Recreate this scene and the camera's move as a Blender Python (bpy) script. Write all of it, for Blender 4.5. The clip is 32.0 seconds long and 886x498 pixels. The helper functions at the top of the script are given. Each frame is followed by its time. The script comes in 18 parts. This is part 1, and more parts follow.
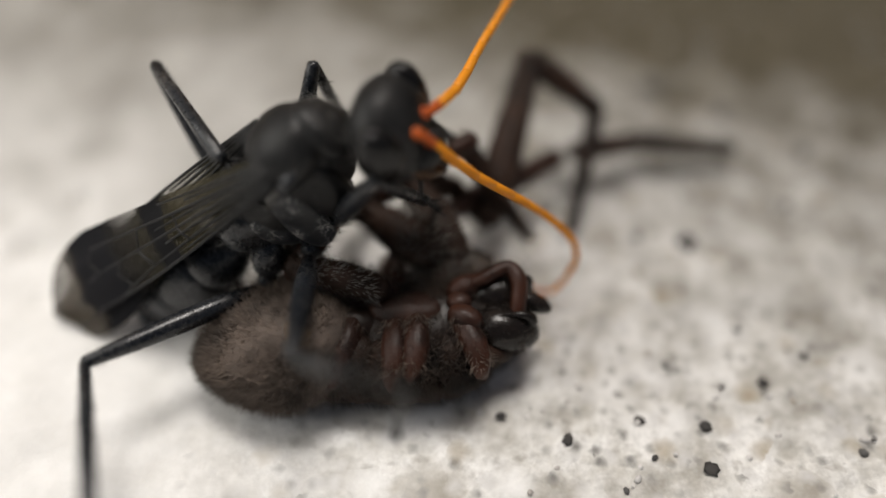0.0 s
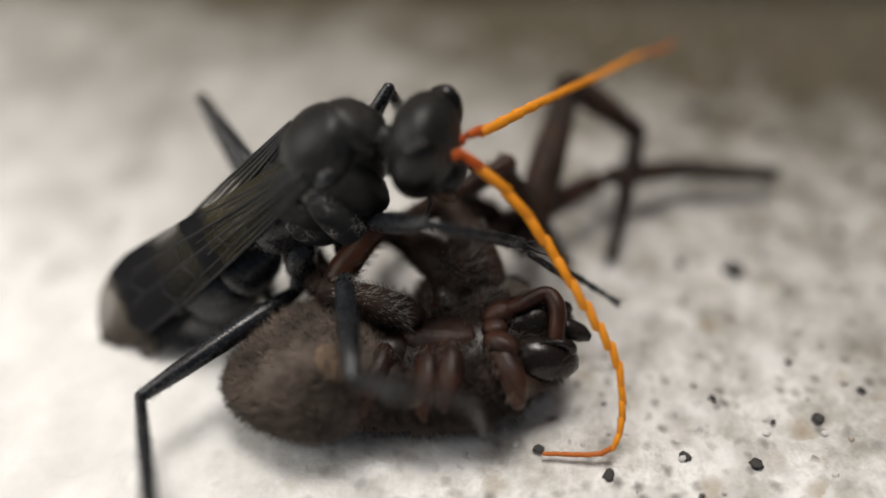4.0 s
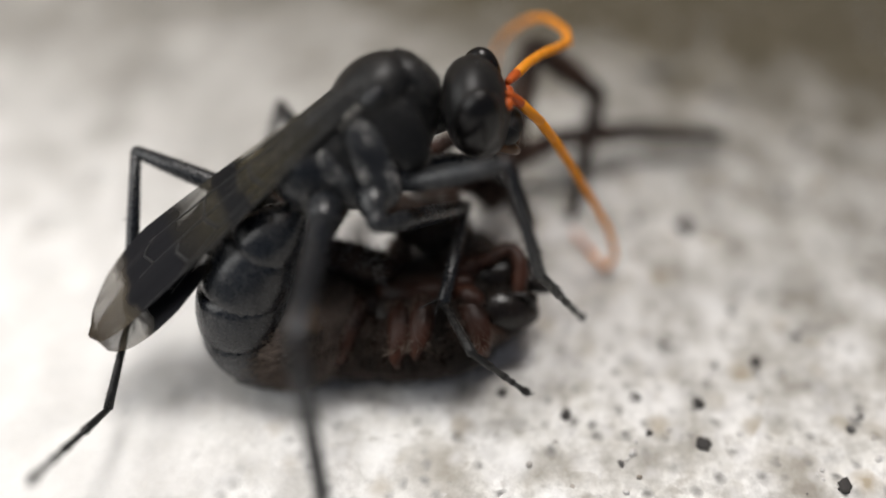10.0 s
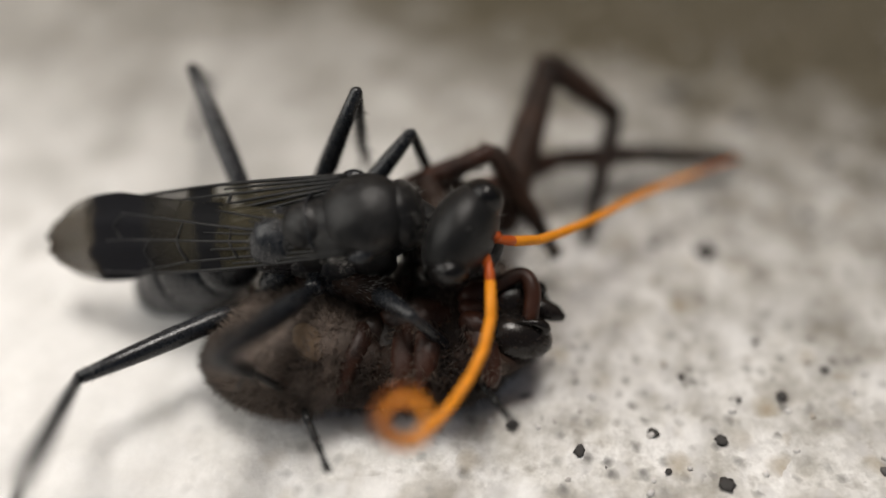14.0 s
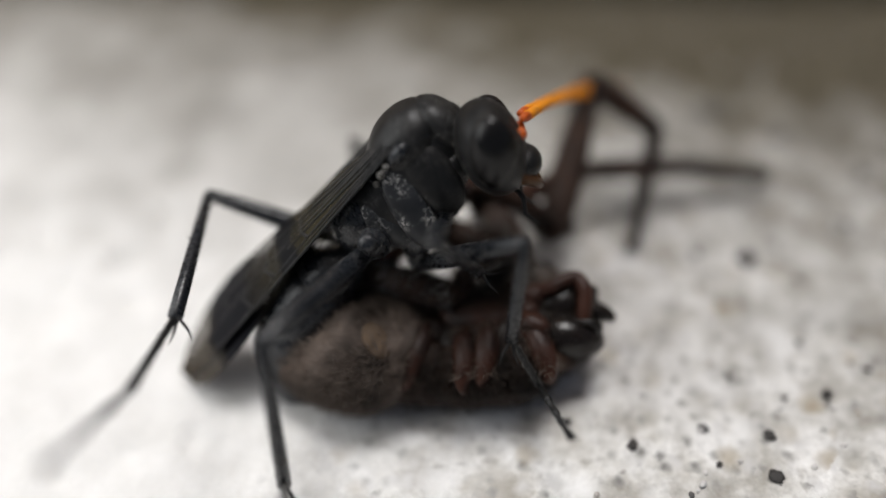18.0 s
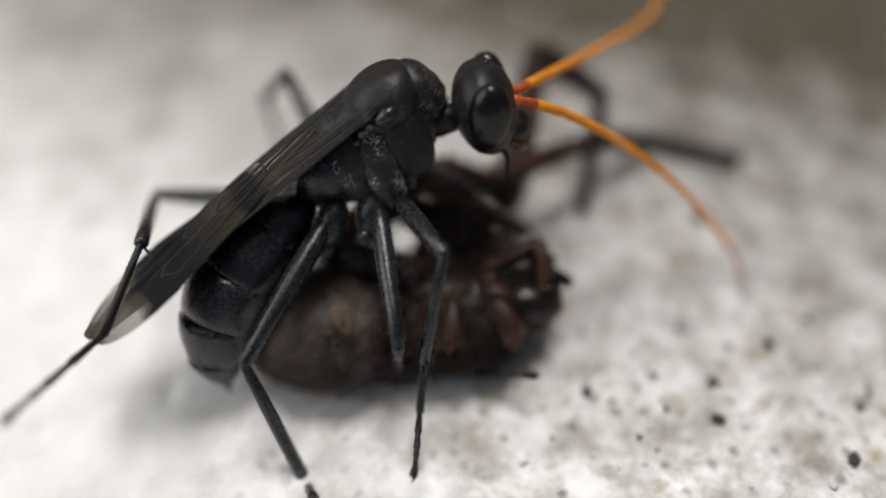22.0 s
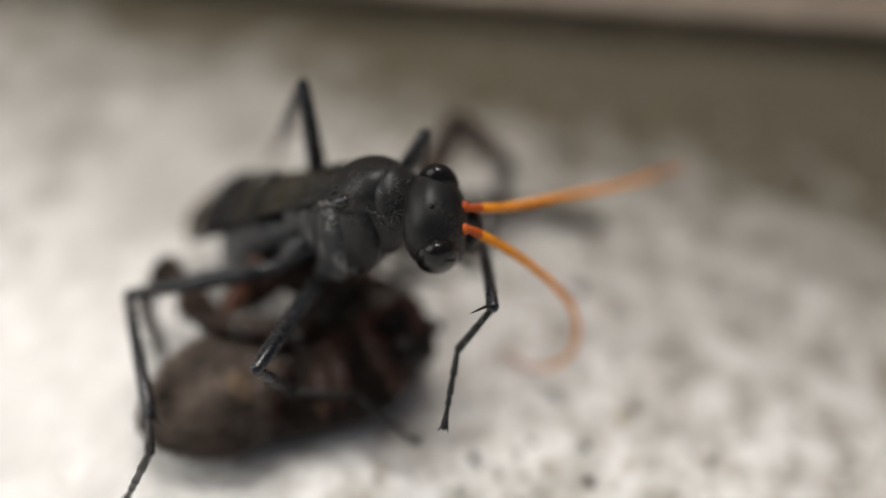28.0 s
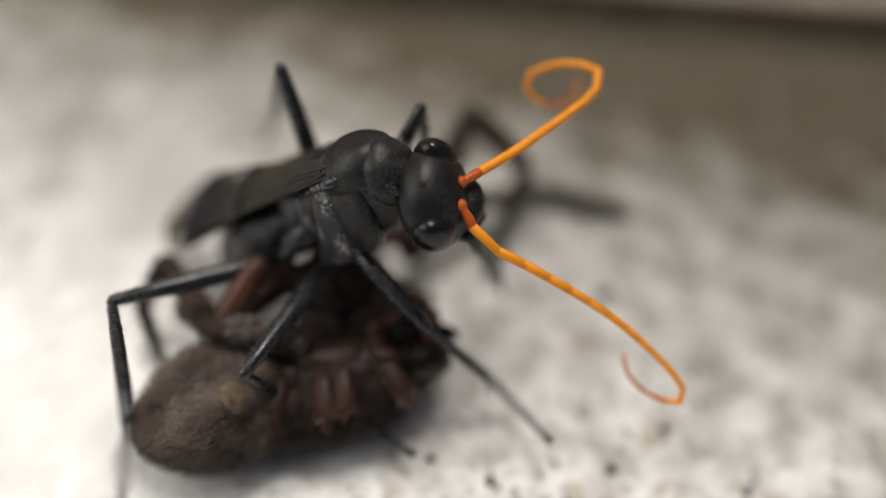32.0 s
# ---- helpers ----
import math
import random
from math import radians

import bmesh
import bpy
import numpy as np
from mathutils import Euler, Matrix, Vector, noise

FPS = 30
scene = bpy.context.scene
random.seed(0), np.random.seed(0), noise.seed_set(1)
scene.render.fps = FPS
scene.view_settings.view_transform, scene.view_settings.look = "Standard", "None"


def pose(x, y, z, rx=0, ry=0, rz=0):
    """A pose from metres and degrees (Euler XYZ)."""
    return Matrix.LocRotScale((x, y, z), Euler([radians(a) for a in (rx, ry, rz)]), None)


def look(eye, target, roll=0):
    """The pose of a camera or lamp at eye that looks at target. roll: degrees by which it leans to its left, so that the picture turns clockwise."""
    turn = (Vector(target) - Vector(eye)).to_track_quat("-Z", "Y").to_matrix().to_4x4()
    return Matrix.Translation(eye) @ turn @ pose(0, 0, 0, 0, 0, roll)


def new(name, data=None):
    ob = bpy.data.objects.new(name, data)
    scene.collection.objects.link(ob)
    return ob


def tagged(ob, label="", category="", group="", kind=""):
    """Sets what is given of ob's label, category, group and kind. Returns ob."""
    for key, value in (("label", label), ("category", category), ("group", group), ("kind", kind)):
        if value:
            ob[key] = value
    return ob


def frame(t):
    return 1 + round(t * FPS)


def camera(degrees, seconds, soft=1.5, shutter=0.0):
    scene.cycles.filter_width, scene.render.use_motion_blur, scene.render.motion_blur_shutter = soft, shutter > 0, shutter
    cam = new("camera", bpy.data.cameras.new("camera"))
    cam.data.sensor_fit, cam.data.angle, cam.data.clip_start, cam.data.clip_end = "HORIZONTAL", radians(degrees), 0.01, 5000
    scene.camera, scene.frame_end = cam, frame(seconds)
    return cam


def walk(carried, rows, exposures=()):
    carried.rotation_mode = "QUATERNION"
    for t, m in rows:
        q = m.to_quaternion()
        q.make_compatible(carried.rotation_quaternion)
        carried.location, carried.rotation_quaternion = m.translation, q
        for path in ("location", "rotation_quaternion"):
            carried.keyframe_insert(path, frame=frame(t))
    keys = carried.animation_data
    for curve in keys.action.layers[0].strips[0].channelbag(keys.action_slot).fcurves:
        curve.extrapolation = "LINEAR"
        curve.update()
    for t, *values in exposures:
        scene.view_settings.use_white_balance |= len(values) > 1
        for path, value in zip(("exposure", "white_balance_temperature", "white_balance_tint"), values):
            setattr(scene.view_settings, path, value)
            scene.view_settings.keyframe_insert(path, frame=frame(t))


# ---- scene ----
# Camera: a phone held close over the subject; millimetre scene at true size.
cam = camera(60.0, 32.0, soft=1.7)
cam.data.dof.use_dof = True
cam.data.dof.focus_distance = 0.0290
cam.data.dof.aperture_fstop = 9.2
walk(cam, [
    (0, pose(0.00039, -0.02297, 0.02734, 41.67, -0.40, -1.09)), (0.5, pose(0.00042, -0.02257, 0.02700, 44.42, 0.51, -0.09)),
    (1, pose(0.00053, -0.02242, 0.02683, 44.16, 1.07, 0.49)), (1.5, pose(0.00044, -0.02294, 0.02715, 43.08, 0.47, -0.18)),
    (2, pose(0.00056, -0.02320, 0.02722, 41.38, 0.03, -0.60)), (2.5, pose(0.00052, -0.02304, 0.02699, 42.37, 0.41, -0.36)),
    (3, pose(0.00058, -0.02273, 0.02661, 42.49, 1.24, 0.43)), (3.5, pose(0.00055, -0.02265, 0.02647, 44.53, 1.68, 1.32)),
    (5.5, pose(0.00034, -0.02276, 0.02657, 42.24, 0.36, 0.36)), (6, pose(-0.00003, -0.02335, 0.02659, 43.59, 2.07, 2.10)),
    (6.5, pose(-0.00001, -0.02339, 0.02676, 43.55, 1.67, 1.42)), (7, pose(0.00026, -0.02317, 0.02697, 42.25, 1.48, 1.03)),
    (7.5, pose(0.00003, -0.02345, 0.02768, 42.64, -0.01, -0.25)), (8, pose(-0.00023, -0.02349, 0.02830, 42.37, -1.29, -1.33)),
    (8.5, pose(0.00013, -0.02276, 0.02799, 43.21, -0.21, -0.25)), (9, pose(0.00036, -0.02285, 0.02799, 41.98, -0.47, -0.61)),
    (9.5, pose(0.00033, -0.02349, 0.02832, 40.45, -0.28, -0.64)), (10, pose(0.00052, -0.02367, 0.02827, 40.16, -0.16, -0.48)),
    (10.5, pose(0.00029, -0.02425, 0.02861, 39.93, -1.38, -1.54)), (11, pose(-0.00007, -0.02446, 0.02843, 40.81, -0.82, -0.97)),
    (11.5, pose(0.00019, -0.02337, 0.02706, 42.92, 2.24, 2.12)), (12, pose(0.00049, -0.02255, 0.02646, 41.86, 2.02, 2.04)),
    (12.5, pose(0.00054, -0.02229, 0.02667, 41.74, -0.17, 0.30)), (13, pose(0.00053, -0.02259, 0.02672, 42.51, 0.97, 1.43)),
    (13.5, pose(0.00075, -0.02252, 0.02675, 40.77, 0.52, 0.85)), (14, pose(0.00073, -0.02265, 0.02710, 41.92, 0.18, 0.61)),
    (14.5, pose(0.00027, -0.02338, 0.02762, 40.59, -1.07, -0.87)), (15, pose(0.00023, -0.02327, 0.02709, 42.66, 1.42, 1.21)),
    (15.5, pose(0.00016, -0.02346, 0.02688, 42.08, 2.69, 2.09)), (17.5, pose(-0.00059, -0.02487, 0.02773, 43.38, 1.20, 0.87)),
    (18, pose(-0.00062, -0.02482, 0.02776, 44.43, 1.76, 1.50)), (18.5, pose(-0.00025, -0.02416, 0.02770, 43.48, 1.98, 1.55)),
    (19, pose(-0.00000, -0.02409, 0.02875, 41.98, 1.40, 0.86)), (19.5, pose(-0.00035, -0.02520, 0.02890, 43.06, -0.28, -0.41)),
    (20, pose(-0.00032, -0.02518, 0.02825, 43.82, 1.26, 1.03)), (20.5, pose(-0.00033, -0.02550, 0.02772, 43.57, 2.75, 2.18)),
    (21, pose(-0.00008, -0.02563, 0.02751, 43.02, 3.53, 3.04)), (21.5, pose(-0.00012, -0.02580, 0.02830, 41.72, 1.52, 0.95)),
    (22, pose(-0.00003, -0.02565, 0.02897, 40.92, 0.63, 0.26)), (22.5, pose(-0.00006, -0.02535, 0.02939, 42.29, 0.17, -0.16)),
    (23, pose(0.00017, -0.02464, 0.02980, 42.52, -0.52, -0.60)), (23.5, pose(0.00051, -0.02416, 0.03042, 42.59, -2.81, -2.35)),
    (24, pose(0.00047, -0.02497, 0.03132, 40.36, -4.14, -3.32)), (24.5, pose(0.00039, -0.02590, 0.03196, 39.11, -5.83, -4.68)),
    (25, pose(0.00042, -0.02605, 0.03187, 39.77, -5.63, -4.38)), (25.5, pose(0.00042, -0.02568, 0.03181, 41.54, -3.92, -3.06)),
    (27.5, pose(0.00020, -0.02581, 0.03239, 40.60, -5.44, -4.33)), (28, pose(0.00007, -0.02563, 0.03258, 43.07, -5.19, -4.35)),
    (28.5, pose(-0.00012, -0.02564, 0.03249, 42.72, -3.84, -3.41)), (29, pose(-0.00003, -0.02565, 0.03239, 41.54, -3.33, -2.89)),
    (29.5, pose(0.00008, -0.02563, 0.03233, 40.83, -3.89, -3.18)), (30, pose(0.00029, -0.02493, 0.03217, 40.34, -5.38, -4.36)),
    (30.5, pose(0.00036, -0.02425, 0.03184, 40.84, -5.05, -3.94)), (31, pose(0.00054, -0.02350, 0.03136, 41.73, -4.86, -3.57)),
    (31.5, pose(0.00026, -0.02345, 0.03118, 41.74, -3.55, -2.38)), (32, pose(0.00031, -0.02313, 0.03131, 41.78, -4.82, -2.90)),
], ((0, 0.00, 6400, 10), (1, 0.02, 6470, 10), (2, 0.08, 6230, 10), (3, 0.02, 6390, 10), (6, 0.10, 6390, 10), (8, 0.08, 6220, 10), (9, 0.06, 6320, 10), (10, 0.12, 6200, 10), (11, 0.04, 6260, 10), (12, -0.20, 6400, 10), (13, 0.04, 6450, 10), (15, -0.08, 6360, 10), (18, 0.04, 6060, 10), (20, 0.05, 6170, 10), (22, 0.00, 6110, 10), (23, -0.04, 6170, 10), (24, 0.36, 6170, 10), (25, 0.12, 6090, 10), (28, 0.06, 6340, 10), (29, 0.12, 6220, 10), (31, 0.14, 6340, 10), (32, 0.16, 6390, 10)))

# ---- world and light ----
world = bpy.data.worlds.new("sky")
scene.world = world
world.use_nodes = True
wn = world.node_tree
sky = wn.nodes.new("ShaderNodeTexSky")
sky.sky_type, sky.sun_disc = "NISHITA", False
sky.sun_elevation, sky.sun_rotation = radians(75), radians(14)
warm = wn.nodes.new("ShaderNodeMix")
warm.data_type, warm.blend_type = "RGBA", "MULTIPLY"
warm.inputs["Factor"].default_value, warm.inputs["B"].default_value = 1.0, (1.14, 1.0, 0.8, 1.0)
wn.links.new(sky.outputs[0], warm.inputs["A"])
wn.links.new(warm.outputs["Result"], wn.nodes["Background"].inputs[0])
wn.nodes["Background"].inputs[1].default_value = 0.048
sky.air_density, sky.dust_density, sky.ozone_density = 0.6, 3.0, 0.0

sun = new("sun", bpy.data.lights.new("sun", "SUN"))
sun.data.energy, sun.data.angle, sun.data.color = 2.16, radians(20), (1.0, 0.955, 0.9)
sun.matrix_world = look((0.06, 0.24, 0.96), (0, 0, 0))

# unseen fill lamp added close by to brighten the left of the slab
left_fill = new("left_fill_lamp", bpy.data.lights.new("left_fill_lamp", "AREA"))
left_fill.data.shape, left_fill.data.size, left_fill.data.size_y = "RECTANGLE", 0.09, 0.09
left_fill.data.energy, left_fill.data.color = 0.075, (1.0, 0.96, 0.88)
left_fill.matrix_world = look((-0.085, -0.01, 0.07), (-0.015, 0.0, 0))

MM = 0.001


# ---- materials ----
def mat(name):
    m = bpy.data.materials.new(name)
    m.use_nodes = True
    nt = m.node_tree
    return m, nt, nt.nodes["Principled BSDF"]


def coords(nt, kind="Object"):
    return nt.nodes.new("ShaderNodeTexCoord").outputs[kind]


def noise_tex(nt, scale, detail=4.0, rough=0.55, vec=None):
    n = nt.nodes.new("ShaderNodeTexNoise")
    n.inputs["Scale"].default_value, n.inputs["Detail"].default_value, n.inputs["Roughness"].default_value = scale, detail, rough
    nt.links.new(vec if vec else coords(nt), n.inputs["Vector"])
    return n.outputs["Fac"]


def ramp(nt, fac, stops):
    r = nt.nodes.new("ShaderNodeValToRGB")
    els = r.color_ramp.elements
    while len(els) < len(stops):
        els.new(0.5)
    for e, (p, c) in zip(els, stops):
        e.position, e.color = p, (*c, 1.0) if len(c) == 3 else c
    nt.links.new(fac, r.inputs[0])
    return r.outputs[0]


def mixed(nt, fac, a, b, mode="MIX"):
    n = nt.nodes.new("ShaderNodeMix")
    n.data_type, n.blend_type = "RGBA", mode
    for sock, v in ((n.inputs["Factor"], fac), (n.inputs["A"], a), (n.inputs["B"], b)):
        if isinstance(v, (int, float)):
            sock.default_value = v
        elif isinstance(v, tuple):
            sock.default_value = (*v, 1.0)
        else:
            nt.links.new(v, sock)
    return n.outputs["Result"]


def bump(nt, bsdf, height, strength, dist):
    b = nt.nodes.new("ShaderNodeBump")
    b.inputs["Strength"].default_value, b.inputs["Distance"].default_value = strength, dist
    nt.links.new(height, b.inputs["Height"])
    nt.links.new(b.outputs[0], bsdf.inputs["Normal"])


def chitin(name, dark, light, rough=(0.28, 0.5), grain=5200.0, sheen=0.0, bump_strength=0.3, spec=0.3, flecks=0.0):
    """Insect cuticle: dark, finely pitted, with a dusty variation in colour and gloss."""
    m, nt, p = mat(name)
    fine, wide = noise_tex(nt, grain, 5.0, 0.65), noise_tex(nt, 620.0, 3.0)
    col = ramp(nt, wide, [(0.3, dark), (0.72, light)])
    if flecks:
        where = mixed(nt, 1.0, ramp(nt, noise_tex(nt, 900.0, 3.0), [(0.42, (0.0,) * 3), (0.62, (1.0,) * 3)]),
                      ramp(nt, noise_tex(nt, 3400.0, 3.0, 0.7), [(0.465, (0.0,) * 3), (0.5, (flecks,) * 3), (0.535, (0.0,) * 3)]), "MULTIPLY")
        col = mixed(nt, where, col, (0.55, 0.53, 0.5))
    nt.links.new(col, p.inputs["Base Color"])
    nt.links.new(ramp(nt, fine, [(0.3, (rough[0],) * 3), (0.75, (rough[1],) * 3)]), p.inputs["Roughness"])
    p.inputs["Sheen Weight"].default_value, p.inputs["Sheen Roughness"].default_value = sheen, 0.4
    p.inputs["Specular IOR Level"].default_value = spec
    bump(nt, p, fine, bump_strength, 0.00006)
    return m


BLACK = chitin("black_cuticle", (0.006, 0.006, 0.0062), (0.013, 0.0128, 0.0128), rough=(0.34, 0.5), spec=0.26, bump_strength=0.25, flecks=0.07)
BLUE_BLACK = chitin("blue_black_cuticle", (0.0055, 0.0065, 0.0085), (0.011, 0.013, 0.0165), rough=(0.2, 0.38), spec=0.42, bump_strength=0.2, flecks=0.1)
PALE_DUST = chitin("dusty_cuticle", (0.010, 0.011, 0.013), (0.036, 0.038, 0.041), rough=(0.28, 0.46), grain=2600.0, flecks=1.0)
CREAM_DUST = chitin("cream_dusty_cuticle", (0.02, 0.019, 0.017), (0.10, 0.095, 0.085), rough=(0.4, 0.6), grain=2600.0, flecks=1.0)
EYE = chitin("compound_eye", (0.004, 0.0036, 0.0036), (0.007, 0.0065, 0.0065), rough=(0.2, 0.3), grain=14000.0, sheen=0.0, bump_strength=0.05, spec=0.3)
ORANGE = chitin("orange_flagellum", (0.73, 0.25, 0.008), (0.78, 0.285, 0.012), rough=(0.4, 0.6), sheen=0.0)
ORANGE_TIP = chitin("brown_orange_tip", (0.42, 0.11, 0.014), (0.47, 0.135, 0.018), rough=(0.45, 0.6), sheen=0.0)
RED_SCAPE = chitin("red_scape", (0.36, 0.055, 0.008), (0.58, 0.12, 0.014), rough=(0.3, 0.5), sheen=0.0)
JAW = chitin("jaw", (0.012, 0.008, 0.006), (0.11, 0.05, 0.018), rough=(0.25, 0.45))
SPIDER_BROWN = chitin("spider_leg", (0.010, 0.006, 0.0045), (0.038, 0.02, 0.013), rough=(0.5, 0.75), grain=3000.0, bump_strength=0.6, spec=0.18)
LEG_HAIR = chitin("brown_leg_hair", (0.010, 0.007, 0.0055), (0.055, 0.038, 0.028), rough=(0.45, 0.65))
SPIDER_RED = chitin("spider_red", (0.008, 0.0038, 0.0026), (0.05, 0.017, 0.009), rough=(0.38, 0.6), grain=2600.0, bump_strength=0.6, spec=0.26)
SPIDER_THIGH = chitin("red_brown_thigh", (0.022, 0.009, 0.005), (0.08, 0.026, 0.011), rough=(0.35, 0.55), grain=2600.0)
SPIDER_DARK = chitin("spider_dark", (0.007, 0.005, 0.004), (0.022, 0.012, 0.008), rough=(0.3, 0.5), grain=3000.0)
SPIDER_BLACK = chitin("spider_black", (0.004, 0.0038, 0.0036), (0.014, 0.010, 0.008), rough=(0.14, 0.36), grain=3000.0)
ABDOMEN = chitin("spider_abdomen", (0.022, 0.016, 0.012), (0.135, 0.104, 0.086), rough=(0.6, 0.8), grain=2400.0)
TAN = chitin("tan_patch", (0.06, 0.04, 0.025), (0.17, 0.115, 0.07), rough=(0.5, 0.7))
HAIR = chitin("grey_brown_hair", (0.034, 0.025, 0.019), (0.16, 0.122, 0.098), rough=(0.45, 0.65))

GREY_HAIR = chitin("grey_hair", (0.04, 0.035, 0.03), (0.15, 0.133, 0.115), rough=(0.35, 0.55))
SILVER_HAIR = chitin("silver_hair", (0.10, 0.095, 0.085), (0.26, 0.25, 0.235), rough=(0.35, 0.5))


def wing_material():
    """Smoky membrane: two black bands, a pale window and a pale tip, all along its length."""
    m, nt, p = mat("wing_membrane")
    sep = nt.nodes.new("ShaderNodeSeparateXYZ")
    nt.links.new(coords(nt), sep.inputs[0])
    wob = nt.nodes.new("ShaderNodeMath")
    wob.operation = "MULTIPLY_ADD"
    nt.links.new(noise_tex(nt, 900.0, 2.0), wob.inputs[0])
    wob.inputs[1].default_value = 0.0012
    nt.links.new(sep.outputs[0], wob.inputs[2])
    u = nt.nodes.new("ShaderNodeMapRange")
    u.inputs["From Min"].default_value, u.inputs["From Max"].default_value = 0.0006, 0.0149
    nt.links.new(wob.outputs[0], u.inputs[0])
    a = lambda v: (v, v, v)
    alpha = ramp(nt, u.outputs[0], [(0.0, a(0.95)), (0.08, a(0.66)), (0.2, a(0.56)), (0.27, a(0.34)), (0.36, a(0.28)), (0.40, a(0.97)), (0.455, a(0.97)),
                                    (0.49, a(0.42)), (0.555, a(0.52)), (0.61, a(0.86)), (0.66, a(0.98)), (0.81, a(0.98)), (0.855, a(0.44)), (0.96, a(0.5)), (1.0, a(0.72))])
    tint = ramp(nt, u.outputs[0], [(0.0, (0.006, 0.006, 0.006)), (0.12, (0.035, 0.031, 0.02)), (0.35, (0.075, 0.064, 0.038)), (0.40, (0.006, 0.006, 0.007)), (0.455, (0.006, 0.006, 0.007)),
                                   (0.49, (0.045, 0.04, 0.028)), (0.56, (0.026, 0.023, 0.018)), (0.61, (0.012, 0.011, 0.01)), (0.66, (0.006, 0.006, 0.008)), (0.81, (0.006, 0.006, 0.008)),
                                   (0.855, (0.09, 0.076, 0.055)), (1.0, (0.055, 0.043, 0.03))])
    nt.links.new(tint, p.inputs["Base Color"])
    # long smoky streaks between the veins
    lie = nt.nodes.new("ShaderNodeMapping")
    lie.inputs["Scale"].default_value = (0.16, 1.0, 1.0)
    nt.links.new(coords(nt), lie.inputs[0])
    streak = noise_tex(nt, 1500.0, 3.0, 0.5, lie.outputs[0])
    alpha = mixed(nt, ramp(nt, streak, [(0.46, a(0.0)), (0.62, a(0.75))]), alpha, mixed(nt, 1.0, alpha, a(1.3), "MULTIPLY"))
    nt.links.new(alpha, p.inputs["Alpha"])
    p.inputs["Roughness"].default_value = 0.55
    p.inputs["Specular IOR Level"].default_value = 0.08
    bump(nt, p, noise_tex(nt, 2600.0, 3.0), 0.4, 0.00005)
    return m


WING = wing_material()


def concrete_material():
    """Weathered pale concrete: cement paste, pale and dark sand grains, brown soil and painted shade towards the sill.
    """
    m, nt, p = mat("pale_concrete")
    obj = coords(nt)
    wide = noise_tex(nt, 42.0, 5.0, 0.6, obj)
    mid = noise_tex(nt, 430.0, 4.0, 0.6, obj)
    fine = noise_tex(nt, 1900.0, 5.0, 0.7, obj)
    paste = ramp(nt, mid, [(0.28, (0.36, 0.335, 0.29)), (0.4, (0.58, 0.56, 0.52)), (0.48, (0.74, 0.725, 0.69)), (0.6, (0.92, 0.91, 0.89))])
    blot = noise_tex(nt, 780.0, 3.0, 0.6, obj)
    paste = mixed(nt, ramp(nt, blot, [(0.3, (0.6,) * 3), (0.42, (0.0,) * 3)]), paste, (0.3, 0.27, 0.23))
    paste = mixed(nt, ramp(nt, fine, [(0.34, (0.45,) * 3), (0.58, (0.0,) * 3)]), paste, (0.28, 0.27, 0.25))

    def grains(scale, lo, hi, colour, base):
        v = nt.nodes.new("ShaderNodeTexVoronoi")
        v.inputs["Scale"].default_value, v.inputs["Randomness"].default_value = scale, 1.0
        warp = nt.nodes.new("ShaderNodeVectorMath")
        warp.operation = "MULTIPLY_ADD"
        n = nt.nodes.new("ShaderNodeTexNoise")
        n.inputs["Scale"].default_value = scale * 1.7
        nt.links.new(obj, n.inputs["Vector"])
        nt.links.new(n.outputs["Color"], warp.inputs[0])
        warp.inputs[1].default_value = (0.5 / scale,) * 3
        nt.links.new(obj, warp.inputs[2])
        nt.links.new(warp.outputs[0], v.inputs["Vector"])
        pick = ramp(nt, v.outputs["Color"], [(lo, (0.0,) * 3), (hi, (1.0,) * 3)])
        near = ramp(nt, v.outputs["Distance"], [(0.12, (1.0,) * 3), (0.55, (0.0,) * 3)])
        both = mixed(nt, 1.0, pick, near, "MULTIPLY")
        return mixed(nt, both, base, colour)

    paste = grains(420.0, 0.6, 0.68, (0.93, 0.925, 0.915), paste)
    paste = grains(300.0, 0.74, 0.8, (0.30, 0.27, 0.22), paste)
    paste = grains(1100.0, 0.5, 0.7, (0.66, 0.65, 0.64), paste)
    paste = grains(1700.0, 0.6, 0.75, (0.24, 0.235, 0.225), paste)
    paste = grains(800.0, 0.72, 0.85, (0.42, 0.36, 0.27), paste)
    sep = nt.nodes.new("ShaderNodeSeparateXYZ")
    nt.links.new(obj, sep.inputs[0])
    # Overexposed left side painted into the colour: pale, smooth, without grains
    edge = nt.nodes.new("ShaderNodeMath")
    edge.operation = "MULTIPLY_ADD"
    nt.links.new(wide, edge.inputs[0])
    edge.inputs[1].default_value = 0.016
    nt.links.new(sep.outputs[0], edge.inputs[2])
    washout = nt.nodes.new("ShaderNodeMapRange")
    washout.inputs["From Min"].default_value, washout.inputs["From Max"].default_value = 0.012, -0.004
    nt.links.new(edge.outputs[0], washout.inputs[0])
    smooth = ramp(nt, mid, [(0.3, (0.66, 0.65, 0.63)), (0.7, (0.78, 0.77, 0.755))])
    paste = mixed(nt, washout.outputs[0], paste, smooth)
    # Far falloff of light painted in with the brown soil, darker towards the sill
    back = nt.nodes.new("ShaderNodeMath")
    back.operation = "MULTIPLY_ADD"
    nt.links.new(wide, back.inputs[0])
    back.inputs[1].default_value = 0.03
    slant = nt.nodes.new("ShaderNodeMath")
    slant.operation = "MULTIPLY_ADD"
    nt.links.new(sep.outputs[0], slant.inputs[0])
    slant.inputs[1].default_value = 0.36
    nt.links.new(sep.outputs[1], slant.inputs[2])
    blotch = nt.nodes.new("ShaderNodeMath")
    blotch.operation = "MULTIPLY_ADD"
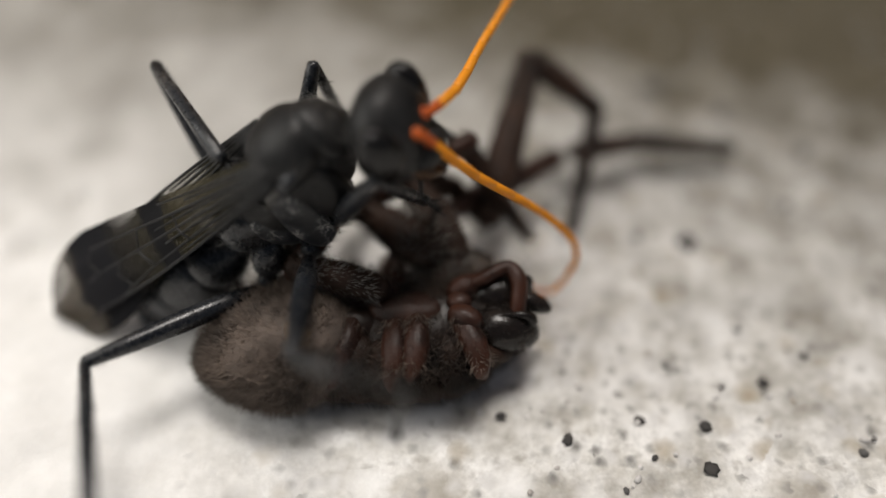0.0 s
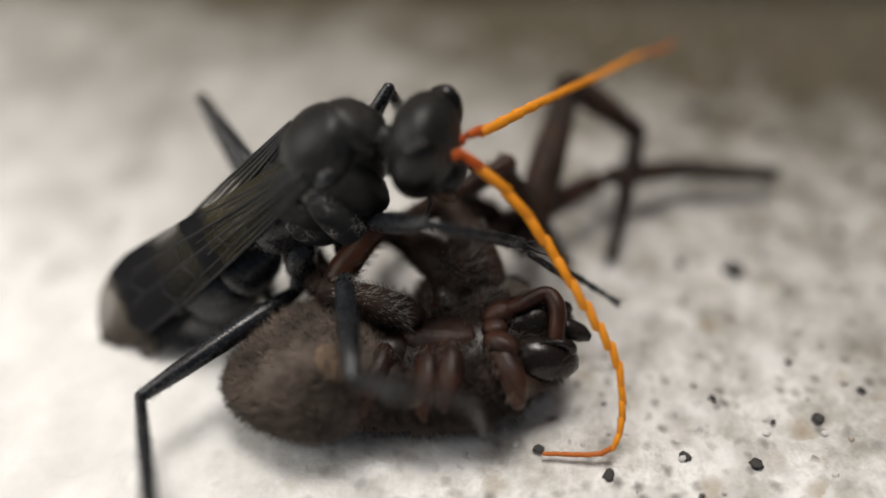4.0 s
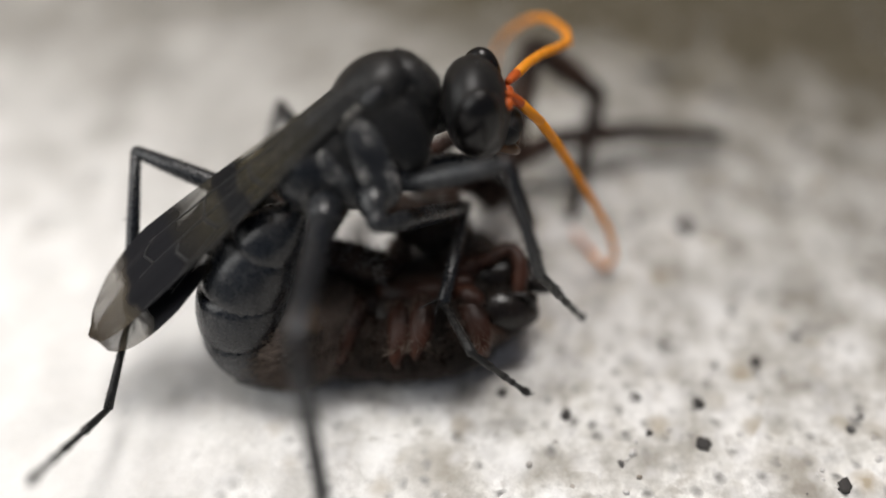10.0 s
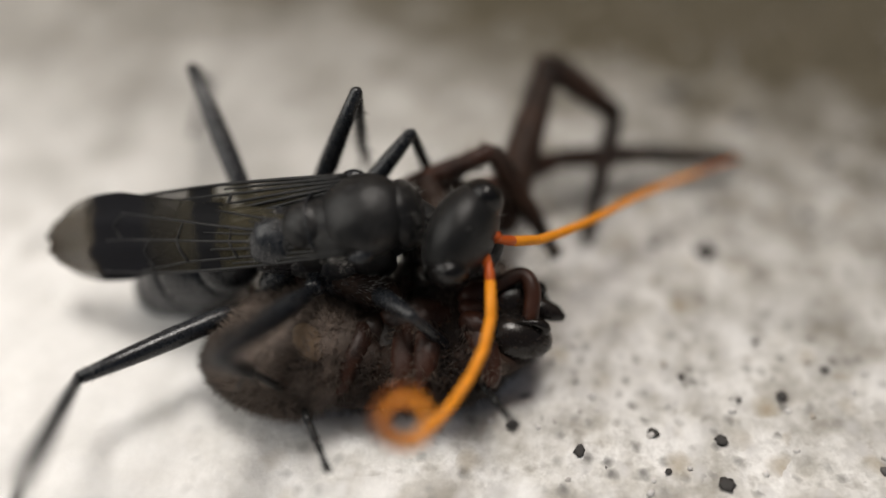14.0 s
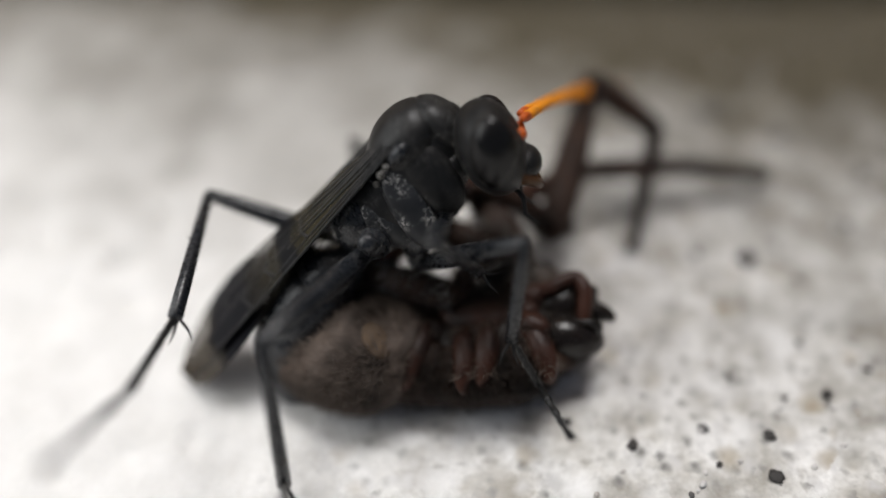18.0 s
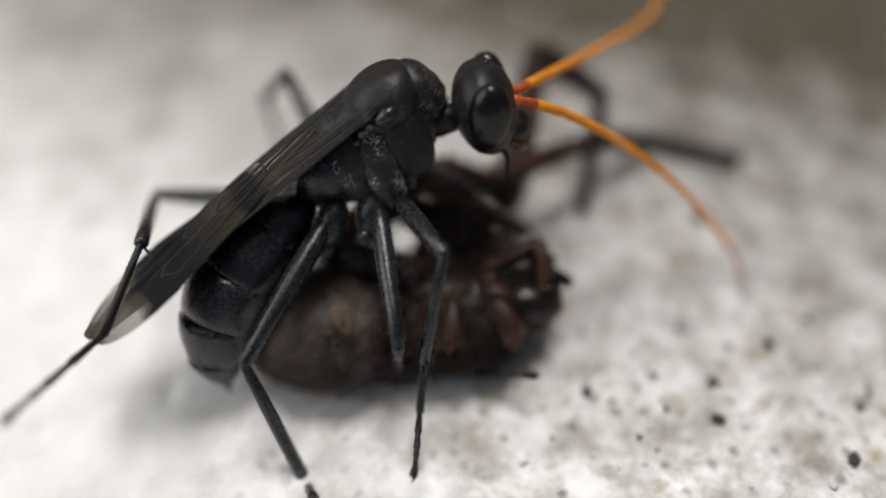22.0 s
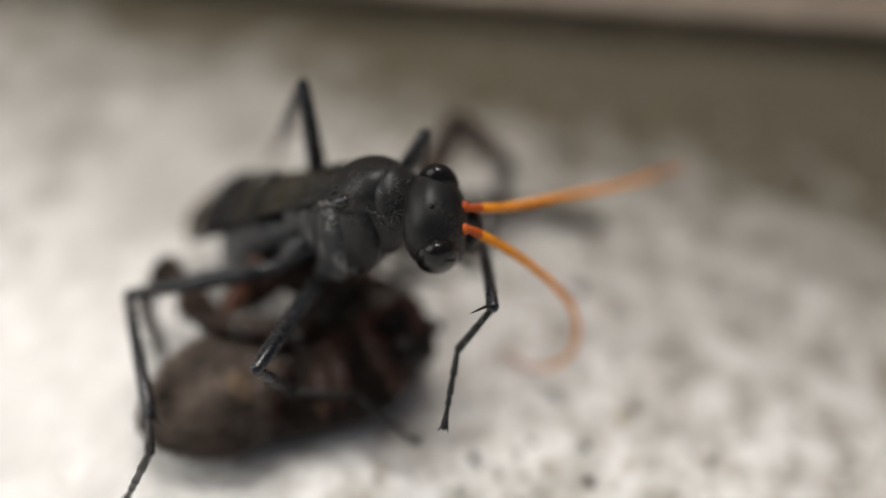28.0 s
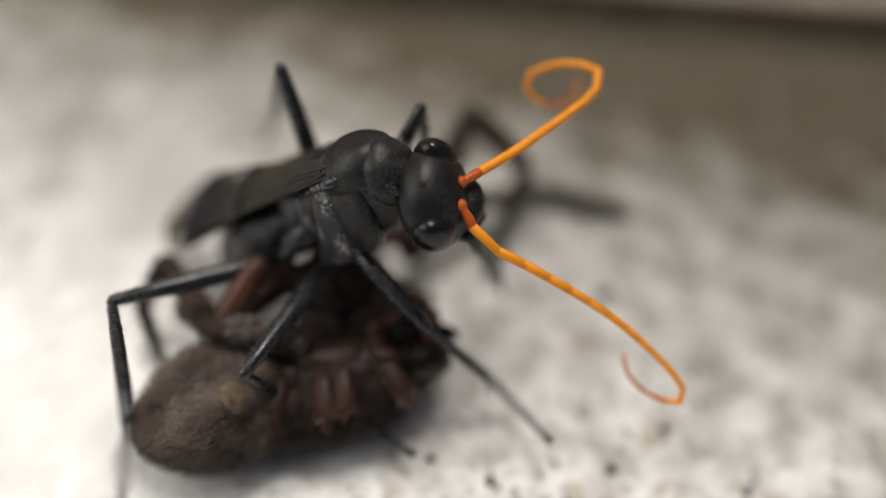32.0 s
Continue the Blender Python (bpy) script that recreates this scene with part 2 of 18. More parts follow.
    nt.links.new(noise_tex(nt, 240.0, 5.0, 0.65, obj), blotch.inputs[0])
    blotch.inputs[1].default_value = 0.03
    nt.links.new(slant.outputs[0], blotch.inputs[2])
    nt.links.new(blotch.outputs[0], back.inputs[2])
    soil_shade = nt.nodes.new("ShaderNodeMapRange")
    soil_shade.inputs["From Min"].default_value, soil_shade.inputs["From Max"].default_value = 0.0225, 0.0535
    nt.links.new(back.outputs[0], soil_shade.inputs[0])
    col = mixed(nt, soil_shade.outputs[0], paste, mixed(nt, mid, (0.034, 0.027, 0.014), (0.105, 0.088, 0.054)))
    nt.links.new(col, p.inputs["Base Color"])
    p.inputs["Roughness"].default_value = 0.85
    bump(nt, p, mixed(nt, 0.5, mid, fine), 0.5, 0.0003)
    return m


CONCRETE = concrete_material()


def stone_material(name, stops):
    m, nt, p = mat(name)
    geo = nt.nodes.new("ShaderNodeNewGeometry")
    c = ramp(nt, geo.outputs["Random Per Island"], stops)
    c = mixed(nt, noise_tex(nt, 2500.0), c, (0.42, 0.41, 0.4), "OVERLAY")
    nt.links.new(c, p.inputs["Base Color"])
    p.inputs["Roughness"].default_value = 0.8
    bump(nt, p, noise_tex(nt, 4000.0), 0.4, 0.0001)
    return m


SAND = stone_material("sand_grains", [(0.0, (0.56, 0.55, 0.54)), (0.4, (0.68, 0.67, 0.66)), (0.6, (0.46, 0.44, 0.42)), (0.78, (0.38, 0.33, 0.26)), (0.9, (0.2, 0.19, 0.185)), (1.0, (0.09, 0.088, 0.086))])
DARK_STONE = stone_material("dark_stone", [(0.0, (0.012, 0.012, 0.013)), (1.0, (0.045, 0.042, 0.04))])


def sill_material():
    m, nt, p = mat("weathered_sill")
    c = ramp(nt, noise_tex(nt, 160.0, 5.0), [(0.3, (0.34, 0.27, 0.21)), (0.7, (0.56, 0.46, 0.37))])
    nt.links.new(c, p.inputs["Base Color"])
    p.inputs["Roughness"].default_value = 0.7
    bump(nt, p, noise_tex(nt, 1200.0), 0.4, 0.0003)
    return m


SILL = sill_material()


# ---- mesh helpers (all lengths in millimetres) ----
def part(name, bm, material, parent, label="", m=None):
    me = bpy.data.meshes.new(name)
    for v in bm.verts:
        v.co *= MM
    for f in bm.faces:
        f.smooth = True
    bm.to_mesh(me)
    bm.free()
    me.materials.append(material)
    ob = new(name, me)
    ob.parent = parent
    if m is not None:
        ob.matrix_basis = m
    return tagged(ob, label) if label else ob


def at(x, y, z, rx=0, ry=0, rz=0):
    return pose(x * MM, y * MM, z * MM, rx, ry, rz)


def loft(sections, n=14, bm=None):
    """A closed skin over rings: (centre, radius across, radius up[, direction])."""
    bm = bm or bmesh.new()
    cs = [Vector(s[0]) for s in sections]
    rings = []
    up = None
    for i, s in enumerate(sections):
        t = (cs[min(i + 1, len(cs) - 1)] - cs[max(i - 1, 0)]).normalized()
        if up is None:
            up = Vector((0, 0, 1)) if abs(t.z) < 0.9 else Vector((1, 0, 0))
        up = (up - t * up.dot(t)).normalized()
        side = up.cross(t)
        rings.append([bm.verts.new(cs[i] + side * (s[1] * math.cos(a)) + up * (s[2] * math.sin(a)))
                      for a in (2 * math.pi * k / n for k in range(n))])
    for r0, r1 in zip(rings, rings[1:]):
        for k in range(n):
            bm.faces.new((r0[k], r0[(k + 1) % n], r1[(k + 1) % n], r1[k]))
    for r, c, flip in ((rings[0], cs[0], True), (rings[-1], cs[-1], False)):
        mid = bm.verts.new(sum((v.co for v in r), Vector()) / n)
        for k in range(n):
            tri = (r[(k + 1) % n], r[k], mid) if flip else (r[k], r[(k + 1) % n], mid)
            bm.faces.new(tri)
    return bm


def rounded(length, radii, bend=(0.0, 0.0), n=12, start=0.0, squash=1.0):
    """A limb piece along +x with rounded ends; radii at even steps; bend bows it in y and z."""
    secs = []
    k = len(radii) - 1
    secs.append(((start - radii[0] * 0.55, 0, 0), radii[0] * 0.45, radii[0] * 0.45))
    for i, r in enumerate(radii):
        u = i / k
        b = math.sin(math.pi * u)
        secs.append(((start + length * u, bend[0] * b, bend[1] * b), r, r * squash))
    secs.append(((start + length + radii[-1] * 0.5, 0, 0), radii[-1] * 0.5, radii[-1] * 0.5 * squash))
    return loft(secs, n)


def blob(radii, centre=(0, 0, 0), rough=0.0, seed=0.0, segs=28, rings=18, power=1.0, bm=None, turn=None):
    """An egg-shaped shell with slight dents."""
    bm = bm or bmesh.new()
    start = len(bm.verts)
    made = bmesh.ops.create_uvsphere(bm, u_segments=segs, v_segments=rings, radius=1.0)["verts"]
    for v in made:
        d = v.co.normalized()
        k = 1.0 + rough * noise.noise(d * 2.3 + Vector((seed, seed * 0.7, 0)))
        q = Vector([math.copysign(abs(c) ** power, c) for c in d])
        q = Vector((q.x * radii[0], q.y * radii[1], q.z * radii[2])) * k
        v.co = (turn @ q if turn else q) + Vector(centre)
    return bm


def hairs(points, length, width, spread, seed, lean=(0, 0, 0)):
    """Bristles: three-sided spikes that stand on (place, normal) pairs."""
    rnd = random.Random(seed)
    verts, faces = [], []
    for p, nrm in points:
        d = (nrm + Vector([rnd.uniform(-spread, spread) for _ in range(3)]) + Vector(lean)).normalized()
        s = d.orthogonal().normalized()
        w = d.cross(s)
        ln, wd = length * rnd.uniform(0.55, 1.25), width * rnd.uniform(0.7, 1.2)
        i = len(verts)
        for k in range(3):
            a = 2.0944 * k
            verts.append(p + (s * math.cos(a) + w * math.sin(a)) * wd - d * 0.05)
        verts.append(p + d * ln)
        faces += [(i, i + 1, i + 3), (i + 1, i + 2, i + 3), (i + 2, i, i + 3)]
    bm = bmesh.new()
    vs = [bm.verts.new(v) for v in verts]
    for f in faces:
        bm.faces.new([vs[k] for k in f])
    return bm


def on_egg(radii, centre, count, seed, keep=lambda d: True):
    rnd, out = random.Random(seed), []
    while len(out) < count:
        d = Vector([rnd.gauss(0, 1) for _ in range(3)]).normalized()
        if keep(d):
            out.append((Vector((d.x * radii[0], d.y * radii[1], d.z * radii[2])) + Vector(centre),
                        Vector((d.x / radii[0], d.y / radii[1], d.z / radii[2])).normalized()))
    return out


# ---- the slab ----
def build_ground():
    def axis(lo, hi, step, far):
        a = list(np.arange(lo, hi + 1e-6, step))
        d = step
        while a[0] - d > -far:
            d *= 1.6
            a.insert(0, a[0] - d)
        d = step
        while a[-1] + d < far:
            d *= 1.6
            a.append(a[-1] + d)
        return a
    xs, ys = axis(-36, 50, 0.42, 380), axis(-16, 36, 0.42, 380)
    bm = bmesh.new()
    grid = []
    for y in ys:
        row = []
        for x in xs:
            p = Vector((x, y, 0))
            z = 0.22 * noise.fractal(p * 0.28, 1.0, 2.1, 4) + 0.10 * noise.noise(p * 1.5)
            pit = noise.noise(p * 0.62 + Vector((7.1, 3.3, 0)))
            if pit > 0.42:
                z -= (pit - 0.42) * 1.6
            z = min(z, 0.25) - 0.1
            gap = (y - (31.2 - 0.061 * x)) / 1.9 + 0.35 * noise.noise(p * 0.2)
            z -= 2.6 * math.exp(-gap * gap)
            row.append(bm.verts.new((x, y, z)))
        grid.append(row)
    for r0, r1 in zip(grid, grid[1:]):
        for k in range(len(xs) - 1):
            bm.faces.new((r0[k], r0[k + 1], r1[k + 1], r1[k]))
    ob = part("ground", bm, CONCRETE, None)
    tagged(ob, "pale speckled weathered concrete slab with sand grains", "ground", kind="structure")
    return ob


build_ground()


def lump(rnd, r, p, bm, flat=1.0, fine=1, dents=0.45):
    """A small irregular stone, half sunk."""
    s = Vector((rnd.uniform(0.7, 1.35), rnd.uniform(0.7, 1.25), flat * rnd.uniform(0.45, 0.8)))
    made = bmesh.ops.create_icosphere(bm, subdivisions=fine, radius=r)["verts"]
    off = Vector((rnd.uniform(0, 50), rnd.uniform(0, 50), 0))
    q = Euler((0, 0, rnd.uniform(0, 6.28))).to_matrix()
    for v in made:
        k = 1 + dents * noise.noise(v.co.normalized() * 1.4 + off) + 0.5 * (dents - 0.45) * noise.noise(v.co.normalized() * 3.5 + off)
        v.co = q @ Vector((v.co.x * s.x, v.co.y * s.y, v.co.z * s.z)) * k + p


def build_sand():
    rnd = random.Random(5)
    total = bmesh.new()
    for i in range(30):
        bm = bmesh.new()
        for _ in range(40):
            x, y = rnd.uniform(-20, 40), rnd.uniform(-15, 28)
            if x < 0 or x < 4 and rnd.random() < 0.75:
                continue
            lump(rnd, rnd.choice((0.07, 0.09, 0.11, 0.14, 0.18)), Vector((x, y, -0.08 + rnd.uniform(-0.04, 0.02))), bm)
        me = bpy.data.meshes.new("tmp")
        bm.to_mesh(me)
        bm.free()
        total.from_mesh(me)
        bpy.data.meshes.remove(me)
    ob = part("sand_grains", total, SAND, None)
    tagged(ob, "pale and dark sand grains set in the concrete surface", "sand", kind="stuff")


build_sand()


def build_dark_stones():
    rnd = random.Random(11)
    for x, y, r in ((12.8, 1.7, 0.62), (11.3, -8.2, 0.34), (5.75, -8.7, 0.36), (11.1, -10.0, 0.38), (13.8, -3.5, 0.28), (3.2, -7.6, 0.26),
                    (14.2, -6.2, 0.24), (16.3, -4.9, 0.26), (8.7, -7.9, 0.24), (10.3, -5.3, 0.2), (10.4, 2.0, 0.34), (14.4, 2.6, 0.26),
                    (16.1, -11.8, 0.4), (9.0, -9.5, 0.2), (12.4, -6.4, 0.18), (18.5, 4.1, 0.4), (20.6, 8.2, 0.5), (17.0, 11.5, 0.6), (13.6, 14.0, 0.7), (23.0, 1.2, 0.35)):
        bm = bmesh.new()
        lump(rnd, r * 0.72, Vector((0, 0, 0)), bm, 0.55, 2, 0.7)
        ob = part("dark_stone", bm, DARK_STONE, None, m=at(x, y, -0.02))
        tagged(ob, "small dark stone sunk in the pale concrete", "stone", "dark stones in the concrete")


build_dark_stones()


def build_sill():
    """Raised weathered strip behind a dark joint at the far edge of the slab, with an unseen wall added to shade it."""
    bm = bmesh.new()
    n = 60
    prof = [(0.9, -3.0), (0.8, 0.4), (0.0, 0.7), (0.1, 1.4), (0.7, 1.8), (3.2, 1.9), (4.2, 1.7), (4.6, 1.1), (4.8, -0.6), (4.6, -3.0)]
    rings = []
    for i in range(n + 1):
        x = -400 + 800 * (i / n)
        w = 0.12 * noise.noise(Vector((x * 0.3, 0, 0)))
        rings.append([bm.verts.new((x, y, z + w)) for y, z in prof])
    for a, b in zip(rings, rings[1:]):
        for k in range(len(prof)):
            bm.faces.new((a[k], b[k], b[(k + 1) % len(prof)], a[(k + 1) % len(prof)]))
    bm.faces.new(rings[0])
    bm.faces.new(list(reversed(rings[-1])))
    ob = part("sill_strip", bm, SILL, None, m=at(0, 33.2, 0, 0, 0, -3.5))
    tagged(ob, "weathered brownish door sill strip behind the slab", "sill", kind="structure")
    # Out-of-view block added behind the sill to darken the far slab
    bm = bmesh.new()
    bmesh.ops.create_cube(bm, size=1.0)
    for v in bm.verts:
        v.co = Vector((v.co.x * 800, v.co.y * 30, v.co.z * 46 + 21))
    bmesh.ops.bevel(bm, geom=list(bm.edges), offset=1.5, segments=2, affect="EDGES")
    ob = part("shade_wall", bm, SILL, None, m=at(0, 62, 0, 0, 0, -3.5))
    tagged(ob, "unseen brown board added behind the sill to shade the slab", "wall", kind="structure")


build_sill()

# ---- the paralysed spider ----
LEGS_STILL = (
    # hip, knee, ankle, foot, thickness at hip and knee
    ((-5.0, -2.4, 2.4), (-7.2, 1.6, 3.8), (-8.5, 0.2, 2.4), (-7.9, -1.8, 0.8), 0.6, 0.45),
    ((-1.4, -4.3, 4.0), (-5.0, -3.2, 4.3), (-6.6, -0.6, 2.8), (-5.4, 0.6, 0.8), 0.62, 0.58),
    ((0.5, -2.4, 3.6), (-2.5, 0.0, 4.3), (-3.4, 2.2, 2.2), (-2.2, 2.8, 0.4), 0.85, 0.68),
    ((1.5, -2.2, 3.2), (-0.4, 1.0, 4.9), (1.6, 2.0, 3.4), (3.0, 1.6, 1.2), 0.85, 0.7),
    ((-2.2, -5.8, 2.6), (-2.9, -7.1, 1.7), (-1.6, -6.8, 0.7), (-0.2, -6.2, 0.4), 0.72, 0.66),
    ((-1.2, -5.85, 2.6), (-1.7, -7.2, 1.7), (-0.4, -6.9, 0.7), (1.0, -6.2, 0.4), 0.74, 0.68),
    ((-0.1, -5.85, 2.6), (-0.3, -7.15, 1.7), (1.2, -6.7, 0.7), (2.2, -6.0, 0.4), 0.74, 0.68),
    ((1.1, -5.7, 2.6), (1.2, -6.8, 1.7), (2.3, -6.1, 0.7), (2.9, -5.2, 0.4), 0.72, 0.64),
)


def leg_piece(name, a, b, r0, r1, parent, material, label="", thick=1.0):
    a, b = Vector(a), Vector(b)
    d = b - a
    ln = d.length
    rnd = random.Random(int(abs(a.x * 31 + a.y * 17 + b.z * 7 + ln) * 10))
    mid = (r0 * 0.55 + r1 * 0.45)
    bm = rounded(ln, (r0 * 0.8, r0, mid * 1.14, mid * 1.05, r1 * 0.92, r1), (rnd.uniform(-0.1, 0.1), rnd.uniform(-0.06, 0.06)), n=12)
    m = d.to_track_quat("X", "Z").to_matrix().to_4x4()
    m.translation = a * MM
    ob = part(name, bm, material, parent, label, m)
    pts = []
    for _ in range(int(ln * 70 * thick)):
        u, th = rnd.random(), rnd.uniform(0, 6.283)
        r = (r0 + (r1 - r0) * u) * 0.95
        pts.append((Vector((u * ln, math.cos(th) * r, math.sin(th) * r)), Vector((0.25, math.cos(th), math.sin(th))).normalized()))
    part("bristles", hairs(pts, 0.48, 0.024, 0.45, 3, (0.7, 0, 0)), LEG_HAIR, ob)
    return ob


def tube(points, radii, n=10):
    """A limb through bent points, rounded by a spline."""
    ps = [Vector(p) for p in points]
    ps = [ps[0] * 2 - ps[1]] + ps + [ps[-1] * 2 - ps[-2]]
    secs = []
    for i in range(1, len(ps) - 2):
        for k in range(6):
            w = k / 6
            a, b, c, d = ps[i - 1:i + 3]
            p = (2 * b + (c - a) * w + (2 * a - 5 * b + 4 * c - d) * w * w + (3 * b - a - 3 * c + d) * w ** 3) * 0.5
            r = radii[i - 1] + (radii[i] - radii[i - 1]) * w
            secs.append((p, r, r))
    secs.append((ps[-2], radii[-1], radii[-1]))
    return loft(secs, n)


def build_spider():
    root = new("spider")
    tagged(root, "paralysed brown hairy spider lying on its back on the concrete", "spider")
    turn = Euler((0, radians(-6), radians(10))).to_matrix()
    c, r = (-5.45, -5.4, 2.0), (3.15, 2.75, 2.0)

    def pouch(p):
        """Narrows towards the spinnerets, sags on the ground and wrinkles towards the waist."""
        u = (p.x - c[0]) / r[0]
        k = 1.0 - 0.3 * max(0.0, -u) ** 1.5 + 0.05 * math.sin(u * 9.0) * max(0.0, u)
        dent = 1.0 + 0.05 * noise.noise(p * 0.9)
        flat = 0.86 if p.z < c[2] else 1.0
        return Vector((c[0] + (p.x - c[0]) * (1.05 if u < 0 else 1.0), c[1] + (p.y - c[1]) * k * dent, c[2] + (p.z - c[2]) * flat * (k + 0.1 * max(0.0, -u)) * dent))
    bm = blob(r, c, 0.1, 2.0, 56, 34)
    for v in bm.verts:
        v.co = turn @ (pouch(v.co) - Vector(c)) + Vector(c)
    part("abdomen", bm, ABDOMEN, root, "grey-brown velvety abdomen")
    pts = [(turn @ (pouch(p) - Vector(c)) + Vector(c), turn @ n) for p, n in on_egg(r, c, 11000, 4)]
    part("abdomen_hair", hairs(pts, 0.5, 0.024, 0.75, 8, (-0.5, 0, 0)), HAIR, root, "grey-brown abdomen hair")
    for d, q, lab in (((0.3, -0.4, 0.82), (0.8, 0.52, 0.1), "tan oval plate on the belly"),):
        d = Vector(d).normalized()
        p = turn @ Vector((d.x * r[0], d.y * r[1], d.z * r[2])) + Vector(c)
        part("lung_plate", blob(q, p, 0.15, 3, 18, 10, turn=d.to_track_quat("Z", "X").to_matrix()), TAN, root, lab)
    for y in (-5.6, -5.0):
        part("spinneret", rounded(0.35, (0.24, 0.2, 0.1)), SPIDER_BROWN, root, m=at(-8.6, y - 0.2, 1.85, 0, 10, 190))
    part("pedicel", rounded(1.4, (0.7, 0.8, 0.8)), SPIDER_DARK, root, m=at(-3.4, -5.0, 2.6))
    body = Euler((0, 0, radians(6))).to_matrix()
    part("carapace", blob((4.0, 2.5, 1.7), (0.3, -4.45, 1.75), 0.08, 5.0, 36, 22, turn=body), SPIDER_DARK, root, "dark brown carapace")
    part("sternum", blob((1.5, 0.8, 0.45), (-0.5, -4.65, 3.25), 0.08, 6.0, 24, 14), SPIDER_RED, root, "glossy red-brown breastplate")
    part("labium", blob((0.5, 0.42, 0.35), (1.55, -4.6, 3.6), 0.1, 6.5, 16, 10), SPIDER_RED, root)
    for i in range(4):
        for s in (-1, 1):
            rnd = random.Random(i * 7 + s)
            x = -2.35 + 1.2 * i + rnd.uniform(-0.3, 0.3)
            rnd_size = rnd.uniform(0.78, 1.12)
            bm = rounded(2.3, (0.36, 0.48, 0.52, 0.46, 0.36), (rnd.uniform(-0.15, 0.15), 0.16), n=14)
            for v in bm.verts:
                v.co *= rnd_size * (1 + 0.16 * noise.noise(v.co * 1.6 + Vector((i * 3.1, s * 2.0, 0))))
            cox = part("coxa", bm, SPIDER_RED, root, "glossy red-brown leg base", at(x, -4.65 + s * 0.55, 3.2 + rnd.uniform(-0.2, 0.2), 0, 24 + rnd.uniform(-10, 10), 90 * s + (i - 1.5) * -13 * s + rnd.uniform(-20, 20)))
            pts = []
            for _ in range(200):
                u, th = rnd.random(), rnd.uniform(0.2, 2.94)
                pts.append((Vector((u * 2.3, math.cos(th) * 0.48, math.sin(th) * 0.48)), Vector((0.3, math.cos(th), math.sin(th)))))
            part("bristles", hairs(pts, 0.42, 0.022, 0.5, i, (0.5, 0, 0)), HAIR, cox)
    for s in (-1, 1):
        part("mouth_plate", blob((0.75, 0.5, 0.5), (1.75, -4.6 + s * 0.75, 3.55), 0.1, 7.0 + s, 18, 12, turn=Euler((0, 0, 0.5 * s)).to_matrix()), SPIDER_RED, root, "glossy red-brown mouth plate")
        jaw = part("chelicera", rounded(2.3, (0.75, 0.95, 0.9, 0.6), (0, 0.2), n=18), SPIDER_BLACK, root, "glossy black chelicera", at(2.1, -4.5 + s * 0.72, 2.65 + 0.1 * s, 0, 6, 4 + s * 4))
        part("fang", tube([(0, 0, 0.2), (0.3, 0, 0.7), (-0.1, 0, 1.0), (-0.9, 0, 0.95)], (0.26, 0.24, 0.16, 0.03)), SPIDER_BLACK, jaw, "black curved fang", at(1.9, 0, 0.15))
        part("jaw_fringe", hairs(on_egg((0.9, 0.75, 0.75), (1.4, 0, 0.1), 260, 60 + s, lambda d: d.x > -0.3), 0.45, 0.024, 0.6, 61), LEG_HAIR, jaw)
    part("palp", tube([(1.6, -3.9, 3.5), (2.6, -3.7, 3.95), (3.5, -3.35, 4.15), (3.9, -3.9, 3.95), (3.85, -4.7, 3.35), (3.75, -5.3, 2.7)], (0.26, 0.3, 0.3, 0.34, 0.32, 0.2), 12), SPIDER_RED, root, "red-brown arched palp")
    part("palp", tube([(1.3, -5.9, 2.9), (2.2, -6.3, 2.7), (3.0, -6.1, 2.1), (3.4, -5.6, 1.5), (3.2, -5.2, 1.1)], (0.36, 0.38, 0.34, 0.32, 0.2), 12), SPIDER_BROWN, root, "dark folded palp")
    part("palp_tip", tube([(3.6, -3.7, 2.9), (4.3, -4.0, 2.85), (4.9, -4.2, 2.75), (5.25, -4.35, 2.65)], (0.42, 0.46, 0.36, 0.14), 12), SPIDER_BLACK, root, "black pointed palp tip")
    tufts = on_egg((1.1, 1.0, 0.7), (1.3, -2.6, 2.9), 420, 71, lambda d: d.z > 0) + on_egg((1.2, 1.5, 0.9), (0.2, -1.2, 3.9), 420, 75, lambda d: d.z > 0) + on_egg((0.7, 0.6, 0.5), (-0.6, -3.2, 3.3), 160, 73, lambda d: d.z > 0)
    part("grey_tuft", hairs(tufts, 0.62, 0.026, 0.5, 74, (0.3, 0.2, 0)), GREY_HAIR, root, "silvery grey bristle tufts")
    part("hair_base", blob((1.1, 1.0, 0.75), (1.3, -2.6, 2.9), 0.2, 9, 20, 12), SPIDER_BROWN, root)
    part("far_palp_base", blob((0.9, 0.8, 0.8), (2.3, -1.9, 2.4), 0.2, 4, 20, 12), SPIDER_BLACK, root)
    pts = [(body @ (p - Vector((0.3, -4.45, 1.75))) + Vector((0.3, -4.45, 1.75)), n) for p, n in on_egg((4.0, 2.55, 1.75), (0.3, -4.45, 1.75), 3600, 14, lambda d: d.z > -0.6)]
    part("body_hair", hairs(pts, 0.5, 0.026, 0.6, 9, (0.3, 0, 0.2)), LEG_HAIR, root, "brown bristly body hair")
    for hip, knee, ankle, foot, r0, r1 in LEGS_STILL:
        leg_piece("femur", hip, knee, r0, r1, root, SPIDER_BROWN)
        leg_piece("tibia", knee, ankle, r1 * 0.95, r1 * 0.75, root, SPIDER_BROWN)
        leg_piece("tarsus", ankle, foot, r1 * 0.66, 0.18, root, SPIDER_DARK)
    leg_piece("femur", (-5.1, -3.4, 3.9), (-2.9, -1.3, 5.9), 0.5, 0.54, root, SPIDER_THIGH, "red-brown raised thigh")
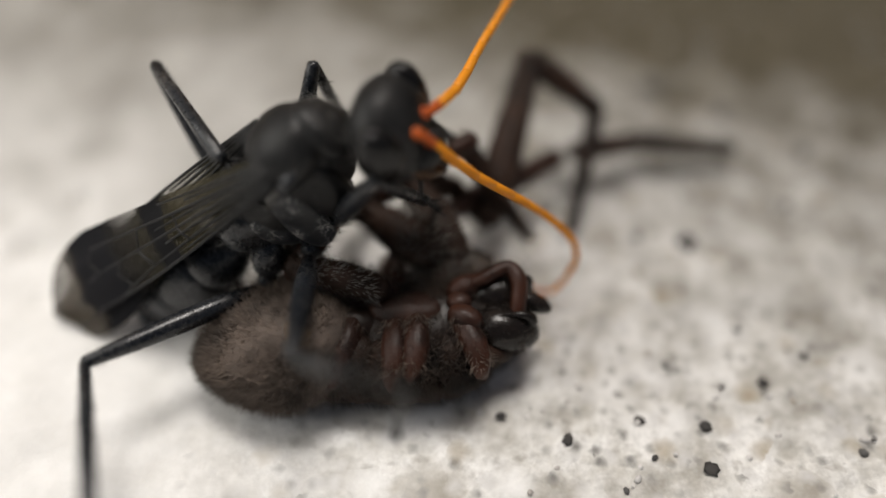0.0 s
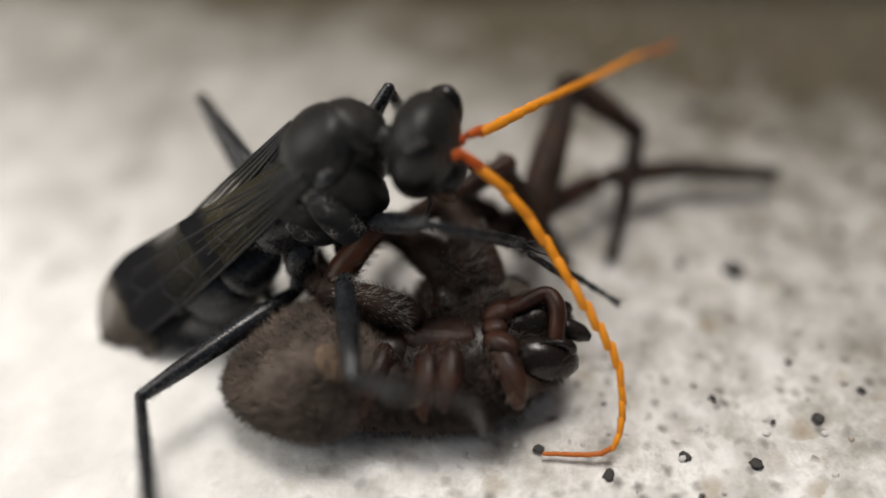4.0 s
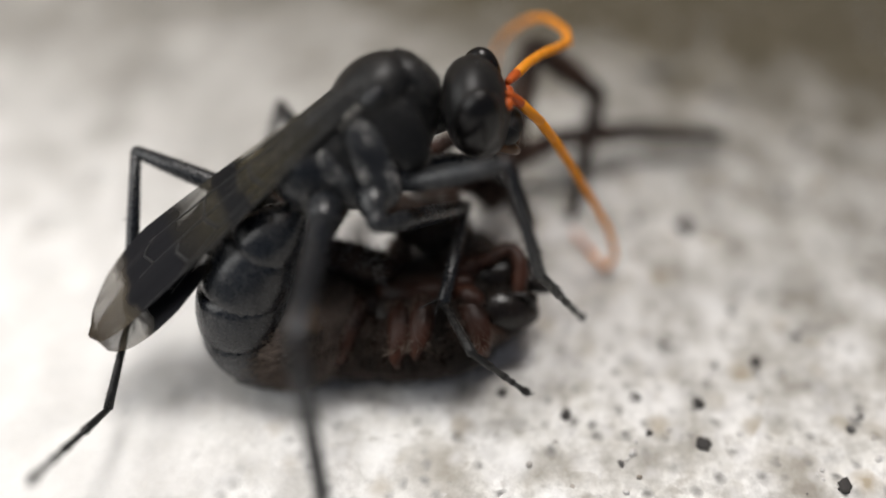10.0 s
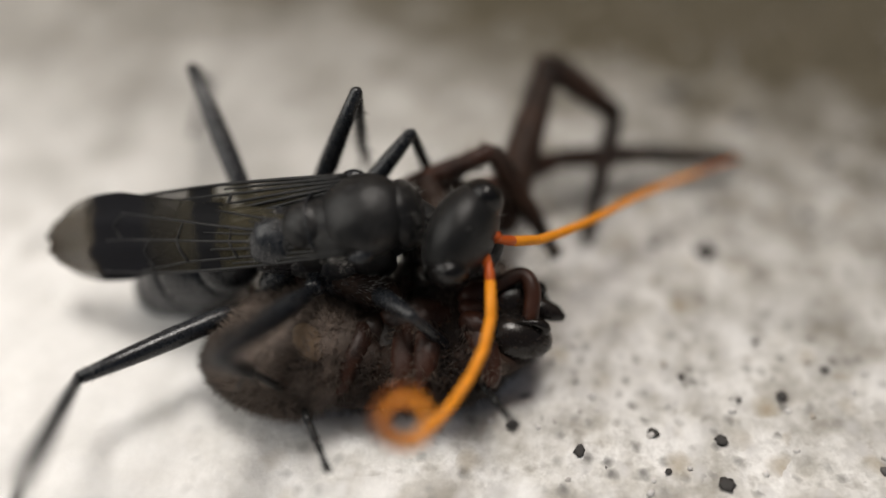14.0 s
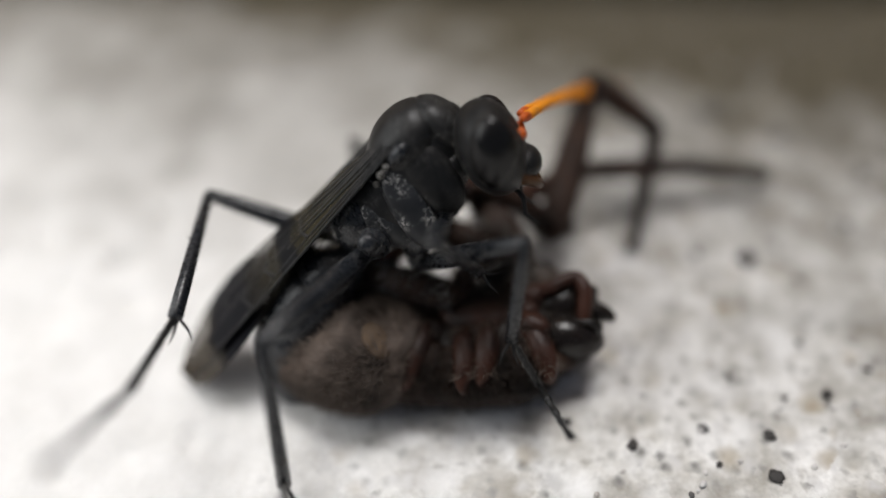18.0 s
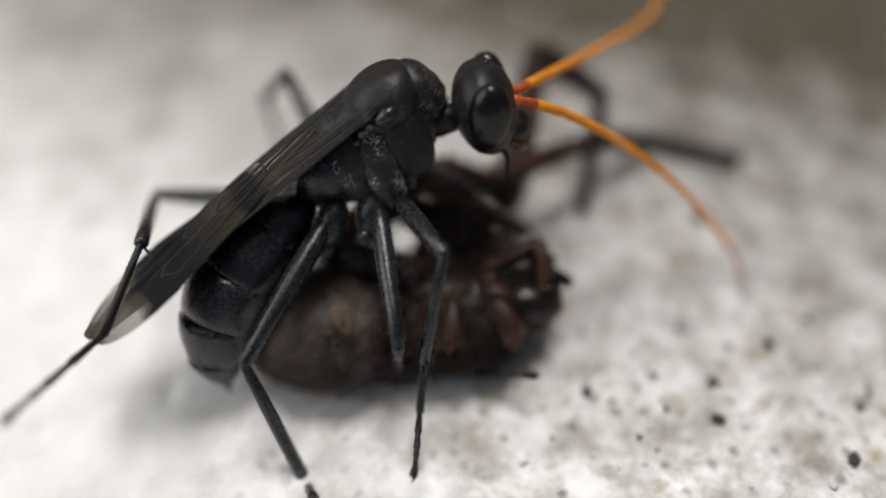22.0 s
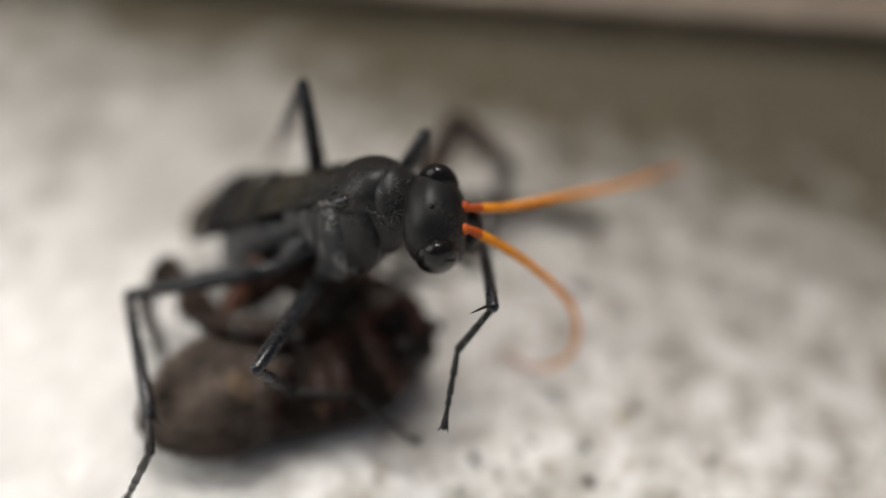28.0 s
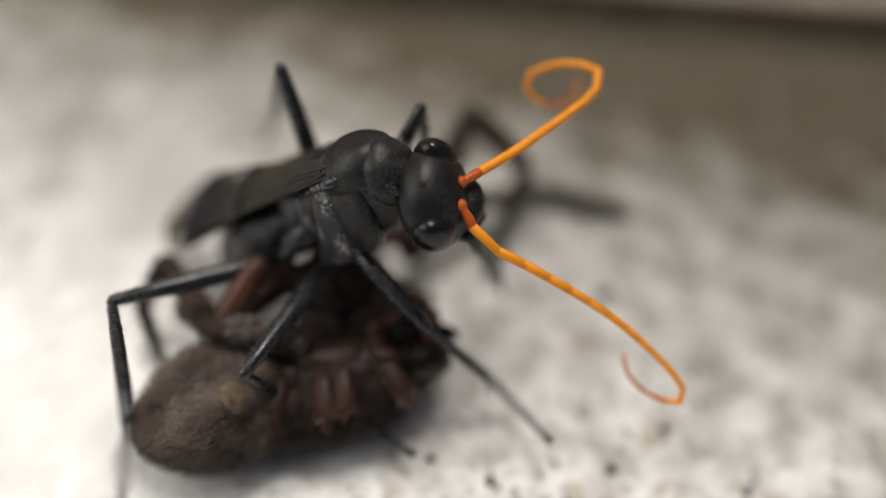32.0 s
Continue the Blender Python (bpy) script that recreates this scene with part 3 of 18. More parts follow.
    coat = on_egg((3.0, 1.2, 1.0), (-0.6, -6.45, 2.0), 2400, 80, lambda d: d.y < 0.35 and d.z > -0.5) + on_egg((1.3, 1.1, 1.1), (-3.1, -6.4, 1.6), 900, 82, lambda d: d.y < 0.4)
    part("folded_leg_base", blob((1.5, 1.15, 1.15), (-3.1, -6.4, 1.5), 0.2, 12.0, 22, 14), SPIDER_BROWN, root)
    part("leg_coat", hairs(coat, 0.55, 0.026, 0.7, 81, (0.1, -0.3, -0.2)), LEG_HAIR, root, "shaggy brown coat of the tucked legs")
    pts = []
    rnd = random.Random(77)
    for _ in range(260):
        u, th = rnd.uniform(0.1, 0.95), rnd.uniform(-0.6, 2.2)
        a = Vector((-1.4, -4.3, 4.0)).lerp(Vector((-5.0, -3.2, 4.3)), u)
        n = Vector((0.2, -math.cos(th), math.sin(th)))
        pts.append((a + n * 0.62, n))
    part("pale_fringe", hairs(pts, 0.45, 0.026, 0.35, 78, (0.9, 0, 0)), SILVER_HAIR, root, "pale yellowish leg hairs")
    moving = {}
    hip, knee, ankle, foot = (3.0, 0.8, 2.6), (5.3, 8.1, 6.0), (8.6, 6.8, 4.0), (7.2, 2.1, 0.3)
    for k, (nm, a, b, r0, r1, mt) in enumerate((("femur", hip, knee, 0.8, 0.62, SPIDER_BROWN), ("tibia", knee, ankle, 0.6, 0.48, SPIDER_BROWN), ("tarsus", ankle, foot, 0.42, 0.2, SPIDER_DARK))):
        moving["A%d" % k] = leg_piece(nm, (0, 0, 0), (Vector(b) - Vector(a)).length * Vector((1, 0, 0)), r0, r1, root, mt)
    for key, parts in (("B", (("femur", 6.6, 0.58, 0.48, SPIDER_RED), ("tibia", 5.6, 0.48, 0.43, SPIDER_BROWN), ("tarsus", 4.8, 0.44, 0.34, SPIDER_DARK))),
                       ("C", (("femur", 5.4, 0.5, 0.44, SPIDER_RED), ("tibia", 5.6, 0.44, 0.26, SPIDER_BROWN)))):
        for k, (nm, ln, r0, r1, mt) in enumerate(parts):
            ob = leg_piece(nm, (0, 0, 0), (ln, 0, 0), r0, r1, root, mt, thick=0.8)
            moving["%s%d" % (key, k)] = ob
    return root, moving


SPIDER, SPIDER_LEGS = build_spider()

# ---- the wasp ----
HIP = {"F": (-0.1, 1.4, -1.9), "M": (-2.0, 1.5, -2.1), "H": (-3.9, 1.8, -1.2)}
LEG_LEN = {"F": (4.3, 4.6, 5.0), "M": (6.5, 4.4, 6.0), "H": (7.1, 6.5, 8.0)}
ANTENNA = (1.3, 1.2, 1.1, 1.05, 1.0, 0.95, 0.9, 0.85, 0.8, 0.75, 0.7, 0.65, 0.6, 0.55, 0.5, 0.5, 0.45, 0.45, 0.4, 0.35)
RINGS = (2.2, 2.1, 1.9, 1.7, 1.5)
RING_R = (0.3, 1.35, 1.72, 1.62, 1.2, 0.25)


def wing_edge(u):
    tip = math.sqrt(max(0.0, 1 - ((u - 0.66) / 0.34) ** 3.2)) if u > 0.66 else 1.0
    front = (0.25 + 0.75 * math.sin(math.pi * min(u, 0.72) * 0.75)) * tip
    hind = -(0.85 + 2.42 * min(u, 0.72) ** 0.95) * tip
    return front, hind


def build_wing(name, length, width, side, parent, label):
    """Membrane along +x with the leading edge on side * y, slightly cambered and creased."""
    nu, nv = 40, 10
    bm = bmesh.new()
    layers = []
    for dz in (0.012, -0.012):
        g = []
        for i in range(nu + 1):
            u = min(0.9995, max(0.0, i / nu))
            f, h = wing_edge(u)
            row = []
            for j in range(nv + 1):
                v = j / nv
                y = (f + (h - f) * v) * width
                z = 0.16 * math.sin(math.pi * v) + 0.05 * math.sin(v * 19 + u * 3) * (0.3 + u) + 0.15 * math.sin(u * math.pi)
                row.append(bm.verts.new((u * length, side * y, z + dz)))
            g.append(row)
        layers.append(g)
    for g, flip in ((layers[0], side < 0), (layers[1], side > 0)):
        for a, b in zip(g, g[1:]):
            for j in range(nv):
                q = (a[j], b[j], b[j + 1], a[j + 1])
                bm.faces.new(q if not flip else tuple(reversed(q)))
    wing = part(name, bm, WING, parent, label)

    def spot(u, v):
        f, h = wing_edge(u)
        return Vector((u * length, side * (f + (h - f) * v) * width, 0.16 * math.sin(math.pi * v) + 0.05 * math.sin(v * 19 + u * 3) * (0.3 + u) + 0.15 * math.sin(u * math.pi)))
    for line in (((0, 0.02), (0.3, 0.02), (0.62, 0.02), (0.8, 0.03)), ((0, 0.2), (0.3, 0.2), (0.5, 0.16), (0.66, 0.05)), ((0, 0.4), (0.3, 0.45), (0.55, 0.45), (0.78, 0.42)),
                 ((0, 0.6), (0.28, 0.66), (0.5, 0.72), (0.72, 0.75)), ((0, 0.8), (0.2, 0.86), (0.4, 0.92)), ((0.34, 0.18), (0.36, 0.45), (0.35, 0.68)),
                 ((0.02, 0.1), (0.2, 0.1), (0.36, 0.1)), ((0.02, 0.3), (0.16, 0.32), (0.3, 0.34), (0.42, 0.33)), ((0.02, 0.5), (0.15, 0.54), (0.3, 0.58), (0.44, 0.58)), ((0.02, 0.7), (0.14, 0.76), (0.3, 0.8)), ((0.5, 0.16), (0.53, 0.45), (0.5, 0.72)), ((0.62, 0.08), (0.64, 0.3), (0.62, 0.44)), ((0.72, 0.42), (0.74, 0.6), (0.7, 0.75))):
        pts = []
        for (u0, v0), (u1, v1) in zip(line, line[1:]):
            pts += [spot(u0 + (u1 - u0) * k / 5, v0 + (v1 - v0) * k / 5) for k in range(5)]
        pts.append(spot(*line[-1]))
        part("vein", loft([(p, 0.085 - 0.05 * k / len(pts), 0.06 - 0.03 * k / len(pts)) for k, p in enumerate(pts)], 6), BLACK, wing)
    return wing


def build_wasp():
    root = new("spider_wasp")
    tagged(root, "black spider wasp with orange curled antennae and banded smoky wings", "wasp")
    keyed = {"wasp": root}
    # mesosoma
    part("thorax", loft([((3.55, 0, 0.1), 0.35, 0.4), ((3.2, 0, 0.1), 0.8, 0.9), ((2.6, 0, 0.1), 1.15, 1.45), ((1.7, 0, 0.0), 1.45, 1.85), ((0.5, 0, -0.1), 1.58, 2.05), ((-0.8, 0, -0.15), 1.52, 1.9),
                         ((-1.9, 0, -0.1), 1.35, 1.7), ((-2.7, 0, -0.25), 1.08, 1.25), ((-3.3, 0, -0.4), 0.72, 0.78), ((-3.55, 0, -0.5), 0.35, 0.4)], 28), BLACK, root, "black pitted thorax")
    part("pronotum", blob((0.8, 1.34, 1.38), (2.72, 0, 0.3), 0.04, 1.0), BLACK, root)
    part("mesoscutum", blob((1.72, 1.6, 1.2), (1.35, 0, 1.02), 0.03, 2.0, 40, 26, 0.96), BLACK, root, "domed matt black back plate")
    part("scutellum", blob((0.95, 0.95, 0.65), (-0.75, 0, 1.35), 0.04, 3.0), BLACK, root)
    part("metanotum", blob((0.5, 1.0, 0.55), (-1.5, 0, 1.1), 0.04, 3.5, 20, 12), BLACK, root)
    part("propodeum", blob((1.65, 1.36, 1.5), (-2.0, 0, 0.2), 0.06, 4.0), BLUE_BLACK, root)
    for s in (-1, 1):
        part("side_plate", blob((0.92, 0.46, 1.6), (1.15, s * 1.28, -0.35), 0.06, 5.0 + s, power=0.86, turn=Euler((radians(10 * s), radians(14), 0)).to_matrix()), BLACK, root)
        part("vertical_plate", blob((0.72, 0.48, 1.75), (-0.3, s * 1.36, -0.55), 0.06, 6.0 + s, power=0.76, turn=Euler((radians(8 * s), radians(20), 0)).to_matrix()), PALE_DUST, root, "dusty grey upright side plate")
        for x, z, r in ((0.8, 0.95, 0.17), (0.45, 1.05, 0.14), (0.1, 1.0, 0.16), (-0.3, 0.9, 0.12)):
            part("wing_hinge_plate", blob((r * 1.3, r * 0.7, r), (x, s * 1.46, z + 0.2), 0.3, x, 12, 8), CREAM_DUST, root, "dusty cream wing hinge plate")
        part("hind_side_plate", blob((0.75, 0.58, 1.45), (-1.45, s * 0.92, -0.4), 0.08, 8.0 + s), PALE_DUST, root, "dusty grey side plate")
        part("tegula", blob((0.52, 0.34, 0.28), (1.15, s * 1.5, 1.22), 0.05, 9.0 + s, 16, 10), BLUE_BLACK, root)
        h = HIP["F"]
        p0, p1 = Vector((1.5, s * 0.7, -1.0)), Vector((h[0], s * h[1], h[2]))
        part("coxa", loft([(p0, 0.4, 0.4), (p0.lerp(p1, 0.15), 0.68, 0.64), (p0.lerp(p1, 0.45), 0.74, 0.7), (p0.lerp(p1, 0.74), 0.54, 0.52), (p0.lerp(p1, 0.83), 0.36, 0.36), (p0.lerp(p1, 0.88), 0.36, 0.36), (p0.lerp(p1, 0.96), 0.4, 0.38), (p1, 0.3, 0.3)], 16), BLUE_BLACK, root, "glossy blue-black leg base")
        for w in "MH":
            cox = part("coxa", loft([((-0.25, 0, 0), 0.3, 0.3), ((0.0, 0, 0), 0.5, 0.5), ((0.35, 0, 0), 0.63, 0.6), ((0.8, 0, 0), 0.66, 0.62), ((1.25, 0, 0), 0.54, 0.52), ((1.5, 0, 0), 0.36, 0.36), ((1.56, 0, 0), 0.31, 0.31), ((1.62, 0, 0), 0.37, 0.36), ((1.85, 0, 0), 0.4, 0.38), ((2.08, 0, 0), 0.31, 0.3), ((2.16, 0, 0), 0.2, 0.2)], 18), BLUE_BLACK, root, "glossy blue-black barrel-shaped leg base")
            keyed["coxa" + ("L" if s > 0 else "R") + w] = cox
            fuzz = [(p, n) for p, n in on_egg((0.95, 0.66, 0.62), (0.7, 0, 0), 170, 90 + s)]
            part("silvery_pile", hairs(fuzz, 0.15, 0.011, 0.4, 91, (0.7, 0, 0)), SILVER_HAIR, cox, "short silvery pile")
    pile = on_egg((1.5, 1.38, 1.52), (-2.1, 0, 0.2), 260, 21) + on_egg((0.82, 1.36, 1.4), (2.72, 0, 0.3), 160, 22, lambda d: d.x > 0.1 or d.z < 0.2) + on_egg((1.55, 1.66, 1.75), (0.5, 0, -0.4), 240, 23, lambda d: d.z < 0.3)
    part("silvery_hair", hairs(pile, 0.34, 0.009, 0.5, 24), SILVER_HAIR, root, "sparse short silvery hairs")
    for s in (-1, 1):
        pts = [Vector((2.6 - 2.7 * k / 9, s * (0.55 + 0.24 * math.sin(math.pi * k / 9)), 0)) for k in range(10)]
        for p in pts:
            q = 1 - ((p.x - 1.35) / 1.72) ** 2 - (p.y / 1.6) ** 2
            p.z = 1.02 + 1.2 * math.sqrt(max(q, 0.0)) * 0.985
        part("back_groove", loft([(p, 0.05, 0.03) for p in pts], 6), BLUE_BLACK, root)
    for x0, rr, zz, nm in ((2.35, 1.36, 0.45, "collar_ridge"), (-0.3, 1.28, 0.9, "scutum_ridge")):
        ring = [Vector((x0 - 0.25 * math.cos(a), rr * math.sin(a), zz + (1.45 if x0 > 0 else 1.05) * math.cos(a))) for a in (radians(-82 + 164 * k / 16) for k in range(17))]
        part(nm, loft([(p, 0.07, 0.05) for p in ring], 6), BLUE_BLACK, root)
    ring = on_egg((0.6, 1.15, 1.25), (3.0, 0, 0.2), 160, 41, lambda d: abs(d.x) < 0.6 and d.z < 0.7)
    part("neck_hair", hairs(ring, 0.26, 0.012, 0.45, 42, (0.5, 0, 0)), SILVER_HAIR, root, "short white neck hairs")
    # head, facing +x with its crown up
    head = part("head", blob((1.16, 1.86, 1.7), (0, 0, 0), 0.015, 1.0, 44, 30, 0.97), BLACK, root, "matt black head")
    keyed["head"] = head
    head.scale = (1.09, 1.09, 1.09)
    part("neck", rounded(1.3, (0.5, 0.6, 0.55)), BLACK, head, "", at(-1.1, 0, -0.1, 0, 0, 180))
    for s in (-1, 1):
        part("compound_eye", blob((0.8, 0.66, 1.3), (0.12, s * 1.3, 0.14), 0.0, 0, 32, 24, turn=Euler((radians(-10 * s), radians(14), radians(-14 * s))).to_matrix()), EYE, head, "glossy black compound eye")
        part("antenna_socket", blob((0.2, 0.22, 0.22), (1.12, s * 0.42, 0.1), 0, 0, 14, 8), RED_SCAPE, head)
        part("mandible", loft([((0, 0, 0), 0.4, 0.32), ((0.35, -s * 0.1, -0.4), 0.32, 0.24), ((0.5, -s * 0.35, -0.72), 0.19, 0.15), ((0.45, -s * 0.65, -0.9), 0.05, 0.05)], 10), JAW, head, "amber-brown jaw", at(0.5, s * 0.65, -1.1))
        part("palp", loft([((0, 0, 0), 0.1, 0.1), ((0.25, s * 0.25, -0.6), 0.09, 0.09), ((0.1, s * 0.5, -1.1), 0.08, 0.08), ((0.4, s * 0.6, -1.6), 0.04, 0.04)], 8), BLACK, head, "", at(0.1, s * 0.4, -1.3))
    part("face_hair", hairs(on_egg((1.2, 1.82, 1.55), (0, 0, 0), 220, 25, lambda d: d.x > 0.2 and d.z < 0.3 or d.x < -0.5), 0.3, 0.008, 0.5, 26), SILVER_HAIR, head, "sparse silvery hairs")
    part("clypeus", blob((0.62, 0.95, 0.62), (0.82, 0, -0.95), 0.04, 3.0, 20, 12), BLACK, head)
    for x, y in ((0.42, 0.0), (0.12, 0.22), (0.12, -0.22)):
        part("ocellus", blob((0.12, 0.12, 0.1), (x, y, 1.58), 0, 0, 10, 8), EYE, head)
    # gaster of overlapping rings
    for i, ln in enumerate(RINGS):
        r0, r1 = RING_R[i], RING_R[i + 1]
        secs = [((-0.25, 0, 0), r0 * 0.75, r0 * 0.75)]
        for k in range(7):
            u = k / 6
            r = r0 + (r1 - r0) * u + 0.12 * math.sin(math.pi * u) * (1 if i else 2.2)
            secs.append(((ln * u * 1.03, 0, 0), r, r * 1.02))
        secs.append(((ln * 1.08, 0, 0), r1 * 0.93, r1 * 0.93))
        ob = part("abdomen_ring", loft(secs, 28), BLUE_BLACK, root, "blue-black shiny abdomen ring")
        keyed["gaster%d" % i] = ob
    part("sting_sheath", rounded(0.55, (0.16, 0.12, 0.05)), BLACK, keyed["gaster4"], "", at(1.5, 0, 0))
    # wings
    for s, key in ((1, "wing_r"), (-1, "wing_l")):
        w = build_wing("forewing", 14.3, 0.92, s, root, "smoky banded forewing")
        keyed[key] = w
        build_wing_hind(s, w)
    # antennae in stiff joints
    for s in "LR":
        sc = part("antenna_scape", loft([((-0.05, 0, 0), 0.13, 0.13), ((0.2, 0, 0), 0.16, 0.16), ((0.62, 0, 0), 0.2, 0.2), ((0.86, 0, 0), 0.185, 0.185), ((0.92, 0, 0), 0.16, 0.16), ((1.0, 0, 0), 0.18, 0.18), ((1.06, 0, 0), 0.1, 0.1)], 12), RED_SCAPE, root, "red-orange antenna base")
        keyed["ant%s0" % s] = sc
        for i, ln in enumerate(ANTENNA, 1):
            r0, r1 = 0.208 - 0.0066 * i, 0.203 - 0.0067 * i
            ob = part("antenna_joint", rounded(ln + 0.12, (r0, r0, r1), n=10, start=-0.06), ORANGE if i < 15 else ORANGE_TIP, root, "orange antenna joint" if i < 15 else "brownish orange antenna tip joint")
            keyed["ant%s%d" % (s, i)] = ob
    # legs
    for sd in "RL":
        for w in "FMH":
            a, b, c = LEG_LEN[w]
            k = {"F": 0.9, "M": 0.95, "H": 1.0}[w]
            fe = part("femur", rounded(a, (0.26 * k, 0.42 * k, 0.43 * k, 0.36 * k, 0.25 * k), n=12), BLUE_BLACK, root, "slender black thigh")
            ti = part("tibia", rounded(b, (0.2 * k, 0.25 * k, 0.27 * k, 0.28 * k), n=10), BLUE_BLACK, root, "slender black shin")
            rnd = random.Random(ord(w))
            for limb, ln, rad in ((fe, a, 0.37 * k), (ti, b, 0.24 * k)):
                pile = []
                for _ in range(130):
                    u, th = rnd.uniform(0.06, 0.97), rnd.uniform(0, 6.283)
                    pile.append((Vector((u * ln, rad * 0.9 * math.cos(th), rad * 0.9 * math.sin(th))), Vector((0.3, math.cos(th), math.sin(th)))))
                part("silvery_pile", hairs(pile, 0.2, 0.01, 0.35, ord(w) + 1, (0.9, 0, 0)), SILVER_HAIR, limb, "short silvery pile")
            for j in range(2):
                part("spur", loft([((0, 0, 0), 0.07, 0.07), ((0.6, 0.1, 0), 0.05, 0.05), ((1.1, 0.05, 0), 0.012, 0.012)], 6), BLACK, ti, "", at(b - 0.1, 0, -0.15, 0, 20 + 20 * j, -25 + 50 * j))
            for j in range(6):
                part("spine", loft([((0, 0, 0), 0.035, 0.035), ((0.34, 0, 0), 0.008, 0.008)], 5), BLACK, ti, "", at(b * (0.3 + 0.11 * j), 0, 0.16 if j % 2 else -0.16, 0, -50 if j % 2 else 50, rnd.uniform(-60, 60)))
            feet = []
            for name, label, spans, r0 in (("tarsus", "thin jointed black foot", (0.46,), 0.175), ("toe", "thin black toe with two claws", (0.2, 0.15, 0.08, 0.11), 0.162)):
                secs, x = [((-0.1, 0, 0), 0.08, 0.08)], 0.0
                for j, f in enumerate(spans):
                    r = (r0 - 0.013 * j) * k
                    secs += [((x + 0.02, 0, 0), r * 0.75, r * 0.75), ((x + c * f * 0.8, 0, 0), r, r), ((x + c * f, 0, 0), r * 1.1, r * 1.1)]
                    x += c * f
                if name == "toe":
                    secs += [((x + 0.06, 0, 0), 0.15 * k, 0.17 * k), ((x + 0.3, 0, -0.03), 0.17 * k, 0.18 * k), ((x + 0.42, 0, -0.05), 0.06, 0.06)]
                else:
                    secs.append(((x + 0.06, 0, 0), 0.08, 0.08))
                feet.append(part(name, loft(secs, 8), BLACK, root, label))
            ta, toe = feet
            pile = []
            for _ in range(150):
                u, th = rnd.uniform(0.0, 0.45), rnd.uniform(0, 6.283)
                pile.append((Vector((u * c, 0.14 * math.cos(th), 0.14 * math.sin(th))), Vector((0.3, math.cos(th), math.sin(th)))))
            part("foot_pile", hairs(pile, 0.16, 0.012, 0.4, ord(w), (0.8, 0, 0)), SILVER_HAIR, ta, "short silvery pile")
            for j in (-1, 1):
                part("claw", loft([((0, 0, 0), 0.06, 0.06), ((0.3, j * 0.12, 0.04), 0.05, 0.05), ((0.5, j * 0.2, -0.16), 0.01, 0.01)], 6), BLACK, toe, "", at(x, 0, 0))
            keyed["toes" + sd + w] = toe
            keyed["femur" + sd + w], keyed["tibia" + sd + w], keyed["tarsus" + sd + w] = fe, ti, ta
    return root, keyed


def build_wing_hind(side, fore):
    nu, nv = 24, 6
    bm = bmesh.new()
    for dz, flip in ((-0.10, side < 0), (-0.12, side > 0)):
        g = []
        for i in range(nu + 1):
            u = min(0.9995, i / nu)
            f, h = wing_edge(u)
            g.append([bm.verts.new((-0.8 + u * 9.6, side * (f * 0.5 - 0.25 + (h - f) * 0.58 * j / nv), dz + 0.04 * math.sin(j * 2.6 + u * 4))) for j in range(nv + 1)])
        for a, b in zip(g, g[1:]):
            for j in range(nv):
                q = (a[j], b[j], b[j + 1], a[j + 1])
                bm.faces.new(q if not flip else tuple(reversed(q)))
    return part("hindwing", bm, WING, fore, "smoky clear hindwing")


WASP, WASP_PARTS = build_wasp()


# ---- what moves ----
def go(ob, rows):
    """Rows of seconds, millimetres and degrees."""
    walk(ob, [(t, pose(x * MM, y * MM, z * MM, a, b, c)) for t, x, y, z, a, b, c in rows])


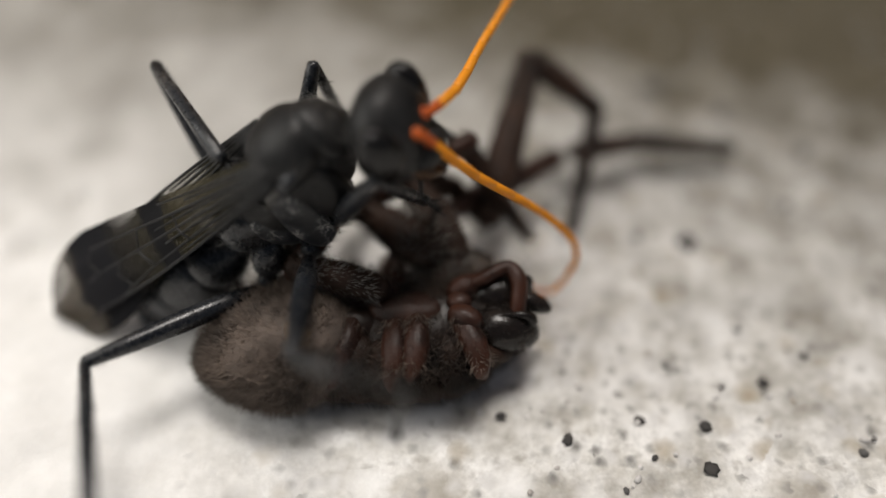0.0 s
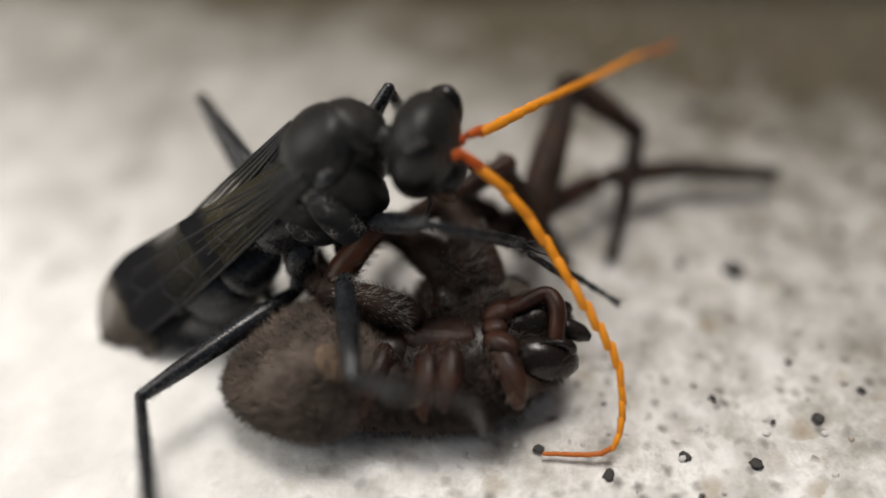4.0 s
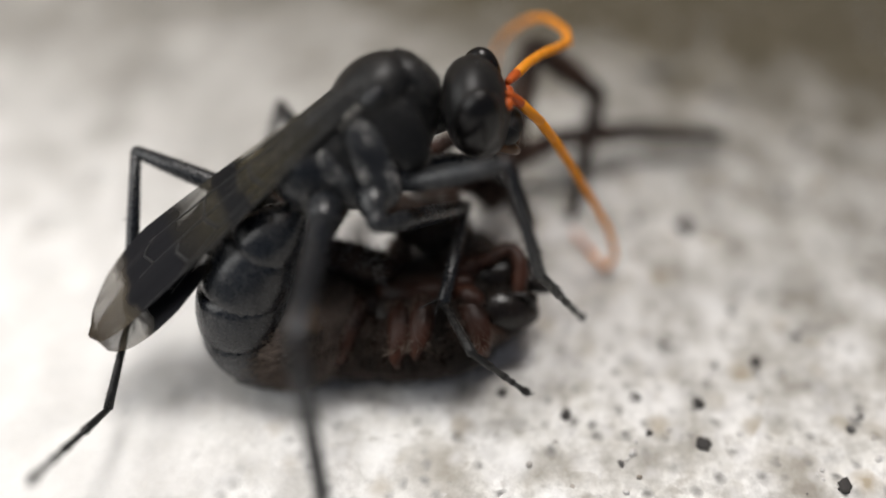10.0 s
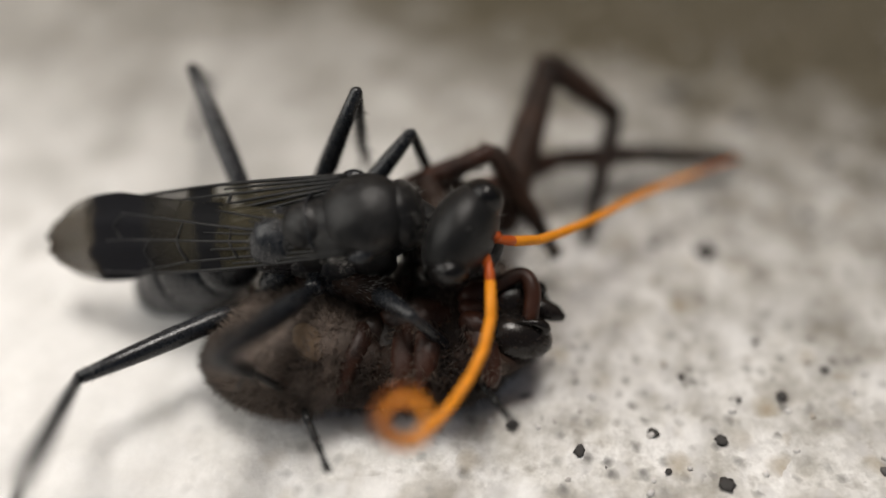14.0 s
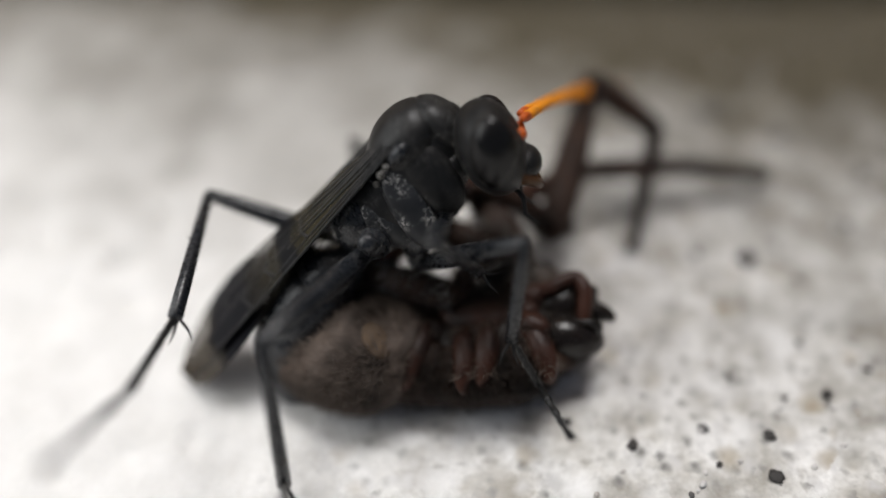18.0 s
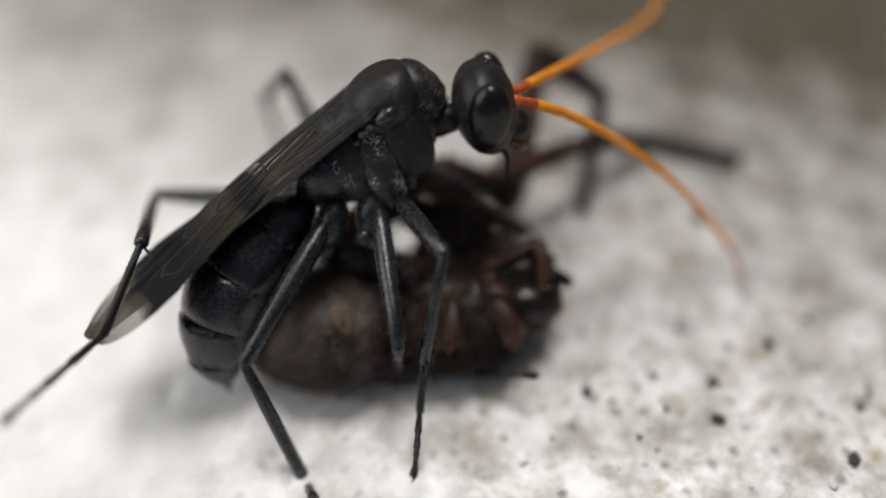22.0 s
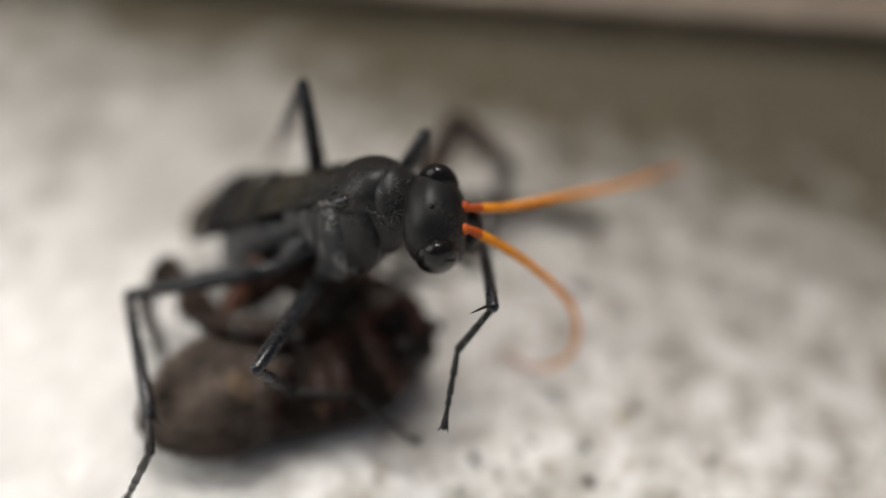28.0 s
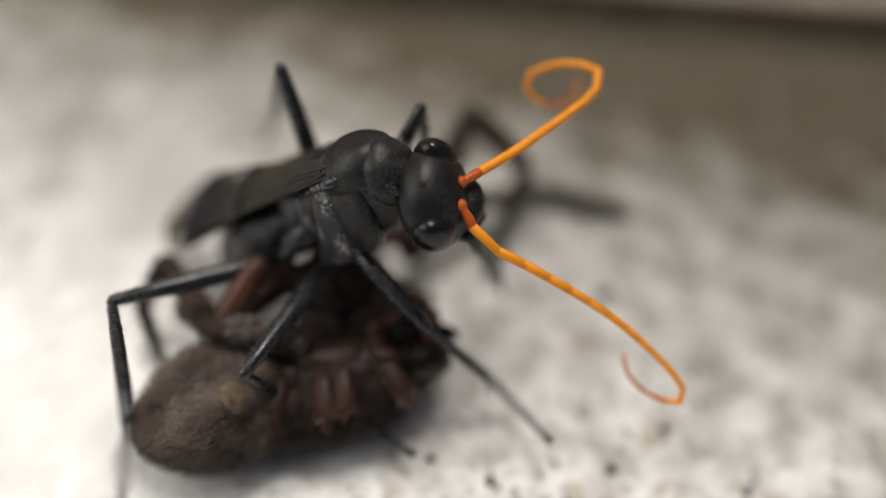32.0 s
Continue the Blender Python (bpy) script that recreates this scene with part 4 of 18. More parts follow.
def motions():
    go(WASP_PARTS["wasp"], [(0, -4.91, -1.94, 7.6, 9.2, -47.9, 13.1), (1, -5.83, -1.42, 7.6, 10.8, -46.8, 13.5), (2, -5.57, -0.22, 7.6, 8.5, -47.7, 19.2), (3, -5.47, -0.78, 7.6, 9.1, -47.4, 17.9), (6, -4.21, -0.61, 7.6, 5.6, -43.3, 17.2), (7, -4.71, -0.17, 7.6, 9.3, -45.3, 13.4), (8, -4.67, -0.7, 7.6, 5.7, -49.4, 18.3), (8.5, -3.68, 0.28, 6.8, 28.1, -28.3, 3.1), (9, -3.15, -2.13, 9, -1.1, -51.1, 20.5), (10, -2.21, -2.5, 9.5, -32.6, -25.3, 33.5), (10.5, -5.85, -0.28, 7.16, 17.8, -20.6, 3.5), (11, -6.78, -3.3, 5.29, 27.9, -21.2, -4.7), (12, -7.45, -3.47, 5.51, 21.6, -15.6, -0.2), (13, -7.33, -3.7, 5.53, 21, -16, -0.8), (14, -3.57, -2.6, 5.74, 25.5, -14.2, 2.5), (15, -1.13, -2.01, 5.92, 30.5, -8.7, 3.1), (17.5, -3.51, -2.95, 8.2, -22.1, -25.4, 32.3), (18, -3.33, -2.15, 8.4, -26.6, -44.1, 26.1), (19, -4.38, -0.79, 9, -33.4, -22.3, 29.6), (20, -5.12, -3.24, 8.23, -38.6, -36.1, 24.1), (21, -4.79, -3.85, 8.2, -35.9, -23.9, 35.1), (22, -3.21, -2.46, 8.92, -13, -30, 25.3), (22.4, -1.64, -3.89, 8.5, -5.9, -33.3, 1.1), (23, 0.18, 0.06, 8.37, -15.8, -20.5, 22.9), (23.5, 1.28, -0.25, 9, 10.7, -33.3, -9.5), (24, 1.02, -1.83, 9.38, -0.9, -19.4, -11.8), (25, 1, -3.6, 9.66, -6.8, -32.5, -32.8), (28, 0.14, -2.54, 9.89, -7.7, -34.9, -30.4), (29, 0.02, -1.84, 9.86, -3.1, -35, -29.8), (30, -0.22, -2.04, 10.14, -6.4, -42.3, -28.4), (31, -0.16, -1.31, 9.66, 0.9, -38, -28.4), (32, -0.49, -0.7, 9.44, -2.3, -41.8, -28.9)])
    go(WASP_PARTS["head"], [(0, 4.54, -1.23, -0.97, -22.5, 12.6, -36.2), (1, 4.24, -1.68, -1.29, -27.3, -7.8, -38.2), (2, 4.73, -1.24, -1.16, -21, 4.9, -19.2), (3, 4.17, -1.69, -1.22, -34.6, 41.9, -37), (6, 3.92, -1.45, -1.05, -31.1, 7.8, -57), (7, 4.04, -1.75, -1.2, -15.4, 35.7, -7.7), (8, 4.18, -1.6, -1.22, -25.1, 12.5, 1.4), (8.5, 5.08, -0.47, -0.06, -5.3, 0.5, 2.8), (8.75, 4.66, -0.93, -0.37, -26.9, 32.1, -15.3), (9, 3.72, -1.68, -0.61, -72.1, 49.6, -57.8), (10, 3.92, -0.47, -1.85, 6.8, 22, -26.6), (10.5, 4.57, -1.19, -0.53, -17, 13.5, -69.1), (11, 4.47, -1.37, -0.19, -9.8, 4.4, -24.6), (12, 4.78, -1.11, -0.17, -11.8, 24.4, -33.5), (13, 4.37, -1.43, -0.28, -6.3, 9.8, -28.7), (14, 4.65, -1.04, -0.24, 0.8, 7, -34.7), (15, 4.82, -0.98, -0.26, 8.2, -9.7, -1), (17.5, 4.96, -0.23, -0.77, -3.4, 17, -22.3), (18, 3.32, -1.01, -1.44, -6.8, 25.7, -4.3), (19, 3.87, -0.41, -1.99, -19.1, 35.7, -37.3), (20, 3.16, -0.59, -0.97, -29.3, 50.7, -28.9), (21, 4.05, -0.13, -1.45, -1.9, 24.9, -10), (22, 4.29, -0.99, -1.54, -11.3, 18.3, -17), (22.4, 4.83, -0.82, -0.6, -7.5, 10.5, -5), (23, 5.11, -0.8, -1.35, -4.1, 23.4, -27.2), (23.5, 4.13, -1.38, -0.79, -17.5, -0.7, -31), (24, 4.19, -0.32, -0.35, 15.7, -7.9, -28.4), (25, 3.88, -0.45, -0.73, 23, 17.2, 9.9), (28, 3.76, 0.23, -0.99, 45.5, 9.6, 17.1), (29, 3.49, 0.2, -0.94, 8.1, 31.2, -23.2), (30, 2.92, -0.12, -1.44, 0.5, 27.5, 4.4), (31, 3.76, 0.41, -1.07, 46.9, 23.7, 18.5), (32, 3.46, 0.41, -1.44, 42.8, 12.7, 9)])
    go(WASP_PARTS["gaster0"], [(0, -3.4, 0, -0.5, 2, -6, 163), (1, -3.4, 0, -0.5, 0, -1, 165), (2, -3.4, 0, -0.5, 0, 0, 165), (3, -3.4, 0, -0.5, 1, -2, 164), (6, -3.4, 0, -0.5, 1, -12, 175), (7, -3.4, 0, -0.5, 0, -10, 179), (8, -3.4, 0, -0.5, 1, -6, 171), (8.5, -3.4, 0, -0.5, 1, 13, -175), (9, -3.4, 0, -0.5, 1, 4, -160), (10, -3.4, 0, -0.5, -2, 7, 163), (10.5, -3.4, 0, -0.5, -5, 40, 172), (11, -3.4, 0, -0.5, -7, 36, 169), (12, -3.4, 0, -0.5, -5, 36, 172), (13, -3.4, 0, -0.5, -6, 37, 170), (14, -3.4, 0, -0.5, -2, 24, 175), (15, -3.4, 0, -0.5, 2, 18, -174), (17.5, -3.4, 0, -0.5, -13, 29, 151), (18, -3.4, 0, -0.5, 0, -11, 179), (19, -3.4, 0, -0.5, 4, 24, -171), (20, -3.4, 0, -0.5, 34.1, 15, -150.5), (21, -3.4, 0, -0.5, 1, -6, 172), (22, -3.4, 0, -0.5, -4.6, -12.5, -162.8), (22.4, -3.4, 0, -0.5, -3, -7, -158), (23, -3.4, 0, -0.5, -6.3, -7.9, -165.1), (23.5, -3.4, 0, -0.5, -3, -28, -175), (24, -3.4, 0, -0.5, 1.3, -5.4, 179.8), (25, -3.4, 0, -0.5, -9.4, 4.1, 173.4), (28, -3.4, 0, -0.5, -11.7, 1.8, 168.8), (29, -3.4, 0, -0.5, -10.3, 1.6, 172.7), (30, -3.4, 0, -0.5, -10.2, -2.3, 168.4), (31, -3.4, 0, -0.5, -13.9, 6, 173.6), (32, -3.4, 0, -0.5, -12.2, 0.1, 175.2)])
    go(WASP_PARTS["gaster1"], [(0, -5.5, 0.62, -0.28, -1, 2, 163), (1, -5.53, 0.57, -0.44, -1, 6, 165), (2, -5.53, 0.56, -0.52, -2, 6, 165), (3, -5.51, 0.6, -0.41, -1, 4, 164), (6, -5.55, 0.19, -0.06, 0, -1, 175), (7, -5.56, 0.06, -0.1, 0, -1, 179), (8, -5.56, 0.34, -0.25, 0, 2, 171), (8.5, -5.53, -0.18, -1, 1, 14, -175), (9, -5.47, -0.74, -0.65, 3, 8, -160), (10, -5.48, 0.65, -0.77, -8, 27, 163), (10.5, -5.06, 0.24, -1.92, -5, 39, 172), (11, -5.14, 0.35, -1.8, -7, 36, 169), (12, -5.15, 0.24, -1.8, -5, 38, 172), (13, -5.12, 0.3, -1.84, -6, 39, 170), (14, -5.4, 0.19, -1.39, -3, 29, 175), (15, -5.48, -0.2, -1.18, 2, 24, -174), (17.5, -5.09, 0.94, -1.55, -16, 34, 151), (18, -5.56, 0.05, -0.08, 0, 10, 179), (19, -5.38, -0.32, -1.4, 5, 37, -171), (20, -5.26, -1.05, -1.05, 44.7, 37.2, -131.2), (21, -5.57, 0.31, -0.27, -2, 16, 172), (22, -5.47, -0.62, -0.04, 0.4, 4.5, -163), (22.4, -5.43, -0.81, -0.22, 2, 5, -158), (23, -5.51, -0.55, -0.21, -0.4, 11.1, -165.8), (23.5, -5.32, -0.18, 0.55, -2, -18, -175), (24, -5.59, 0.01, -0.29, 1.3, 9.6, 179.9), (25, -5.58, 0.26, -0.65, -6.6, 14.1, 172.4), (28, -5.56, 0.42, -0.55, -8.8, 11.8, 167.8), (29, -5.58, 0.29, -0.58, -7.5, 12.6, 171.5), (30, -5.55, 0.43, -0.43, -6.2, 6.6, 167.7), (31, -5.57, 0.23, -0.73, -10.1, 15, 172.4), (32, -5.59, 0.18, -0.5, -7.3, 9, 174)])
    go(WASP_PARTS["gaster2"], [(0, -7.51, 1.22, -0.36, -3, 11, 163), (1, -7.54, 1.1, -0.65, -3, 13, 165), (2, -7.55, 1.08, -0.75, -3, 12, 165), (3, -7.53, 1.17, -0.57, -3, 11, 164), (6, -7.64, 0.37, -0.01, -1, 9, 175), (7, -7.66, 0.11, -0.07, 0, 8, 179), (8, -7.63, 0.67, -0.32, -2, 10, 171), (8.5, -7.57, -0.36, -1.5, 1, 15, -175), (9, -7.42, -1.44, -0.94, 4, 12, -160), (10, -7.27, 1.21, -1.71, -12, 46, 163), (10.5, -6.66, 0.48, -3.26, -5, 39, 172), (11, -6.8, 0.69, -3.04, -7, 36, 169), (12, -6.81, 0.47, -3.08, -5, 39, 172), (13, -6.74, 0.57, -3.15, -6, 40, 170), (14, -7.23, 0.36, -2.41, -3, 34, 175), (15, -7.39, -0.39, -2.05, 3, 30, -174), (17.5, -6.61, 1.78, -2.73, -18, 40, 151), (18, -7.63, 0.11, -0.43, -1, 31, 179), (19, -7.05, -0.58, -2.65, 7, 49, -171), (20, -6.35, -2.31, -2.32, 70.9, 54.3, -96.9), (21, -7.57, 0.6, -0.84, -5, 38, 172), (22, -7.46, -1.22, -0.21, 5.3, 22.5, -163.2), (22.4, -7.37, -1.58, -0.41, 6, 18, -158), (23, -7.5, -1.06, -0.59, 5.4, 29, -166.6), (23.5, -7.32, -0.37, 1.19, -1, -7, -175), (24, -7.66, 0.02, -0.63, 0.4, 23.6, -180), (25, -7.59, 0.53, -1.17, -4, 25, 171.2), (28, -7.57, 0.85, -0.98, -5.2, 21.7, 166.7), (29, -7.61, 0.59, -1.02, -3.9, 22.5, 170.3), (30, -7.6, 0.87, -0.68, -3.4, 15.6, 167), (31, -7.59, 0.49, -1.28, -6.5, 23.9, 171.2), (32, -7.65, 0.41, -0.84, -3.6, 19, 172.7)])
    go(WASP_PARTS["gaster3"], [(0, -9.3, 1.75, -0.72, -5, 19, 163), (1, -9.34, 1.58, -1.06, -5, 20, 165), (2, -9.35, 1.55, -1.14, -4, 18, 165), (3, -9.32, 1.68, -0.92, -5, 17, 164), (6, -9.51, 0.53, -0.31, -2, 19, 175), (7, -9.54, 0.16, -0.34, 0, 18, 179), (8, -9.48, 0.96, -0.65, -3, 18, 171), (8.5, -9.4, -0.51, -1.99, 1, 15, -175), (9, -9.17, -2.07, -1.34, 5, 16, -160), (10, -8.53, 1.61, -3.08, -16, 66, 163), (10.5, -8.13, 0.7, -4.44, -5, 38, 172), (11, -8.31, 1, -4.15, -7, 36, 169), (12, -8.28, 0.67, -4.27, -5, 40, 172), (13, -8.17, 0.82, -4.37, -6, 41, 170), (14, -8.81, 0.51, -3.46, -3, 39, 175), (15, -9.02, -0.55, -3.01, 3, 37, -174), (17.5, -7.9, 2.49, -3.93, -20, 45, 151), (18, -9.26, 0.15, -1.4, -1, 51, 179), (19, -8.27, -0.77, -4.09, 8, 62, -171), (20, -6.49, -3.4, -3.87, 112.1, 55, -47.5), (21, -9.05, 0.82, -2, -7, 60, 172), (22, -9.15, -1.71, -0.93, 10.1, 39.5, -163.4), (22.4, -9.05, -2.25, -0.99, 11, 30, -158), (23, -9.13, -1.44, -1.52, 9.7, 47.1, -167.8), (23.5, -9.19, -0.55, 1.43, 0, 4, -175), (24, -9.4, 0.03, -1.39, -0.6, 38.6, -179.9), (25, -9.29, 0.8, -1.97, -1.7, 36, 169.8), (28, -9.29, 1.26, -1.69, -2.8, 32.7, 165.3), (29, -9.35, 0.89, -1.73, -1.5, 32.4, 168.8), (30, -9.38, 1.27, -1.19, -0.6, 24.6, 166.3), (31, -9.31, 0.74, -2.05, -3.2, 32.8, 169.8), (32, -9.44, 0.62, -1.45, -0.2, 27.9, 171.3)])
    go(WASP_PARTS["gaster4"], [(0, -10.84, 2.21, -1.27, -7, 27, 163), (1, -10.88, 1.99, -1.64, -7, 27, 165), (2, -10.91, 1.96, -1.66, -6, 24, 165), (3, -10.89, 2.13, -1.43, -6, 24, 164), (6, -11.1, 0.67, -0.88, -2, 30, 175), (7, -11.16, 0.2, -0.85, -1, 27, 179), (8, -11.07, 1.22, -1.18, -4, 26, 171), (8.5, -11.03, -0.65, -2.44, 1, 16, -175), (9, -10.71, -2.62, -1.82, 7, 20, -160), (10, -9.2, 1.82, -4.63, -17, 85, 163), (10.5, -9.47, 0.89, -5.48, -5, 37, 172), (11, -9.67, 1.27, -5.14, -7, 35, 169), (12, -9.57, 0.85, -5.36, -5, 41, 172), (13, -9.44, 1.04, -5.48, -7, 42, 170), (14, -10.13, 0.63, -4.52, -4, 43, 175), (15, -10.37, -0.69, -4.02, 4, 43, -174), (17.5, -8.95, 3.07, -5.14, -22, 51, 151), (18, -10.32, 0.17, -2.73, -1, 72, 179), (19, -9.05, -0.9, -5.6, 9, 75, -171), (20, -5.82, -4.11, -5.26, 139.1, 38.8, -11.5), (21, -9.91, 0.94, -3.46, -8, 81, 172), (22, -10.42, -2.08, -2, 13.8, 56.5, -163.9), (22.4, -10.42, -2.8, -1.84, 14, 42, -158), (23, -10.27, -1.69, -2.75, 11.6, 65, -170.2), (23.5, -10.88, -0.71, 1.32, 1, 14, -175), (24, -10.73, 0.02, -2.44, -0.5, 52.6, -179.7), (25, -10.65, 1.05, -2.97, -0.9, 46.9, 167.9), (28, -10.67, 1.62, -2.59, 0.2, 42.6, 163.7), (29, -10.76, 1.16, -2.63, 0.4, 42.3, 167.1), (30, -10.88, 1.63, -1.89, 2, 32.6, 165.5), (31, -10.72, 0.98, -2.97, -0.2, 41.7, 168.1), (32, -10.92, 0.85, -2.25, 3.9, 37.8, 169.6)])
    go(WASP_PARTS["wing_r"], [(0, 1.1, -1.28, 1.55, -25.8, -4.6, 165.3), (1, 1.1, -1.28, 1.55, -26, 1.8, 167.2), (2, 1.1, -1.28, 1.55, -26, -0.1, 166.8), (3, 1.1, -1.28, 1.55, -26, -0.9, 166.8), (6, 1.1, -1.28, 1.55, -26, -0.3, 172.7), (7, 1.1, -1.28, 1.55, -27, -2.7, 176.5), (8, 1.1, -1.28, 1.55, -26, -1.8, 170), (8.5, 1.1, -1.28, 1.55, -26, -1, -172), (9, 1.1, -1.28, 1.55, -25.8, -10.2, -161.9), (10, 1.1, -1.28, 1.55, -31.1, 4.1, 167.2), (10.5, 1.1, -1.28, 1.55, -28, 20, 171), (11, 1.1, -1.28, 1.55, -16.3, 11, 161.3), (12, 1.1, -1.28, 1.55, -24.9, 11.2, 167.3), (13, 1.1, -1.28, 1.55, -23.7, 13.9, 163.9), (14, 1.1, -1.28, 1.55, -20.1, 8.1, 167.5), (15, 1.1, -1.28, 1.55, -31, 0.2, 173.9), (17.5, 1.1, -1.28, 1.55, -31, 11, 162), (18, 1.1, -1.28, 1.55, -19, -1.3, 172.8), (19, 1.1, -1.28, 1.55, -16.2, 7.8, -179.6), (20, 1.1, -1.28, 1.55, -16, -0.2, -164.4), (21, 1.1, -1.28, 1.55, -9.9, 6.2, 167.8), (22, 1.1, -1.28, 1.55, 1.1, -2.1, -178.5), (22.4, 1.1, -1.28, 1.55, -37, -7, -166), (23, 1.1, -1.28, 1.55, -36.8, -1.2, -179.5), (23.5, 1.1, -1.28, 1.55, -27, -12, 178), (24, 1.1, -1.28, 1.55, -26, 7.2, 175.7), (25, 1.1, -1.28, 1.55, -26, 0.2, 170.8), (28, 1.1, -1.28, 1.55, -26.3, 3.9, 169.7), (29, 1.1, -1.28, 1.55, -26.9, 4.5, 172.2), (30, 1.1, -1.28, 1.55, -25.1, -0.8, 171.6), (31, 1.1, -1.28, 1.55, -25.8, 2.9, 173.8), (32, 1.1, -1.28, 1.55, -25, 0.9, 176)])
    go(WASP_PARTS["wing_l"], [(0, 1.1, 1.28, 1.55, -21.8, -3.3, 173.9), (1, 1.1, 1.28, 1.55, -22, 2.9, 176), (2, 1.1, 1.28, 1.55, -22, 1.3, 175.4), (3, 1.1, 1.28, 1.55, -22, 0.4, 175.5), (6, 1.1, 1.28, 1.55, -22, 0.5, -178), (7, 1.1, 1.28, 1.55, -22, -2.4, -173.6), (8, 1.1, 1.28, 1.55, -22, -0.8, 179), (8.5, 1.1, 1.28, 1.55, 26, -1, -164), (9, 1.1, 1.28, 1.55, -22.9, -13.6, -143.9), (10, 1.1, 1.28, 1.55, -29.2, 4.9, 173.9), (10.5, 1.1, 1.28, 1.55, 28, 20, 179), (11, 1.1, 1.28, 1.55, -17.4, 11.7, 168.7), (12, 1.1, 1.28, 1.55, -25.8, 11.3, 175.2), (13, 1.1, 1.28, 1.55, -24.7, 14.2, 171.9), (14, 1.1, 1.28, 1.55, -20.3, 8.5, 174.3), (15, 1.1, 1.28, 1.55, 3, -0.1, -178.8), (17.5, 1.1, 1.28, 1.55, -26, 11, 170), (18, 1.1, 1.28, 1.55, -18, -1, -178.4), (19, 1.1, 1.28, 1.55, -14.7, 7.3, -167.2), (20, 1.1, 1.28, 1.55, -12.9, 0.1, -138.9), (21, 1.1, 1.28, 1.55, -9.1, 6.8, 174.6), (22, 1.1, 1.28, 1.55, -1.1, -3, -166.6), (22.4, 1.1, 1.28, 1.55, -30, -7, -158), (23, 1.1, 1.28, 1.55, -33.3, -11.4, -148.9), (23.5, 1.1, 1.28, 1.55, -22, -12, -173), (24, 1.1, 1.28, 1.55, -22, 7.4, -175.1), (25, 1.1, 1.28, 1.55, -21, 0.2, 179.5), (28, 1.1, 1.28, 1.55, -21.3, 3.9, 178.4), (29, 1.1, 1.28, 1.55, -20.9, 4.6, -179), (30, 1.1, 1.28, 1.55, -20.2, -0.9, -179.7), (31, 1.1, 1.28, 1.55, -19.9, 3, -177.1), (32, 1.1, 1.28, 1.55, -20.2, 0.8, -174.8)])
    go(WASP_PARTS["antL0"], [(0, 5.81, -1.62, -1.32, 0, 48, 65), (1, 5.53, -2.16, -1.21, -59, 59, -5), (2, 6.09, -1.26, -1.33, 3, 30, 74), (3, 5.28, -1.82, -2.26, 1, 39, 70), (6, 5.23, -2.16, -1.36, -80, 58, -26), (7, 5.38, -1.3, -2.01, -12, 41, 56), (8, 5.7, -1.01, -1.63, 0, 28, 77), (8.5, 6.36, 0.02, -0.01, -45, 61, 17), (9, 4.72, -1.74, -1.9, 68, 57, 138), (9.5, 5.07, -1.14, -1.9, 18, 44, 77), (10, 5.43, -0.53, -1.91, 3, 13, 47), (10.5, 5.42, -2.21, -0.86, -60, 74, -28), (11, 5.83, -1.52, -0.26, -43, 44, -9), (12, 6.15, -1.16, -0.64, -13, 18, 45), (13, 5.71, -1.67, -0.45, -51, 38, -27), (14, 5.96, -1.44, -0.3, -29, 54, 3), (15, 6.09, -0.6, 0.12, -15, 19, 25), (17.5, 6.29, -0.31, -1.07, 5, 39, 64), (18, 4.87, -0.44, -1.66, 13, 25, 81), (19, 5.19, -0.55, -2.37, 4, 38, 64), (19.5, 4.6, -0.56, -2.21, 5, 15, 66.2), (20, 4, -0.58, -2.05, 6, -8, 68), (21, 5.72, 0.1, -1.86, 9, -4, 40), (22, 5.61, -0.94, -1.93, 10, 33, 44), (22.4, 6.15, -0.5, -0.79, 20, 5, 76), (22.7, 6.04, -0.64, -1.16, 12, 16, 35), (22.85, 6.21, -0.81, -1.48, 5.6, 18.7, 13.7), (23, 6.39, -0.98, -1.8, -2, 19, -8), (23.5, 5.46, -1.68, -0.8, 38, 64, 45), (23.75, 5.47, -1.14, -0.38, 21.9, 53.6, 26.2), (24, 5.48, -0.59, 0.04, 12.4, 41.5, 15.4), (24.5, 5.29, -0.23, -0.41, 38.8, 48.9, 51.9), (25, 5.11, 0.13, -0.87, 86.3, 43.3, 89.6), (28, 4.98, 0.83, -0.84, 86.2, 31, 85.4), (28.5, 5.87, -0.24, -1.25, 45, 42, 33), (29, 4.75, 0.1, -1.47, 36, 3.3, -23.4), (29.25, 5.23, -0.23, -1.44, 42, 18.5, 7.5), (29.5, 5.71, -0.57, -1.42, 42, 28, 43), (29.62, 5.29, -0.32, -1.54, 47.2, 23, 55), (29.75, 4.87, -0.07, -1.66, 51, 17.2, 66), (30, 4.02, 0.42, -1.9, 62.9, 4.2, 86.3), (30.5, 4.46, 0.73, -1.54, 62.9, -2.4, 85.1), (31, 4.9, 1.04, -1.19, 57, -8.9, 83.8), (32, 4.68, 0.87, -1.33, 60.3, 11.3, 68)])
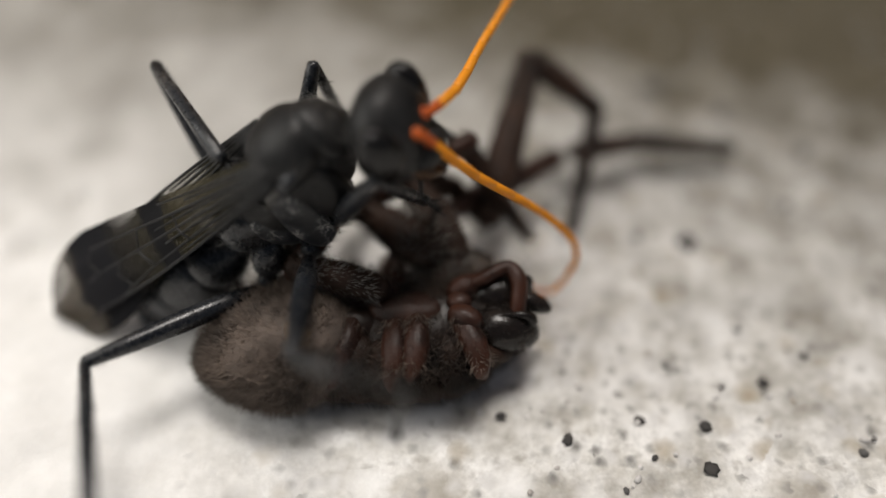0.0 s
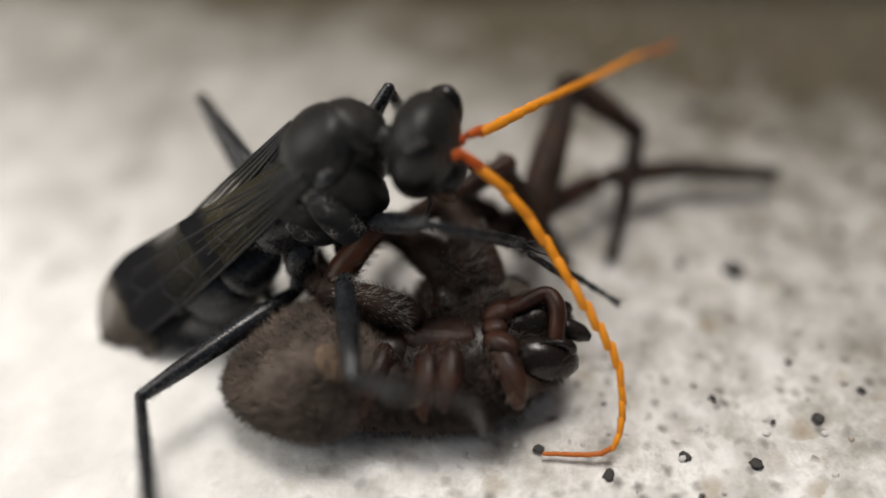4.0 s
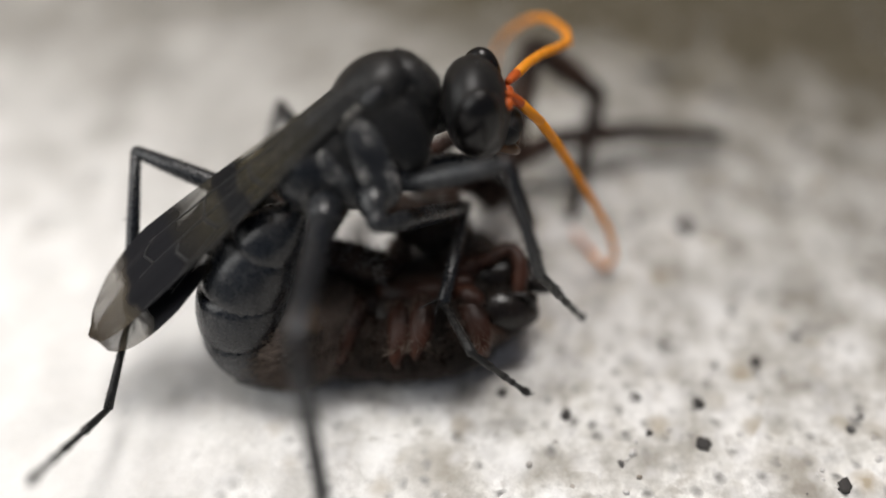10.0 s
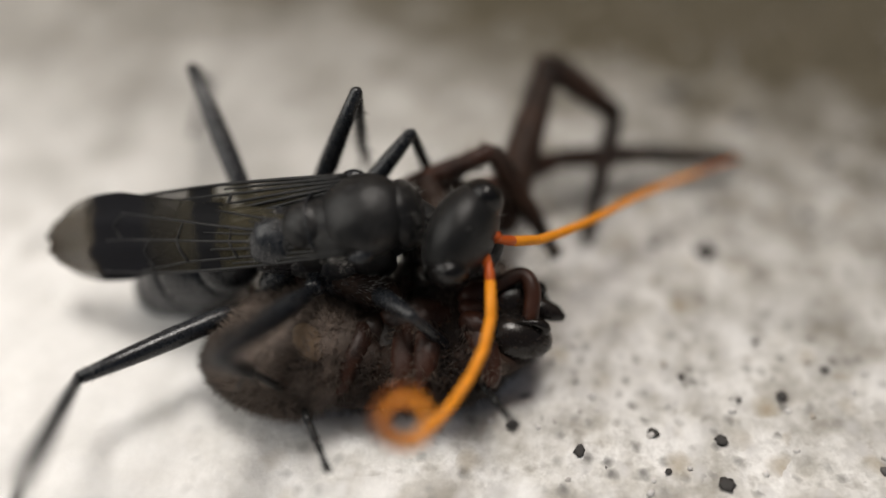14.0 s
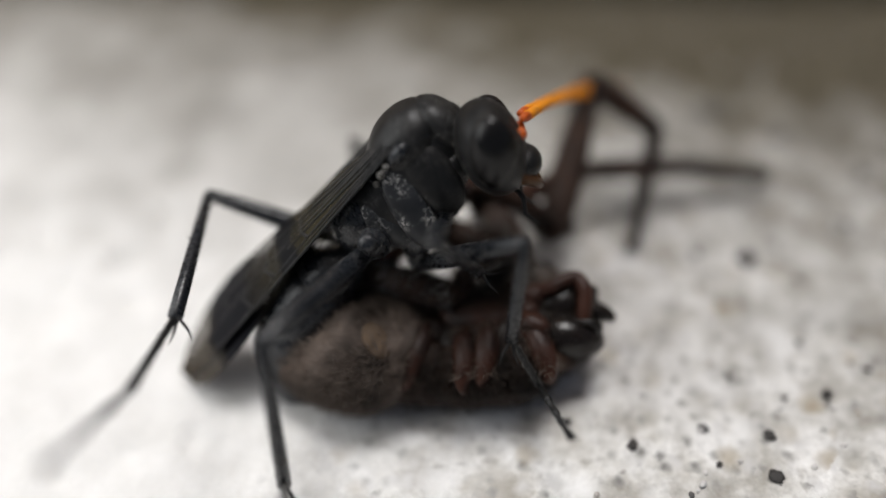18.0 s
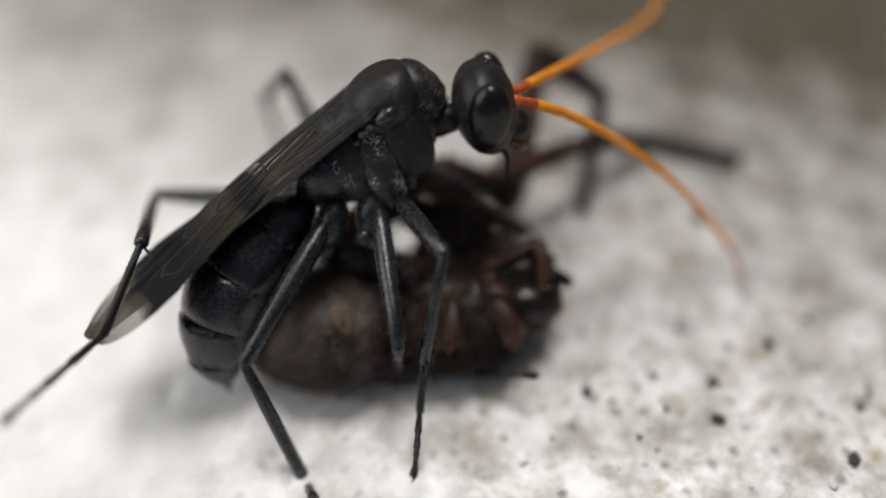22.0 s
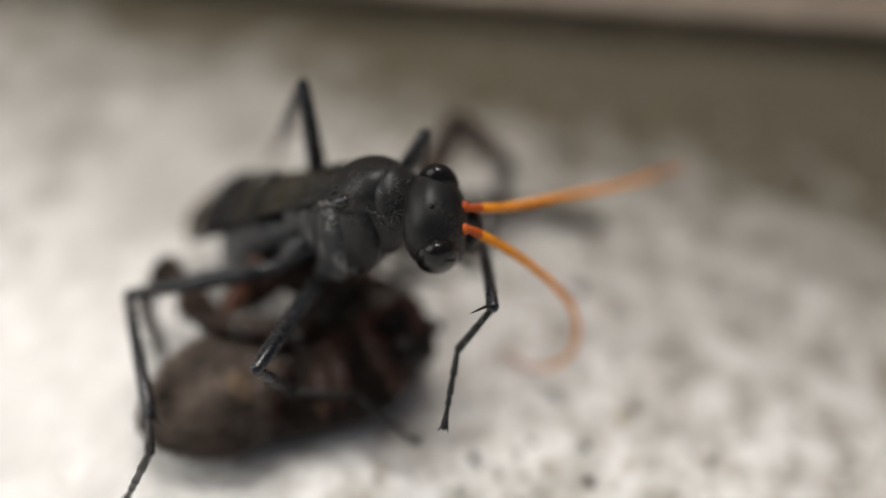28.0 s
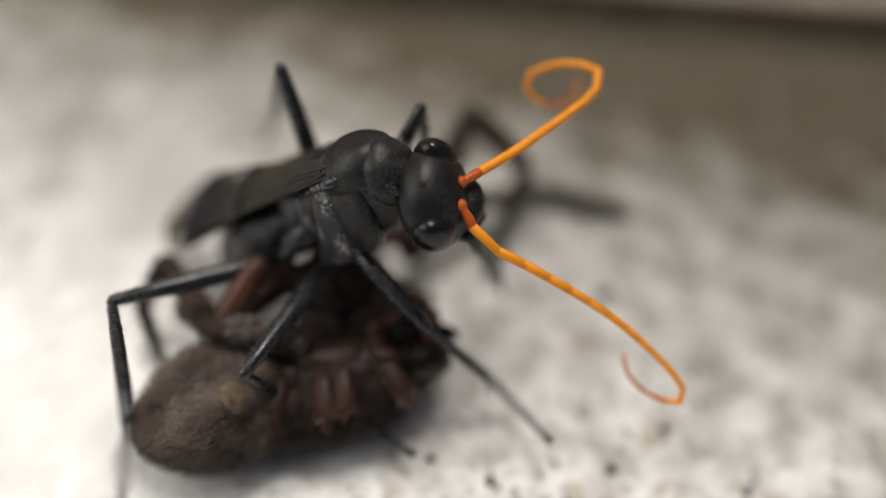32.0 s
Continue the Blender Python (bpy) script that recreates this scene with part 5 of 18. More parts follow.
    go(WASP_PARTS["antL1"], [(0, 6.08, -1.05, -2.03, 0, 45, 64), (1, 6.01, -2.2, -2.03, -53, 57, -1), (2, 6.31, -0.47, -1.8, 3, 29, 73), (3, 5.53, -1.12, -2.85, 1, 38, 69), (6, 5.68, -2.38, -2.17, -74, 57, -23), (7, 5.78, -0.71, -2.63, -12, 41, 55), (8, 5.89, -0.2, -2.08, 0, 27, 76), (8.5, 6.8, 0.16, -0.84, -44, 60, 16), (9, 4.34, -1.4, -2.7, 72, 59, 139), (9.5, 5.2, -0.63, -2.41, 17, 46, 74), (10, 6.05, 0.15, -2.13, 3, 13, 46), (10.5, 5.66, -2.34, -1.77, -61, 72, -31), (11, 6.51, -1.63, -0.92, -19, 37, 17), (12, 6.79, -0.52, -0.94, -7, 19, 43), (13, 6.37, -2.02, -1.03, -44, 38, -28), (14, 6.52, -1.41, -1.06, -17, 50, 11), (15, 6.9, -0.23, -0.19, -5, 17, 32), (17.5, 6.61, 0.35, -1.67, 11, 40, 63), (18, 5.01, 0.41, -2.05, 20, 25, 80), (19, 5.52, 0.13, -2.95, 10, 39, 62), (19.5, 4.97, 0.28, -2.46, 10.6, 25, 63.1), (20, 4.36, 0.29, -1.92, 11, 11, 64), (21, 6.44, 0.71, -1.79, 8, 2, 37), (22, 6.18, -0.38, -2.44, 10, 32, 43), (22.4, 6.38, 0.41, -0.88, 19, 15, 65), (22.85, 7.07, -0.6, -1.78, 1.1, 20.9, 10.4), (23, 7.28, -1.11, -2.11, -5, 19, -8), (23.5, 5.76, -1.39, -1.66, 31, 63, 42), (23.75, 5.98, -0.89, -1.15, 16.6, 52.5, 25), (24, 6.16, -0.4, -0.59, 9.1, 40.6, 15), (24.5, 5.68, 0.26, -1.13, 34.3, 47.1, 50.8), (25, 5.12, 0.82, -1.51, 79.8, 41.5, 87.1), (28, 5.04, 1.66, -1.33, 79.3, 28.5, 83.5), (28.5, 6.23, 0, -1.64, 42, 40, 33), (29, 5.61, -0.28, -1.52, 34, 1.5, -24.8), (29.25, 5.93, -0.14, -1.68, 39.2, 17.4, 5.8), (29.5, 6.07, -0.24, -1.67, 39, 28, 41), (29.62, 5.64, 0.18, -1.8, 44.2, 23.6, 52.9), (29.75, 5.17, 0.6, -1.89, 48.1, 18.3, 63.9), (30, 4.08, 1.42, -1.98, 61.1, 6.1, 84.2), (30.5, 4.55, 1.73, -1.5, 61.1, -1.8, 83.8), (31, 5.01, 2.02, -1.03, 55.7, -9.6, 83.3), (32, 5.05, 1.78, -1.52, 60.1, 10.4, 67.6)])
    go(WASP_PARTS["antL2"], [(0, 6.48, -0.23, -2.95, 1, 36, 67), (1, 6.71, -2.22, -3.12, -47, 54, 3), (2, 6.64, 0.62, -2.43, 3, 26, 74), (3, 5.9, -0.17, -3.66, 0, 38, 67), (6, 6.33, -2.65, -3.26, -71, 56, -20), (7, 6.35, 0.1, -3.48, -12, 40, 53), (8, 6.18, 0.92, -2.68, 0, 27, 74), (8.5, 7.44, 0.34, -1.97, -45, 59, 14), (9, 3.84, -0.97, -3.82, 74, 62, 140), (9.5, 5.38, 0.04, -3.12, 15, 50, 71), (10, 6.93, 1.06, -2.43, -1, 18, 43), (10.5, 6, -2.55, -3, -59, 70, -28), (11, 7.5, -1.33, -1.7, -17, 35, 22), (12, 7.69, 0.32, -1.35, -9, 19, 41), (13, 7.29, -2.5, -1.82, -42, 37, -24), (14, 7.35, -1.25, -2.06, -10, 44, 23), (15, 7.95, 0.43, -0.57, -4, 16, 35), (17.5, 7.06, 1.25, -2.5, 9, 40, 62), (18, 5.21, 1.57, -2.6, 18, 25, 79), (19, 5.99, 1.02, -3.77, 8, 40, 61), (19.5, 5.5, 1.33, -3, 9.6, 35, 63.7), (20, 4.91, 1.44, -2.16, 12, 30, 66), (21, 7.48, 1.49, -1.84, 0, 11, 33), (22, 6.98, 0.37, -3.14, 3, 32, 42), (22.4, 6.91, 1.56, -1.21, 13, 5, 71), (22.7, 7.47, 0.24, -1.74, 6, 14, 33), (22.85, 8.08, -0.42, -2.17, 0.7, 17, 13.2), (23, 8.5, -1.28, -2.54, -6, 18, -7), (23.5, 6.19, -1, -2.82, 28, 60, 42), (23.75, 6.69, -0.55, -2.18, 15.2, 50.3, 26.5), (24, 7.11, -0.14, -1.44, 8.6, 39.2, 16.6), (24.5, 6.24, 0.94, -2.08, 31.6, 44.8, 50.5), (25, 5.17, 1.79, -2.37, 72.4, 39.7, 84.6), (28, 5.17, 2.79, -1.95, 74.5, 24.1, 81.9), (28.5, 6.74, 0.33, -2.15, 42, 35, 34), (29, 6.8, -0.84, -1.56, 36.1, -0.2, -26.2), (29.25, 6.91, -0.04, -1.99, 40.4, 16.3, 3.7), (29.5, 6.57, 0.19, -2.02, 40, 28, 38), (29.62, 6.13, 0.82, -2.15, 45.3, 24.1, 50.1), (29.75, 5.59, 1.47, -2.21, 49.5, 19.3, 61.4), (30, 4.21, 2.7, -2.11, 64.5, 7.9, 82.2), (30.5, 4.69, 3.01, -1.46, 64.5, -2, 83.1), (31, 5.16, 3.29, -0.81, 60.3, -11.8, 84), (32, 5.53, 2.96, -1.76, 66.7, 7.6, 67.9)])
    go(WASP_PARTS["antL3"], [(0, 6.85, 0.66, -3.66, 1, 33, 68), (1, 7.41, -2.17, -4.1, -46, 53, 4), (2, 6.93, 1.66, -2.96, 4, 22, 76), (3, 6.26, 0.7, -4.39, -1, 37, 66), (6, 6.97, -2.88, -4.25, -70, 56, -21), (7, 6.9, 0.83, -4.26, -12, 39, 53), (8, 6.46, 1.96, -3.21, -1, 26, 73), (8.5, 8.04, 0.49, -2.99, -65, 63, -7), (9, 3.4, -0.61, -4.88, 81, 63, 143), (10, 7.76, 1.84, -2.8, -2, 24, 41), (10.5, 6.37, -2.74, -4.13, -53, 67, -22), (11, 8.42, -0.97, -2.38, -15, 33, 24), (12, 8.54, 1.07, -1.75, -8, 18, 41), (13, 8.17, -2.89, -2.54, -37, 35, -18), (14, 8.13, -0.91, -2.9, -8, 42, 27), (15, 8.9, 1.09, -0.91, -3, 15, 37), (17.5, 7.48, 2.06, -3.28, 9, 41, 61), (18, 5.42, 2.64, -3.11, 18, 26, 78), (19, 6.44, 1.83, -4.54, 8, 40, 59), (19.5, 5.93, 2.21, -3.69, 9.6, 34.5, 61.7), (20, 5.33, 2.39, -2.76, 11, 29, 64), (21, 8.47, 2.14, -2.06, -1, 13, 32), (22, 7.74, 1.04, -3.77, 2, 32, 40), (22.4, 7.29, 2.69, -1.31, 13, -8, 87), (22.7, 8.23, 0.74, -1.97, 13, 8, 41), (22.85, 9.08, -0.18, -2.48, 8.2, 14.8, 17.1), (23, 9.63, -1.41, -2.9, 1, 19, -8), (23.5, 6.64, -0.6, -3.86, 34, 57, 42), (23.75, 7.38, -0.21, -3.1, 22.3, 47.6, 27.3), (24, 8.01, 0.13, -2.19, 15.4, 36.9, 17.3), (24.5, 6.78, 1.6, -2.92, 36.2, 42.8, 49.3), (25, 5.25, 2.71, -3.13, 76.3, 39.1, 82.3), (28, 5.31, 3.87, -2.44, 78.9, 23, 81.3), (28.5, 7.22, 0.66, -2.56, 48, 33, 33), (29, 7.87, -1.37, -1.56, 44.2, -2, -27.6), (29.25, 7.82, 0.01, -2.26, 47.7, 15.2, 2), (29.5, 7.06, 0.57, -2.35, 46, 28, 36), (29.62, 6.61, 1.4, -2.49, 51.3, 25.1, 47.9), (29.75, 6.02, 2.26, -2.52, 55.8, 21.3, 59.1), (30, 4.37, 3.88, -2.28, 73, 11.7, 79.9), (30.5, 4.83, 4.21, -1.42, 73.2, -0.9, 82.2), (31, 5.28, 4.46, -0.57, 69.1, -13.5, 84.5), (32, 5.98, 4.06, -1.91, 75.7, 5.8, 68)])
    go(WASP_PARTS["antL4"], [(0, 7.2, 1.52, -4.25, 1, 34, 66), (1, 8.07, -2.13, -4.98, -46, 53, 3), (2, 7.17, 2.65, -3.38, 4, 22, 75), (3, 6.62, 1.51, -5.05, -1, 36, 65), (6, 7.55, -3.1, -5.16, -70, 56, -22), (7, 7.42, 1.51, -4.95, -12, 39, 51), (8, 6.75, 2.91, -3.7, -1, 26, 72), (8.25, 7.48, 1.77, -3.68, -19, 59, 46), (8.5, 8.53, 0.43, -3.98, -102, 67, -43), (9, 3.01, -0.31, -5.86, 87, 64, 145), (9.5, 5.76, 1.1, -4.55, 18, 54, 68), (10, 8.52, 2.51, -3.24, 0, 22, 40), (10.5, 6.76, -2.9, -5.14, -47, 65, -20), (11, 9.26, -0.59, -2.99, -10, 32, 26), (12, 9.33, 1.75, -2.09, -3, 17, 43), (13, 9.03, -3.16, -3.17, -30, 34, -15), (14, 8.86, -0.55, -3.63, -3, 40, 28), (15, 9.76, 1.72, -1.19, 2, 14, 39), (17.5, 7.88, 2.79, -4, 13, 42, 61), (18, 5.63, 3.6, -3.6, 22, 27, 77), (19, 6.87, 2.54, -5.25, 11, 41, 58), (19.5, 6.36, 3, -4.32, 12, 33.5, 59.6), (20, 5.75, 3.26, -3.29, 13, 26, 61), (21, 9.38, 2.71, -2.31, 3, 14, 31), (22, 8.45, 1.64, -4.36, 6, 32, 39), (22.2, 7.81, 2.78, -2.66, 19, 10, 75), (22.4, 7.36, 3.78, -1.16, 18, -15, 106), (22.7, 8.78, 1.21, -2.07, 23, 5, 49), (22.85, 9.92, 0.08, -2.72, 18, 14.9, 20.6), (23, 10.66, -1.56, -3.26, 8, 21, -10), (23.5, 7.09, -0.2, -4.78, 42, 55, 41), (23.75, 8.04, 0.13, -3.92, 32.2, 45.2, 28.4), (24, 8.85, 0.4, -2.86, 25.5, 34.4, 19.6), (24.5, 7.31, 2.22, -3.68, 43.9, 40.7, 49.3), (25, 5.37, 3.57, -3.83, 83.9, 38.7, 80.8), (28, 5.47, 4.88, -2.86, 85.5, 21.7, 79.8), (28.5, 7.67, 0.95, -2.91, 56, 31, 32), (29, 8.84, -1.88, -1.53, 53.3, -2.7, -28.8), (29.25, 8.65, 0.04, -2.48, 56.3, 14.1, 0.6), (29.5, 7.51, 0.91, -2.65, 54, 27, 34), (29.62, 7.07, 1.91, -2.81, 59.2, 25, 45.8), (29.75, 6.44, 2.96, -2.84, 63.7, 22.1, 57.1), (30, 4.56, 4.94, -2.5, 81, 14.3, 78.3), (30.5, 4.98, 5.3, -1.41, 81.4, 0.1, 81.3), (31, 5.38, 5.53, -0.31, 77.4, -14.1, 84.2), (32, 6.39, 5.08, -2.03, 84.7, 5.3, 67.7)])
    go(WASP_PARTS["antL5"], [(0, 7.56, 2.32, -4.83, 0, 34, 64), (1, 8.7, -2.1, -5.82, -46, 54, 1), (2, 7.42, 3.59, -3.78, 3, 26, 70), (3, 6.98, 2.28, -5.66, -1, 36, 64), (6, 8.1, -3.32, -6.03, -71, 56, -24), (7, 7.92, 2.15, -5.61, -13, 41, 48), (8, 7.04, 3.81, -4.15, 0, 26, 71), (8.25, 7.78, 2.07, -4.39, -18, 66, 48), (8.5, 8.83, 0.14, -4.94, -136, 65, -75), (9, 2.63, -0.05, -6.8, 91, 65, 148), (9.5, 5.95, 1.54, -5.22, 38, 36, 84), (10, 9.26, 3.14, -3.64, 32, -7, 62), (10.25, 8.22, 0.04, -4.87, 27, 33, 40), (10.5, 7.17, -3.05, -6.1, -17, 63, -16), (11, 10.06, -0.2, -3.55, 17, 31, 28), (12, 10.06, 2.44, -2.4, 24, 15, 45), (13, 9.87, -3.39, -3.76, -5, 34, -17), (14, 9.57, -0.17, -4.31, 24, 39, 30), (15, 10.55, 2.36, -1.45, 29, 14, 41), (17.5, 8.26, 3.47, -4.7, 38, 42, 60), (18, 5.83, 4.52, -4.07, 48, 27, 77), (19, 7.3, 3.21, -5.95, 36, 42, 57), (19.5, 6.81, 3.76, -4.9, 36.7, 33.5, 58.1), (20, 6.22, 4.08, -3.75, 38, 25, 59), (21, 10.25, 3.23, -2.57, 28, 14, 30), (22, 9.14, 2.21, -4.91, 31, 31, 39), (22.2, 8.02, 3.54, -2.8, 46, 9, 79), (22.4, 7.08, 4.75, -0.88, 43, -17, 114), (22.7, 9.12, 1.61, -2.12, 50, 6, 54), (22.85, 10.64, 0.35, -2.92, 43.9, 16.4, 23.3), (23, 11.63, -1.73, -3.64, 33, 22, -10), (23.5, 7.53, 0.19, -5.65, 67, 55, 40), (23.75, 8.69, 0.48, -4.66, 57.9, 44.6, 28.1), (24, 9.67, 0.68, -3.45, 51, 33.3, 20), (24.5, 7.83, 2.82, -4.36, 68.4, 40.3, 48.6), (25, 5.5, 4.37, -4.49, 107, 39.4, 79.7), (28, 5.65, 5.83, -3.26, 109.8, 21.6, 78.9), (28.5, 8.11, 1.23, -3.23, 80, 30, 31), (29, 9.76, -2.39, -1.47, 79.4, -4.5, -30.2), (29.25, 9.46, 0.05, -2.69, 81.7, 13.1, -0.6), (29.5, 7.96, 1.21, -2.93, 79, 27, 33), (29.62, 7.53, 2.38, -3.11, 84.1, 25.5, 44.6), (29.75, 6.86, 3.61, -3.15, 88.8, 23.1, 55.8), (30, 4.77, 5.94, -2.76, 106.2, 16.2, 76.9), (30.5, 5.14, 6.34, -1.41, 106.7, 0.9, 80.4), (31, 5.49, 6.54, -0.06, 103.8, -14.4, 83.8), (32, 6.79, 6.04, -2.12, 110.7, 4.4, 67.6)])
    go(WASP_PARTS["antL6"], [(0, 7.93, 3.06, -5.4, 0, 34, 63), (1, 9.29, -2.09, -6.62, -46, 53, 0), (2, 7.72, 4.44, -4.21, 1, 28, 67), (3, 7.33, 3.02, -6.24, -1, 36, 63), (6, 8.61, -3.55, -6.86, -71, 56, -25), (7, 8.42, 2.71, -6.27, -14, 44, 45), (8, 7.33, 4.65, -4.59, 1, 25, 70), (8.25, 7.98, 2.3, -5.06, -6, 72, 62), (8.5, 8.94, -0.26, -5.85, -170, 61, -103), (9, 2.27, 0.17, -7.71, 92, 65, 152), (9.5, 6, 2.09, -5.61, 52, 28, 102), (10, 9.73, 4.01, -3.52, 50, -16, 82), (10.25, 8.67, 0.42, -5.25, 46, 29, 54), (10.5, 7.61, -3.18, -6.99, -2, 60, -9), (11, 10.81, 0.2, -4.06, 27, 30, 30), (12, 10.73, 3.13, -2.67, 33, 15, 47), (13, 10.66, -3.64, -4.32, 2, 35, -20), (14, 10.24, 0.22, -4.94, 34, 38, 31), (15, 11.28, 3, -1.69, 38, 13, 42), (17.5, 8.64, 4.11, -5.37, 47, 43, 59), (18, 6.03, 5.38, -4.53, 57, 28, 76), (19, 7.7, 3.83, -6.62, 45, 43, 56), (19.5, 7.25, 4.47, -5.45, 45.7, 33.5, 57.1), (20, 6.68, 4.86, -4.17, 46, 24, 58), (21, 11.09, 3.72, -2.81, 37, 14, 30), (22, 9.81, 2.74, -5.43, 40, 30, 38), (22.2, 8.16, 4.25, -2.92, 58, 11, 87), (22.4, 6.69, 5.63, -0.59, 57, -14, 129), (22.7, 9.38, 1.97, -2.17, 56, 16, 64), (22.85, 11.28, 0.62, -3.12, 42.4, 25.5, 26.8), (23, 12.54, -1.89, -4.01, 24, 25, -13), (23.5, 7.97, 0.57, -6.46, 60, 56, 38), (23.75, 9.32, 0.82, -5.36, 53, 43.1, 28.9), (24, 10.45, 0.96, -4.01, 48.7, 29.8, 23), (24.5, 8.33, 3.39, -5.01, 63.4, 38.3, 48.9), (25, 5.64, 5.13, -5.12, 100.1, 40.2, 78.6), (28, 5.82, 6.74, -3.63, 102, 22.4, 77.9), (28.5, 8.53, 1.49, -3.52, 72, 29, 30), (29, 10.62, -2.9, -1.39, 73.5, -6, -32.6), (29.25, 10.23, 0.05, -2.87, 75, 11.7, -2.6), (29.5, 8.39, 1.49, -3.19, 71, 26, 31), (29.62, 7.96, 2.81, -3.41, 76, 25.1, 42.6), (29.75, 7.26, 4.2, -3.46, 80.7, 23.4, 54), (30, 4.99, 6.87, -3.04, 99.8, 17.7, 75.7), (30.5, 5.31, 7.32, -1.42, 100.7, -0.9, 81.8), (31, 5.59, 7.5, 0.19, 97.2, -19.4, 87.9), (32, 7.17, 6.97, -2.2, 105.6, -2.9, 70.3)])
    go(WASP_PARTS["antL7"], [(0, 8.29, 3.76, -5.93, 0, 33, 62), (1, 9.86, -2.08, -7.39, -46, 53, 0), (2, 8.05, 5.2, -4.67, 1, 30, 65), (3, 7.69, 3.7, -6.8, -1, 37, 61), (6, 9.09, -3.77, -7.65, -71, 56, -26), (7, 8.9, 3.19, -6.93, -15, 46, 43), (8, 7.62, 5.46, -5, 2, 23, 71), (8.25, 8.07, 2.47, -5.68, 21, 72, 94), (8.5, 8.84, -0.71, -6.68, 159, 54, -123), (9, 1.91, 0.36, -8.57, 86, 65, 155), (9.5, 5.89, 2.64, -5.91, 49, 28, 108), (10, 9.86, 4.92, -3.26, 47, -16, 89), (10.25, 8.97, 0.83, -5.53, 44, 26, 59), (10.5, 8.07, -3.26, -7.81, 3, 56, 2), (11, 11.53, 0.61, -4.54, 24, 29, 31), (12, 11.37, 3.8, -2.91, 30, 14, 48), (13, 11.39, -3.9, -4.86, -2, 35, -21), (14, 10.89, 0.61, -5.52, 29, 37, 29), (15, 11.97, 3.61, -1.9, 35, 13, 42), (17.5, 8.99, 4.7, -6.02, 43, 44, 59), (18, 6.24, 6.2, -4.97, 53, 28, 76), (19, 8.09, 4.41, -7.26, 41, 44, 55), (19.5, 7.68, 5.13, -5.98, 41.4, 32.5, 55.6), (20, 7.15, 5.6, -4.55, 41, 21, 56), (21, 11.89, 4.18, -3.03, 33, 15, 29), (22, 10.46, 3.25, -5.9, 36, 29, 37), (22.2, 8.19, 4.86, -3.04, 60, 17, 95), (22.4, 6.11, 6.34, -0.36, 64, -9, 142), (22.6, 8.38, 3.6, -1.62, 57, 34, 114), (22.8, 10.64, 0.85, -2.88, 4, 59, 46), (22.85, 11.78, 0.87, -3.39, -15.9, 56.8, 22.8), (23, 13.38, -2.09, -4.42, -47, 33, -20), (23.5, 8.39, 0.9, -7.25, -5, 56, 36), (23.75, 9.93, 1.15, -6.01, -7.9, 39, 32.1), (24, 11.21, 1.29, -4.47, -10.5, 21.9, 29.7), (24.5, 8.82, 3.95, -5.6, -0.5, 34.2, 50.6), (25, 5.78, 5.84, -5.74, 32.9, 41.9, 77), (28, 6.01, 7.6, -3.99, 35.3, 22.3, 77), (28.5, 8.94, 1.72, -3.78, 6, 28, 29), (29, 11.41, -3.41, -1.29, 7.6, -7.7, -34), (29.25, 10.96, 0.01, -3.02, 8.6, 11.3, -4.4), (29.5, 8.81, 1.74, -3.43, 5, 27, 29), (29.62, 8.39, 3.2, -3.68, 10.4, 26.3, 40.9), (29.75, 7.66, 4.76, -3.76, 15.4, 24.7, 52.6), (30, 5.21, 7.75, -3.33, 36.1, 19, 74.7), (30.5, 5.44, 8.26, -1.41, 37.6, -4.6, 86.1), (31, 5.62, 8.4, 0.51, 30.8, -28.1, 98.4), (32, 7.49, 7.86, -2.15, 39.8, -28.5, 89.1)])
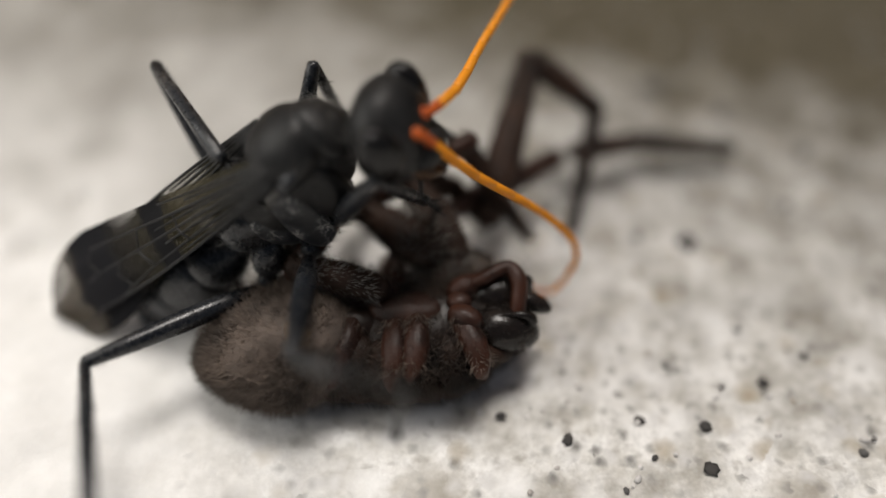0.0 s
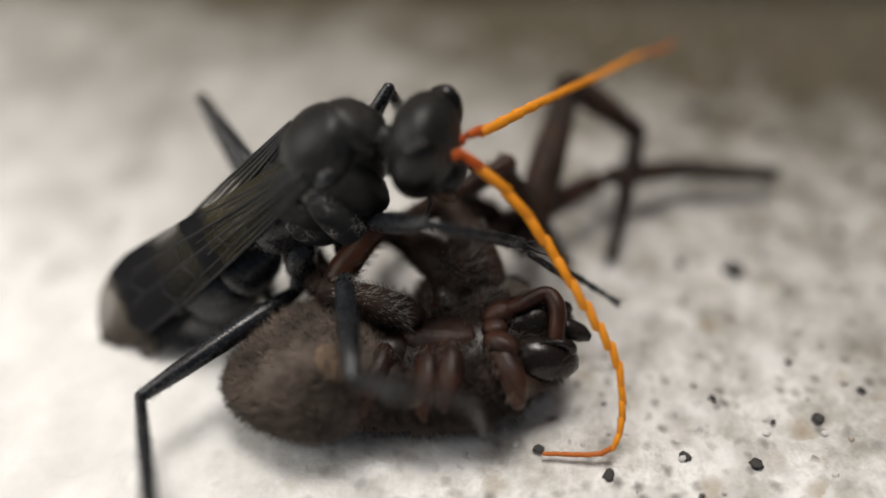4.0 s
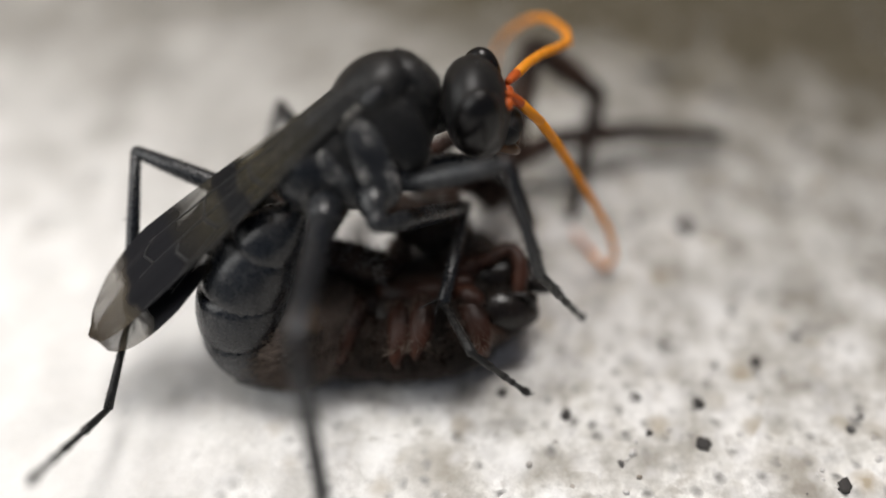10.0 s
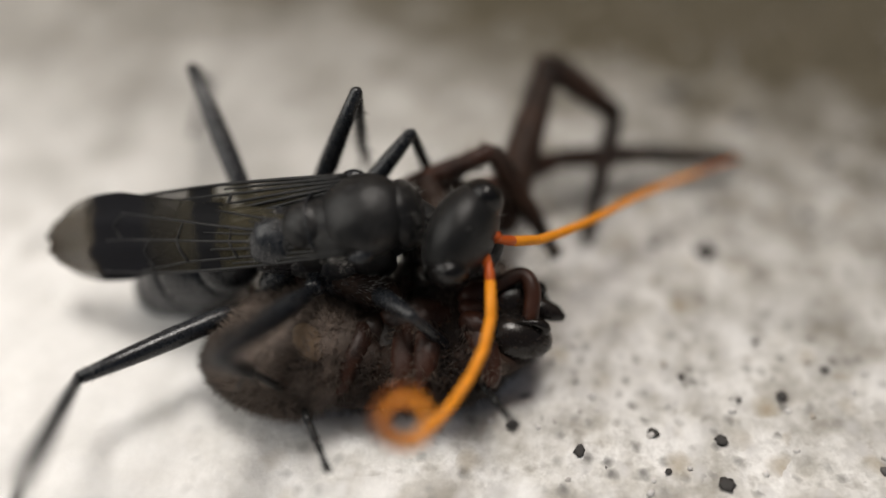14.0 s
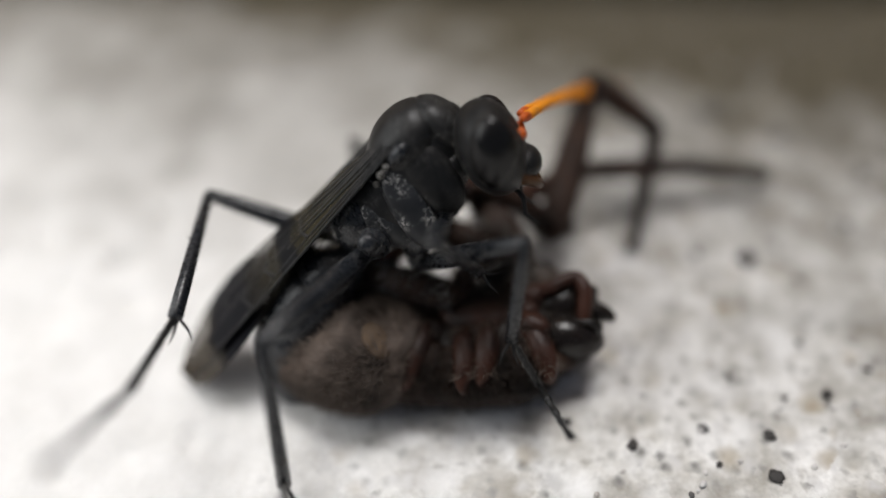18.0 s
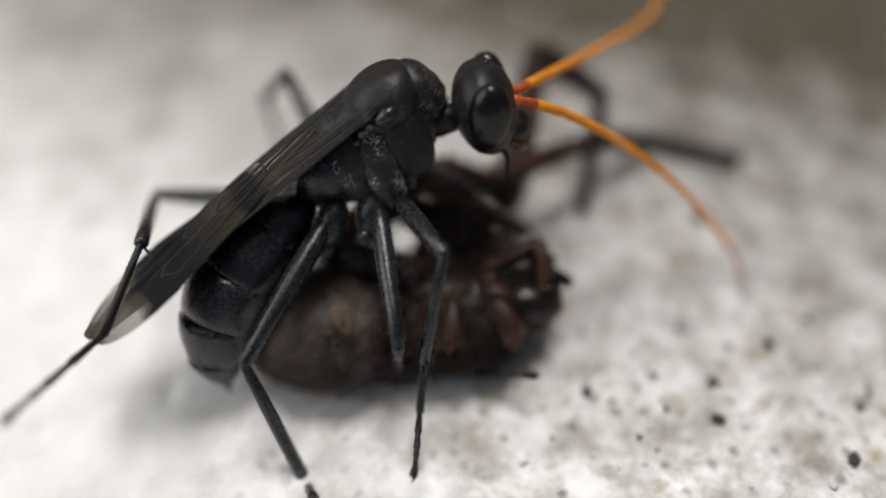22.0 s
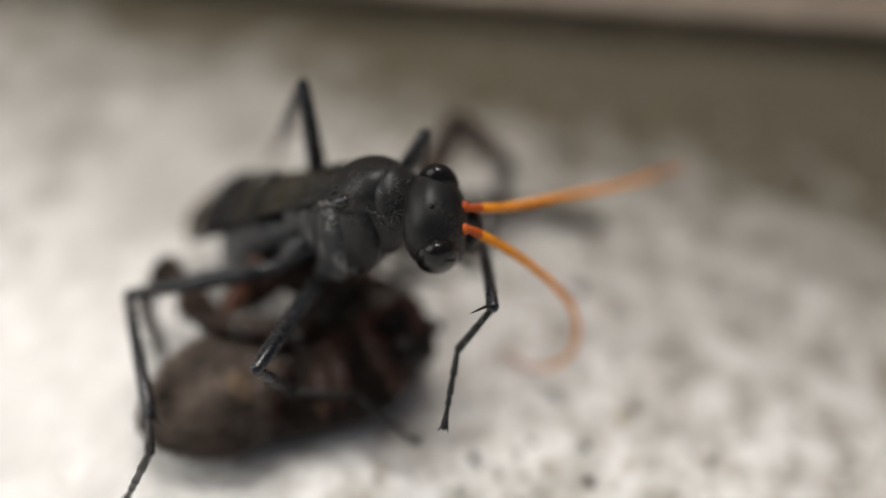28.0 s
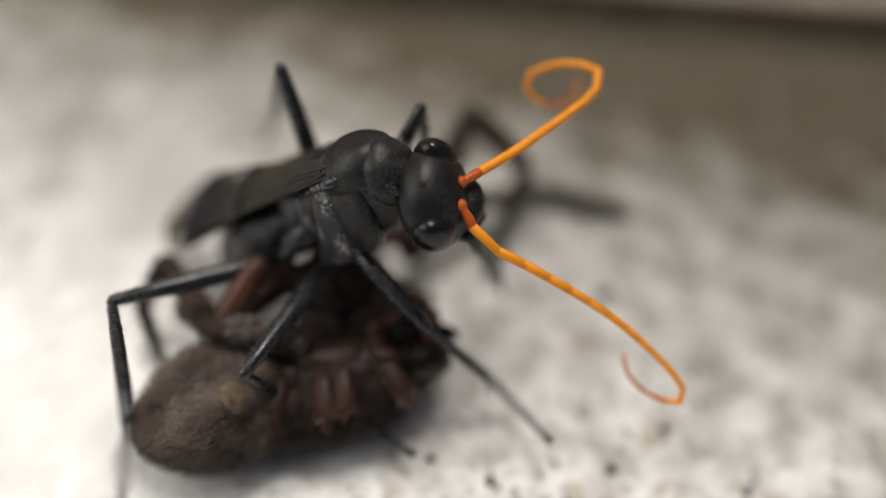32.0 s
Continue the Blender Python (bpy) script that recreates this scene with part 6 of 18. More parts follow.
    go(WASP_PARTS["antL8"], [(0, 8.64, 4.43, -6.42, 0, 32, 62), (1, 10.4, -2.08, -8.11, -46, 53, -1), (2, 8.39, 5.91, -5.11, 0, 32, 62), (3, 8.04, 4.33, -7.34, -2, 37, 59), (6, 9.54, -3.99, -8.39, -71, 56, -27), (7, 9.36, 3.62, -7.58, -15, 47, 41), (8, 7.89, 6.25, -5.34, 3, 21, 72), (8.25, 8.06, 2.65, -6.21, 37, 64, 118), (8.5, 8.55, -1.16, -7.4, 128, 47, -141), (9, 1.56, 0.52, -9.38, 75, 65, 158), (9.5, 5.72, 3.15, -6.19, 45, 30, 119), (10, 9.88, 5.78, -3.01, 42, -9, 103), (10.25, 9.23, 1.27, -5.78, 36, 28, 70), (10.5, 8.58, -3.24, -8.56, -5, 51, 11), (11, 12.2, 1.01, -4.98, 9, 28, 32), (12, 11.95, 4.44, -3.12, 15, 13, 49), (13, 12.07, -4.17, -5.38, -17, 35, -20), (14, 11.51, 0.96, -6.06, 12, 37, 27), (15, 12.62, 4.2, -2.1, 19, 13, 42), (17.5, 9.33, 5.26, -6.65, 27, 44, 58), (18, 6.43, 6.97, -5.4, 37, 29, 75), (19, 8.46, 4.94, -7.89, 24, 45, 55), (19.5, 8.11, 5.76, -6.46, 28.6, 16.6, 63.7), (20, 7.61, 6.29, -4.88, 29, -12, 70), (21, 12.65, 4.6, -3.26, 28, 16, 28), (22, 11.08, 3.73, -6.35, 31, 29, 37), (22.2, 8.15, 5.37, -3.19, 64, 26, 101), (22.4, 5.41, 6.88, -0.22, 77, 0, 153), (22.7, 9.51, 2.37, -2.43, 85, 69, 165), (22.85, 12.06, 0.99, -3.86, -126.3, 75.6, -44.9), (23, 14.09, -2.35, -4.9, -114, 42, -31), (23.5, 8.8, 1.19, -8, -61, 55, 36), (23.75, 10.52, 1.53, -6.58, -61.8, 35.8, 34.9), (24, 11.93, 1.7, -4.81, -64.9, 16.6, 34.2), (24.5, 9.29, 4.52, -6.1, -57.5, 31.3, 52.2), (25, 5.93, 6.49, -6.34, -26.1, 42.7, 75.9), (28, 6.2, 8.41, -4.34, -23.4, 22.1, 76.2), (28.5, 9.33, 1.93, -4.01, -52, 26, 28), (29, 12.15, -3.9, -1.18, -48.3, -9.5, -35.5), (29.25, 11.64, -0.04, -3.15, -48.1, 10.1, -6.5), (29.5, 9.2, 1.96, -3.66, -52, 27, 26), (29.62, 8.8, 3.56, -3.95, -46.4, 26.7, 38.4), (29.75, 8.05, 5.26, -4.05, -41, 25.3, 50.7), (30, 5.43, 8.57, -3.62, -17.6, 19.7, 73.9), (30.5, 5.5, 9.15, -1.34, -15.7, -8.2, 92.3), (31, 5.51, 9.18, 0.93, -25.7, -35.1, 113.6), (32, 7.5, 8.65, -1.72, -58.8, -37.1, 168.4)])
    go(WASP_PARTS["antL9"], [(0, 8.98, 5.06, -6.87, 0, 32, 61), (1, 10.9, -2.1, -8.79, -47, 54, -2), (2, 8.72, 6.54, -5.57, -1, 35, 59), (3, 8.38, 4.91, -7.85, -2, 38, 58), (6, 9.96, -4.21, -9.1, -70, 56, -27), (7, 9.8, 4, -8.2, -16, 48, 39), (8, 8.13, 7, -5.65, 3, 21, 72), (8.25, 7.96, 2.84, -6.68, 39, 55, 126), (8.5, 8.09, -1.52, -8.02, 102, 40, -155), (9, 1.22, 0.66, -10.15, 67, 64, 161), (10, 9.69, 6.6, -2.87, 36, 3, 115), (10.25, 9.39, 1.73, -6.05, 23, 35, 79), (10.5, 9.1, -3.14, -9.22, -20, 48, 17), (11, 12.83, 1.41, -5.38, -11, 28, 33), (12, 12.49, 5.07, -3.3, -4, 11, 52), (13, 12.73, -4.41, -5.86, -34, 34, -17), (14, 12.11, 1.27, -6.58, -9, 37, 25), (15, 13.24, 4.76, -2.29, -1, 12, 43), (17.5, 9.65, 5.77, -7.24, 6, 44, 57), (18, 6.62, 7.68, -5.82, 17, 31, 75), (19, 8.81, 5.44, -8.48, 4, 45, 54), (19.5, 8.47, 6.49, -6.7, 22.4, 12.2, 90), (20, 7.89, 7.08, -4.7, 20, -24, 117), (20.5, 11.04, 6.07, -4.4, 31, -4, 71), (21, 13.37, 4.99, -3.49, 26, 18, 27), (22, 11.68, 4.17, -6.76, 30, 28, 37), (22.2, 8.07, 5.78, -3.4, 71, 38, 106), (22.4, 4.65, 7.26, -0.22, 97, 11, 163), (22.7, 9.4, 2.39, -2.71, 122, 64, -161), (22.85, 12.17, 0.89, -4.42, -162.6, 70.3, -81.2), (23, 14.63, -2.67, -5.47, -127, 48, -41), (23.5, 9.19, 1.47, -8.69, -62, 51, 39), (23.75, 11.08, 1.92, -7.07, -62, 31.2, 39.1), (24, 12.61, 2.15, -5.06, -65.1, 11.4, 39.1), (24.5, 9.74, 5.1, -6.54, -59.8, 27.7, 54.8), (25, 6.08, 7.1, -6.91, -31.4, 41.6, 75.6), (28, 6.39, 9.17, -4.66, -29.1, 21, 75.5), (28.5, 9.69, 2.13, -4.22, -56, 24, 28), (29, 12.84, -4.38, -1.04, -50.2, -11.4, -35.9), (29.25, 12.29, -0.11, -3.27, -50.8, 9, -7.1), (29.5, 9.58, 2.15, -3.88, -55, 27, 25), (29.62, 9.2, 3.87, -4.2, -49.3, 26.8, 37.5), (29.75, 8.43, 5.73, -4.34, -43.9, 25.6, 49.8), (30, 5.65, 9.34, -3.91, -19.4, 20.3, 73.2), (30.5, 5.47, 10, -1.22, -16.7, -10.3, 102.8), (31, 5.23, 9.82, 1.42, -36.6, -37.8, 138.6), (32, 6.84, 8.79, -1.21, -63.2, -25.2, -175.8)])
    go(WASP_PARTS["antL10"], [(0, 9.3, 5.66, -7.3, -1, 31, 61), (1, 11.38, -2.12, -9.43, -48, 54, -4), (2, 9.06, 7.1, -6.03, -3, 41, 54), (3, 8.72, 5.45, -8.34, -2, 39, 57), (6, 10.36, -4.41, -9.76, -69, 56, -27), (7, 10.22, 4.34, -8.79, -15, 48, 38), (8, 8.37, 7.71, -5.93, 4, 21, 70), (8.25, 7.79, 3.07, -7.07, 37, 46, 126), (8.5, 7.53, -1.78, -8.53, 83, 33, -168), (9, 0.89, 0.77, -10.87, 62, 63, 164), (10, 9.35, 7.32, -2.91, 31, 9, 119), (10.25, 9.48, 2.17, -6.37, 16, 36, 82), (10.5, 9.61, -2.98, -9.82, -22, 44, 25), (11, 13.43, 1.79, -5.76, -17, 27, 34), (12, 12.98, 5.69, -3.46, -10, 9, 55), (13, 13.37, -4.61, -6.31, -37, 32, -12), (14, 12.69, 1.54, -7.06, -16, 37, 24), (15, 13.81, 5.29, -2.46, -8, 12, 43), (17.5, 9.96, 6.25, -7.8, -1, 44, 56), (18, 6.8, 8.35, -6.23, 11, 32, 75), (19, 9.14, 5.89, -9.05, -3, 46, 53), (19.5, 8.47, 7.27, -6.87, 21.5, 17.2, 96.7), (20, 7.56, 7.73, -4.38, 20, -18, 127), (20.5, 11.22, 6.57, -4.36, 28, 2, 77), (21, 14.05, 5.33, -3.74, 17, 21, 27), (22, 12.24, 4.6, -7.13, 21, 26, 37), (22.2, 7.97, 6.11, -3.66, 67, 50, 105), (22.4, 3.9, 7.49, -0.38, 110, 24, 170), (22.7, 9.23, 2.33, -3.09, 139, 61, -150), (22.85, 12.2, 0.69, -4.99, -174.1, 66.6, -98.4), (23, 15.04, -3.02, -6.06, -138, 55, -57), (23.5, 9.58, 1.8, -9.31, -49, 40, 49), (23.75, 11.62, 2.35, -7.49, -47.5, 18.5, 51.9), (24, 13.22, 2.65, -5.22, -52.7, -3, 54.2), (24.5, 10.15, 5.68, -6.92, -51.5, 18.9, 63), (25, 6.24, 7.67, -7.45, -32.5, 40.3, 74.5), (28, 6.57, 9.9, -4.95, -29.8, 19.9, 74.8), (28.5, 10.04, 2.32, -4.39, -55, 22, 28), (29, 13.48, -4.85, -0.89, -47.1, -12.2, -37.1), (29.25, 12.9, -0.19, -3.37, -48, 8.5, -8.6), (29.5, 9.94, 2.31, -4.08, -53, 27, 23), (29.62, 9.58, 4.16, -4.44, -47.2, 27.2, 35.7), (29.75, 8.79, 6.16, -4.6, -41.5, 26.2, 48.4), (30, 5.87, 10.06, -4.19, -16, 21.1, 72.5), (30.5, 5.3, 10.76, -1.07, -10.9, -7.8, 113.8), (31, 4.76, 10.24, 1.91, -36, -32.4, 160.6), (32, 6.11, 8.73, -0.87, -51.1, -13.9, -167.1)])
    go(WASP_PARTS["antL11"], [(0, 9.61, 6.22, -7.69, 0, 30, 62), (1, 11.82, -2.14, -10.04, -49, 54, -5), (2, 9.4, 7.56, -6.52, -6, 49, 48), (3, 9.04, 5.94, -8.81, -1, 40, 55), (6, 10.73, -4.6, -10.38, -67, 56, -27), (7, 10.61, 4.65, -9.35, -15, 49, 36), (8, 8.6, 8.37, -6.2, 5, 23, 68), (8.25, 7.6, 3.33, -7.41, 35, 40, 123), (8.5, 6.92, -1.91, -8.94, 70, 28, -180), (9, 0.56, 0.86, -11.53, 60, 59, 167), (10, 8.99, 7.97, -3.03, 30, 14, 122), (10.5, 10.1, -2.76, -10.34, 17, 26, 87), (11, 13.99, 2.16, -6.1, -6, 26, 37), (12, 13.4, 6.3, -3.58, 1, 7, 59), (13, 13.99, -4.75, -6.71, -24, 31, -9), (14, 13.23, 1.79, -7.52, -6, 37, 24), (15, 14.35, 5.79, -2.62, 2, 12, 43), (17.5, 10.27, 6.69, -8.32, 7, 43, 54), (18, 6.97, 8.96, -6.62, 21, 33, 75), (19, 9.46, 6.31, -9.59, 6, 46, 53), (19.5, 8.39, 7.98, -7.09, 32.2, 18.8, 98.8), (20, 7.14, 8.3, -4.15, 33, -16, 130), (20.5, 11.32, 7.01, -4.38, 38, 6, 79), (21, 14.67, 5.65, -4, 24, 23, 26), (22, 12.78, 5.01, -7.46, 29, 23, 39), (22.2, 7.9, 6.37, -3.98, 70, 57, 98), (22.4, 3.22, 7.61, -0.69, 132, 36, 176), (22.85, 12.16, 0.42, -5.63, 167, 56.2, -137.5), (23, 15.28, -3.39, -6.67, -174, 57, -115), (23.25, 12.38, -0.48, -8.1, -9, 75, 51), (23.5, 9.96, 2.23, -9.79, -2, 27, 60), (23.75, 12.05, 2.91, -7.72, 2.1, 2.1, 75.9), (24, 13.65, 3.25, -5.18, -13.8, -22.9, 91.2), (24.5, 10.47, 6.31, -7.16, -12.7, 8.1, 83.1), (25, 6.39, 8.23, -7.93, -6.5, 39, 73.4), (28, 6.75, 10.58, -5.2, -3.7, 18.9, 75), (28.5, 10.37, 2.49, -4.54, -27, 20, 28), (29, 14.05, -5.3, -0.73, -18, -13.9, -38.6), (29.25, 13.47, -0.27, -3.45, -19.6, 7.5, -10.2), (29.5, 10.28, 2.45, -4.26, -24, 27, 21), (29.62, 9.94, 4.42, -4.67, -18.1, 27.8, 33.9), (29.75, 9.14, 6.55, -4.86, -12.1, 27.4, 46.8), (30, 6.08, 10.73, -4.46, 14.6, 23.2, 71.7), (30.5, 5, 11.45, -0.97, 32.4, 8.9, 130.5), (31, 4.16, 10.45, 2.31, 59.2, -13.3, -175.7), (32, 5.4, 8.57, -0.69, 53.4, -2.1, -160.8)])
    go(WASP_PARTS["antL12"], [(0, 9.9, 6.75, -8.03, 0, 27, 64), (1, 12.23, -2.18, -10.6, -50, 54, -7), (2, 9.7, 7.9, -7.05, -8, 54, 45), (3, 9.35, 6.38, -9.25, -2, 42, 53), (6, 11.08, -4.78, -10.96, -67, 56, -27), (7, 10.98, 4.92, -9.89, -15, 51, 34), (8, 8.84, 8.97, -6.47, 4, 25, 65), (8.25, 7.41, 3.63, -7.71, 33, 37, 118), (8.5, 6.3, -1.92, -9.27, 61, 23, 170), (9, 0.21, 0.94, -12.14, 60, 54, 169), (10, 8.63, 8.54, -3.2, 30, 23, 124), (10.5, 10.14, -2.13, -10.64, 28, 17, 118), (11, 14.49, 2.54, -6.41, 1, 22, 46), (12, 13.76, 6.89, -3.67, 5, 5, 63), (13, 14.58, -4.84, -7.07, -18, 29, -4), (14, 13.75, 2.01, -7.94, -3, 37, 23), (15, 14.85, 6.25, -2.76, 6, 12, 43), (17.5, 10.56, 7.11, -8.8, 10, 42, 52), (18, 7.11, 9.53, -7.01, 25, 35, 76), (19, 9.75, 6.69, -10.1, 9, 47, 52), (19.5, 8.28, 8.64, -7.32, 37.9, 20.9, 100.3), (20, 6.71, 8.82, -3.95, 40, -14, 132), (20.5, 11.39, 7.41, -4.41, 42, 9, 81), (21, 15.25, 5.93, -4.28, 24, 25, 25), (22, 13.28, 5.41, -7.73, 31, 18, 42), (22.2, 7.87, 6.6, -4.32, 60, 59, 86), (22.4, 2.66, 7.65, -1.1, 142, 49, 180), (22.85, 11.88, 0.17, -6.19, 157.7, 42.8, -158.9), (23, 15.12, -3.74, -7.26, 162, 40, -153), (23.25, 12.46, -0.39, -8.55, 90, 60, 121), (23.5, 10.28, 2.77, -10.11, 50, 21, 66), (23.75, 12.22, 3.59, -7.75, 53.5, -2.2, 87.1), (24, 13.63, 3.89, -4.91, 31.3, -25.1, 108.8), (24.5, 10.55, 6.99, -7.26, 34.1, 6.2, 92.2), (25, 6.55, 8.75, -8.37, 36.2, 36.9, 73.4), (28, 6.92, 11.22, -5.42, 39.6, 17.8, 74.3), (28.5, 10.67, 2.65, -4.66, 18, 18, 28), (29, 14.59, -5.73, -0.56, 29.1, -14.7, -39.8), (29.25, 14.36, -0.44, -3.57, 28.5, 21.2, -49.1), (29.33, 12.74, 0.49, -3.38, 11, 33, -49), (29.62, 10.27, 4.65, -4.88, -24.3, 69.6, -94), (29.67, 8.44, 4.65, -5.49, -47, 64, -121), (29.75, 9.47, 6.89, -5.11, -85.4, 75.8, -157.4), (30, 6.28, 11.34, -4.73, -125.7, 47.1, 142.4), (30.5, 4.55, 11.97, -1.08, -106.2, 27, 173.8), (31, 3.48, 10.4, 2.47, -92.8, 2.3, -165.4), (32, 4.74, 8.34, -0.66, -91.8, 44.3, -148.3)])
    go(WASP_PARTS["antL13"], [(0, 10.16, 7.27, -8.32, 2, 18, 71), (1, 12.6, -2.23, -11.13, -53, 55, -8), (2, 9.97, 8.17, -7.58, -11, 57, 42), (3, 9.64, 6.77, -9.69, -5, 45, 50), (6, 11.41, -4.95, -11.5, -68, 56, -28), (7, 11.32, 5.15, -10.39, -18, 53, 32), (8, 9.08, 9.51, -6.75, 1, 30, 61), (8.25, 7.24, 3.95, -7.98, 31, 36, 114), (8.5, 5.71, -1.81, -9.53, 54, 20, 160), (9, -0.16, 1.01, -12.67, 52, 53, 157), (10, 8.29, 9.03, -3.46, 30, 31, 125), (10.5, 9.84, -1.58, -10.83, 29, 16, 123), (11, 14.91, 2.97, -6.65, 18, 10, 76), (12, 14.05, 7.47, -3.73, 16, 4, 65), (13, 15.14, -4.87, -7.39, -3, 27, 2), (14, 14.23, 2.22, -8.32, 8, 36, 23), (15, 15.32, 6.69, -2.89, 17, 12, 43), (17.5, 10.86, 7.49, -9.24, 20, 40, 51), (18, 7.25, 10.05, -7.38, 35, 36, 76), (19, 10.02, 7.05, -10.57, 20, 48, 52), (19.5, 8.18, 9.24, -7.55, 52.2, 24.4, 103.1), (20, 6.29, 9.29, -3.79, 56, -10, 135), (20.5, 11.45, 7.77, -4.47, 54, 14, 84), (21, 15.78, 6.18, -4.56, 32, 26, 25), (22, 13.74, 5.83, -7.93, 39, 11, 47), (22.2, 7.89, 6.8, -4.67, 57, 55, 77), (22.4, 2.23, 7.65, -1.59, 151, 60, -179), (22.85, 11.44, 0, -6.62, 157.3, 32.3, -170.6), (23, 14.67, -3.97, -7.67, 158, 23, -169), (23.25, 12.36, -0.22, -8.87, 126, 34, 129), (23.5, 10.53, 3.32, -10.34, 100, 15, 72), (23.75, 12.26, 4.23, -7.73, 102.5, -4.9, 99.3), (24, 13.44, 4.45, -4.63, 74.9, -23.6, 128.3), (24.5, 10.53, 7.64, -7.33, 78.9, 6.9, 102.4), (25, 6.7, 9.25, -8.76, 76.7, 35.8, 72.9), (28, 7.09, 11.82, -5.62, 79.7, 16.8, 74.4), (28.5, 10.95, 2.8, -4.76, 59, 16, 28), (29, 15.06, -6.13, -0.39, 72.2, -16.4, -41.2), (29.25, 14.81, -0.96, -3.84, 81.6, -22.7, -68.8), (29.5, 10.62, 2.5, -4.54, 87, -24, -98), (29.62, 10.26, 4.55, -5.13, 95.4, -20.1, -120), (29.75, 9.38, 6.86, -5.49, 101.4, -13.7, -140.7), (30, 5.93, 11.61, -5.21, 89.2, 3, -179), (30.5, 3.97, 12.03, -1.37, 90.7, 12.9, -168.5), (31, 2.85, 10.23, 2.45, 104.5, 22.3, -157.1), (32, 4.35, 8.1, -1.12, -43.3, 84.3, 62.1)])
    go(WASP_PARTS["antL14"], [(0, 10.34, 7.81, -8.51, 6, 5, 91), (0.5, 11.61, 3.07, -9.82, -7, 40, 59), (1, 12.95, -2.27, -11.62, -60, 55, -9), (2, 10.21, 8.38, -8.09, -18, 59, 40), (3, 9.91, 7.09, -10.11, -13, 48, 47), (6, 11.71, -5.11, -11.99, -75, 56, -28), (7, 11.63, 5.34, -10.86, -27, 54, 30), (8, 9.33, 9.97, -7.05, -6, 33, 59), (8.25, 7.1, 4.27, -8.23, 23, 34, 108), (8.5, 5.18, -1.62, -9.74, 42, 18, 151), (9, -0.49, 1.15, -13.15, 38, -10, 97), (10, 7.99, 9.45, -3.77, 46, 38, 125), (10.5, 9.53, -1.09, -11, 45, 7, 124), (11, 15.05, 3.55, -6.76, 44, 0, 108), (12, 14.3, 8.01, -3.77, 43, 3, 67), (13, 15.68, -4.86, -7.66, 27, 24, 9), (14, 14.67, 2.4, -8.68, 34, 36, 23), (15, 15.74, 7.09, -3.01, 43, 11, 43), (17.5, 11.15, 7.85, -9.62, 46, 38, 50), (18, 7.37, 10.52, -7.73, 61, 36, 76), (19, 10.26, 7.36, -11.02, 37, 41, 38), (19.5, 8.05, 9.77, -7.8, 73.5, 28.1, 98.1), (20, 5.87, 9.7, -3.68, 84, -3, 139), (20.5, 11.48, 8.09, -4.55, 74, 22, 87), (21, 16.27, 6.41, -4.82, 46, 27, 25), (22, 14.14, 6.26, -8.05, 54, 6, 52), (22.2, 7.94, 7.02, -4.98, 64, 52, 71), (22.4, 1.93, 7.64, -2.11, 167, 70, -180), (22.7, 7.79, 1.88, -4.87, 161, 32, 172), (22.85, 10.9, -0.09, -6.97, 160.6, 13.5, 170.9), (23, 14.13, -4.08, -7.91, 160, -5, 170), (23.25, 12.18, 0, -9.07, 161, 2, 126), (23.5, 10.71, 3.87, -10.5, 157, 8, 81), (23.75, 12.16, 4.82, -7.67, 159.8, -0.3, 121), (24, 13.1, 4.88, -4.39, 131.3, -8.4, 161.1), (24.5, 10.4, 8.22, -7.4, 127.6, 18.7, 122.2), (25, 6.85, 9.71, -9.11, 114.1, 35.7, 72.2), (28, 7.24, 12.36, -5.8, 117.7, 16.8, 74.4), (28.5, 11.2, 2.93, -4.85, 98, 15, 28), (29, 15.5, -6.5, -0.23, 112.3, -17.1, -42.4), (29.25, 14.95, -1.31, -3.69, 122.1, -25.1, -69), (29.5, 10.59, 2.31, -4.45, 131, -28, -98), (29.62, 10.12, 4.3, -5.02, 141.1, -24.4, -120.7), (29.75, 9.07, 6.61, -5.39, 148.7, -17.6, -141.6), (30, 5.33, 11.6, -5.24, 136.2, 0.9, -179.1), (30.5, 3.4, 11.92, -1.51, 139, 26, -167.4), (31, 2.34, 10.02, 2.22, 159, 49.6, -149.1), (32, 4.38, 8.15, -1.71, 0.9, 59.9, 52)])
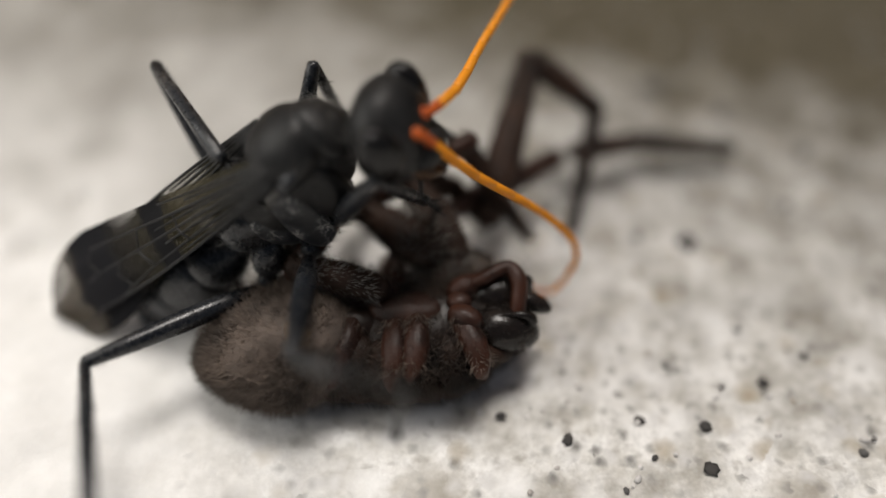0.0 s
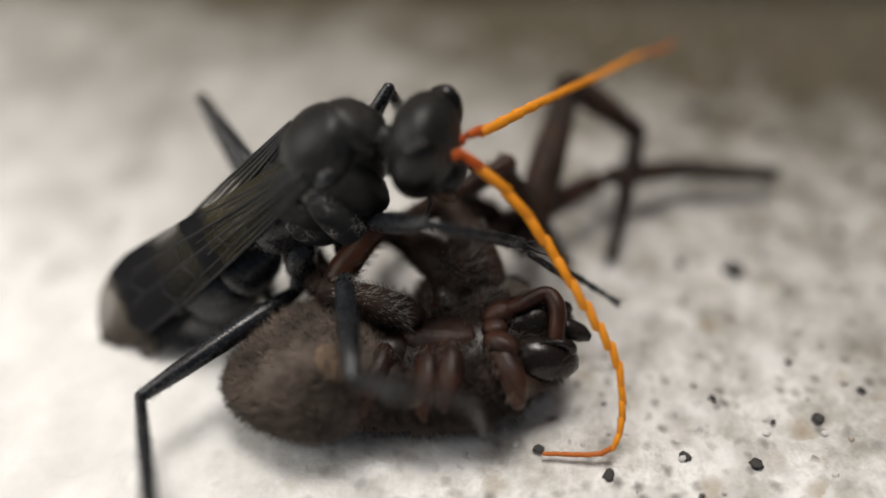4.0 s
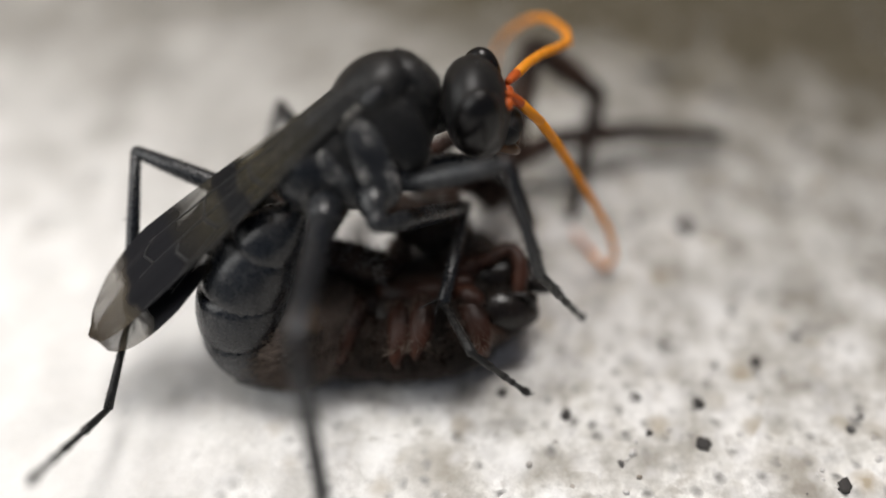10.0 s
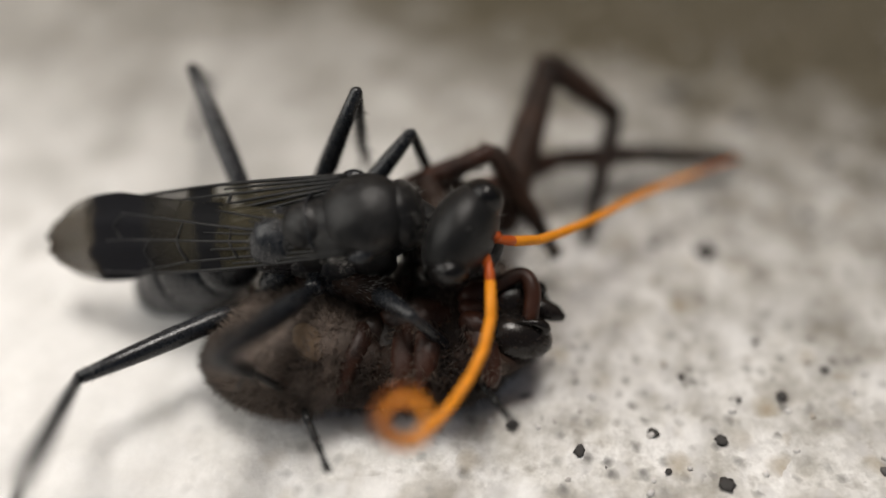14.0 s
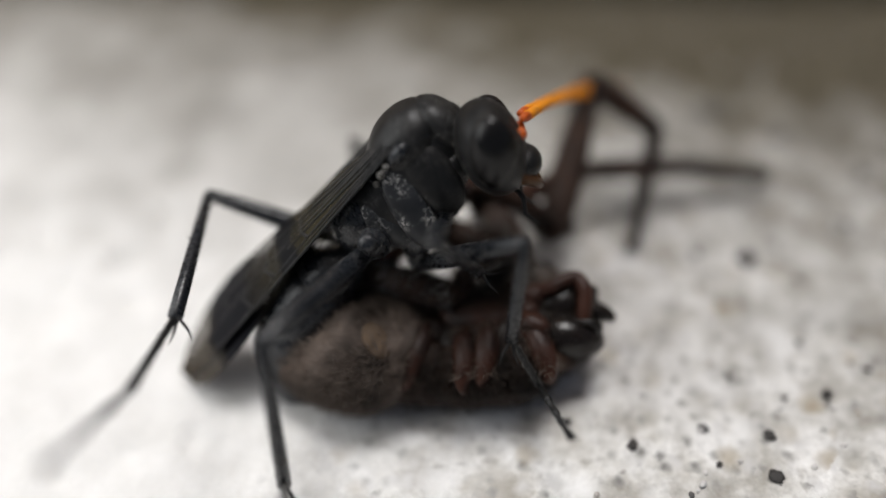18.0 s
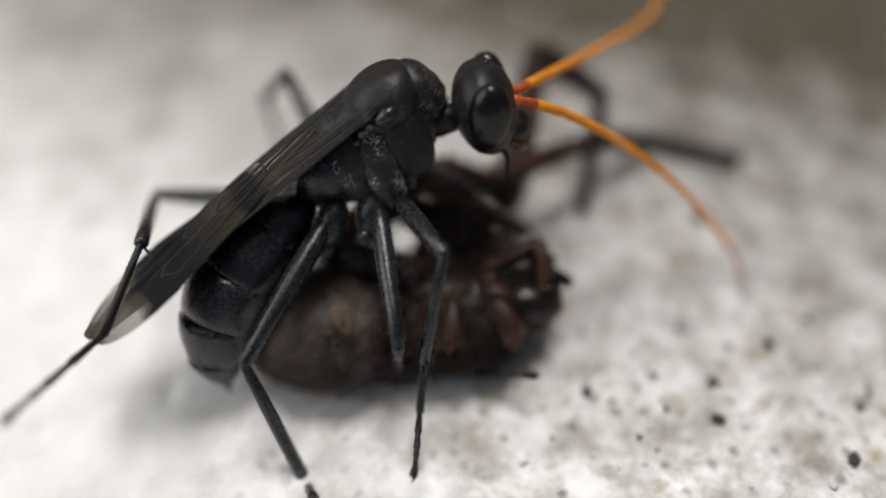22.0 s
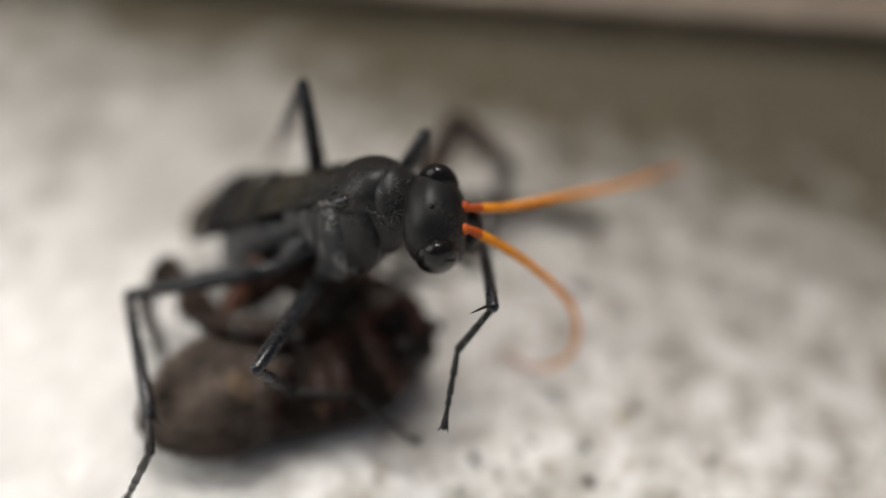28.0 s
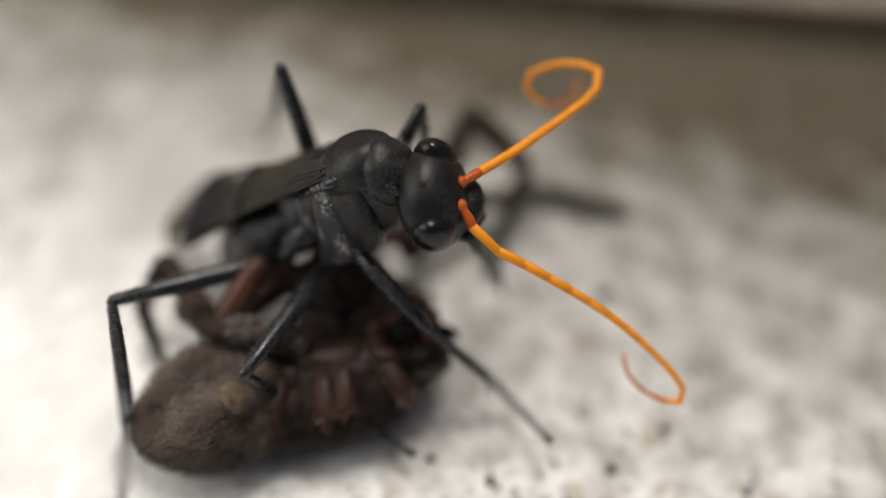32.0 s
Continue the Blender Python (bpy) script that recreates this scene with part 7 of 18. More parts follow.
    go(WASP_PARTS["antL15"], [(0, 10.33, 8.36, -8.56, 8, 0, 104), (0.5, 11.76, 3.32, -10.07, -5, 41, 70), (1, 13.26, -2.32, -12.07, -68, 55, -9), (2, 10.42, 8.56, -8.56, -27, 61, 38), (3, 10.16, 7.36, -10.52, -22, 52, 44), (6, 11.98, -5.26, -12.45, -84, 56, -28), (7, 11.9, 5.5, -11.31, -36, 56, 27), (8, 9.57, 10.36, -7.35, -15, 35, 57), (8.25, 6.99, 4.6, -8.47, 13, 33, 104), (8.5, 4.73, -1.37, -9.9, 30, 16, 143), (9, -0.56, 1.69, -13.06, 27, -10, 97), (10, 7.74, 9.81, -4.1, 36, 44, 124), (10.5, 9.22, -0.64, -11.06, 38, 1, 128), (11, 14.87, 4.07, -6.76, 38, -2, 121), (12, 14.52, 8.52, -3.8, 37, 3, 68), (13, 16.17, -4.78, -7.89, 25, 21, 15), (14, 15.09, 2.58, -9, 29, 36, 22), (15, 16.14, 7.46, -3.12, 37, 11, 43), (17.5, 11.43, 8.18, -9.95, 40, 36, 49), (18, 7.48, 10.95, -8.05, 56, 37, 76), (19, 10.59, 7.62, -11.38, 23, 19, 13), (19.5, 7.98, 10.25, -8.06, 51.9, 26.8, 80), (20, 5.46, 10.07, -3.66, 71, 6, 141), (20.5, 11.5, 8.38, -4.67, 54, 30, 88), (21, 16.72, 6.62, -5.07, 20, 28, 24), (22, 14.48, 6.69, -8.11, 29, 5, 53), (22.2, 8.01, 7.23, -5.27, 34, 49, 64), (22.4, 1.74, 7.64, -2.62, 138, 79, 172), (22.7, 7.43, 1.93, -5.11, 128, 30, 161), (22.85, 10.42, -0.02, -7.09, 127.5, 5.5, 159.4), (23, 13.59, -3.98, -7.86, 128, -19, 158), (23.5, 10.79, 4.41, -10.58, 135, 0, 117), (23.75, 11.87, 5.3, -7.67, 135.3, 1.1, 145.6), (24, 12.58, 5.06, -4.32, 113.7, 1.9, 174.2), (24.5, 10.12, 8.66, -7.57, 101.3, 28.3, 130.1), (25, 6.99, 10.13, -9.43, 83.4, 35.5, 71.4), (28, 7.39, 12.87, -5.95, 86.9, 16.7, 73.6), (28.5, 11.44, 3.05, -4.92, 68, 13, 28), (29, 15.89, -6.87, -0.06, 83.5, -19.1, -42.9), (29.25, 15.07, -1.63, -3.52, 94.2, -27.4, -69.6), (29.5, 10.56, 2.13, -4.35, 104, -30, -99), (29.62, 9.98, 4.07, -4.9, 114.8, -26.2, -121.6), (29.75, 8.79, 6.38, -5.28, 122.9, -19.2, -142.3), (30, 4.79, 11.59, -5.25, 111.2, 0.1, -178.8), (30.5, 2.92, 11.81, -1.75, 113.7, 38.1, -171.7), (31, 2.03, 9.83, 1.8, 147.8, 74.4, -144.2), (32, 4.55, 8.37, -2.19, -11.4, 44.9, 54.7)])
    go(WASP_PARTS["antL16"], [(0, 10.21, 8.85, -8.56, 9, -1, 107), (0.5, 11.84, 3.54, -10.27, -4, 41, 72), (1, 13.55, -2.37, -12.48, -70, 55, -10), (2, 10.61, 8.72, -9, -30, 62, 37), (3, 10.38, 7.58, -10.92, -25, 54, 42), (6, 12.23, -5.39, -12.86, -85, 56, -28), (7, 12.15, 5.63, -11.73, -39, 57, 26), (8, 9.8, 10.7, -7.63, -17, 37, 55), (8.5, 4.34, -1.08, -10.04, 24, 15, 136), (8.75, 1.86, 0.55, -11.51, 58, 33, -152), (9, -0.62, 2.18, -12.97, 87, 10, -83), (9.5, 3.46, 6.14, -8.71, 65, 63, -115), (10, 7.54, 10.11, -4.45, -51, 50, 121), (10.5, 8.92, -0.25, -11.07, -45, -2, 133), (11, 14.62, 4.5, -6.74, -45, -3, 127), (12, 14.71, 8.98, -3.83, -45, 3, 67), (13, 16.62, -4.66, -8.07, -53, 17, 25), (14, 15.46, 2.73, -9.29, -54, 35, 22), (15, 16.49, 7.8, -3.22, -45, 11, 43), (17.5, 11.7, 8.49, -10.25, -43, 35, 49), (18, 7.57, 11.34, -8.35, -27, 37, 76), (19, 11.05, 7.73, -11.54, -62, 20, 10), (19.5, 8.06, 10.69, -8.28, -27.1, 34.3, 78.8), (20, 5.07, 10.38, -3.71, 1, 11, 142), (20.5, 11.5, 8.62, -4.81, -22, 34, 88), (21, 17.12, 6.8, -5.31, -58, 28, 24), (22, 14.78, 7.09, -8.15, -49, 2, 56), (22.2, 8.11, 7.44, -5.54, -47, 45, 61), (22.4, 1.64, 7.66, -3.11, 25, 85, 134), (22.7, 7.16, 2.03, -5.27, 40, 30, 150), (22.85, 10.03, 0.13, -7.13, 40.3, 2, 151), (23, 13.15, -3.8, -7.69, 40, -26, 152), (23.5, 10.57, 4.86, -10.58, 41, 3, 145), (23.75, 11.46, 5.58, -7.68, 42.9, 8.2, 164.2), (24, 12.09, 5.11, -4.34, 28.6, 12.5, -176.1), (24.5, 9.84, 9, -7.81, 6.1, 38.5, 135.4), (25, 7.11, 10.52, -9.72, -17.6, 35.5, 71.4), (28, 7.53, 13.34, -6.09, -14.1, 16.7, 73.6), (28.5, 11.65, 3.16, -4.97, -32, 12, 28), (29, 16.23, -7.19, 0.1, -14.4, -19.8, -44.2), (29.25, 15.18, -1.92, -3.36, -3.6, -29.2, -69.9), (29.5, 10.54, 1.96, -4.25, 9, -33, -99), (29.62, 9.85, 3.86, -4.78, 21.1, -29.2, -122.2), (29.75, 8.53, 6.18, -5.16, 30.1, -21.7, -143), (30, 4.29, 11.58, -5.25, 17.2, -1, -178.7), (30.5, 2.53, 11.75, -2.05, 17.9, 42.9, -176.8), (31, 1.92, 9.76, 1.32, 60.9, 86.3, -145.9), (32, 4.75, 8.66, -2.54, -91, 24.9, 59.3)])
    go(WASP_PARTS["antL17"], [(0, 10.07, 9.33, -8.55, 9, -2, 110), (0.5, 11.91, 3.75, -10.47, -4, 42, 75), (1, 13.83, -2.42, -12.89, -73, 55, -10), (2, 10.8, 8.86, -9.44, -34, 67, 33), (3, 10.6, 7.78, -11.32, -27, 55, 41), (6, 12.48, -5.53, -13.27, -87, 55, -29), (7, 12.4, 5.75, -12.14, -41, 57, 25), (8, 10.03, 11.03, -7.93, -19, 37, 55), (8.5, 3.99, -0.75, -10.18, 17, 15, 126), (8.75, 1.72, 0.47, -11.62, 59, 41, -156), (9, -0.56, 1.69, -13.06, 95, 10, -83), (9.5, 3.41, 6.03, -8.95, 84, 64, -100), (10, 7.38, 10.38, -4.84, -60, 57, 113), (10.5, 8.57, 0.12, -11.05, -45, -6, 141), (11, 14.32, 4.9, -6.72, -45, -3, 139), (12, 14.9, 9.44, -3.86, -45, 2, 68), (13, 17.06, -4.46, -8.22, -45, 4, 54), (14, 15.84, 2.89, -9.58, -57, 35, 22), (15, 16.85, 8.14, -3.32, -48, 11, 44), (17.5, 11.97, 8.8, -10.53, -46, 35, 48), (18, 7.67, 11.72, -8.65, -30, 37, 75), (19, 11.51, 7.81, -11.72, -67, 21, 8), (19.5, 8.14, 11.09, -8.56, -27.3, 42.2, 76.3), (20, 4.68, 10.68, -3.8, 11, 18, 142), (20.5, 11.51, 8.86, -4.97, -18, 40, 87), (21, 17.52, 6.98, -5.54, -56, 28, 24), (22, 15.06, 7.5, -8.17, -47, -1, 60), (22.2, 8.24, 7.66, -5.79, -47, 40, 60), (22.4, 1.61, 7.69, -3.61, -48, 81, 59), (22.7, 6.95, 2.15, -5.41, 23, 28, 135), (22.85, 9.7, 0.31, -7.14, 24.2, -1.5, 139.9), (23, 12.76, -3.59, -7.48, 23, -31, 145), (23.5, 10.16, 5.15, -10.6, 22, 5, 151), (23.75, 10.99, 5.71, -7.75, 30.9, 33.1, 177.1), (24, 11.6, 5.08, -4.44, 45.3, 51.6, -138), (24.5, 9.56, 9.27, -8.12, -52.5, 73.5, 118.5), (25, 7.24, 10.91, -10.01, -70.2, 35.4, 70.7), (28, 7.66, 13.79, -6.23, -66.8, 16.6, 72.7), (28.5, 11.86, 3.27, -5.02, -83, 10, 28), (29, 16.56, -7.52, 0.28, -63.3, -22, -43.7), (29.25, 15.29, -2.21, -3.19, -51.2, -32.7, -69.6), (29.5, 10.51, 1.8, -4.14, -36, -37, -100), (29.62, 9.73, 3.66, -4.65, -22.3, -32.6, -123.8), (29.75, 8.27, 5.99, -5.03, -12.4, -24.2, -144.4), (30, 3.79, 11.57, -5.24, -23.8, -1.5, -178.3), (30.5, 2.16, 11.73, -2.4, -25.5, 46, 177.6), (31, 1.9, 9.74, 0.82, -132.8, 84.6, 46.9), (32, 4.98, 9.05, -2.75, -114.1, 12.9, 62.8)])
    go(WASP_PARTS["antL18"], [(0, 9.91, 9.75, -8.53, 10, -3, 115), (0.5, 11.96, 3.94, -10.64, -4, 43, 79), (1, 14.09, -2.46, -13.26, -77, 54, -10), (2, 10.95, 8.95, -9.85, -42, 75, 28), (3, 10.8, 7.95, -11.68, -31, 55, 41), (6, 12.7, -5.65, -13.64, -89, 55, -29), (7, 12.62, 5.85, -12.52, -44, 57, 25), (8, 10.24, 11.32, -8.2, -22, 37, 54), (8.5, 3.73, -0.39, -10.29, 9, 15, 119), (9, -0.5, 1.25, -13.13, 8, -10, 97), (10, 7.28, 10.6, -5.22, 13, 61, 106), (10.25, 7.76, 5.5, -8.11, 32, 28, 132), (10.5, 8.23, 0.4, -11.01, 35, -8, 145), (11, 13.98, 5.19, -6.7, 34, -2, 153), (11.5, 14.52, 7.53, -5.29, 35, -1, 113), (12, 15.07, 9.86, -3.88, 35, 1, 73), (13, 17.32, -4.09, -8.25, 32, -12, 107), (13.5, 16.9, -0.4, -9.03, 31, 15, 69), (14, 16.18, 3.02, -9.84, 10, 35, 22), (15, 17.17, 8.44, -3.4, 18, 11, 44), (17.5, 12.21, 9.07, -10.79, 20, 35, 48), (18, 7.76, 12.07, -8.93, 36, 37, 75), (19, 11.93, 7.87, -11.88, 0, 21, 8), (19.5, 8.22, 11.42, -8.87, 40.3, 46, 74), (20, 4.34, 10.94, -3.94, 84, 23, 142), (20.5, 11.52, 9.07, -5.15, 50, 43, 85), (21, 17.89, 7.14, -5.75, 12, 28, 24), (22, 15.28, 7.89, -8.16, 21, -2, 62), (22.2, 8.37, 7.88, -6.01, 19, 36, 58), (22.4, 1.64, 7.75, -4.06, 8, 73, 45), (22.7, 6.81, 2.29, -5.52, 47, 15, 92), (22.85, 9.44, 0.53, -7.13, 46.9, -16.2, 99.8), (23, 12.44, -3.37, -7.24, 41, -47, 111), (23.5, 9.77, 5.37, -10.64, 24, 5, 152), (23.75, 10.61, 5.73, -8, 34.7, 54.6, 171.5), (24, 11.4, 4.9, -4.8, 134.2, 66.3, -64.3), (24.5, 9.5, 9.39, -8.56, -123.5, 68.1, 42.5), (25, 7.37, 11.26, -10.27, -79.2, 35.4, 70.7), (28, 7.79, 14.21, -6.36, -74.8, 16.6, 72.7), (28.5, 12.04, 3.37, -5.06, -89, 6, 31), (29, 16.86, -7.81, 0.44, -63.8, -26.3, -42.8), (29.25, 15.38, -2.46, -3.02, -49.3, -41.8, -68.2), (29.5, 10.48, 1.65, -4.03, -23, -49, -104), (29.62, 9.61, 3.49, -4.51, -4.1, -42, -130.2), (29.75, 8.04, 5.82, -4.9, 7.6, -30.4, -149.8), (30, 3.34, 11.55, -5.23, -1.6, -1.7, -177.9), (30.5, 1.85, 11.75, -2.72, -15.4, 46.3, 149.6), (31, 1.93, 9.77, 0.37, -80, 57.2, 52.5), (32, 5.18, 9.44, -2.85, -67.2, -8.1, 71.7)])
    go(WASP_PARTS["antL19"], [(0, 9.72, 10.16, -8.51, 10, -3, 116), (0.5, 12, 4.13, -10.82, -4, 43, 80), (1, 14.35, -2.5, -13.62, -78, 54, -9), (2, 11.05, 9.01, -10.29, -46, 78, 24), (3, 11, 8.12, -12.05, -31, 54, 41), (6, 12.93, -5.77, -14.01, -89, 55, -29), (7, 12.84, 5.95, -12.9, -44, 56, 25), (8, 10.45, 11.62, -8.47, -22, 36, 54), (8.5, 3.52, -0.02, -10.41, 8, 15, 117), (9, -0.56, 1.69, -13.06, 7, -10, 97), (10, 7.22, 10.82, -5.61, 11, 62, 105), (10.25, 7.54, 5.74, -8.28, 31, 28, 132), (10.5, 7.86, 0.66, -10.95, 34, -8, 145), (11, 13.58, 5.4, -6.68, 33, -2, 158), (11.5, 14.39, 7.84, -5.28, 34, -2, 117), (12, 15.2, 10.29, -3.88, 35, -1, 77), (13, 17.19, -3.67, -8.15, 29, -13, 117), (13.5, 17.01, -0.12, -9.11, 29, 16, 75), (14, 16.52, 3.16, -10.1, 5, 35, 22), (15, 17.48, 8.75, -3.49, 14, 11, 45), (17.5, 12.46, 9.35, -11.05, 15, 35, 48), (18, 7.86, 12.41, -9.2, 31, 37, 74), (18.5, 10.27, 10.17, -10.78, 62, 14, 138), (19, 12.34, 7.93, -12.05, 58, -21, -172), (19.5, 8.31, 11.72, -9.19, 61.9, 1.6, 165.8), (20, 4.02, 11.19, -4.12, 57, 24, 143), (20.5, 11.54, 9.28, -5.34, 22, 44, 84), (21, 18.25, 7.3, -5.96, -16, 27, 23), (22, 15.5, 8.29, -8.14, -7, -3, 62), (22.4, 1.74, 7.84, -4.49, -21, 70, 43), (22.7, 6.8, 2.48, -5.57, -10, 12, 57), (22.85, 9.38, 0.84, -7.04, -10.2, -17, 60.3), (23, 12.33, -3.08, -6.92, -12, -46, 65), (23.25, 10.62, 1.35, -8.67, -46, -27, 118), (23.5, 9.37, 5.58, -10.68, -53, 4, 152), (23.75, 10.35, 5.77, -8.36, -43.9, 56.5, 168.2), (24, 11.47, 4.73, -5.2, 69, 65.4, -53.7), (24.5, 9.62, 9.5, -8.97, 156.6, 65.4, 39.3), (25, 7.49, 11.6, -10.53, -155.9, 35.2, 69.9), (28, 7.92, 14.62, -6.49, -151.8, 16.6, 72.7), (28.5, 12.23, 3.49, -5.08, -160, -2, 36), (29, 17.15, -8.08, 0.64, -125.5, -35.7, -42.5), (29.25, 15.47, -2.68, -2.81, -107.8, -54, -67.1), (29.5, 10.45, 1.53, -3.89, -62, -62, -113), (29.62, 9.49, 3.34, -4.34, -37.7, -50.9, -141.9), (29.75, 7.8, 5.68, -4.74, -26.4, -35.6, -158.1), (30, 2.89, 11.54, -5.22, -36.7, -1.7, -177.5), (30.5, 1.59, 11.9, -3.04, -50, 27, 127.9), (31, 2.07, 9.96, 0, -99, 29.1, 59.1), (32, 5.32, 9.86, -2.79, -95.8, -31.2, 88.1)])
    go(WASP_PARTS["antL20"], [(0, 9.55, 10.51, -8.49, 10, -3, 115), (0.5, 12.03, 4.29, -10.97, -3, 43, 79), (1, 14.58, -2.54, -13.95, -76, 54, -9), (2, 11.13, 9.04, -10.68, -45, 75, 24), (3, 11.18, 8.27, -12.37, -30, 53, 41), (6, 13.13, -5.88, -14.34, -88, 55, -29), (7, 13.04, 6.04, -13.23, -43, 56, 25), (8, 10.64, 11.88, -8.71, -21, 35, 55), (8.5, 3.35, 0.33, -10.51, 6, 12, 117), (8.67, 2.03, 0.91, -11.34, 29, 43, 163), (8.83, 0.71, 1.5, -12.16, 81, 42, -127), (9, -0.61, 2.08, -12.99, 101, 10, -83), (9.5, 3.28, 6.54, -9.48, 95, 63, -93), (10, 7.17, 11, -5.96, -62, 61, 108), (10.25, 7.36, 5.94, -8.43, -43, 28, 133), (10.5, 7.54, 0.88, -10.89, -41, -8, 145), (11, 13.21, 5.55, -6.67, -42, -2, 155), (11.5, 14.25, 8.11, -5.27, -41, -2, 115), (12, 15.29, 10.68, -3.87, -40, 0, 75), (13, 17.01, -3.32, -8.06, -45, -13, 114), (13.5, 17.07, 0.11, -9.18, -45, 15, 73), (14, 16.83, 3.29, -10.32, -68, 34, 22), (15, 17.76, 9.03, -3.56, -59, 11, 45), (17.5, 12.68, 9.59, -11.28, -58, 36, 47), (18, 7.94, 12.72, -9.44, -42, 37, 74), (18.5, 10.13, 10.3, -10.83, -11, 14, 138), (19, 11.97, 7.87, -11.9, -14, -21, -172), (19.5, 7.92, 11.82, -9.2, -10, 1.1, 165.7), (20, 3.73, 11.41, -4.29, -15, 23, 143), (20.5, 11.56, 9.46, -5.52, -49, 43, 85), (21, 18.58, 7.44, -6.14, -88, 27, 23), (22, 15.68, 8.64, -8.12, -79, -2, 61), (22.2, 8.66, 8.35, -6.4, -80, 35, 56), (22.4, 1.83, 7.93, -4.86, -93, 72, 42), (22.7, 6.91, 2.65, -5.61, -79, 13, 60), (22.85, 9.53, 1.09, -6.95, -79.1, -17, 63.3), (23, 12.45, -2.83, -6.63, -81, -47, 68), (23.25, 10.5, 1.57, -8.54, -113, -28, 118), (23.5, 9.02, 5.76, -10.71, -121, 3, 150), (23.75, 10.14, 5.82, -8.7, -111, 54.3, 168.8), (24, 11.57, 4.6, -5.57, -8.6, 65.9, -63.1), (24.5, 9.75, 9.6, -9.33, 90.6, 67.5, 40.9), (25, 7.6, 11.91, -10.76, 136.1, 35.2, 69.9), (28, 8.03, 14.99, -6.6, 140.2, 16.6, 72.7), (28.5, 12.39, 3.6, -5.07, 132, -2, 35), (29, 17.4, -8.3, 0.88, 167.5, -35.5, -43.5), (29.25, 15.54, -2.84, -2.57, -174.9, -53.9, -68), (29.5, 10.42, 1.45, -3.72, -131, -62, -114), (29.62, 9.37, 3.25, -4.15, -107.2, -50.7, -142.3), (29.75, 7.58, 5.59, -4.57, -96.3, -35.5, -158.1), (30, 2.49, 11.52, -5.2, -105.7, -1.7, -177.2), (30.5, 1.37, 12.18, -3.22, -119.6, 28.3, 128.5), (31, 2.25, 10.26, -0.2, -172.3, 30.2, 58.6), (32, 5.33, 10.2, -2.58, -168.1, -30.6, 87.2)])
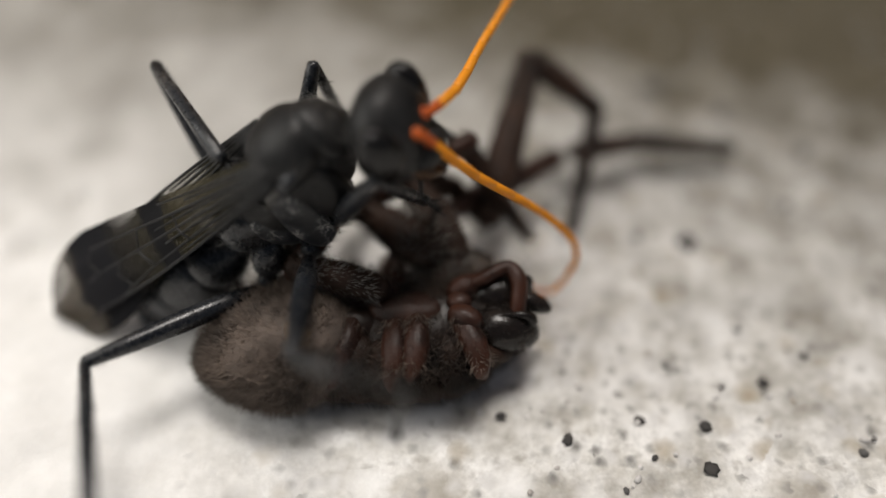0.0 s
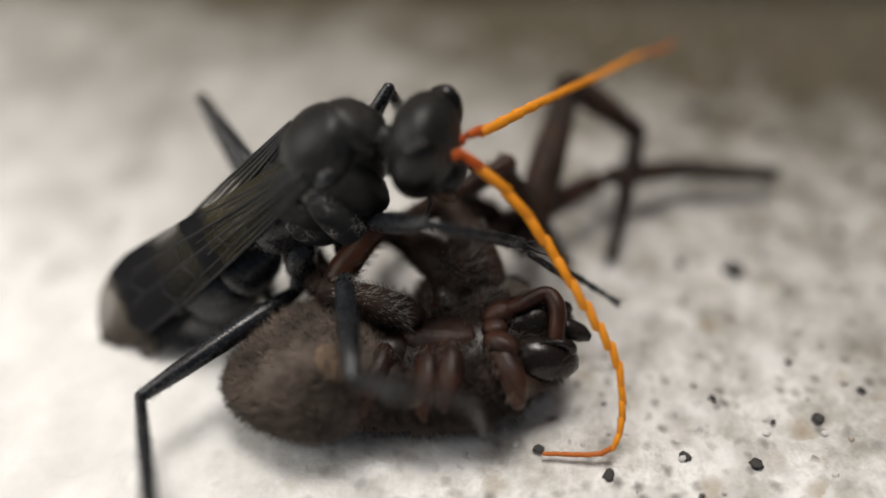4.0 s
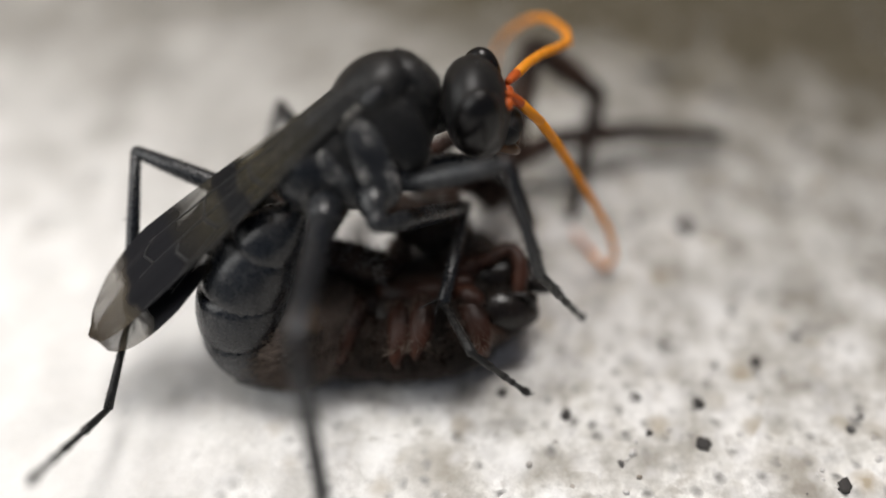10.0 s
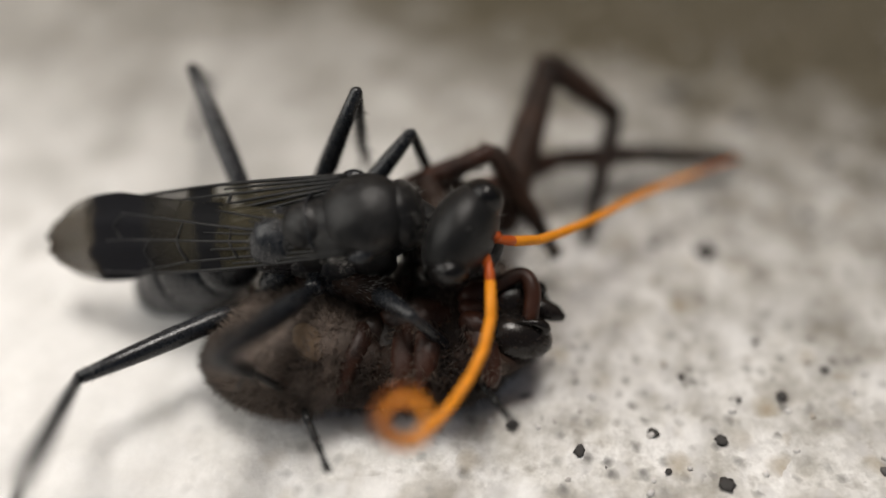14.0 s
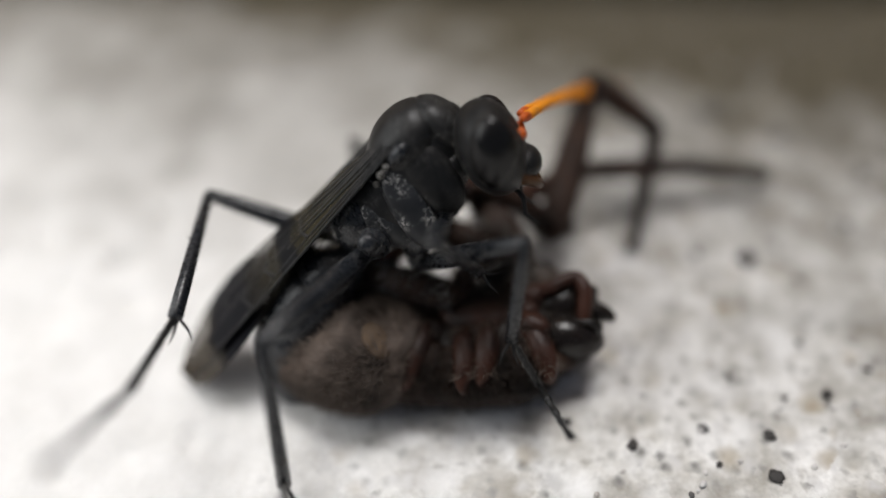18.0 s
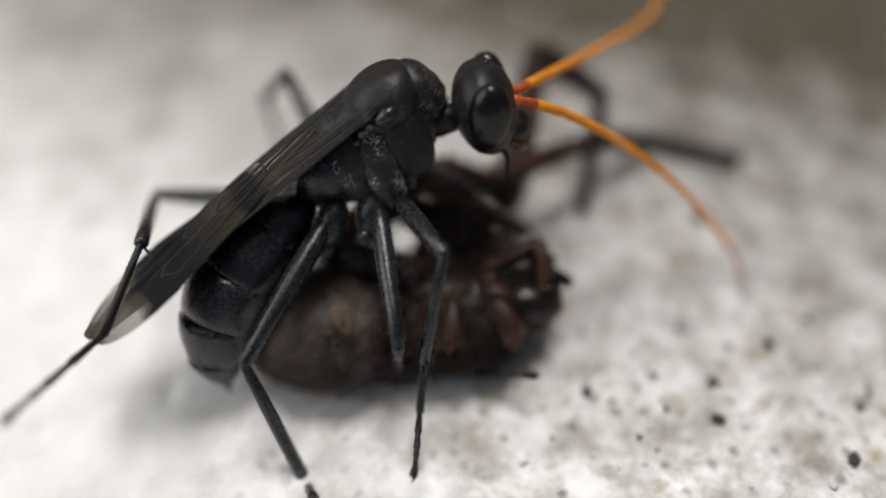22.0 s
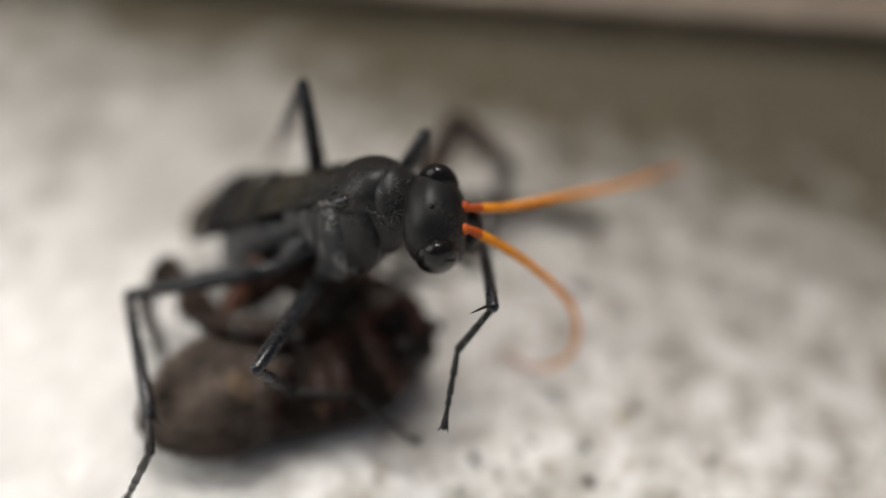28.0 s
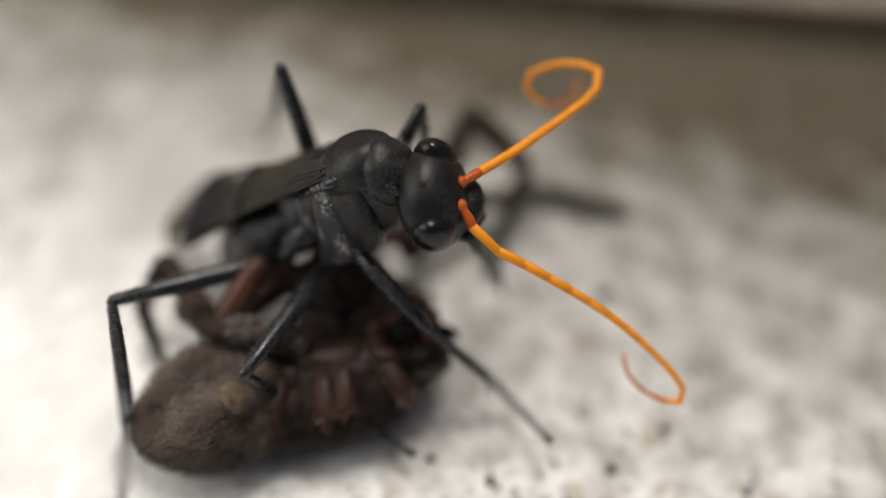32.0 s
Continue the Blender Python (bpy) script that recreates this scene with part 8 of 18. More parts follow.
    go(WASP_PARTS["antR0"], [(0, 5.41, -2.29, -1, 79, 79, -163), (0.62, 5.17, -2.55, -0.89, 151.3, 50.9, -86.8), (0.75, 5.12, -2.6, -0.87, 153.5, 43.7, -83.6), (1, 5.02, -2.71, -0.83, 156, 29, -79), (1.25, 5.22, -2.54, -0.88, 159.5, 40.2, -72.8), (1.38, 5.32, -2.45, -0.91, 162.1, 45.6, -69), (1.5, 5.43, -2.36, -0.93, 165.6, 50.9, -64.3), (1.62, 5.54, -2.27, -0.96, 170.3, 55.9, -58.4), (1.75, 5.64, -2.18, -0.98, 176.7, 60.6, -50.9), (2, 5.85, -2.01, -1.03, -162, 68, -28), (3, 5.12, -2.56, -1.9, 160, 52, -71), (6, 4.66, -2.6, -0.93, 141, 51, -96), (6.5, 4.96, -2.16, -1.17, -158, 61, -25), (7, 5.4, -2.12, -1.82, -121, 37, 22), (7.5, 5.6, -1.95, -1.56, -108.7, 40.8, 41.4), (8, 5.8, -1.77, -1.29, -96, 41, 62), (8.5, 6.4, -0.82, 0.06, -153, 51, -13), (9, 4.83, -2.39, -1.38, -21, 60, 127), (10, 5.02, -1.26, -2, -83, 61, 58), (10.12, 4.94, -1.58, -1.66, -163.9, 70.8, -27.9), (10.25, 4.86, -1.91, -1.31, 158, 45, -71), (10.38, 4.78, -2.23, -0.97, 151.2, 14.3, -84.2), (10.5, 4.69, -2.55, -0.62, 151, -17, -94), (11, 5.5, -2.28, -0.12, 143, -1, -46), (12, 5.75, -1.88, -0.48, 144, 0, -68), (13, 5.32, -2.41, -0.36, 155, 31, -28), (13.25, 5.36, -2.34, -0.35, 146.5, 23.1, -46.6), (13.62, 5.42, -2.24, -0.33, 140, 8.2, -70.1), (13.75, 5.44, -2.2, -0.32, 139.3, 2.8, -77.4), (14, 5.48, -2.13, -0.31, 140, -8, -92), (14.5, 5.94, -1.65, -0.14, 143, 18, -58), (15, 6.09, -1.43, 0, 165, 37, -14), (17.5, 5.98, -1.09, -1.03, -156, 53, 39), (18, 4.85, -1.28, -1.57, -127, 23, 82), (19, 4.84, -1.27, -2.15, -137, 38, 64), (19.5, 4.38, -1.32, -1.97, -134.2, 33.1, 68.8), (20, 3.93, -1.37, -1.79, -132, 28, 73), (21, 5.59, -0.73, -1.84, 179, 76, 17), (22, 5.41, -1.75, -1.78, 170, 57, 7), (22.4, 6.09, -1.33, -0.69, -140, 62, 65), (23, 6.03, -1.73, -1.74, -175, 28, 17), (23.5, 5.05, -2.37, -0.55, 106, 68, -74), (23.75, 5.11, -2.34, -0.61, 109, 20, -71), (24, 5.12, -1.32, -0.19, 130, -19.6, -73.6), (24.25, 5.35, -1.42, -0.65, 130, 7.7, -73.8), (24.38, 5.46, -1.46, -0.88, 130, 21.4, -73.9), (24.5, 5.57, -1.51, -1.11, 108, 35, -74), (24.62, 5.47, -1.29, -1.13, 113.3, 52.3, -66.4), (24.75, 5.37, -1.08, -1.15, 128.5, 68.4, -49.2), (25, 5.16, -0.66, -1.18, -101, 68, 64.1), (26.5, 5.11, -0.21, -1.3, -87.8, 57.9, 78.8), (28, 5.05, 0.25, -1.43, -79.1, 46.9, 86.8), (28.25, 5.45, -0.37, -1.44, -128.1, 65, 29.8), (28.38, 5.65, -0.68, -1.44, -161.8, 60.6, -7.8), (28.5, 5.85, -0.99, -1.44, 160, 49, -31), (28.62, 5.48, -0.9, -1.48, 151.9, 34.3, -43.1), (28.75, 5.11, -0.81, -1.51, 148.2, 18.7, -51.4), (29, 4.37, -0.64, -1.58, 166.6, -13.1, -64.9), (29.5, 5.75, -1.36, -1.27, 153, 28, -55), (30, 4.08, -0.49, -1.91, -104.4, 78.2, 27.1), (30.5, 4.46, -0.07, -1.85, -116.2, 64.5, 14.7), (31, 4.85, 0.36, -1.8, -126.3, 50.4, 10.8), (32, 4.65, 0.18, -1.93, 160.6, 81.4, -69.5)])
    go(WASP_PARTS["antR1"], [(0, 5.24, -2.34, -1.94, 88, 79, -153), (0.62, 5.2, -3.1, -1.57, 150.8, 50.2, -86.4), (0.75, 5.19, -3.24, -1.49, 152.8, 43.2, -83.4), (1, 5.18, -3.53, -1.29, 155, 29, -79), (1.25, 5.44, -3.23, -1.5, 157.5, 39.7, -74.6), (1.38, 5.56, -3.07, -1.59, 159.4, 45, -71.8), (1.5, 5.7, -2.9, -1.67, 161.8, 50.2, -68.5), (1.62, 5.81, -2.73, -1.75, 165.1, 55.3, -64.4), (1.75, 5.93, -2.55, -1.81, 169.6, 60.2, -59.1), (2, 6.17, -2.18, -1.91, -174, 69, -42), (3, 5.31, -3.11, -2.65, 157, 52, -74), (6, 4.6, -3.18, -1.68, 139, 51, -97), (7, 6.11, -1.84, -2.39, -128, 42, 14), (7.5, 6.14, -1.47, -2.18, -112, 43.4, 37.4), (8, 6.14, -1.14, -1.91, -97, 40, 60), (8.5, 6.99, -0.95, -0.67, -154, 50, -15), (9, 4.54, -2.01, -2.2, -14, 60, 132), (10, 5.27, -0.87, -2.83, -79, 64, 60), (10.12, 5.13, -1.69, -2.29, -172, 72.6, -37), (10.25, 4.94, -2.16, -1.59, 155, 45, -75), (10.38, 4.84, -2.88, -1.13, 149.4, 13.7, -85.9), (10.5, 4.62, -3.46, -0.34, 149, -18, -94), (11, 6.16, -2.96, -0.11, 141, -2, -49), (12, 6.11, -2.76, -0.48, 142, -1, -69), (13, 6.04, -2.8, -0.85, 153, 31, -29), (13.25, 5.9, -2.91, -0.68, 144.2, 23, -48.2), (13.5, 5.89, -2.8, -0.5, 139, 13, -65), (13.62, 5.69, -2.97, -0.44, 137.6, 7.4, -72.9), (13.75, 5.62, -3.02, -0.36, 137, 1.6, -80.6), (14, 5.44, -3.07, -0.18, 138, -10, -96), (15, 6.83, -1.61, -0.57, 153, 40, -46), (17.5, 6.43, -0.74, -1.79, -142, 54, 36), (18, 4.97, -0.41, -1.93, -112, 23, 81), (19, 5.16, -0.59, -2.73, -121, 39, 63), (19.5, 4.67, -0.58, -2.49, -116.6, 36.7, 70.2), (20, 4.17, -0.57, -2.23, -113, 34, 77), (21, 5.81, -0.67, -2.76, -158, 83, 29), (22, 5.93, -1.68, -2.57, 177, 60, 3), (22.4, 6.29, -0.92, -1.52, -129, 64, 63), (23, 6.83, -1.48, -2.19, -165, 28, 17), (23.5, 5.14, -2.72, -1.43, 110, 66, -82), (23.75, 5.3, -2.91, -0.84, 118, 19, -73), (24, 5.37, -2.17, 0.14, 138.4, -21.2, -72.2), (24.25, 5.54, -2.07, -0.74, 138.4, 6.4, -72.1), (24.38, 5.6, -1.96, -1.08, 138.4, 20.2, -72.1), (24.5, 5.67, -1.85, -1.36, 117, 34, -72), (24.62, 5.61, -1.61, -1.57, 121.8, 51.1, -64.9), (24.75, 5.53, -1.28, -1.79, 135.2, 67.2, -49.6), (25, 5.31, -0.33, -2.06, -92, 69.8, 64), (26.5, 5.2, 0.29, -2.11, -79, 60.3, 78.2), (28, 5.09, 0.89, -2.13, -71.6, 49.9, 85.8), (28.25, 5.69, -0.23, -2.03, -124.8, 65.8, 25.1), (28.38, 5.9, -0.71, -1.88, -157.1, 60, -10.9), (28.5, 6.05, -1.11, -1.71, 165, 48, -32), (28.62, 5.79, -1.19, -1.76, 157.6, 33.1, -43.2), (28.75, 5.5, -1.3, -1.72, 154.2, 17.5, -51.1), (29, 4.76, -1.49, -1.36, 173.8, -14.3, -64.2), (29.5, 6.08, -1.84, -1.59, 160, 26, -59), (30, 4.27, -0.4, -2.89, 153.3, 84.3, -88.6), (30.5, 4.88, 0.04, -2.76, -132.5, 73.3, -13.5), (31, 5.47, 0.48, -2.57, -126.5, 57.7, -3.2), (32, 4.7, 0.04, -2.92, -104.8, 75.4, 15.5)])
    go(WASP_PARTS["antR2"], [(0, 5.03, -2.45, -3.22, 123, 81, -139), (0.62, 5.25, -3.86, -2.48, 167.1, 47, -92.5), (0.75, 5.29, -4.12, -2.32, 168.4, 39.7, -90.7), (1, 5.39, -4.65, -1.91, 170, 25, -88), (1.25, 5.71, -4.19, -2.32, 170.7, 35.6, -86.6), (1.38, 5.85, -3.94, -2.5, 171.2, 40.9, -85.7), (1.5, 6, -3.67, -2.67, 172, 46.1, -84.7), (1.62, 6.13, -3.39, -2.81, 172.9, 51.4, -83.5), (1.75, 6.27, -3.1, -2.94, 174.2, 56.6, -81.9), (2, 6.52, -2.49, -3.12, 178, 67, -77), (3, 5.53, -3.89, -3.67, 163, 46, -95), (6, 4.5, -4, -2.69, 159, 49, -100), (7, 7.05, -1.6, -3.26, -118, 50, -2), (7.5, 6.89, -0.9, -3.07, -92.7, 49.1, 30.9), (8, 6.63, -0.28, -2.75, -73, 40, 58), (8.5, 7.79, -1.16, -1.67, -144, 52, -31), (9, 4.11, -1.53, -3.33, 22, 60, 137), (10, 5.55, -0.37, -4, -36, 68, 74), (10.12, 5.35, -1.85, -3.16, -176.4, 77.1, -67.9), (10.25, 5.04, -2.53, -1.97, 167, 45, -87), (10.38, 4.9, -3.77, -1.35, 165, 12.5, -91), (10.5, 4.53, -4.69, 0.07, 165, -20, -94), (11, 7.01, -3.94, -0.07, 157, -3, -55), (12, 6.58, -3.98, -0.45, 157, -3, -72), (13, 7.01, -3.34, -1.52, 167, 32, -37), (13.25, 6.61, -3.7, -1.13, 157.2, 23.2, -57.9), (13.5, 6.31, -3.71, -0.73, 152, 12, -76), (13.62, 6.01, -4.01, -0.58, 150.7, 5.6, -84.3), (13.75, 5.81, -4.17, -0.4, 150.4, -1, -92.4), (14, 5.3, -4.34, 0.04, 152, -14, -109), (14.5, 6.56, -3.2, -0.67, 153, 15, -84), (15, 7.52, -2.32, -1.42, 168, 40, -52), (17.5, 7.05, -0.28, -2.83, -121, 56, 35), (18, 5.16, 0.78, -2.44, -90, 24, 80), (19, 5.62, 0.31, -3.54, -100, 40, 61), (19.5, 5.02, 0.4, -3.26, -93.5, 39.9, 71.1), (20, 4.42, 0.47, -2.97, -88, 39, 81), (21, 5.94, -0.59, -4.05, -130, 85, 37), (22, 6.58, -1.64, -3.7, -171, 65, -5), (22.4, 6.54, -0.42, -2.69, -109, 66, 62), (23, 7.93, -1.16, -2.81, -146, 28, 16), (23.25, 6.34, -2.1, -2.58, -171, 60, -19), (23.5, 5.22, -3.24, -2.62, 113, 60, -103), (23.75, 5.55, -3.71, -1.13, 127, 16, -81), (24, 5.74, -3.33, 0.61, 147.5, -22.7, -73.9), (24.25, 5.83, -2.98, -0.85, 147.4, 4.7, -73.5), (24.38, 5.83, -2.67, -1.36, 147.4, 18.4, -73.3), (24.5, 5.82, -2.34, -1.7, 126, 32, -73), (24.62, 5.82, -2.06, -2.18, 130.3, 49.1, -66.4), (24.75, 5.77, -1.56, -2.67, 141.8, 65.4, -53), (25, 5.51, 0.06, -3.28, -87.3, 71.7, 59.3), (26.5, 5.33, 0.92, -3.24, -71.4, 62.9, 76.4), (28, 5.16, 1.73, -3.13, -62.8, 53, 85.3), (28.25, 6.03, -0.07, -2.85, -121.6, 66.9, 19.6), (28.38, 6.24, -0.78, -2.49, -152.7, 59.6, -15), (28.5, 6.33, -1.29, -2.09, 173, 47, -34), (28.62, 6.22, -1.59, -2.15, 166.8, 32.1, -43.7), (28.75, 6.04, -1.97, -1.99, 163.9, 16.6, -50.6), (29, 5.32, -2.61, -1.04, -178.1, -14.7, -62.3), (29.5, 6.51, -2.54, -1.99, 169, 23, -62), (30, 4.27, -0.53, -4.18, 137.3, 75.2, -119.5), (30.5, 5.24, -0.04, -4, -159.1, 75, -54.1), (31, 6.17, 0.44, -3.67, -130.6, 62.9, -23.5), (32, 5.02, 0.13, -4.18, -75.4, 60.5, 34.7)])
    go(WASP_PARTS["antR3"], [(0, 4.89, -2.57, -4.4, 179, 84, -117), (0.62, 5.21, -4.6, -3.28, -174.9, 39, -110.5), (0.75, 5.28, -4.99, -3.03, -174.9, 30, -110.3), (1, 5.43, -5.74, -2.42, -175, 12, -110), (1.25, 5.76, -5.17, -3.03, -174.1, 25.2, -107.2), (1.38, 5.92, -4.85, -3.29, -173.3, 31.8, -105.6), (1.5, 6.08, -4.51, -3.53, -172.3, 38.4, -103.8), (1.62, 6.22, -4.14, -3.75, -170.9, 44.9, -101.6), (1.75, 6.36, -3.76, -3.94, -168.8, 51.4, -98.9), (2, 6.63, -2.95, -4.23, -161, 64, -90), (3, 5.46, -4.72, -4.54, -176, 39, -109), (6, 4.36, -4.77, -3.6, -172, 49, -102), (7, 7.82, -1.62, -4.18, -93, 53, -10), (7.5, 7.56, -0.49, -3.97, -63.1, 51.9, 27.2), (8, 7.11, 0.5, -3.52, -43, 41, 56), (8.5, 8.43, -1.55, -2.62, -121, 51, -41), (9, 3.67, -1.12, -4.37, 61, 61, 141), (10, 5.68, 0.06, -5.11, 7, 70, 83), (10.12, 5.43, -2.03, -3.99, -163.1, 76.9, -87.5), (10.25, 5.06, -2.88, -2.32, -166, 44, -92), (10.38, 4.89, -4.59, -1.53, -166.5, 11.5, -93.1), (10.5, 4.45, -5.81, 0.48, -167, -21, -94), (11, 7.7, -4.92, 0, -174, -7, -66), (12, 6.95, -5.12, -0.4, -172, -5, -79), (13, 7.82, -3.95, -2.17, -164, 33, -45), (13.25, 7.12, -4.52, -1.55, -174.5, 22.8, -67.2), (13.5, 6.52, -4.57, -0.9, -179, 10, -86), (13.62, 6.1, -4.98, -0.67, -180, 2.9, -94.7), (13.75, 5.77, -5.22, -0.38, -179.9, -4.2, -103.2), (14, 4.92, -5.44, 0.33, -177, -18, -121), (14.5, 6.65, -4.12, -0.92, -178, 13, -94), (15, 8.08, -3.05, -2.19, -162, 40, -59), (17.5, 7.61, 0.1, -3.82, -83, 59, 34), (18, 5.34, 1.86, -2.92, -51, 25, 80), (19, 6.06, 1.12, -4.3, -62, 40, 60), (19.5, 5.32, 1.27, -4.03, -55.5, 40.9, 69.9), (20, 4.57, 1.39, -3.73, -49, 41, 80), (21, 6.02, -0.53, -5.25, -62, 87, 66), (22, 7.09, -1.69, -4.78, -137, 67, -10), (22.4, 6.77, 0, -3.79, -70, 70, 62), (23, 8.95, -0.87, -3.37, -108, 28, 15), (23.25, 6.78, -2.25, -3.38, -136, 61, -23), (23.5, 5.07, -3.83, -3.65, 146, 56, -110), (23.75, 5.67, -4.49, -1.35, 160, 12, -87), (24, 6.05, -4.39, 1.06, 178.5, -24.6, -77.7), (24.25, 6.08, -3.82, -0.92, 178.4, 2.2, -77.4), (24.38, 6.03, -3.33, -1.58, 178.4, 15.6, -77.2), (24.5, 5.96, -2.8, -2.01, 158, 29, -77), (24.62, 6.01, -2.49, -2.74, 161.4, 46.9, -71.5), (24.75, 5.99, -1.85, -3.48, 170.8, 64.3, -60.3), (25, 5.7, 0.39, -4.42, -51.3, 73.2, 59.3), (26.5, 5.46, 1.45, -4.31, -35.6, 64.6, 76.1), (28, 5.22, 2.45, -4.09, -26.4, 55, 84.5), (28.25, 6.34, 0.04, -3.63, -88.1, 66.9, 16.1), (28.38, 6.57, -0.87, -3.06, -117.2, 58.8, -16.4), (28.5, 6.61, -1.47, -2.44, -151, 46, -34), (28.62, 6.62, -1.98, -2.5, -156.9, 31, -43.4), (28.75, 6.55, -2.59, -2.23, -159.6, 15.5, -50.1), (29, 5.86, -3.64, -0.73, -141, -15.9, -61.6), (29.5, 6.88, -3.23, -2.33, -155, 20, -66), (30, 4.12, -0.79, -5.34, 178.6, 73.3, -120.7), (30.5, 5.43, -0.29, -5.16, -124.2, 74.4, -61.5), (31, 6.67, 0.22, -4.74, -92.1, 63.5, -27.9), (32, 5.51, 0.47, -5.22, -36.1, 62.1, 32.9)])
    go(WASP_PARTS["antR4"], [(0, 4.84, -2.68, -5.49, -149, 84, -101), (0.5, 4.91, -4.41, -3.82, -162, 46, -114), (0.62, 5.04, -5.07, -3.69, -162.4, 36.5, -114.7), (0.75, 5.04, -5.65, -3.44, -162.7, 27, -115.2), (1, 5.06, -6.74, -2.65, -163, 8, -116), (1.25, 5.47, -6.12, -3.49, -162.2, 21.7, -112.8), (1.38, 5.67, -5.75, -3.87, -161.4, 28.6, -111), (1.5, 5.87, -5.34, -4.21, -160.3, 35.4, -109), (1.62, 6.06, -4.9, -4.53, -158.8, 42.2, -106.5), (1.75, 6.25, -4.43, -4.8, -156.6, 48.9, -103.5), (2, 6.62, -3.43, -5.22, -149, 62, -94), (3, 5.19, -5.52, -5.24, -163, 37, -113), (6, 4.21, -5.48, -4.42, -157, 48, -103), (7, 8.47, -1.73, -5.06, -83, 55, -15), (7.5, 8.17, -0.18, -4.84, -50.4, 53.8, 24.6), (8, 7.58, 1.19, -4.25, -28, 42, 54), (8.5, 8.94, -2, -3.48, -109, 51, -45), (9, 3.25, -0.78, -5.33, 82, 61, 144), (10, 5.73, 0.43, -6.15, 30, 71, 88), (10.12, 5.43, -2.2, -4.74, -155.6, 76, -97.4), (10.25, 5.05, -3.2, -2.63, -153, 43, -95), (10.38, 4.85, -5.35, -1.69, -152.7, 10, -94.4), (10.5, 4.38, -6.84, 0.88, -153, -23, -94), (11, 8.13, -5.92, 0.12, -150, -19, -104), (12, 7.16, -6.19, -0.31, -150, -13, -102), (13, 8.47, -4.6, -2.77, -139, 33, -50), (13.25, 7.46, -5.32, -1.91, -149.7, 21.8, -72.8), (13.5, 6.57, -5.34, -1.04, -155, 8, -92), (13.62, 6.03, -5.84, -0.72, -155.7, 0.6, -101), (13.75, 5.55, -6.13, -0.31, -155.2, -6.9, -109.9), (14, 4.38, -6.34, 0.66, -151, -21, -129), (14.5, 6.6, -4.93, -1.1, -154, 11, -100), (15, 8.52, -3.77, -2.89, -137, 39, -63), (17.5, 8.07, 0.42, -4.77, -54, 62, 34), (18, 5.51, 2.84, -3.38, -20, 27, 80), (19, 6.48, 1.85, -5.02, -32, 41, 59), (19.5, 5.61, 2.05, -4.75, -24.8, 42.5, 69.8), (20, 4.72, 2.21, -4.44, -16, 43, 81), (21, 6.04, -0.49, -6.35, 29, 87, 127), (22, 7.51, -1.76, -5.8, -113, 69, -15), (22.4, 6.95, 0.34, -4.82, -38, 73, 63), (23, 9.89, -0.61, -3.88, -80, 28, 14), (23.25, 7.14, -2.41, -4.09, -108, 60, -25), (23.5, 4.87, -4.41, -4.57, 177, 56, -109), (23.75, 5.71, -5.21, -1.51, -173, 9, -91), (24, 6.27, -5.37, 1.51, -154.7, -28.4, -85.2), (24.25, 6.26, -4.61, -0.95, -154.9, -1.7, -84.6), (24.38, 6.17, -3.95, -1.76, -154.9, 11.7, -84.3), (24.5, 6.06, -3.23, -2.26, -175, 25, -84), (24.62, 6.15, -2.92, -3.22, -172.5, 43.8, -79.6), (24.75, 6.17, -2.16, -4.2, -165.5, 62.2, -71), (25, 5.87, 0.67, -5.47, -19.6, 75.3, 55.7), (26.5, 5.58, 1.91, -5.3, -0.8, 67.5, 75.5), (28, 5.28, 3.07, -4.99, 9.3, 58.5, 85), (28.25, 6.63, 0.12, -4.35, -60.1, 68.1, 9.6), (28.38, 6.88, -0.96, -3.6, -87.3, 58.4, -20.6), (28.5, 6.88, -1.65, -2.78, -120, 45, -36), (28.62, 7.01, -2.35, -2.82, -125, 30.1, -44.2), (28.75, 7.03, -3.17, -2.44, -127.4, 14.8, -50.2), (29, 6.36, -4.57, -0.44, -108.9, -16.1, -60.6), (29.5, 7.18, -3.91, -2.59, -122, 17, -68), (30, 3.96, -1.06, -6.4, -148.9, 68.6, -124.8), (30.5, 5.57, -0.56, -6.22, -98.9, 73.2, -72.3), (31, 7.1, -0.01, -5.72, -60.4, 63.9, -31.2), (32, 5.94, 0.75, -6.2, -2.8, 62.9, 31.7)])
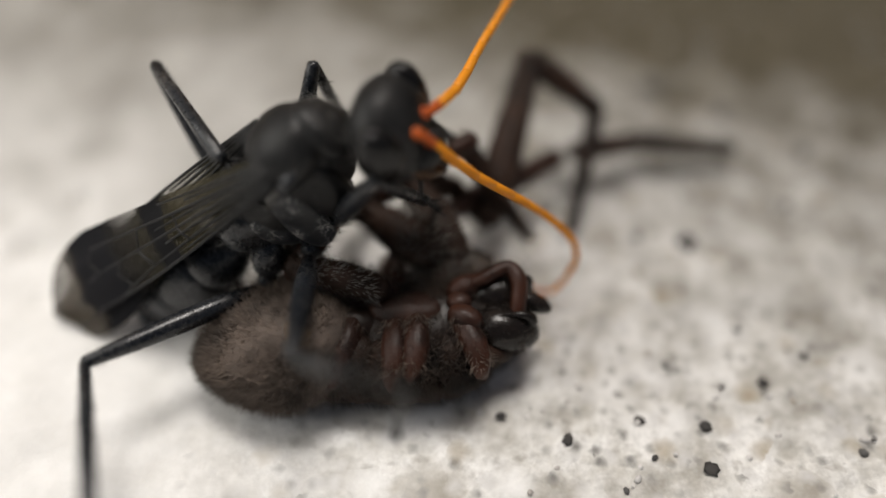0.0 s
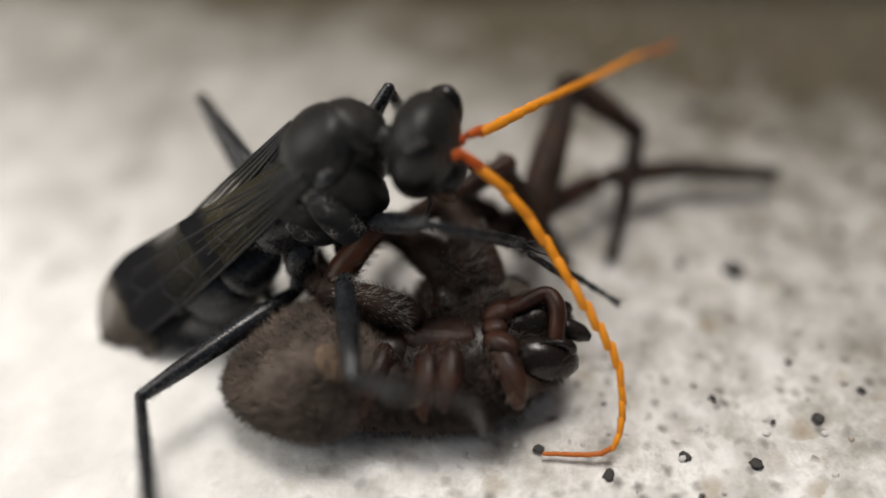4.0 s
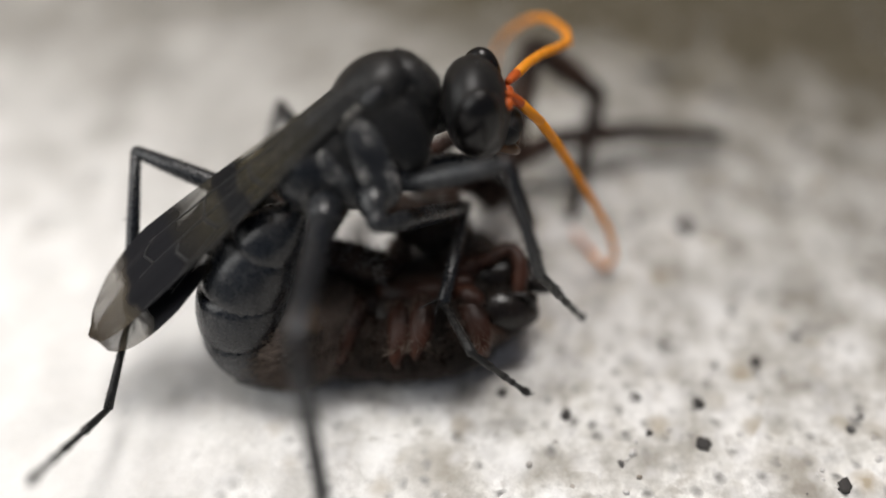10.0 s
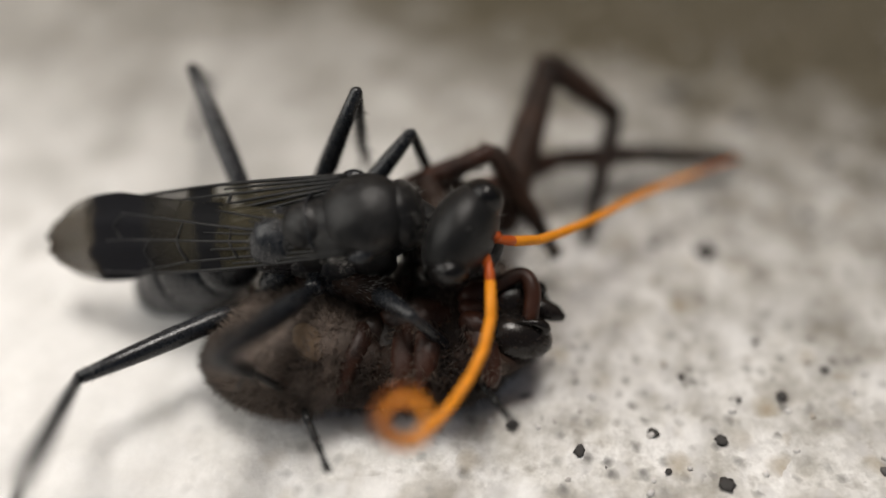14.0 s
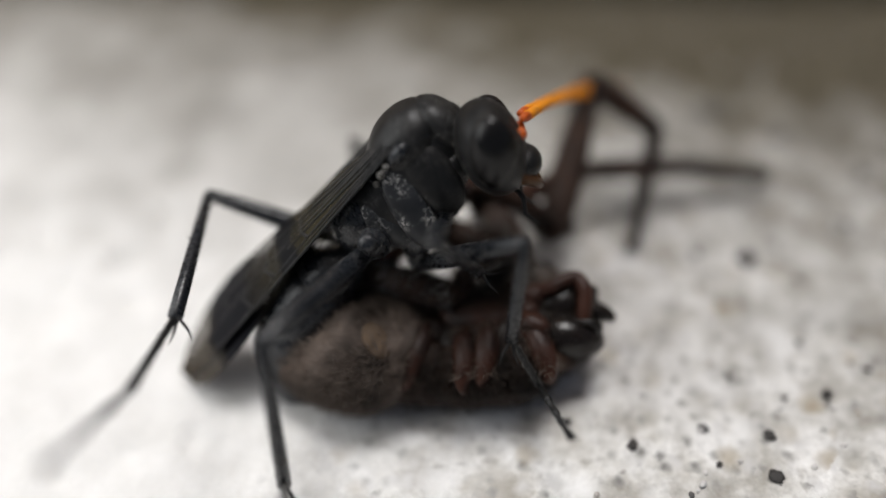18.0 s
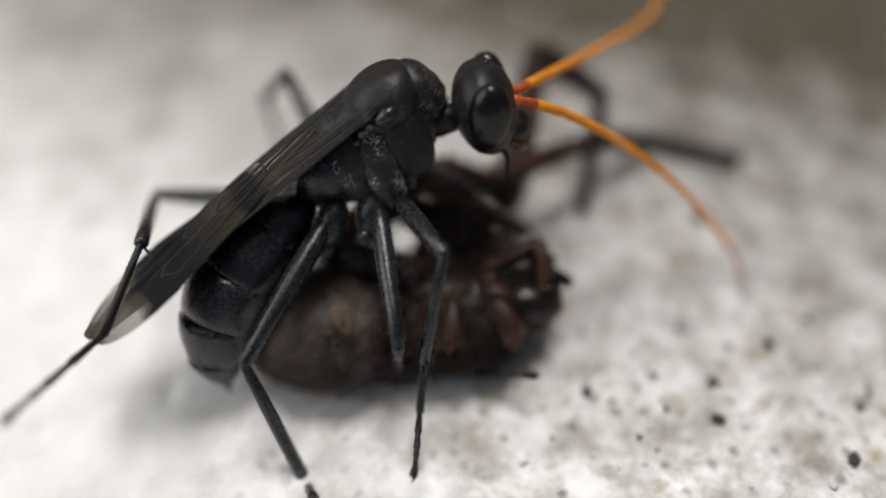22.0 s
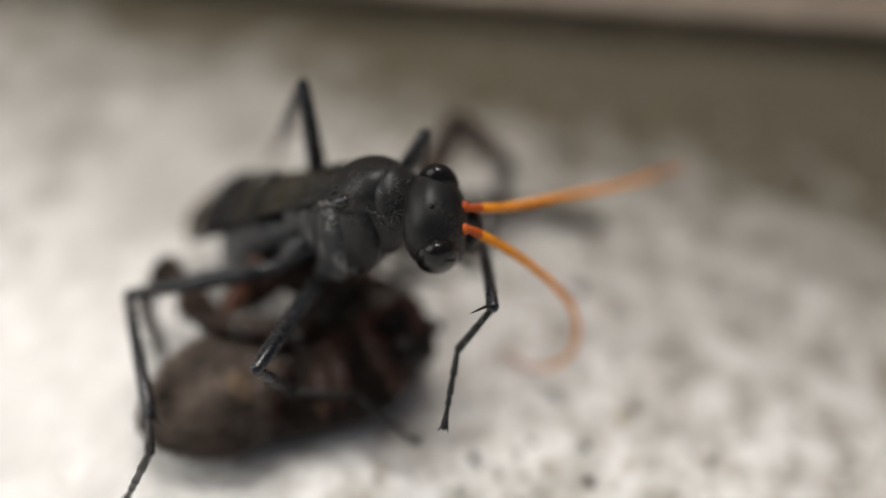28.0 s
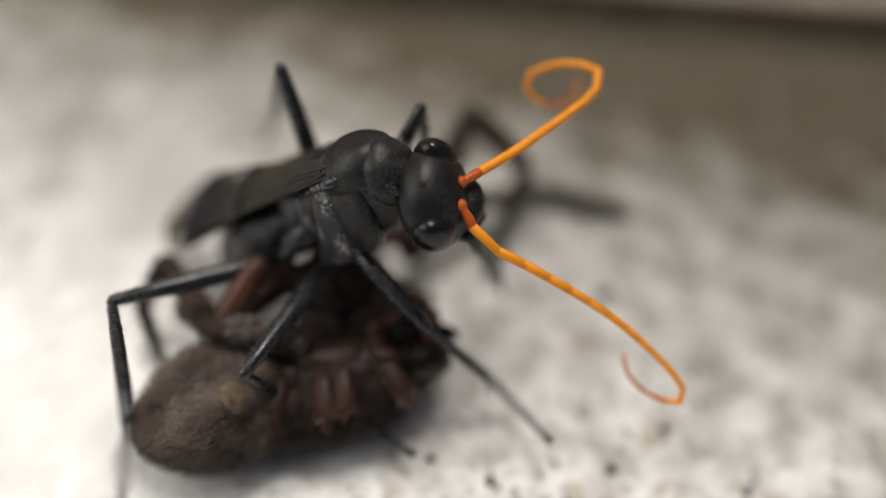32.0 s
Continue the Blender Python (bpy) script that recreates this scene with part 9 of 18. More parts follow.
    go(WASP_PARTS["antR5"], [(0, 4.81, -2.79, -6.54, -135, 82, -97), (0.5, 4.68, -4.94, -4.41, -158, 41, -121), (0.62, 4.74, -5.71, -4.21, -158.6, 30.5, -121.9), (0.75, 4.68, -6.41, -3.87, -158.9, 20, -122.7), (1, 4.61, -7.68, -2.79, -159, -1, -124), (1.25, 5.09, -7.02, -3.88, -158.5, 14.5, -120.1), (1.38, 5.34, -6.61, -4.37, -157.8, 22.3, -118), (1.5, 5.59, -6.15, -4.82, -156.8, 30, -115.7), (1.62, 5.84, -5.65, -5.23, -155.3, 37.7, -113), (1.75, 6.09, -5.11, -5.59, -153, 45.3, -109.6), (2, 6.59, -3.92, -6.15, -145, 60, -99), (3, 4.87, -6.29, -5.87, -155, 37, -113), (6, 4.04, -6.16, -5.21, -149, 48, -104), (7, 9.05, -1.89, -5.92, -77, 55, -18), (7.5, 8.73, 0.08, -5.69, -44.6, 54.3, 21.3), (8, 8.04, 1.82, -4.95, -21, 43, 51), (8.5, 9.41, -2.47, -4.29, -103, 50, -49), (9, 2.85, -0.49, -6.25, 95, 62, 147), (10, 5.74, 0.76, -7.14, 41, 73, 89), (10.12, 5.41, -2.38, -5.46, -152.6, 73.8, -104), (10.25, 5.03, -3.52, -2.93, -148, 41, -99), (10.38, 4.79, -6.08, -1.81, -147.5, 7.5, -97.9), (10.5, 4.31, -7.8, 1.29, -148, -26, -97), (11, 7.9, -6.89, 0.46, -132, -31, -131), (12, 6.94, -7.19, -0.07, -136, -22, -122), (12.5, 7.99, -6.23, -1.71, -140, 7, -90), (13, 9.03, -5.27, -3.35, -127, 34, -54), (13.25, 7.7, -6.11, -2.24, -137.8, 21.3, -77), (13.5, 6.55, -6.06, -1.14, -143, 6, -96), (13.62, 5.88, -6.63, -0.73, -143.3, -1.8, -105.1), (13.75, 5.25, -6.97, -0.2, -142.4, -9.5, -114.2), (14, 3.77, -7.11, 1.04, -137, -24, -134), (14.5, 6.48, -5.67, -1.24, -140, 9, -106), (15, 8.88, -4.5, -3.56, -126, 39, -73), (17.5, 8.49, 0.69, -5.69, -32, 64, 33), (18, 5.68, 3.76, -3.86, 3, 28, 79), (19, 6.9, 2.52, -5.71, -9, 42, 58), (19.5, 5.88, 2.78, -5.46, 2.3, 45.8, 74.2), (20, 4.84, 2.97, -5.16, 15, 47, 92), (21, 6.01, -0.45, -7.4, 85, 83, 164), (22, 7.88, -1.86, -6.78, -101, 71, -21), (22.4, 7.08, 0.61, -5.83, 73, 75, 153), (23, 10.79, -0.39, -4.37, -61, 30, 13), (23.25, 7.5, -2.57, -4.77, -89, 59, -25), (23.5, 4.68, -4.96, -5.44, -159, 58, -104), (23.75, 5.7, -5.89, -1.61, -151, 7, -91), (24, 6.35, -6.29, 2.01, -133.1, -33.2, -90.1), (24.25, 6.33, -5.36, -0.93, -133.5, -6.1, -89), (24.38, 6.23, -4.54, -1.88, -133.5, 7.5, -88.5), (24.5, 6.11, -3.65, -2.45, -153, 21, -88), (24.62, 6.23, -3.35, -3.64, -151.3, 40.5, -84.8), (24.75, 6.28, -2.49, -4.87, -146.7, 59.8, -78.8), (25, 6.02, 0.89, -6.48, 6.6, 78.1, 54.8), (26.5, 5.68, 2.3, -6.26, 27.9, 70.2, 76.9), (28, 5.33, 3.62, -5.87, 37.7, 61.2, 86.1), (28.25, 6.91, 0.17, -5.04, -39.4, 69.1, 3.6), (28.38, 7.17, -1.07, -4.11, -64.8, 58.1, -24.5), (28.5, 7.13, -1.84, -3.1, -97, 44, -38), (28.62, 7.38, -2.71, -3.12, -101.3, 29.2, -45.1), (28.75, 7.5, -3.73, -2.63, -103.2, 14.1, -50.4), (29, 6.87, -5.45, -0.15, -84.8, -16.3, -59.6), (29.5, 7.46, -4.58, -2.82, -97, 15, -69), (30, 3.74, -1.38, -7.37, -123.2, 63.4, -128), (30.5, 5.66, -0.84, -7.22, -80.2, 71.4, -81.9), (31, 7.5, -0.25, -6.66, -34.4, 64.1, -34.3), (32, 6.34, 1, -7.13, 24.1, 63.8, 30.4)])
    go(WASP_PARTS["antR6"], [(0, 4.8, -2.93, -7.53, -130, 80, -104), (0.5, 4.39, -5.42, -4.9, -172, 24, -151), (0.62, 4.38, -6.31, -4.62, -172.6, 9.3, -153.2), (0.75, 4.24, -7.1, -4.17, -172.7, -5.5, -155.3), (1, 4.04, -8.51, -2.78, -172, -35, -160), (1.25, 4.6, -7.85, -4.13, -176.7, -11.5, -148.3), (1.38, 4.9, -7.43, -4.75, -177.2, 0.4, -143.4), (1.5, 5.22, -6.93, -5.32, -176.7, 12.3, -138.5), (1.62, 5.53, -6.37, -5.84, -175, 24.1, -133.1), (1.75, 5.86, -5.77, -6.3, -171.8, 35.7, -126.6), (2, 6.51, -4.41, -7.01, -155, 57, -105), (3, 4.56, -7.02, -6.48, -162, 35, -116), (6, 3.88, -6.81, -5.94, -155, 47, -105), (7, 9.6, -2.07, -6.74, -85, 56, -21), (7.5, 9.28, 0.29, -6.5, -51.7, 55.9, 18.7), (8, 8.49, 2.38, -5.64, -28, 45, 49), (8.5, 9.83, -2.95, -5.06, -112, 50, -52), (9, 2.46, -0.23, -7.13, 94, 62, 149), (10, 5.75, 1.06, -8.1, 36, 74, 88), (10.12, 5.36, -2.57, -6.14, -163.1, 71.7, -110.3), (10.25, 4.98, -3.82, -3.18, -158, 38, -104), (10.38, 4.7, -6.76, -1.91, -157.2, 4.5, -101.9), (10.5, 4.21, -8.69, 1.73, -157, -29, -100), (11, 7.34, -7.54, 0.97, -118, -44, -162), (12, 6.46, -7.98, 0.31, -124, -37, -152), (12.5, 7.99, -6.96, -1.79, -143, -3, -101), (13, 9.53, -5.94, -3.9, -129, 33, -53), (13.25, 7.88, -6.87, -2.55, -141.1, 19.6, -79.8), (13.5, 6.48, -6.73, -1.21, -146, 3, -102), (13.62, 5.68, -7.36, -0.7, -145.7, -5.9, -112.5), (13.75, 4.92, -7.72, -0.06, -143.8, -14.6, -123.3), (14, 3.14, -7.77, 1.44, -134, -30, -148), (15, 9.11, -5.24, -4.19, -138, 20, -102), (16.25, 8.98, -2.15, -5.39, -122, 61, -79), (17.5, 8.86, 0.94, -6.59, -16, 66, 33), (18, 5.85, 4.63, -4.34, 21, 29, 79), (19, 7.29, 3.15, -6.38, 7, 43, 57), (19.5, 6.07, 3.45, -6.18, 27.9, 48, 86), (20, 4.82, 3.66, -5.89, 50, 45, 116), (21, 5.89, -0.41, -8.39, 101, 79, 170), (22, 8.18, -1.98, -7.72, -97, 72, -28), (22.4, 6.86, 0.72, -6.8, 105, 50, 172), (22.7, 9.01, 0.36, -5.7, -11, 75, 52), (23, 11.64, -0.2, -4.87, -46, 30, 12), (23.25, 7.86, -2.74, -5.44, -75, 60, -27), (23.5, 4.55, -5.48, -6.29, -144, 56, -106), (23.75, 5.69, -6.5, -1.69, -136, 4, -92), (24, 6.35, -7.13, 2.55, -118.1, -36.2, -90.8), (24.25, 6.34, -6.06, -0.85, -118.5, -9.1, -89.8), (24.38, 6.24, -5.09, -1.96, -118.5, 4.5, -89.4), (24.5, 6.12, -4.03, -2.6, -138, 18, -89), (24.62, 6.27, -3.77, -4, -136.6, 37.9, -86), (24.75, 6.35, -2.84, -5.48, -132.7, 57.6, -80.8), (25, 6.15, 1.06, -7.46, 19.3, 79.5, 51.4), (26.5, 5.75, 2.63, -7.21, 44.6, 72.7, 77.4), (28, 5.36, 4.1, -6.75, 56.8, 64.4, 88), (28.25, 7.16, 0.18, -5.71, -31.5, 70.2, -4.8), (28.38, 7.45, -1.2, -4.6, -54.1, 57.7, -29.7), (28.5, 7.38, -2.04, -3.41, -85, 43, -41), (28.62, 7.74, -3.07, -3.4, -88.2, 28, -46.5), (28.75, 7.94, -4.27, -2.81, -89.7, 12.8, -50.6), (29, 7.35, -6.27, 0.13, -71.7, -17.7, -58), (29.5, 7.7, -5.23, -3.01, -83, 12, -72), (30, 3.46, -1.73, -8.27, -108.3, 52.6, -133.2), (30.5, 5.71, -1.16, -8.17, -73.2, 68.2, -93.6), (31, 7.86, -0.49, -7.56, -14.6, 63.9, -32), (32, 6.73, 1.22, -8.03, 38.7, 66.2, 27.4)])
    go(WASP_PARTS["antR7"], [(0, 4.76, -3.09, -8.46, -29, 76, -114), (0.5, 4, -5.63, -5.1, -103, 14, 161), (0.62, 3.84, -6.57, -4.72, -103.4, -4, 156.6), (0.75, 3.59, -7.4, -4.1, -102.3, -21.9, 152.1), (1, 3.31, -8.77, -2.24, -92, -57, 136), (1.25, 3.82, -8.34, -3.94, -120.9, -31.2, 175.7), (1.33, 4.2, -7.14, -3.77, -124, -21, -177), (1.38, 4.15, -7.99, -4.76, -125.3, -15.3, -173.3), (1.5, 4.53, -7.54, -5.53, -126.5, 1, -163.9), (1.62, 4.95, -7, -6.23, -125, 17.3, -154.4), (1.67, 5.16, -5.93, -5.66, -124, 23, -151), (1.75, 5.4, -6.38, -6.85, -120.1, 33.1, -143.1), (2, 6.37, -4.9, -7.81, -89, 58, -101), (3, 4.22, -7.72, -7.02, -102, 33, -119), (6, 3.71, -7.44, -6.64, -94, 46, -107), (7, 10.1, -2.26, -7.52, -25, 56, -24), (7.5, 9.78, 0.46, -7.29, 7.6, 57.3, 14.6), (8, 8.93, 2.89, -6.31, 33, 48, 46), (8.5, 10.2, -3.44, -5.79, -53, 49, -57), (9, 2.08, 0, -7.97, 161, 63, 152), (10, 5.76, 1.32, -9.01, 104, 75, 91), (10.12, 5.29, -2.76, -6.76, -106.2, 69.8, -117.9), (10.25, 4.91, -4.09, -3.41, -100, 36, -109), (10.38, 4.56, -7.4, -1.96, -99, 2, -105.9), (10.5, 4.06, -9.51, 2.19, -100, -32, -103), (10.75, 5.37, -8.63, 1.91, -60, -81, -146), (11, 6.68, -7.75, 1.63, 63, -44, 87), (12, 5.79, -8.33, 0.88, 5, -51, 162), (12.5, 7.89, -7.46, -1.77, -56, -21, -110), (13, 10, -6.58, -4.42, -50, 33, -61), (13.25, 8, -7.56, -2.8, -62.9, 12.6, -93), (13.5, 6.37, -7.26, -1.24, -64, -11, -120), (13.62, 5.44, -7.95, -0.64, -59.9, -22.1, -134.4), (13.75, 4.52, -8.32, 0.13, -52.2, -31.8, -151.1), (14, 2.44, -8.21, 1.91, -25, -42, 166), (15, 8.92, -6.11, -4.52, -45, -21, -158), (16.25, 9.05, -2.48, -5.99, -47, 44, -165), (17.5, 9.18, 1.15, -7.46, 157, 69, 34), (18, 6.01, 5.44, -4.8, -167, 30, 79), (19, 7.68, 3.73, -7.02, 179, 44, 56), (19.5, 6.11, 4.08, -6.89, -153, 47.2, 94.4), (20, 4.52, 4.26, -6.56, -130, 38, 129), (21, 5.72, -0.38, -9.32, -90, 78, 172), (22, 8.44, -2.11, -8.62, 62, 73, -35), (22.4, 6.25, 0.81, -7.52, -88, 41, 172), (22.7, 9.11, 0.49, -6.3, 176, 76, 70), (23, 12.44, -0.03, -5.35, 124, 31, 11), (23.25, 8.19, -2.91, -6.08, 90, 61, -34), (23.5, 4.41, -5.99, -7.08, 20, 52, -114), (23.75, 5.68, -7.07, -1.73, 29, 1, -96), (24, 6.34, -7.91, 3.11, 44.5, -37.4, -90.5), (24.25, 6.34, -6.72, -0.75, 44.2, -10.7, -89.7), (24.38, 6.25, -5.62, -2, 44.2, 2.7, -89.4), (24.5, 6.12, -4.4, -2.72, 24, 16, -89), (24.62, 6.3, -4.19, -4.32, 25.1, 35.9, -86.6), (24.75, 6.41, -3.19, -6.04, 28.1, 55.8, -82.4), (25, 6.24, 1.19, -8.4, 179.9, 81.6, 48.8), (26.5, 5.82, 2.91, -8.12, -144.1, 76.7, 85.4), (28, 5.38, 4.51, -7.61, -129.5, 69.5, 99.8), (28.25, 7.4, 0.16, -6.37, 106, 72.9, -27.3), (28.38, 7.71, -1.35, -5.08, 91.6, 57.3, -43), (28.5, 7.62, -2.25, -3.7, 66, 41, -49), (28.62, 8.09, -3.43, -3.67, 64.6, 26.3, -51.5), (28.75, 8.38, -4.79, -2.96, 64, 11.6, -53.5), (29, 7.83, -7.05, 0.42, 81.4, -17.9, -57), (29.5, 7.92, -5.87, -3.15, 72, 7, -75), (30, 3.07, -2.15, -9.02, 50.4, 41.9, -137.1), (30.5, 5.68, -1.51, -9.05, 77.9, 63.8, -103.5), (31, 8.21, -0.72, -8.42, 142.5, 64, -33.7), (32, 7.07, 1.4, -8.9, -165.1, 69.4, 22.5)])
    go(WASP_PARTS["antR8"], [(0, 4.67, -3.28, -9.34, 10, 73, -120), (0.33, 4.08, -4.74, -6.51, -96, 46, 128), (0.62, 3.47, -6.41, -4.69, -102.1, 2.2, 113.8), (0.67, 3.49, -6.38, -3.81, -102, -4, 112), (0.75, 3.12, -7.15, -3.89, -101.5, -16.8, 109.1), (1, 2.96, -8.43, -1.48, -92, -54, 94), (1.25, 3.05, -8.28, -3.47, -128.2, -32.5, 144.2), (1.33, 3.94, -7.07, -3.52, -133, -22, 154), (1.38, 3.28, -8.09, -4.52, -134.3, -16.7, 158.8), (1.5, 3.66, -7.79, -5.54, -136.1, 0, 171), (1.62, 4.16, -7.38, -6.5, -134.3, 16.7, -176.8), (1.67, 4.98, -6.13, -5.91, -133, 22, -172), (1.75, 4.79, -6.84, -7.35, -128.1, 32.5, -162.2), (2, 6.28, -5.37, -8.58, -92, 54, -112), (3, 3.85, -8.39, -7.51, -98, 32, -121), (6, 3.53, -8.04, -7.28, -90, 45, -108), (7, 10.55, -2.46, -8.27, -25, 57, -30), (7.5, 10.25, 0.58, -8.04, 9, 59.7, 9.6), (8, 9.35, 3.32, -6.98, 36, 51, 43), (8.5, 10.53, -3.93, -6.47, -53, 48, -62), (9, 1.71, 0.19, -8.77, 170, 63, 154), (10, 5.75, 1.56, -9.88, 118, 75, 99), (10.12, 5.19, -2.95, -7.34, -122.7, 65, -138.8), (10.25, 4.82, -4.35, -3.6, -111, 31, -124), (10.38, 4.39, -8, -1.98, -109.5, -4, -117.8), (10.5, 3.89, -10.25, 2.67, -113, -39, -111), (10.75, 5.3, -8.68, 2.47, -175, -54, -31), (11, 6.71, -7.11, 2.26, 150, -18, 23), (11.5, 5.98, -7.63, 1.92, 131, -46, 56), (12, 5.25, -8.16, 1.58, 83, -54, 116), (12.33, 6.95, -7.85, -0.59, -17, -62, -134), (12.67, 8.66, -7.54, -2.75, -42, -17, -98), (13, 10.36, -7.24, -4.92, -40, 32, -79), (13.25, 7.96, -8.34, -2.97, -33.7, -2.5, -55.7), (13.33, 7.6, -7.42, -2.43, -34, -14, -49), (13.62, 5.15, -8.25, -0.47, -55.6, -50, -11.3), (13.67, 4.85, -7.6, 0.06, -63, -53, -2), (13.75, 4.07, -8.57, 0.44, -82, -58.4, 20.8), (14, 1.79, -8.05, 2.52, -135, -45, 86), (14.5, 5.11, -7.11, -0.82, -152, -18, 118), (15, 8.14, -6.43, -4.2, -153, 13, 141), (16.25, 8.79, -2.55, -6.25, -163, 51, 123), (17.5, 9.44, 1.33, -8.3, 118, 72, 37), (18, 6.16, 6.21, -5.25, 152, 31, 78), (19, 8.04, 4.27, -7.64, 138, 44, 55), (19.5, 6.06, 4.69, -7.55, 170.2, 38.7, 102.1), (20, 4.07, 4.82, -7.11, -173, 19, 136), (21, 5.53, -0.36, -10.2, -142, 75, 174), (22, 8.66, -2.26, -9.49, 0, 74, -43), (22.2, 7.02, -0.61, -8.71, 174, 59, 131), (22.4, 5.58, 0.91, -8.12, 175, 12, 133), (22.7, 9.15, 0.61, -6.83, 150, 40, 79), (23, 13.2, 0.11, -5.81, 106, 32, 10), (23.25, 8.46, -3.09, -6.66, 67, 62, -41), (23.5, 4.19, -6.49, -7.79, -2, 48, -120), (23.75, 5.62, -7.61, -1.74, 7, -1, -99), (24, 6.33, -8.62, 3.66, 21.4, -38.8, -89.5), (24.25, 6.34, -7.35, -0.63, 20.8, -11.4, -88.1), (24.38, 6.26, -6.12, -2.02, 20.8, 2.3, -87.6), (24.5, 6.13, -4.75, -2.82, 1, 16, -87), (24.62, 6.32, -4.59, -4.62, 2.2, 35.8, -84.4), (24.75, 6.45, -3.54, -6.57, 5.4, 55.5, -80), (25, 6.32, 1.28, -9.29, 150.4, 81.7, 45.3), (26.5, 5.83, 3.11, -8.99, -146.4, 80.4, 109.2), (28, 5.32, 4.82, -8.45, -119.1, 72.9, 135.3), (28.25, 7.57, 0.08, -6.99, 32.9, 70.9, -71.4), (28.38, 7.92, -1.54, -5.53, 38.9, 53.5, -64.7), (28.5, 7.83, -2.48, -3.98, 20, 36, -62), (28.62, 8.39, -3.81, -3.91, 20.8, 22.3, -60.3), (28.75, 8.76, -5.31, -3.09, 21.2, 8.5, -58.9), (29, 8.29, -7.76, 0.7, 36.5, -19.1, -56.3), (29.5, 8.09, -6.49, -3.22, 33, -5, -81), (30, 2.58, -2.61, -9.62, 21.6, 23.7, -143.2), (30.5, 5.59, -1.9, -9.86, 39, 53.8, -116.6), (31, 8.54, -0.93, -9.23, 106.1, 64.4, -44.8), (32, 7.36, 1.52, -9.74, 163, 71.8, 17.6)])
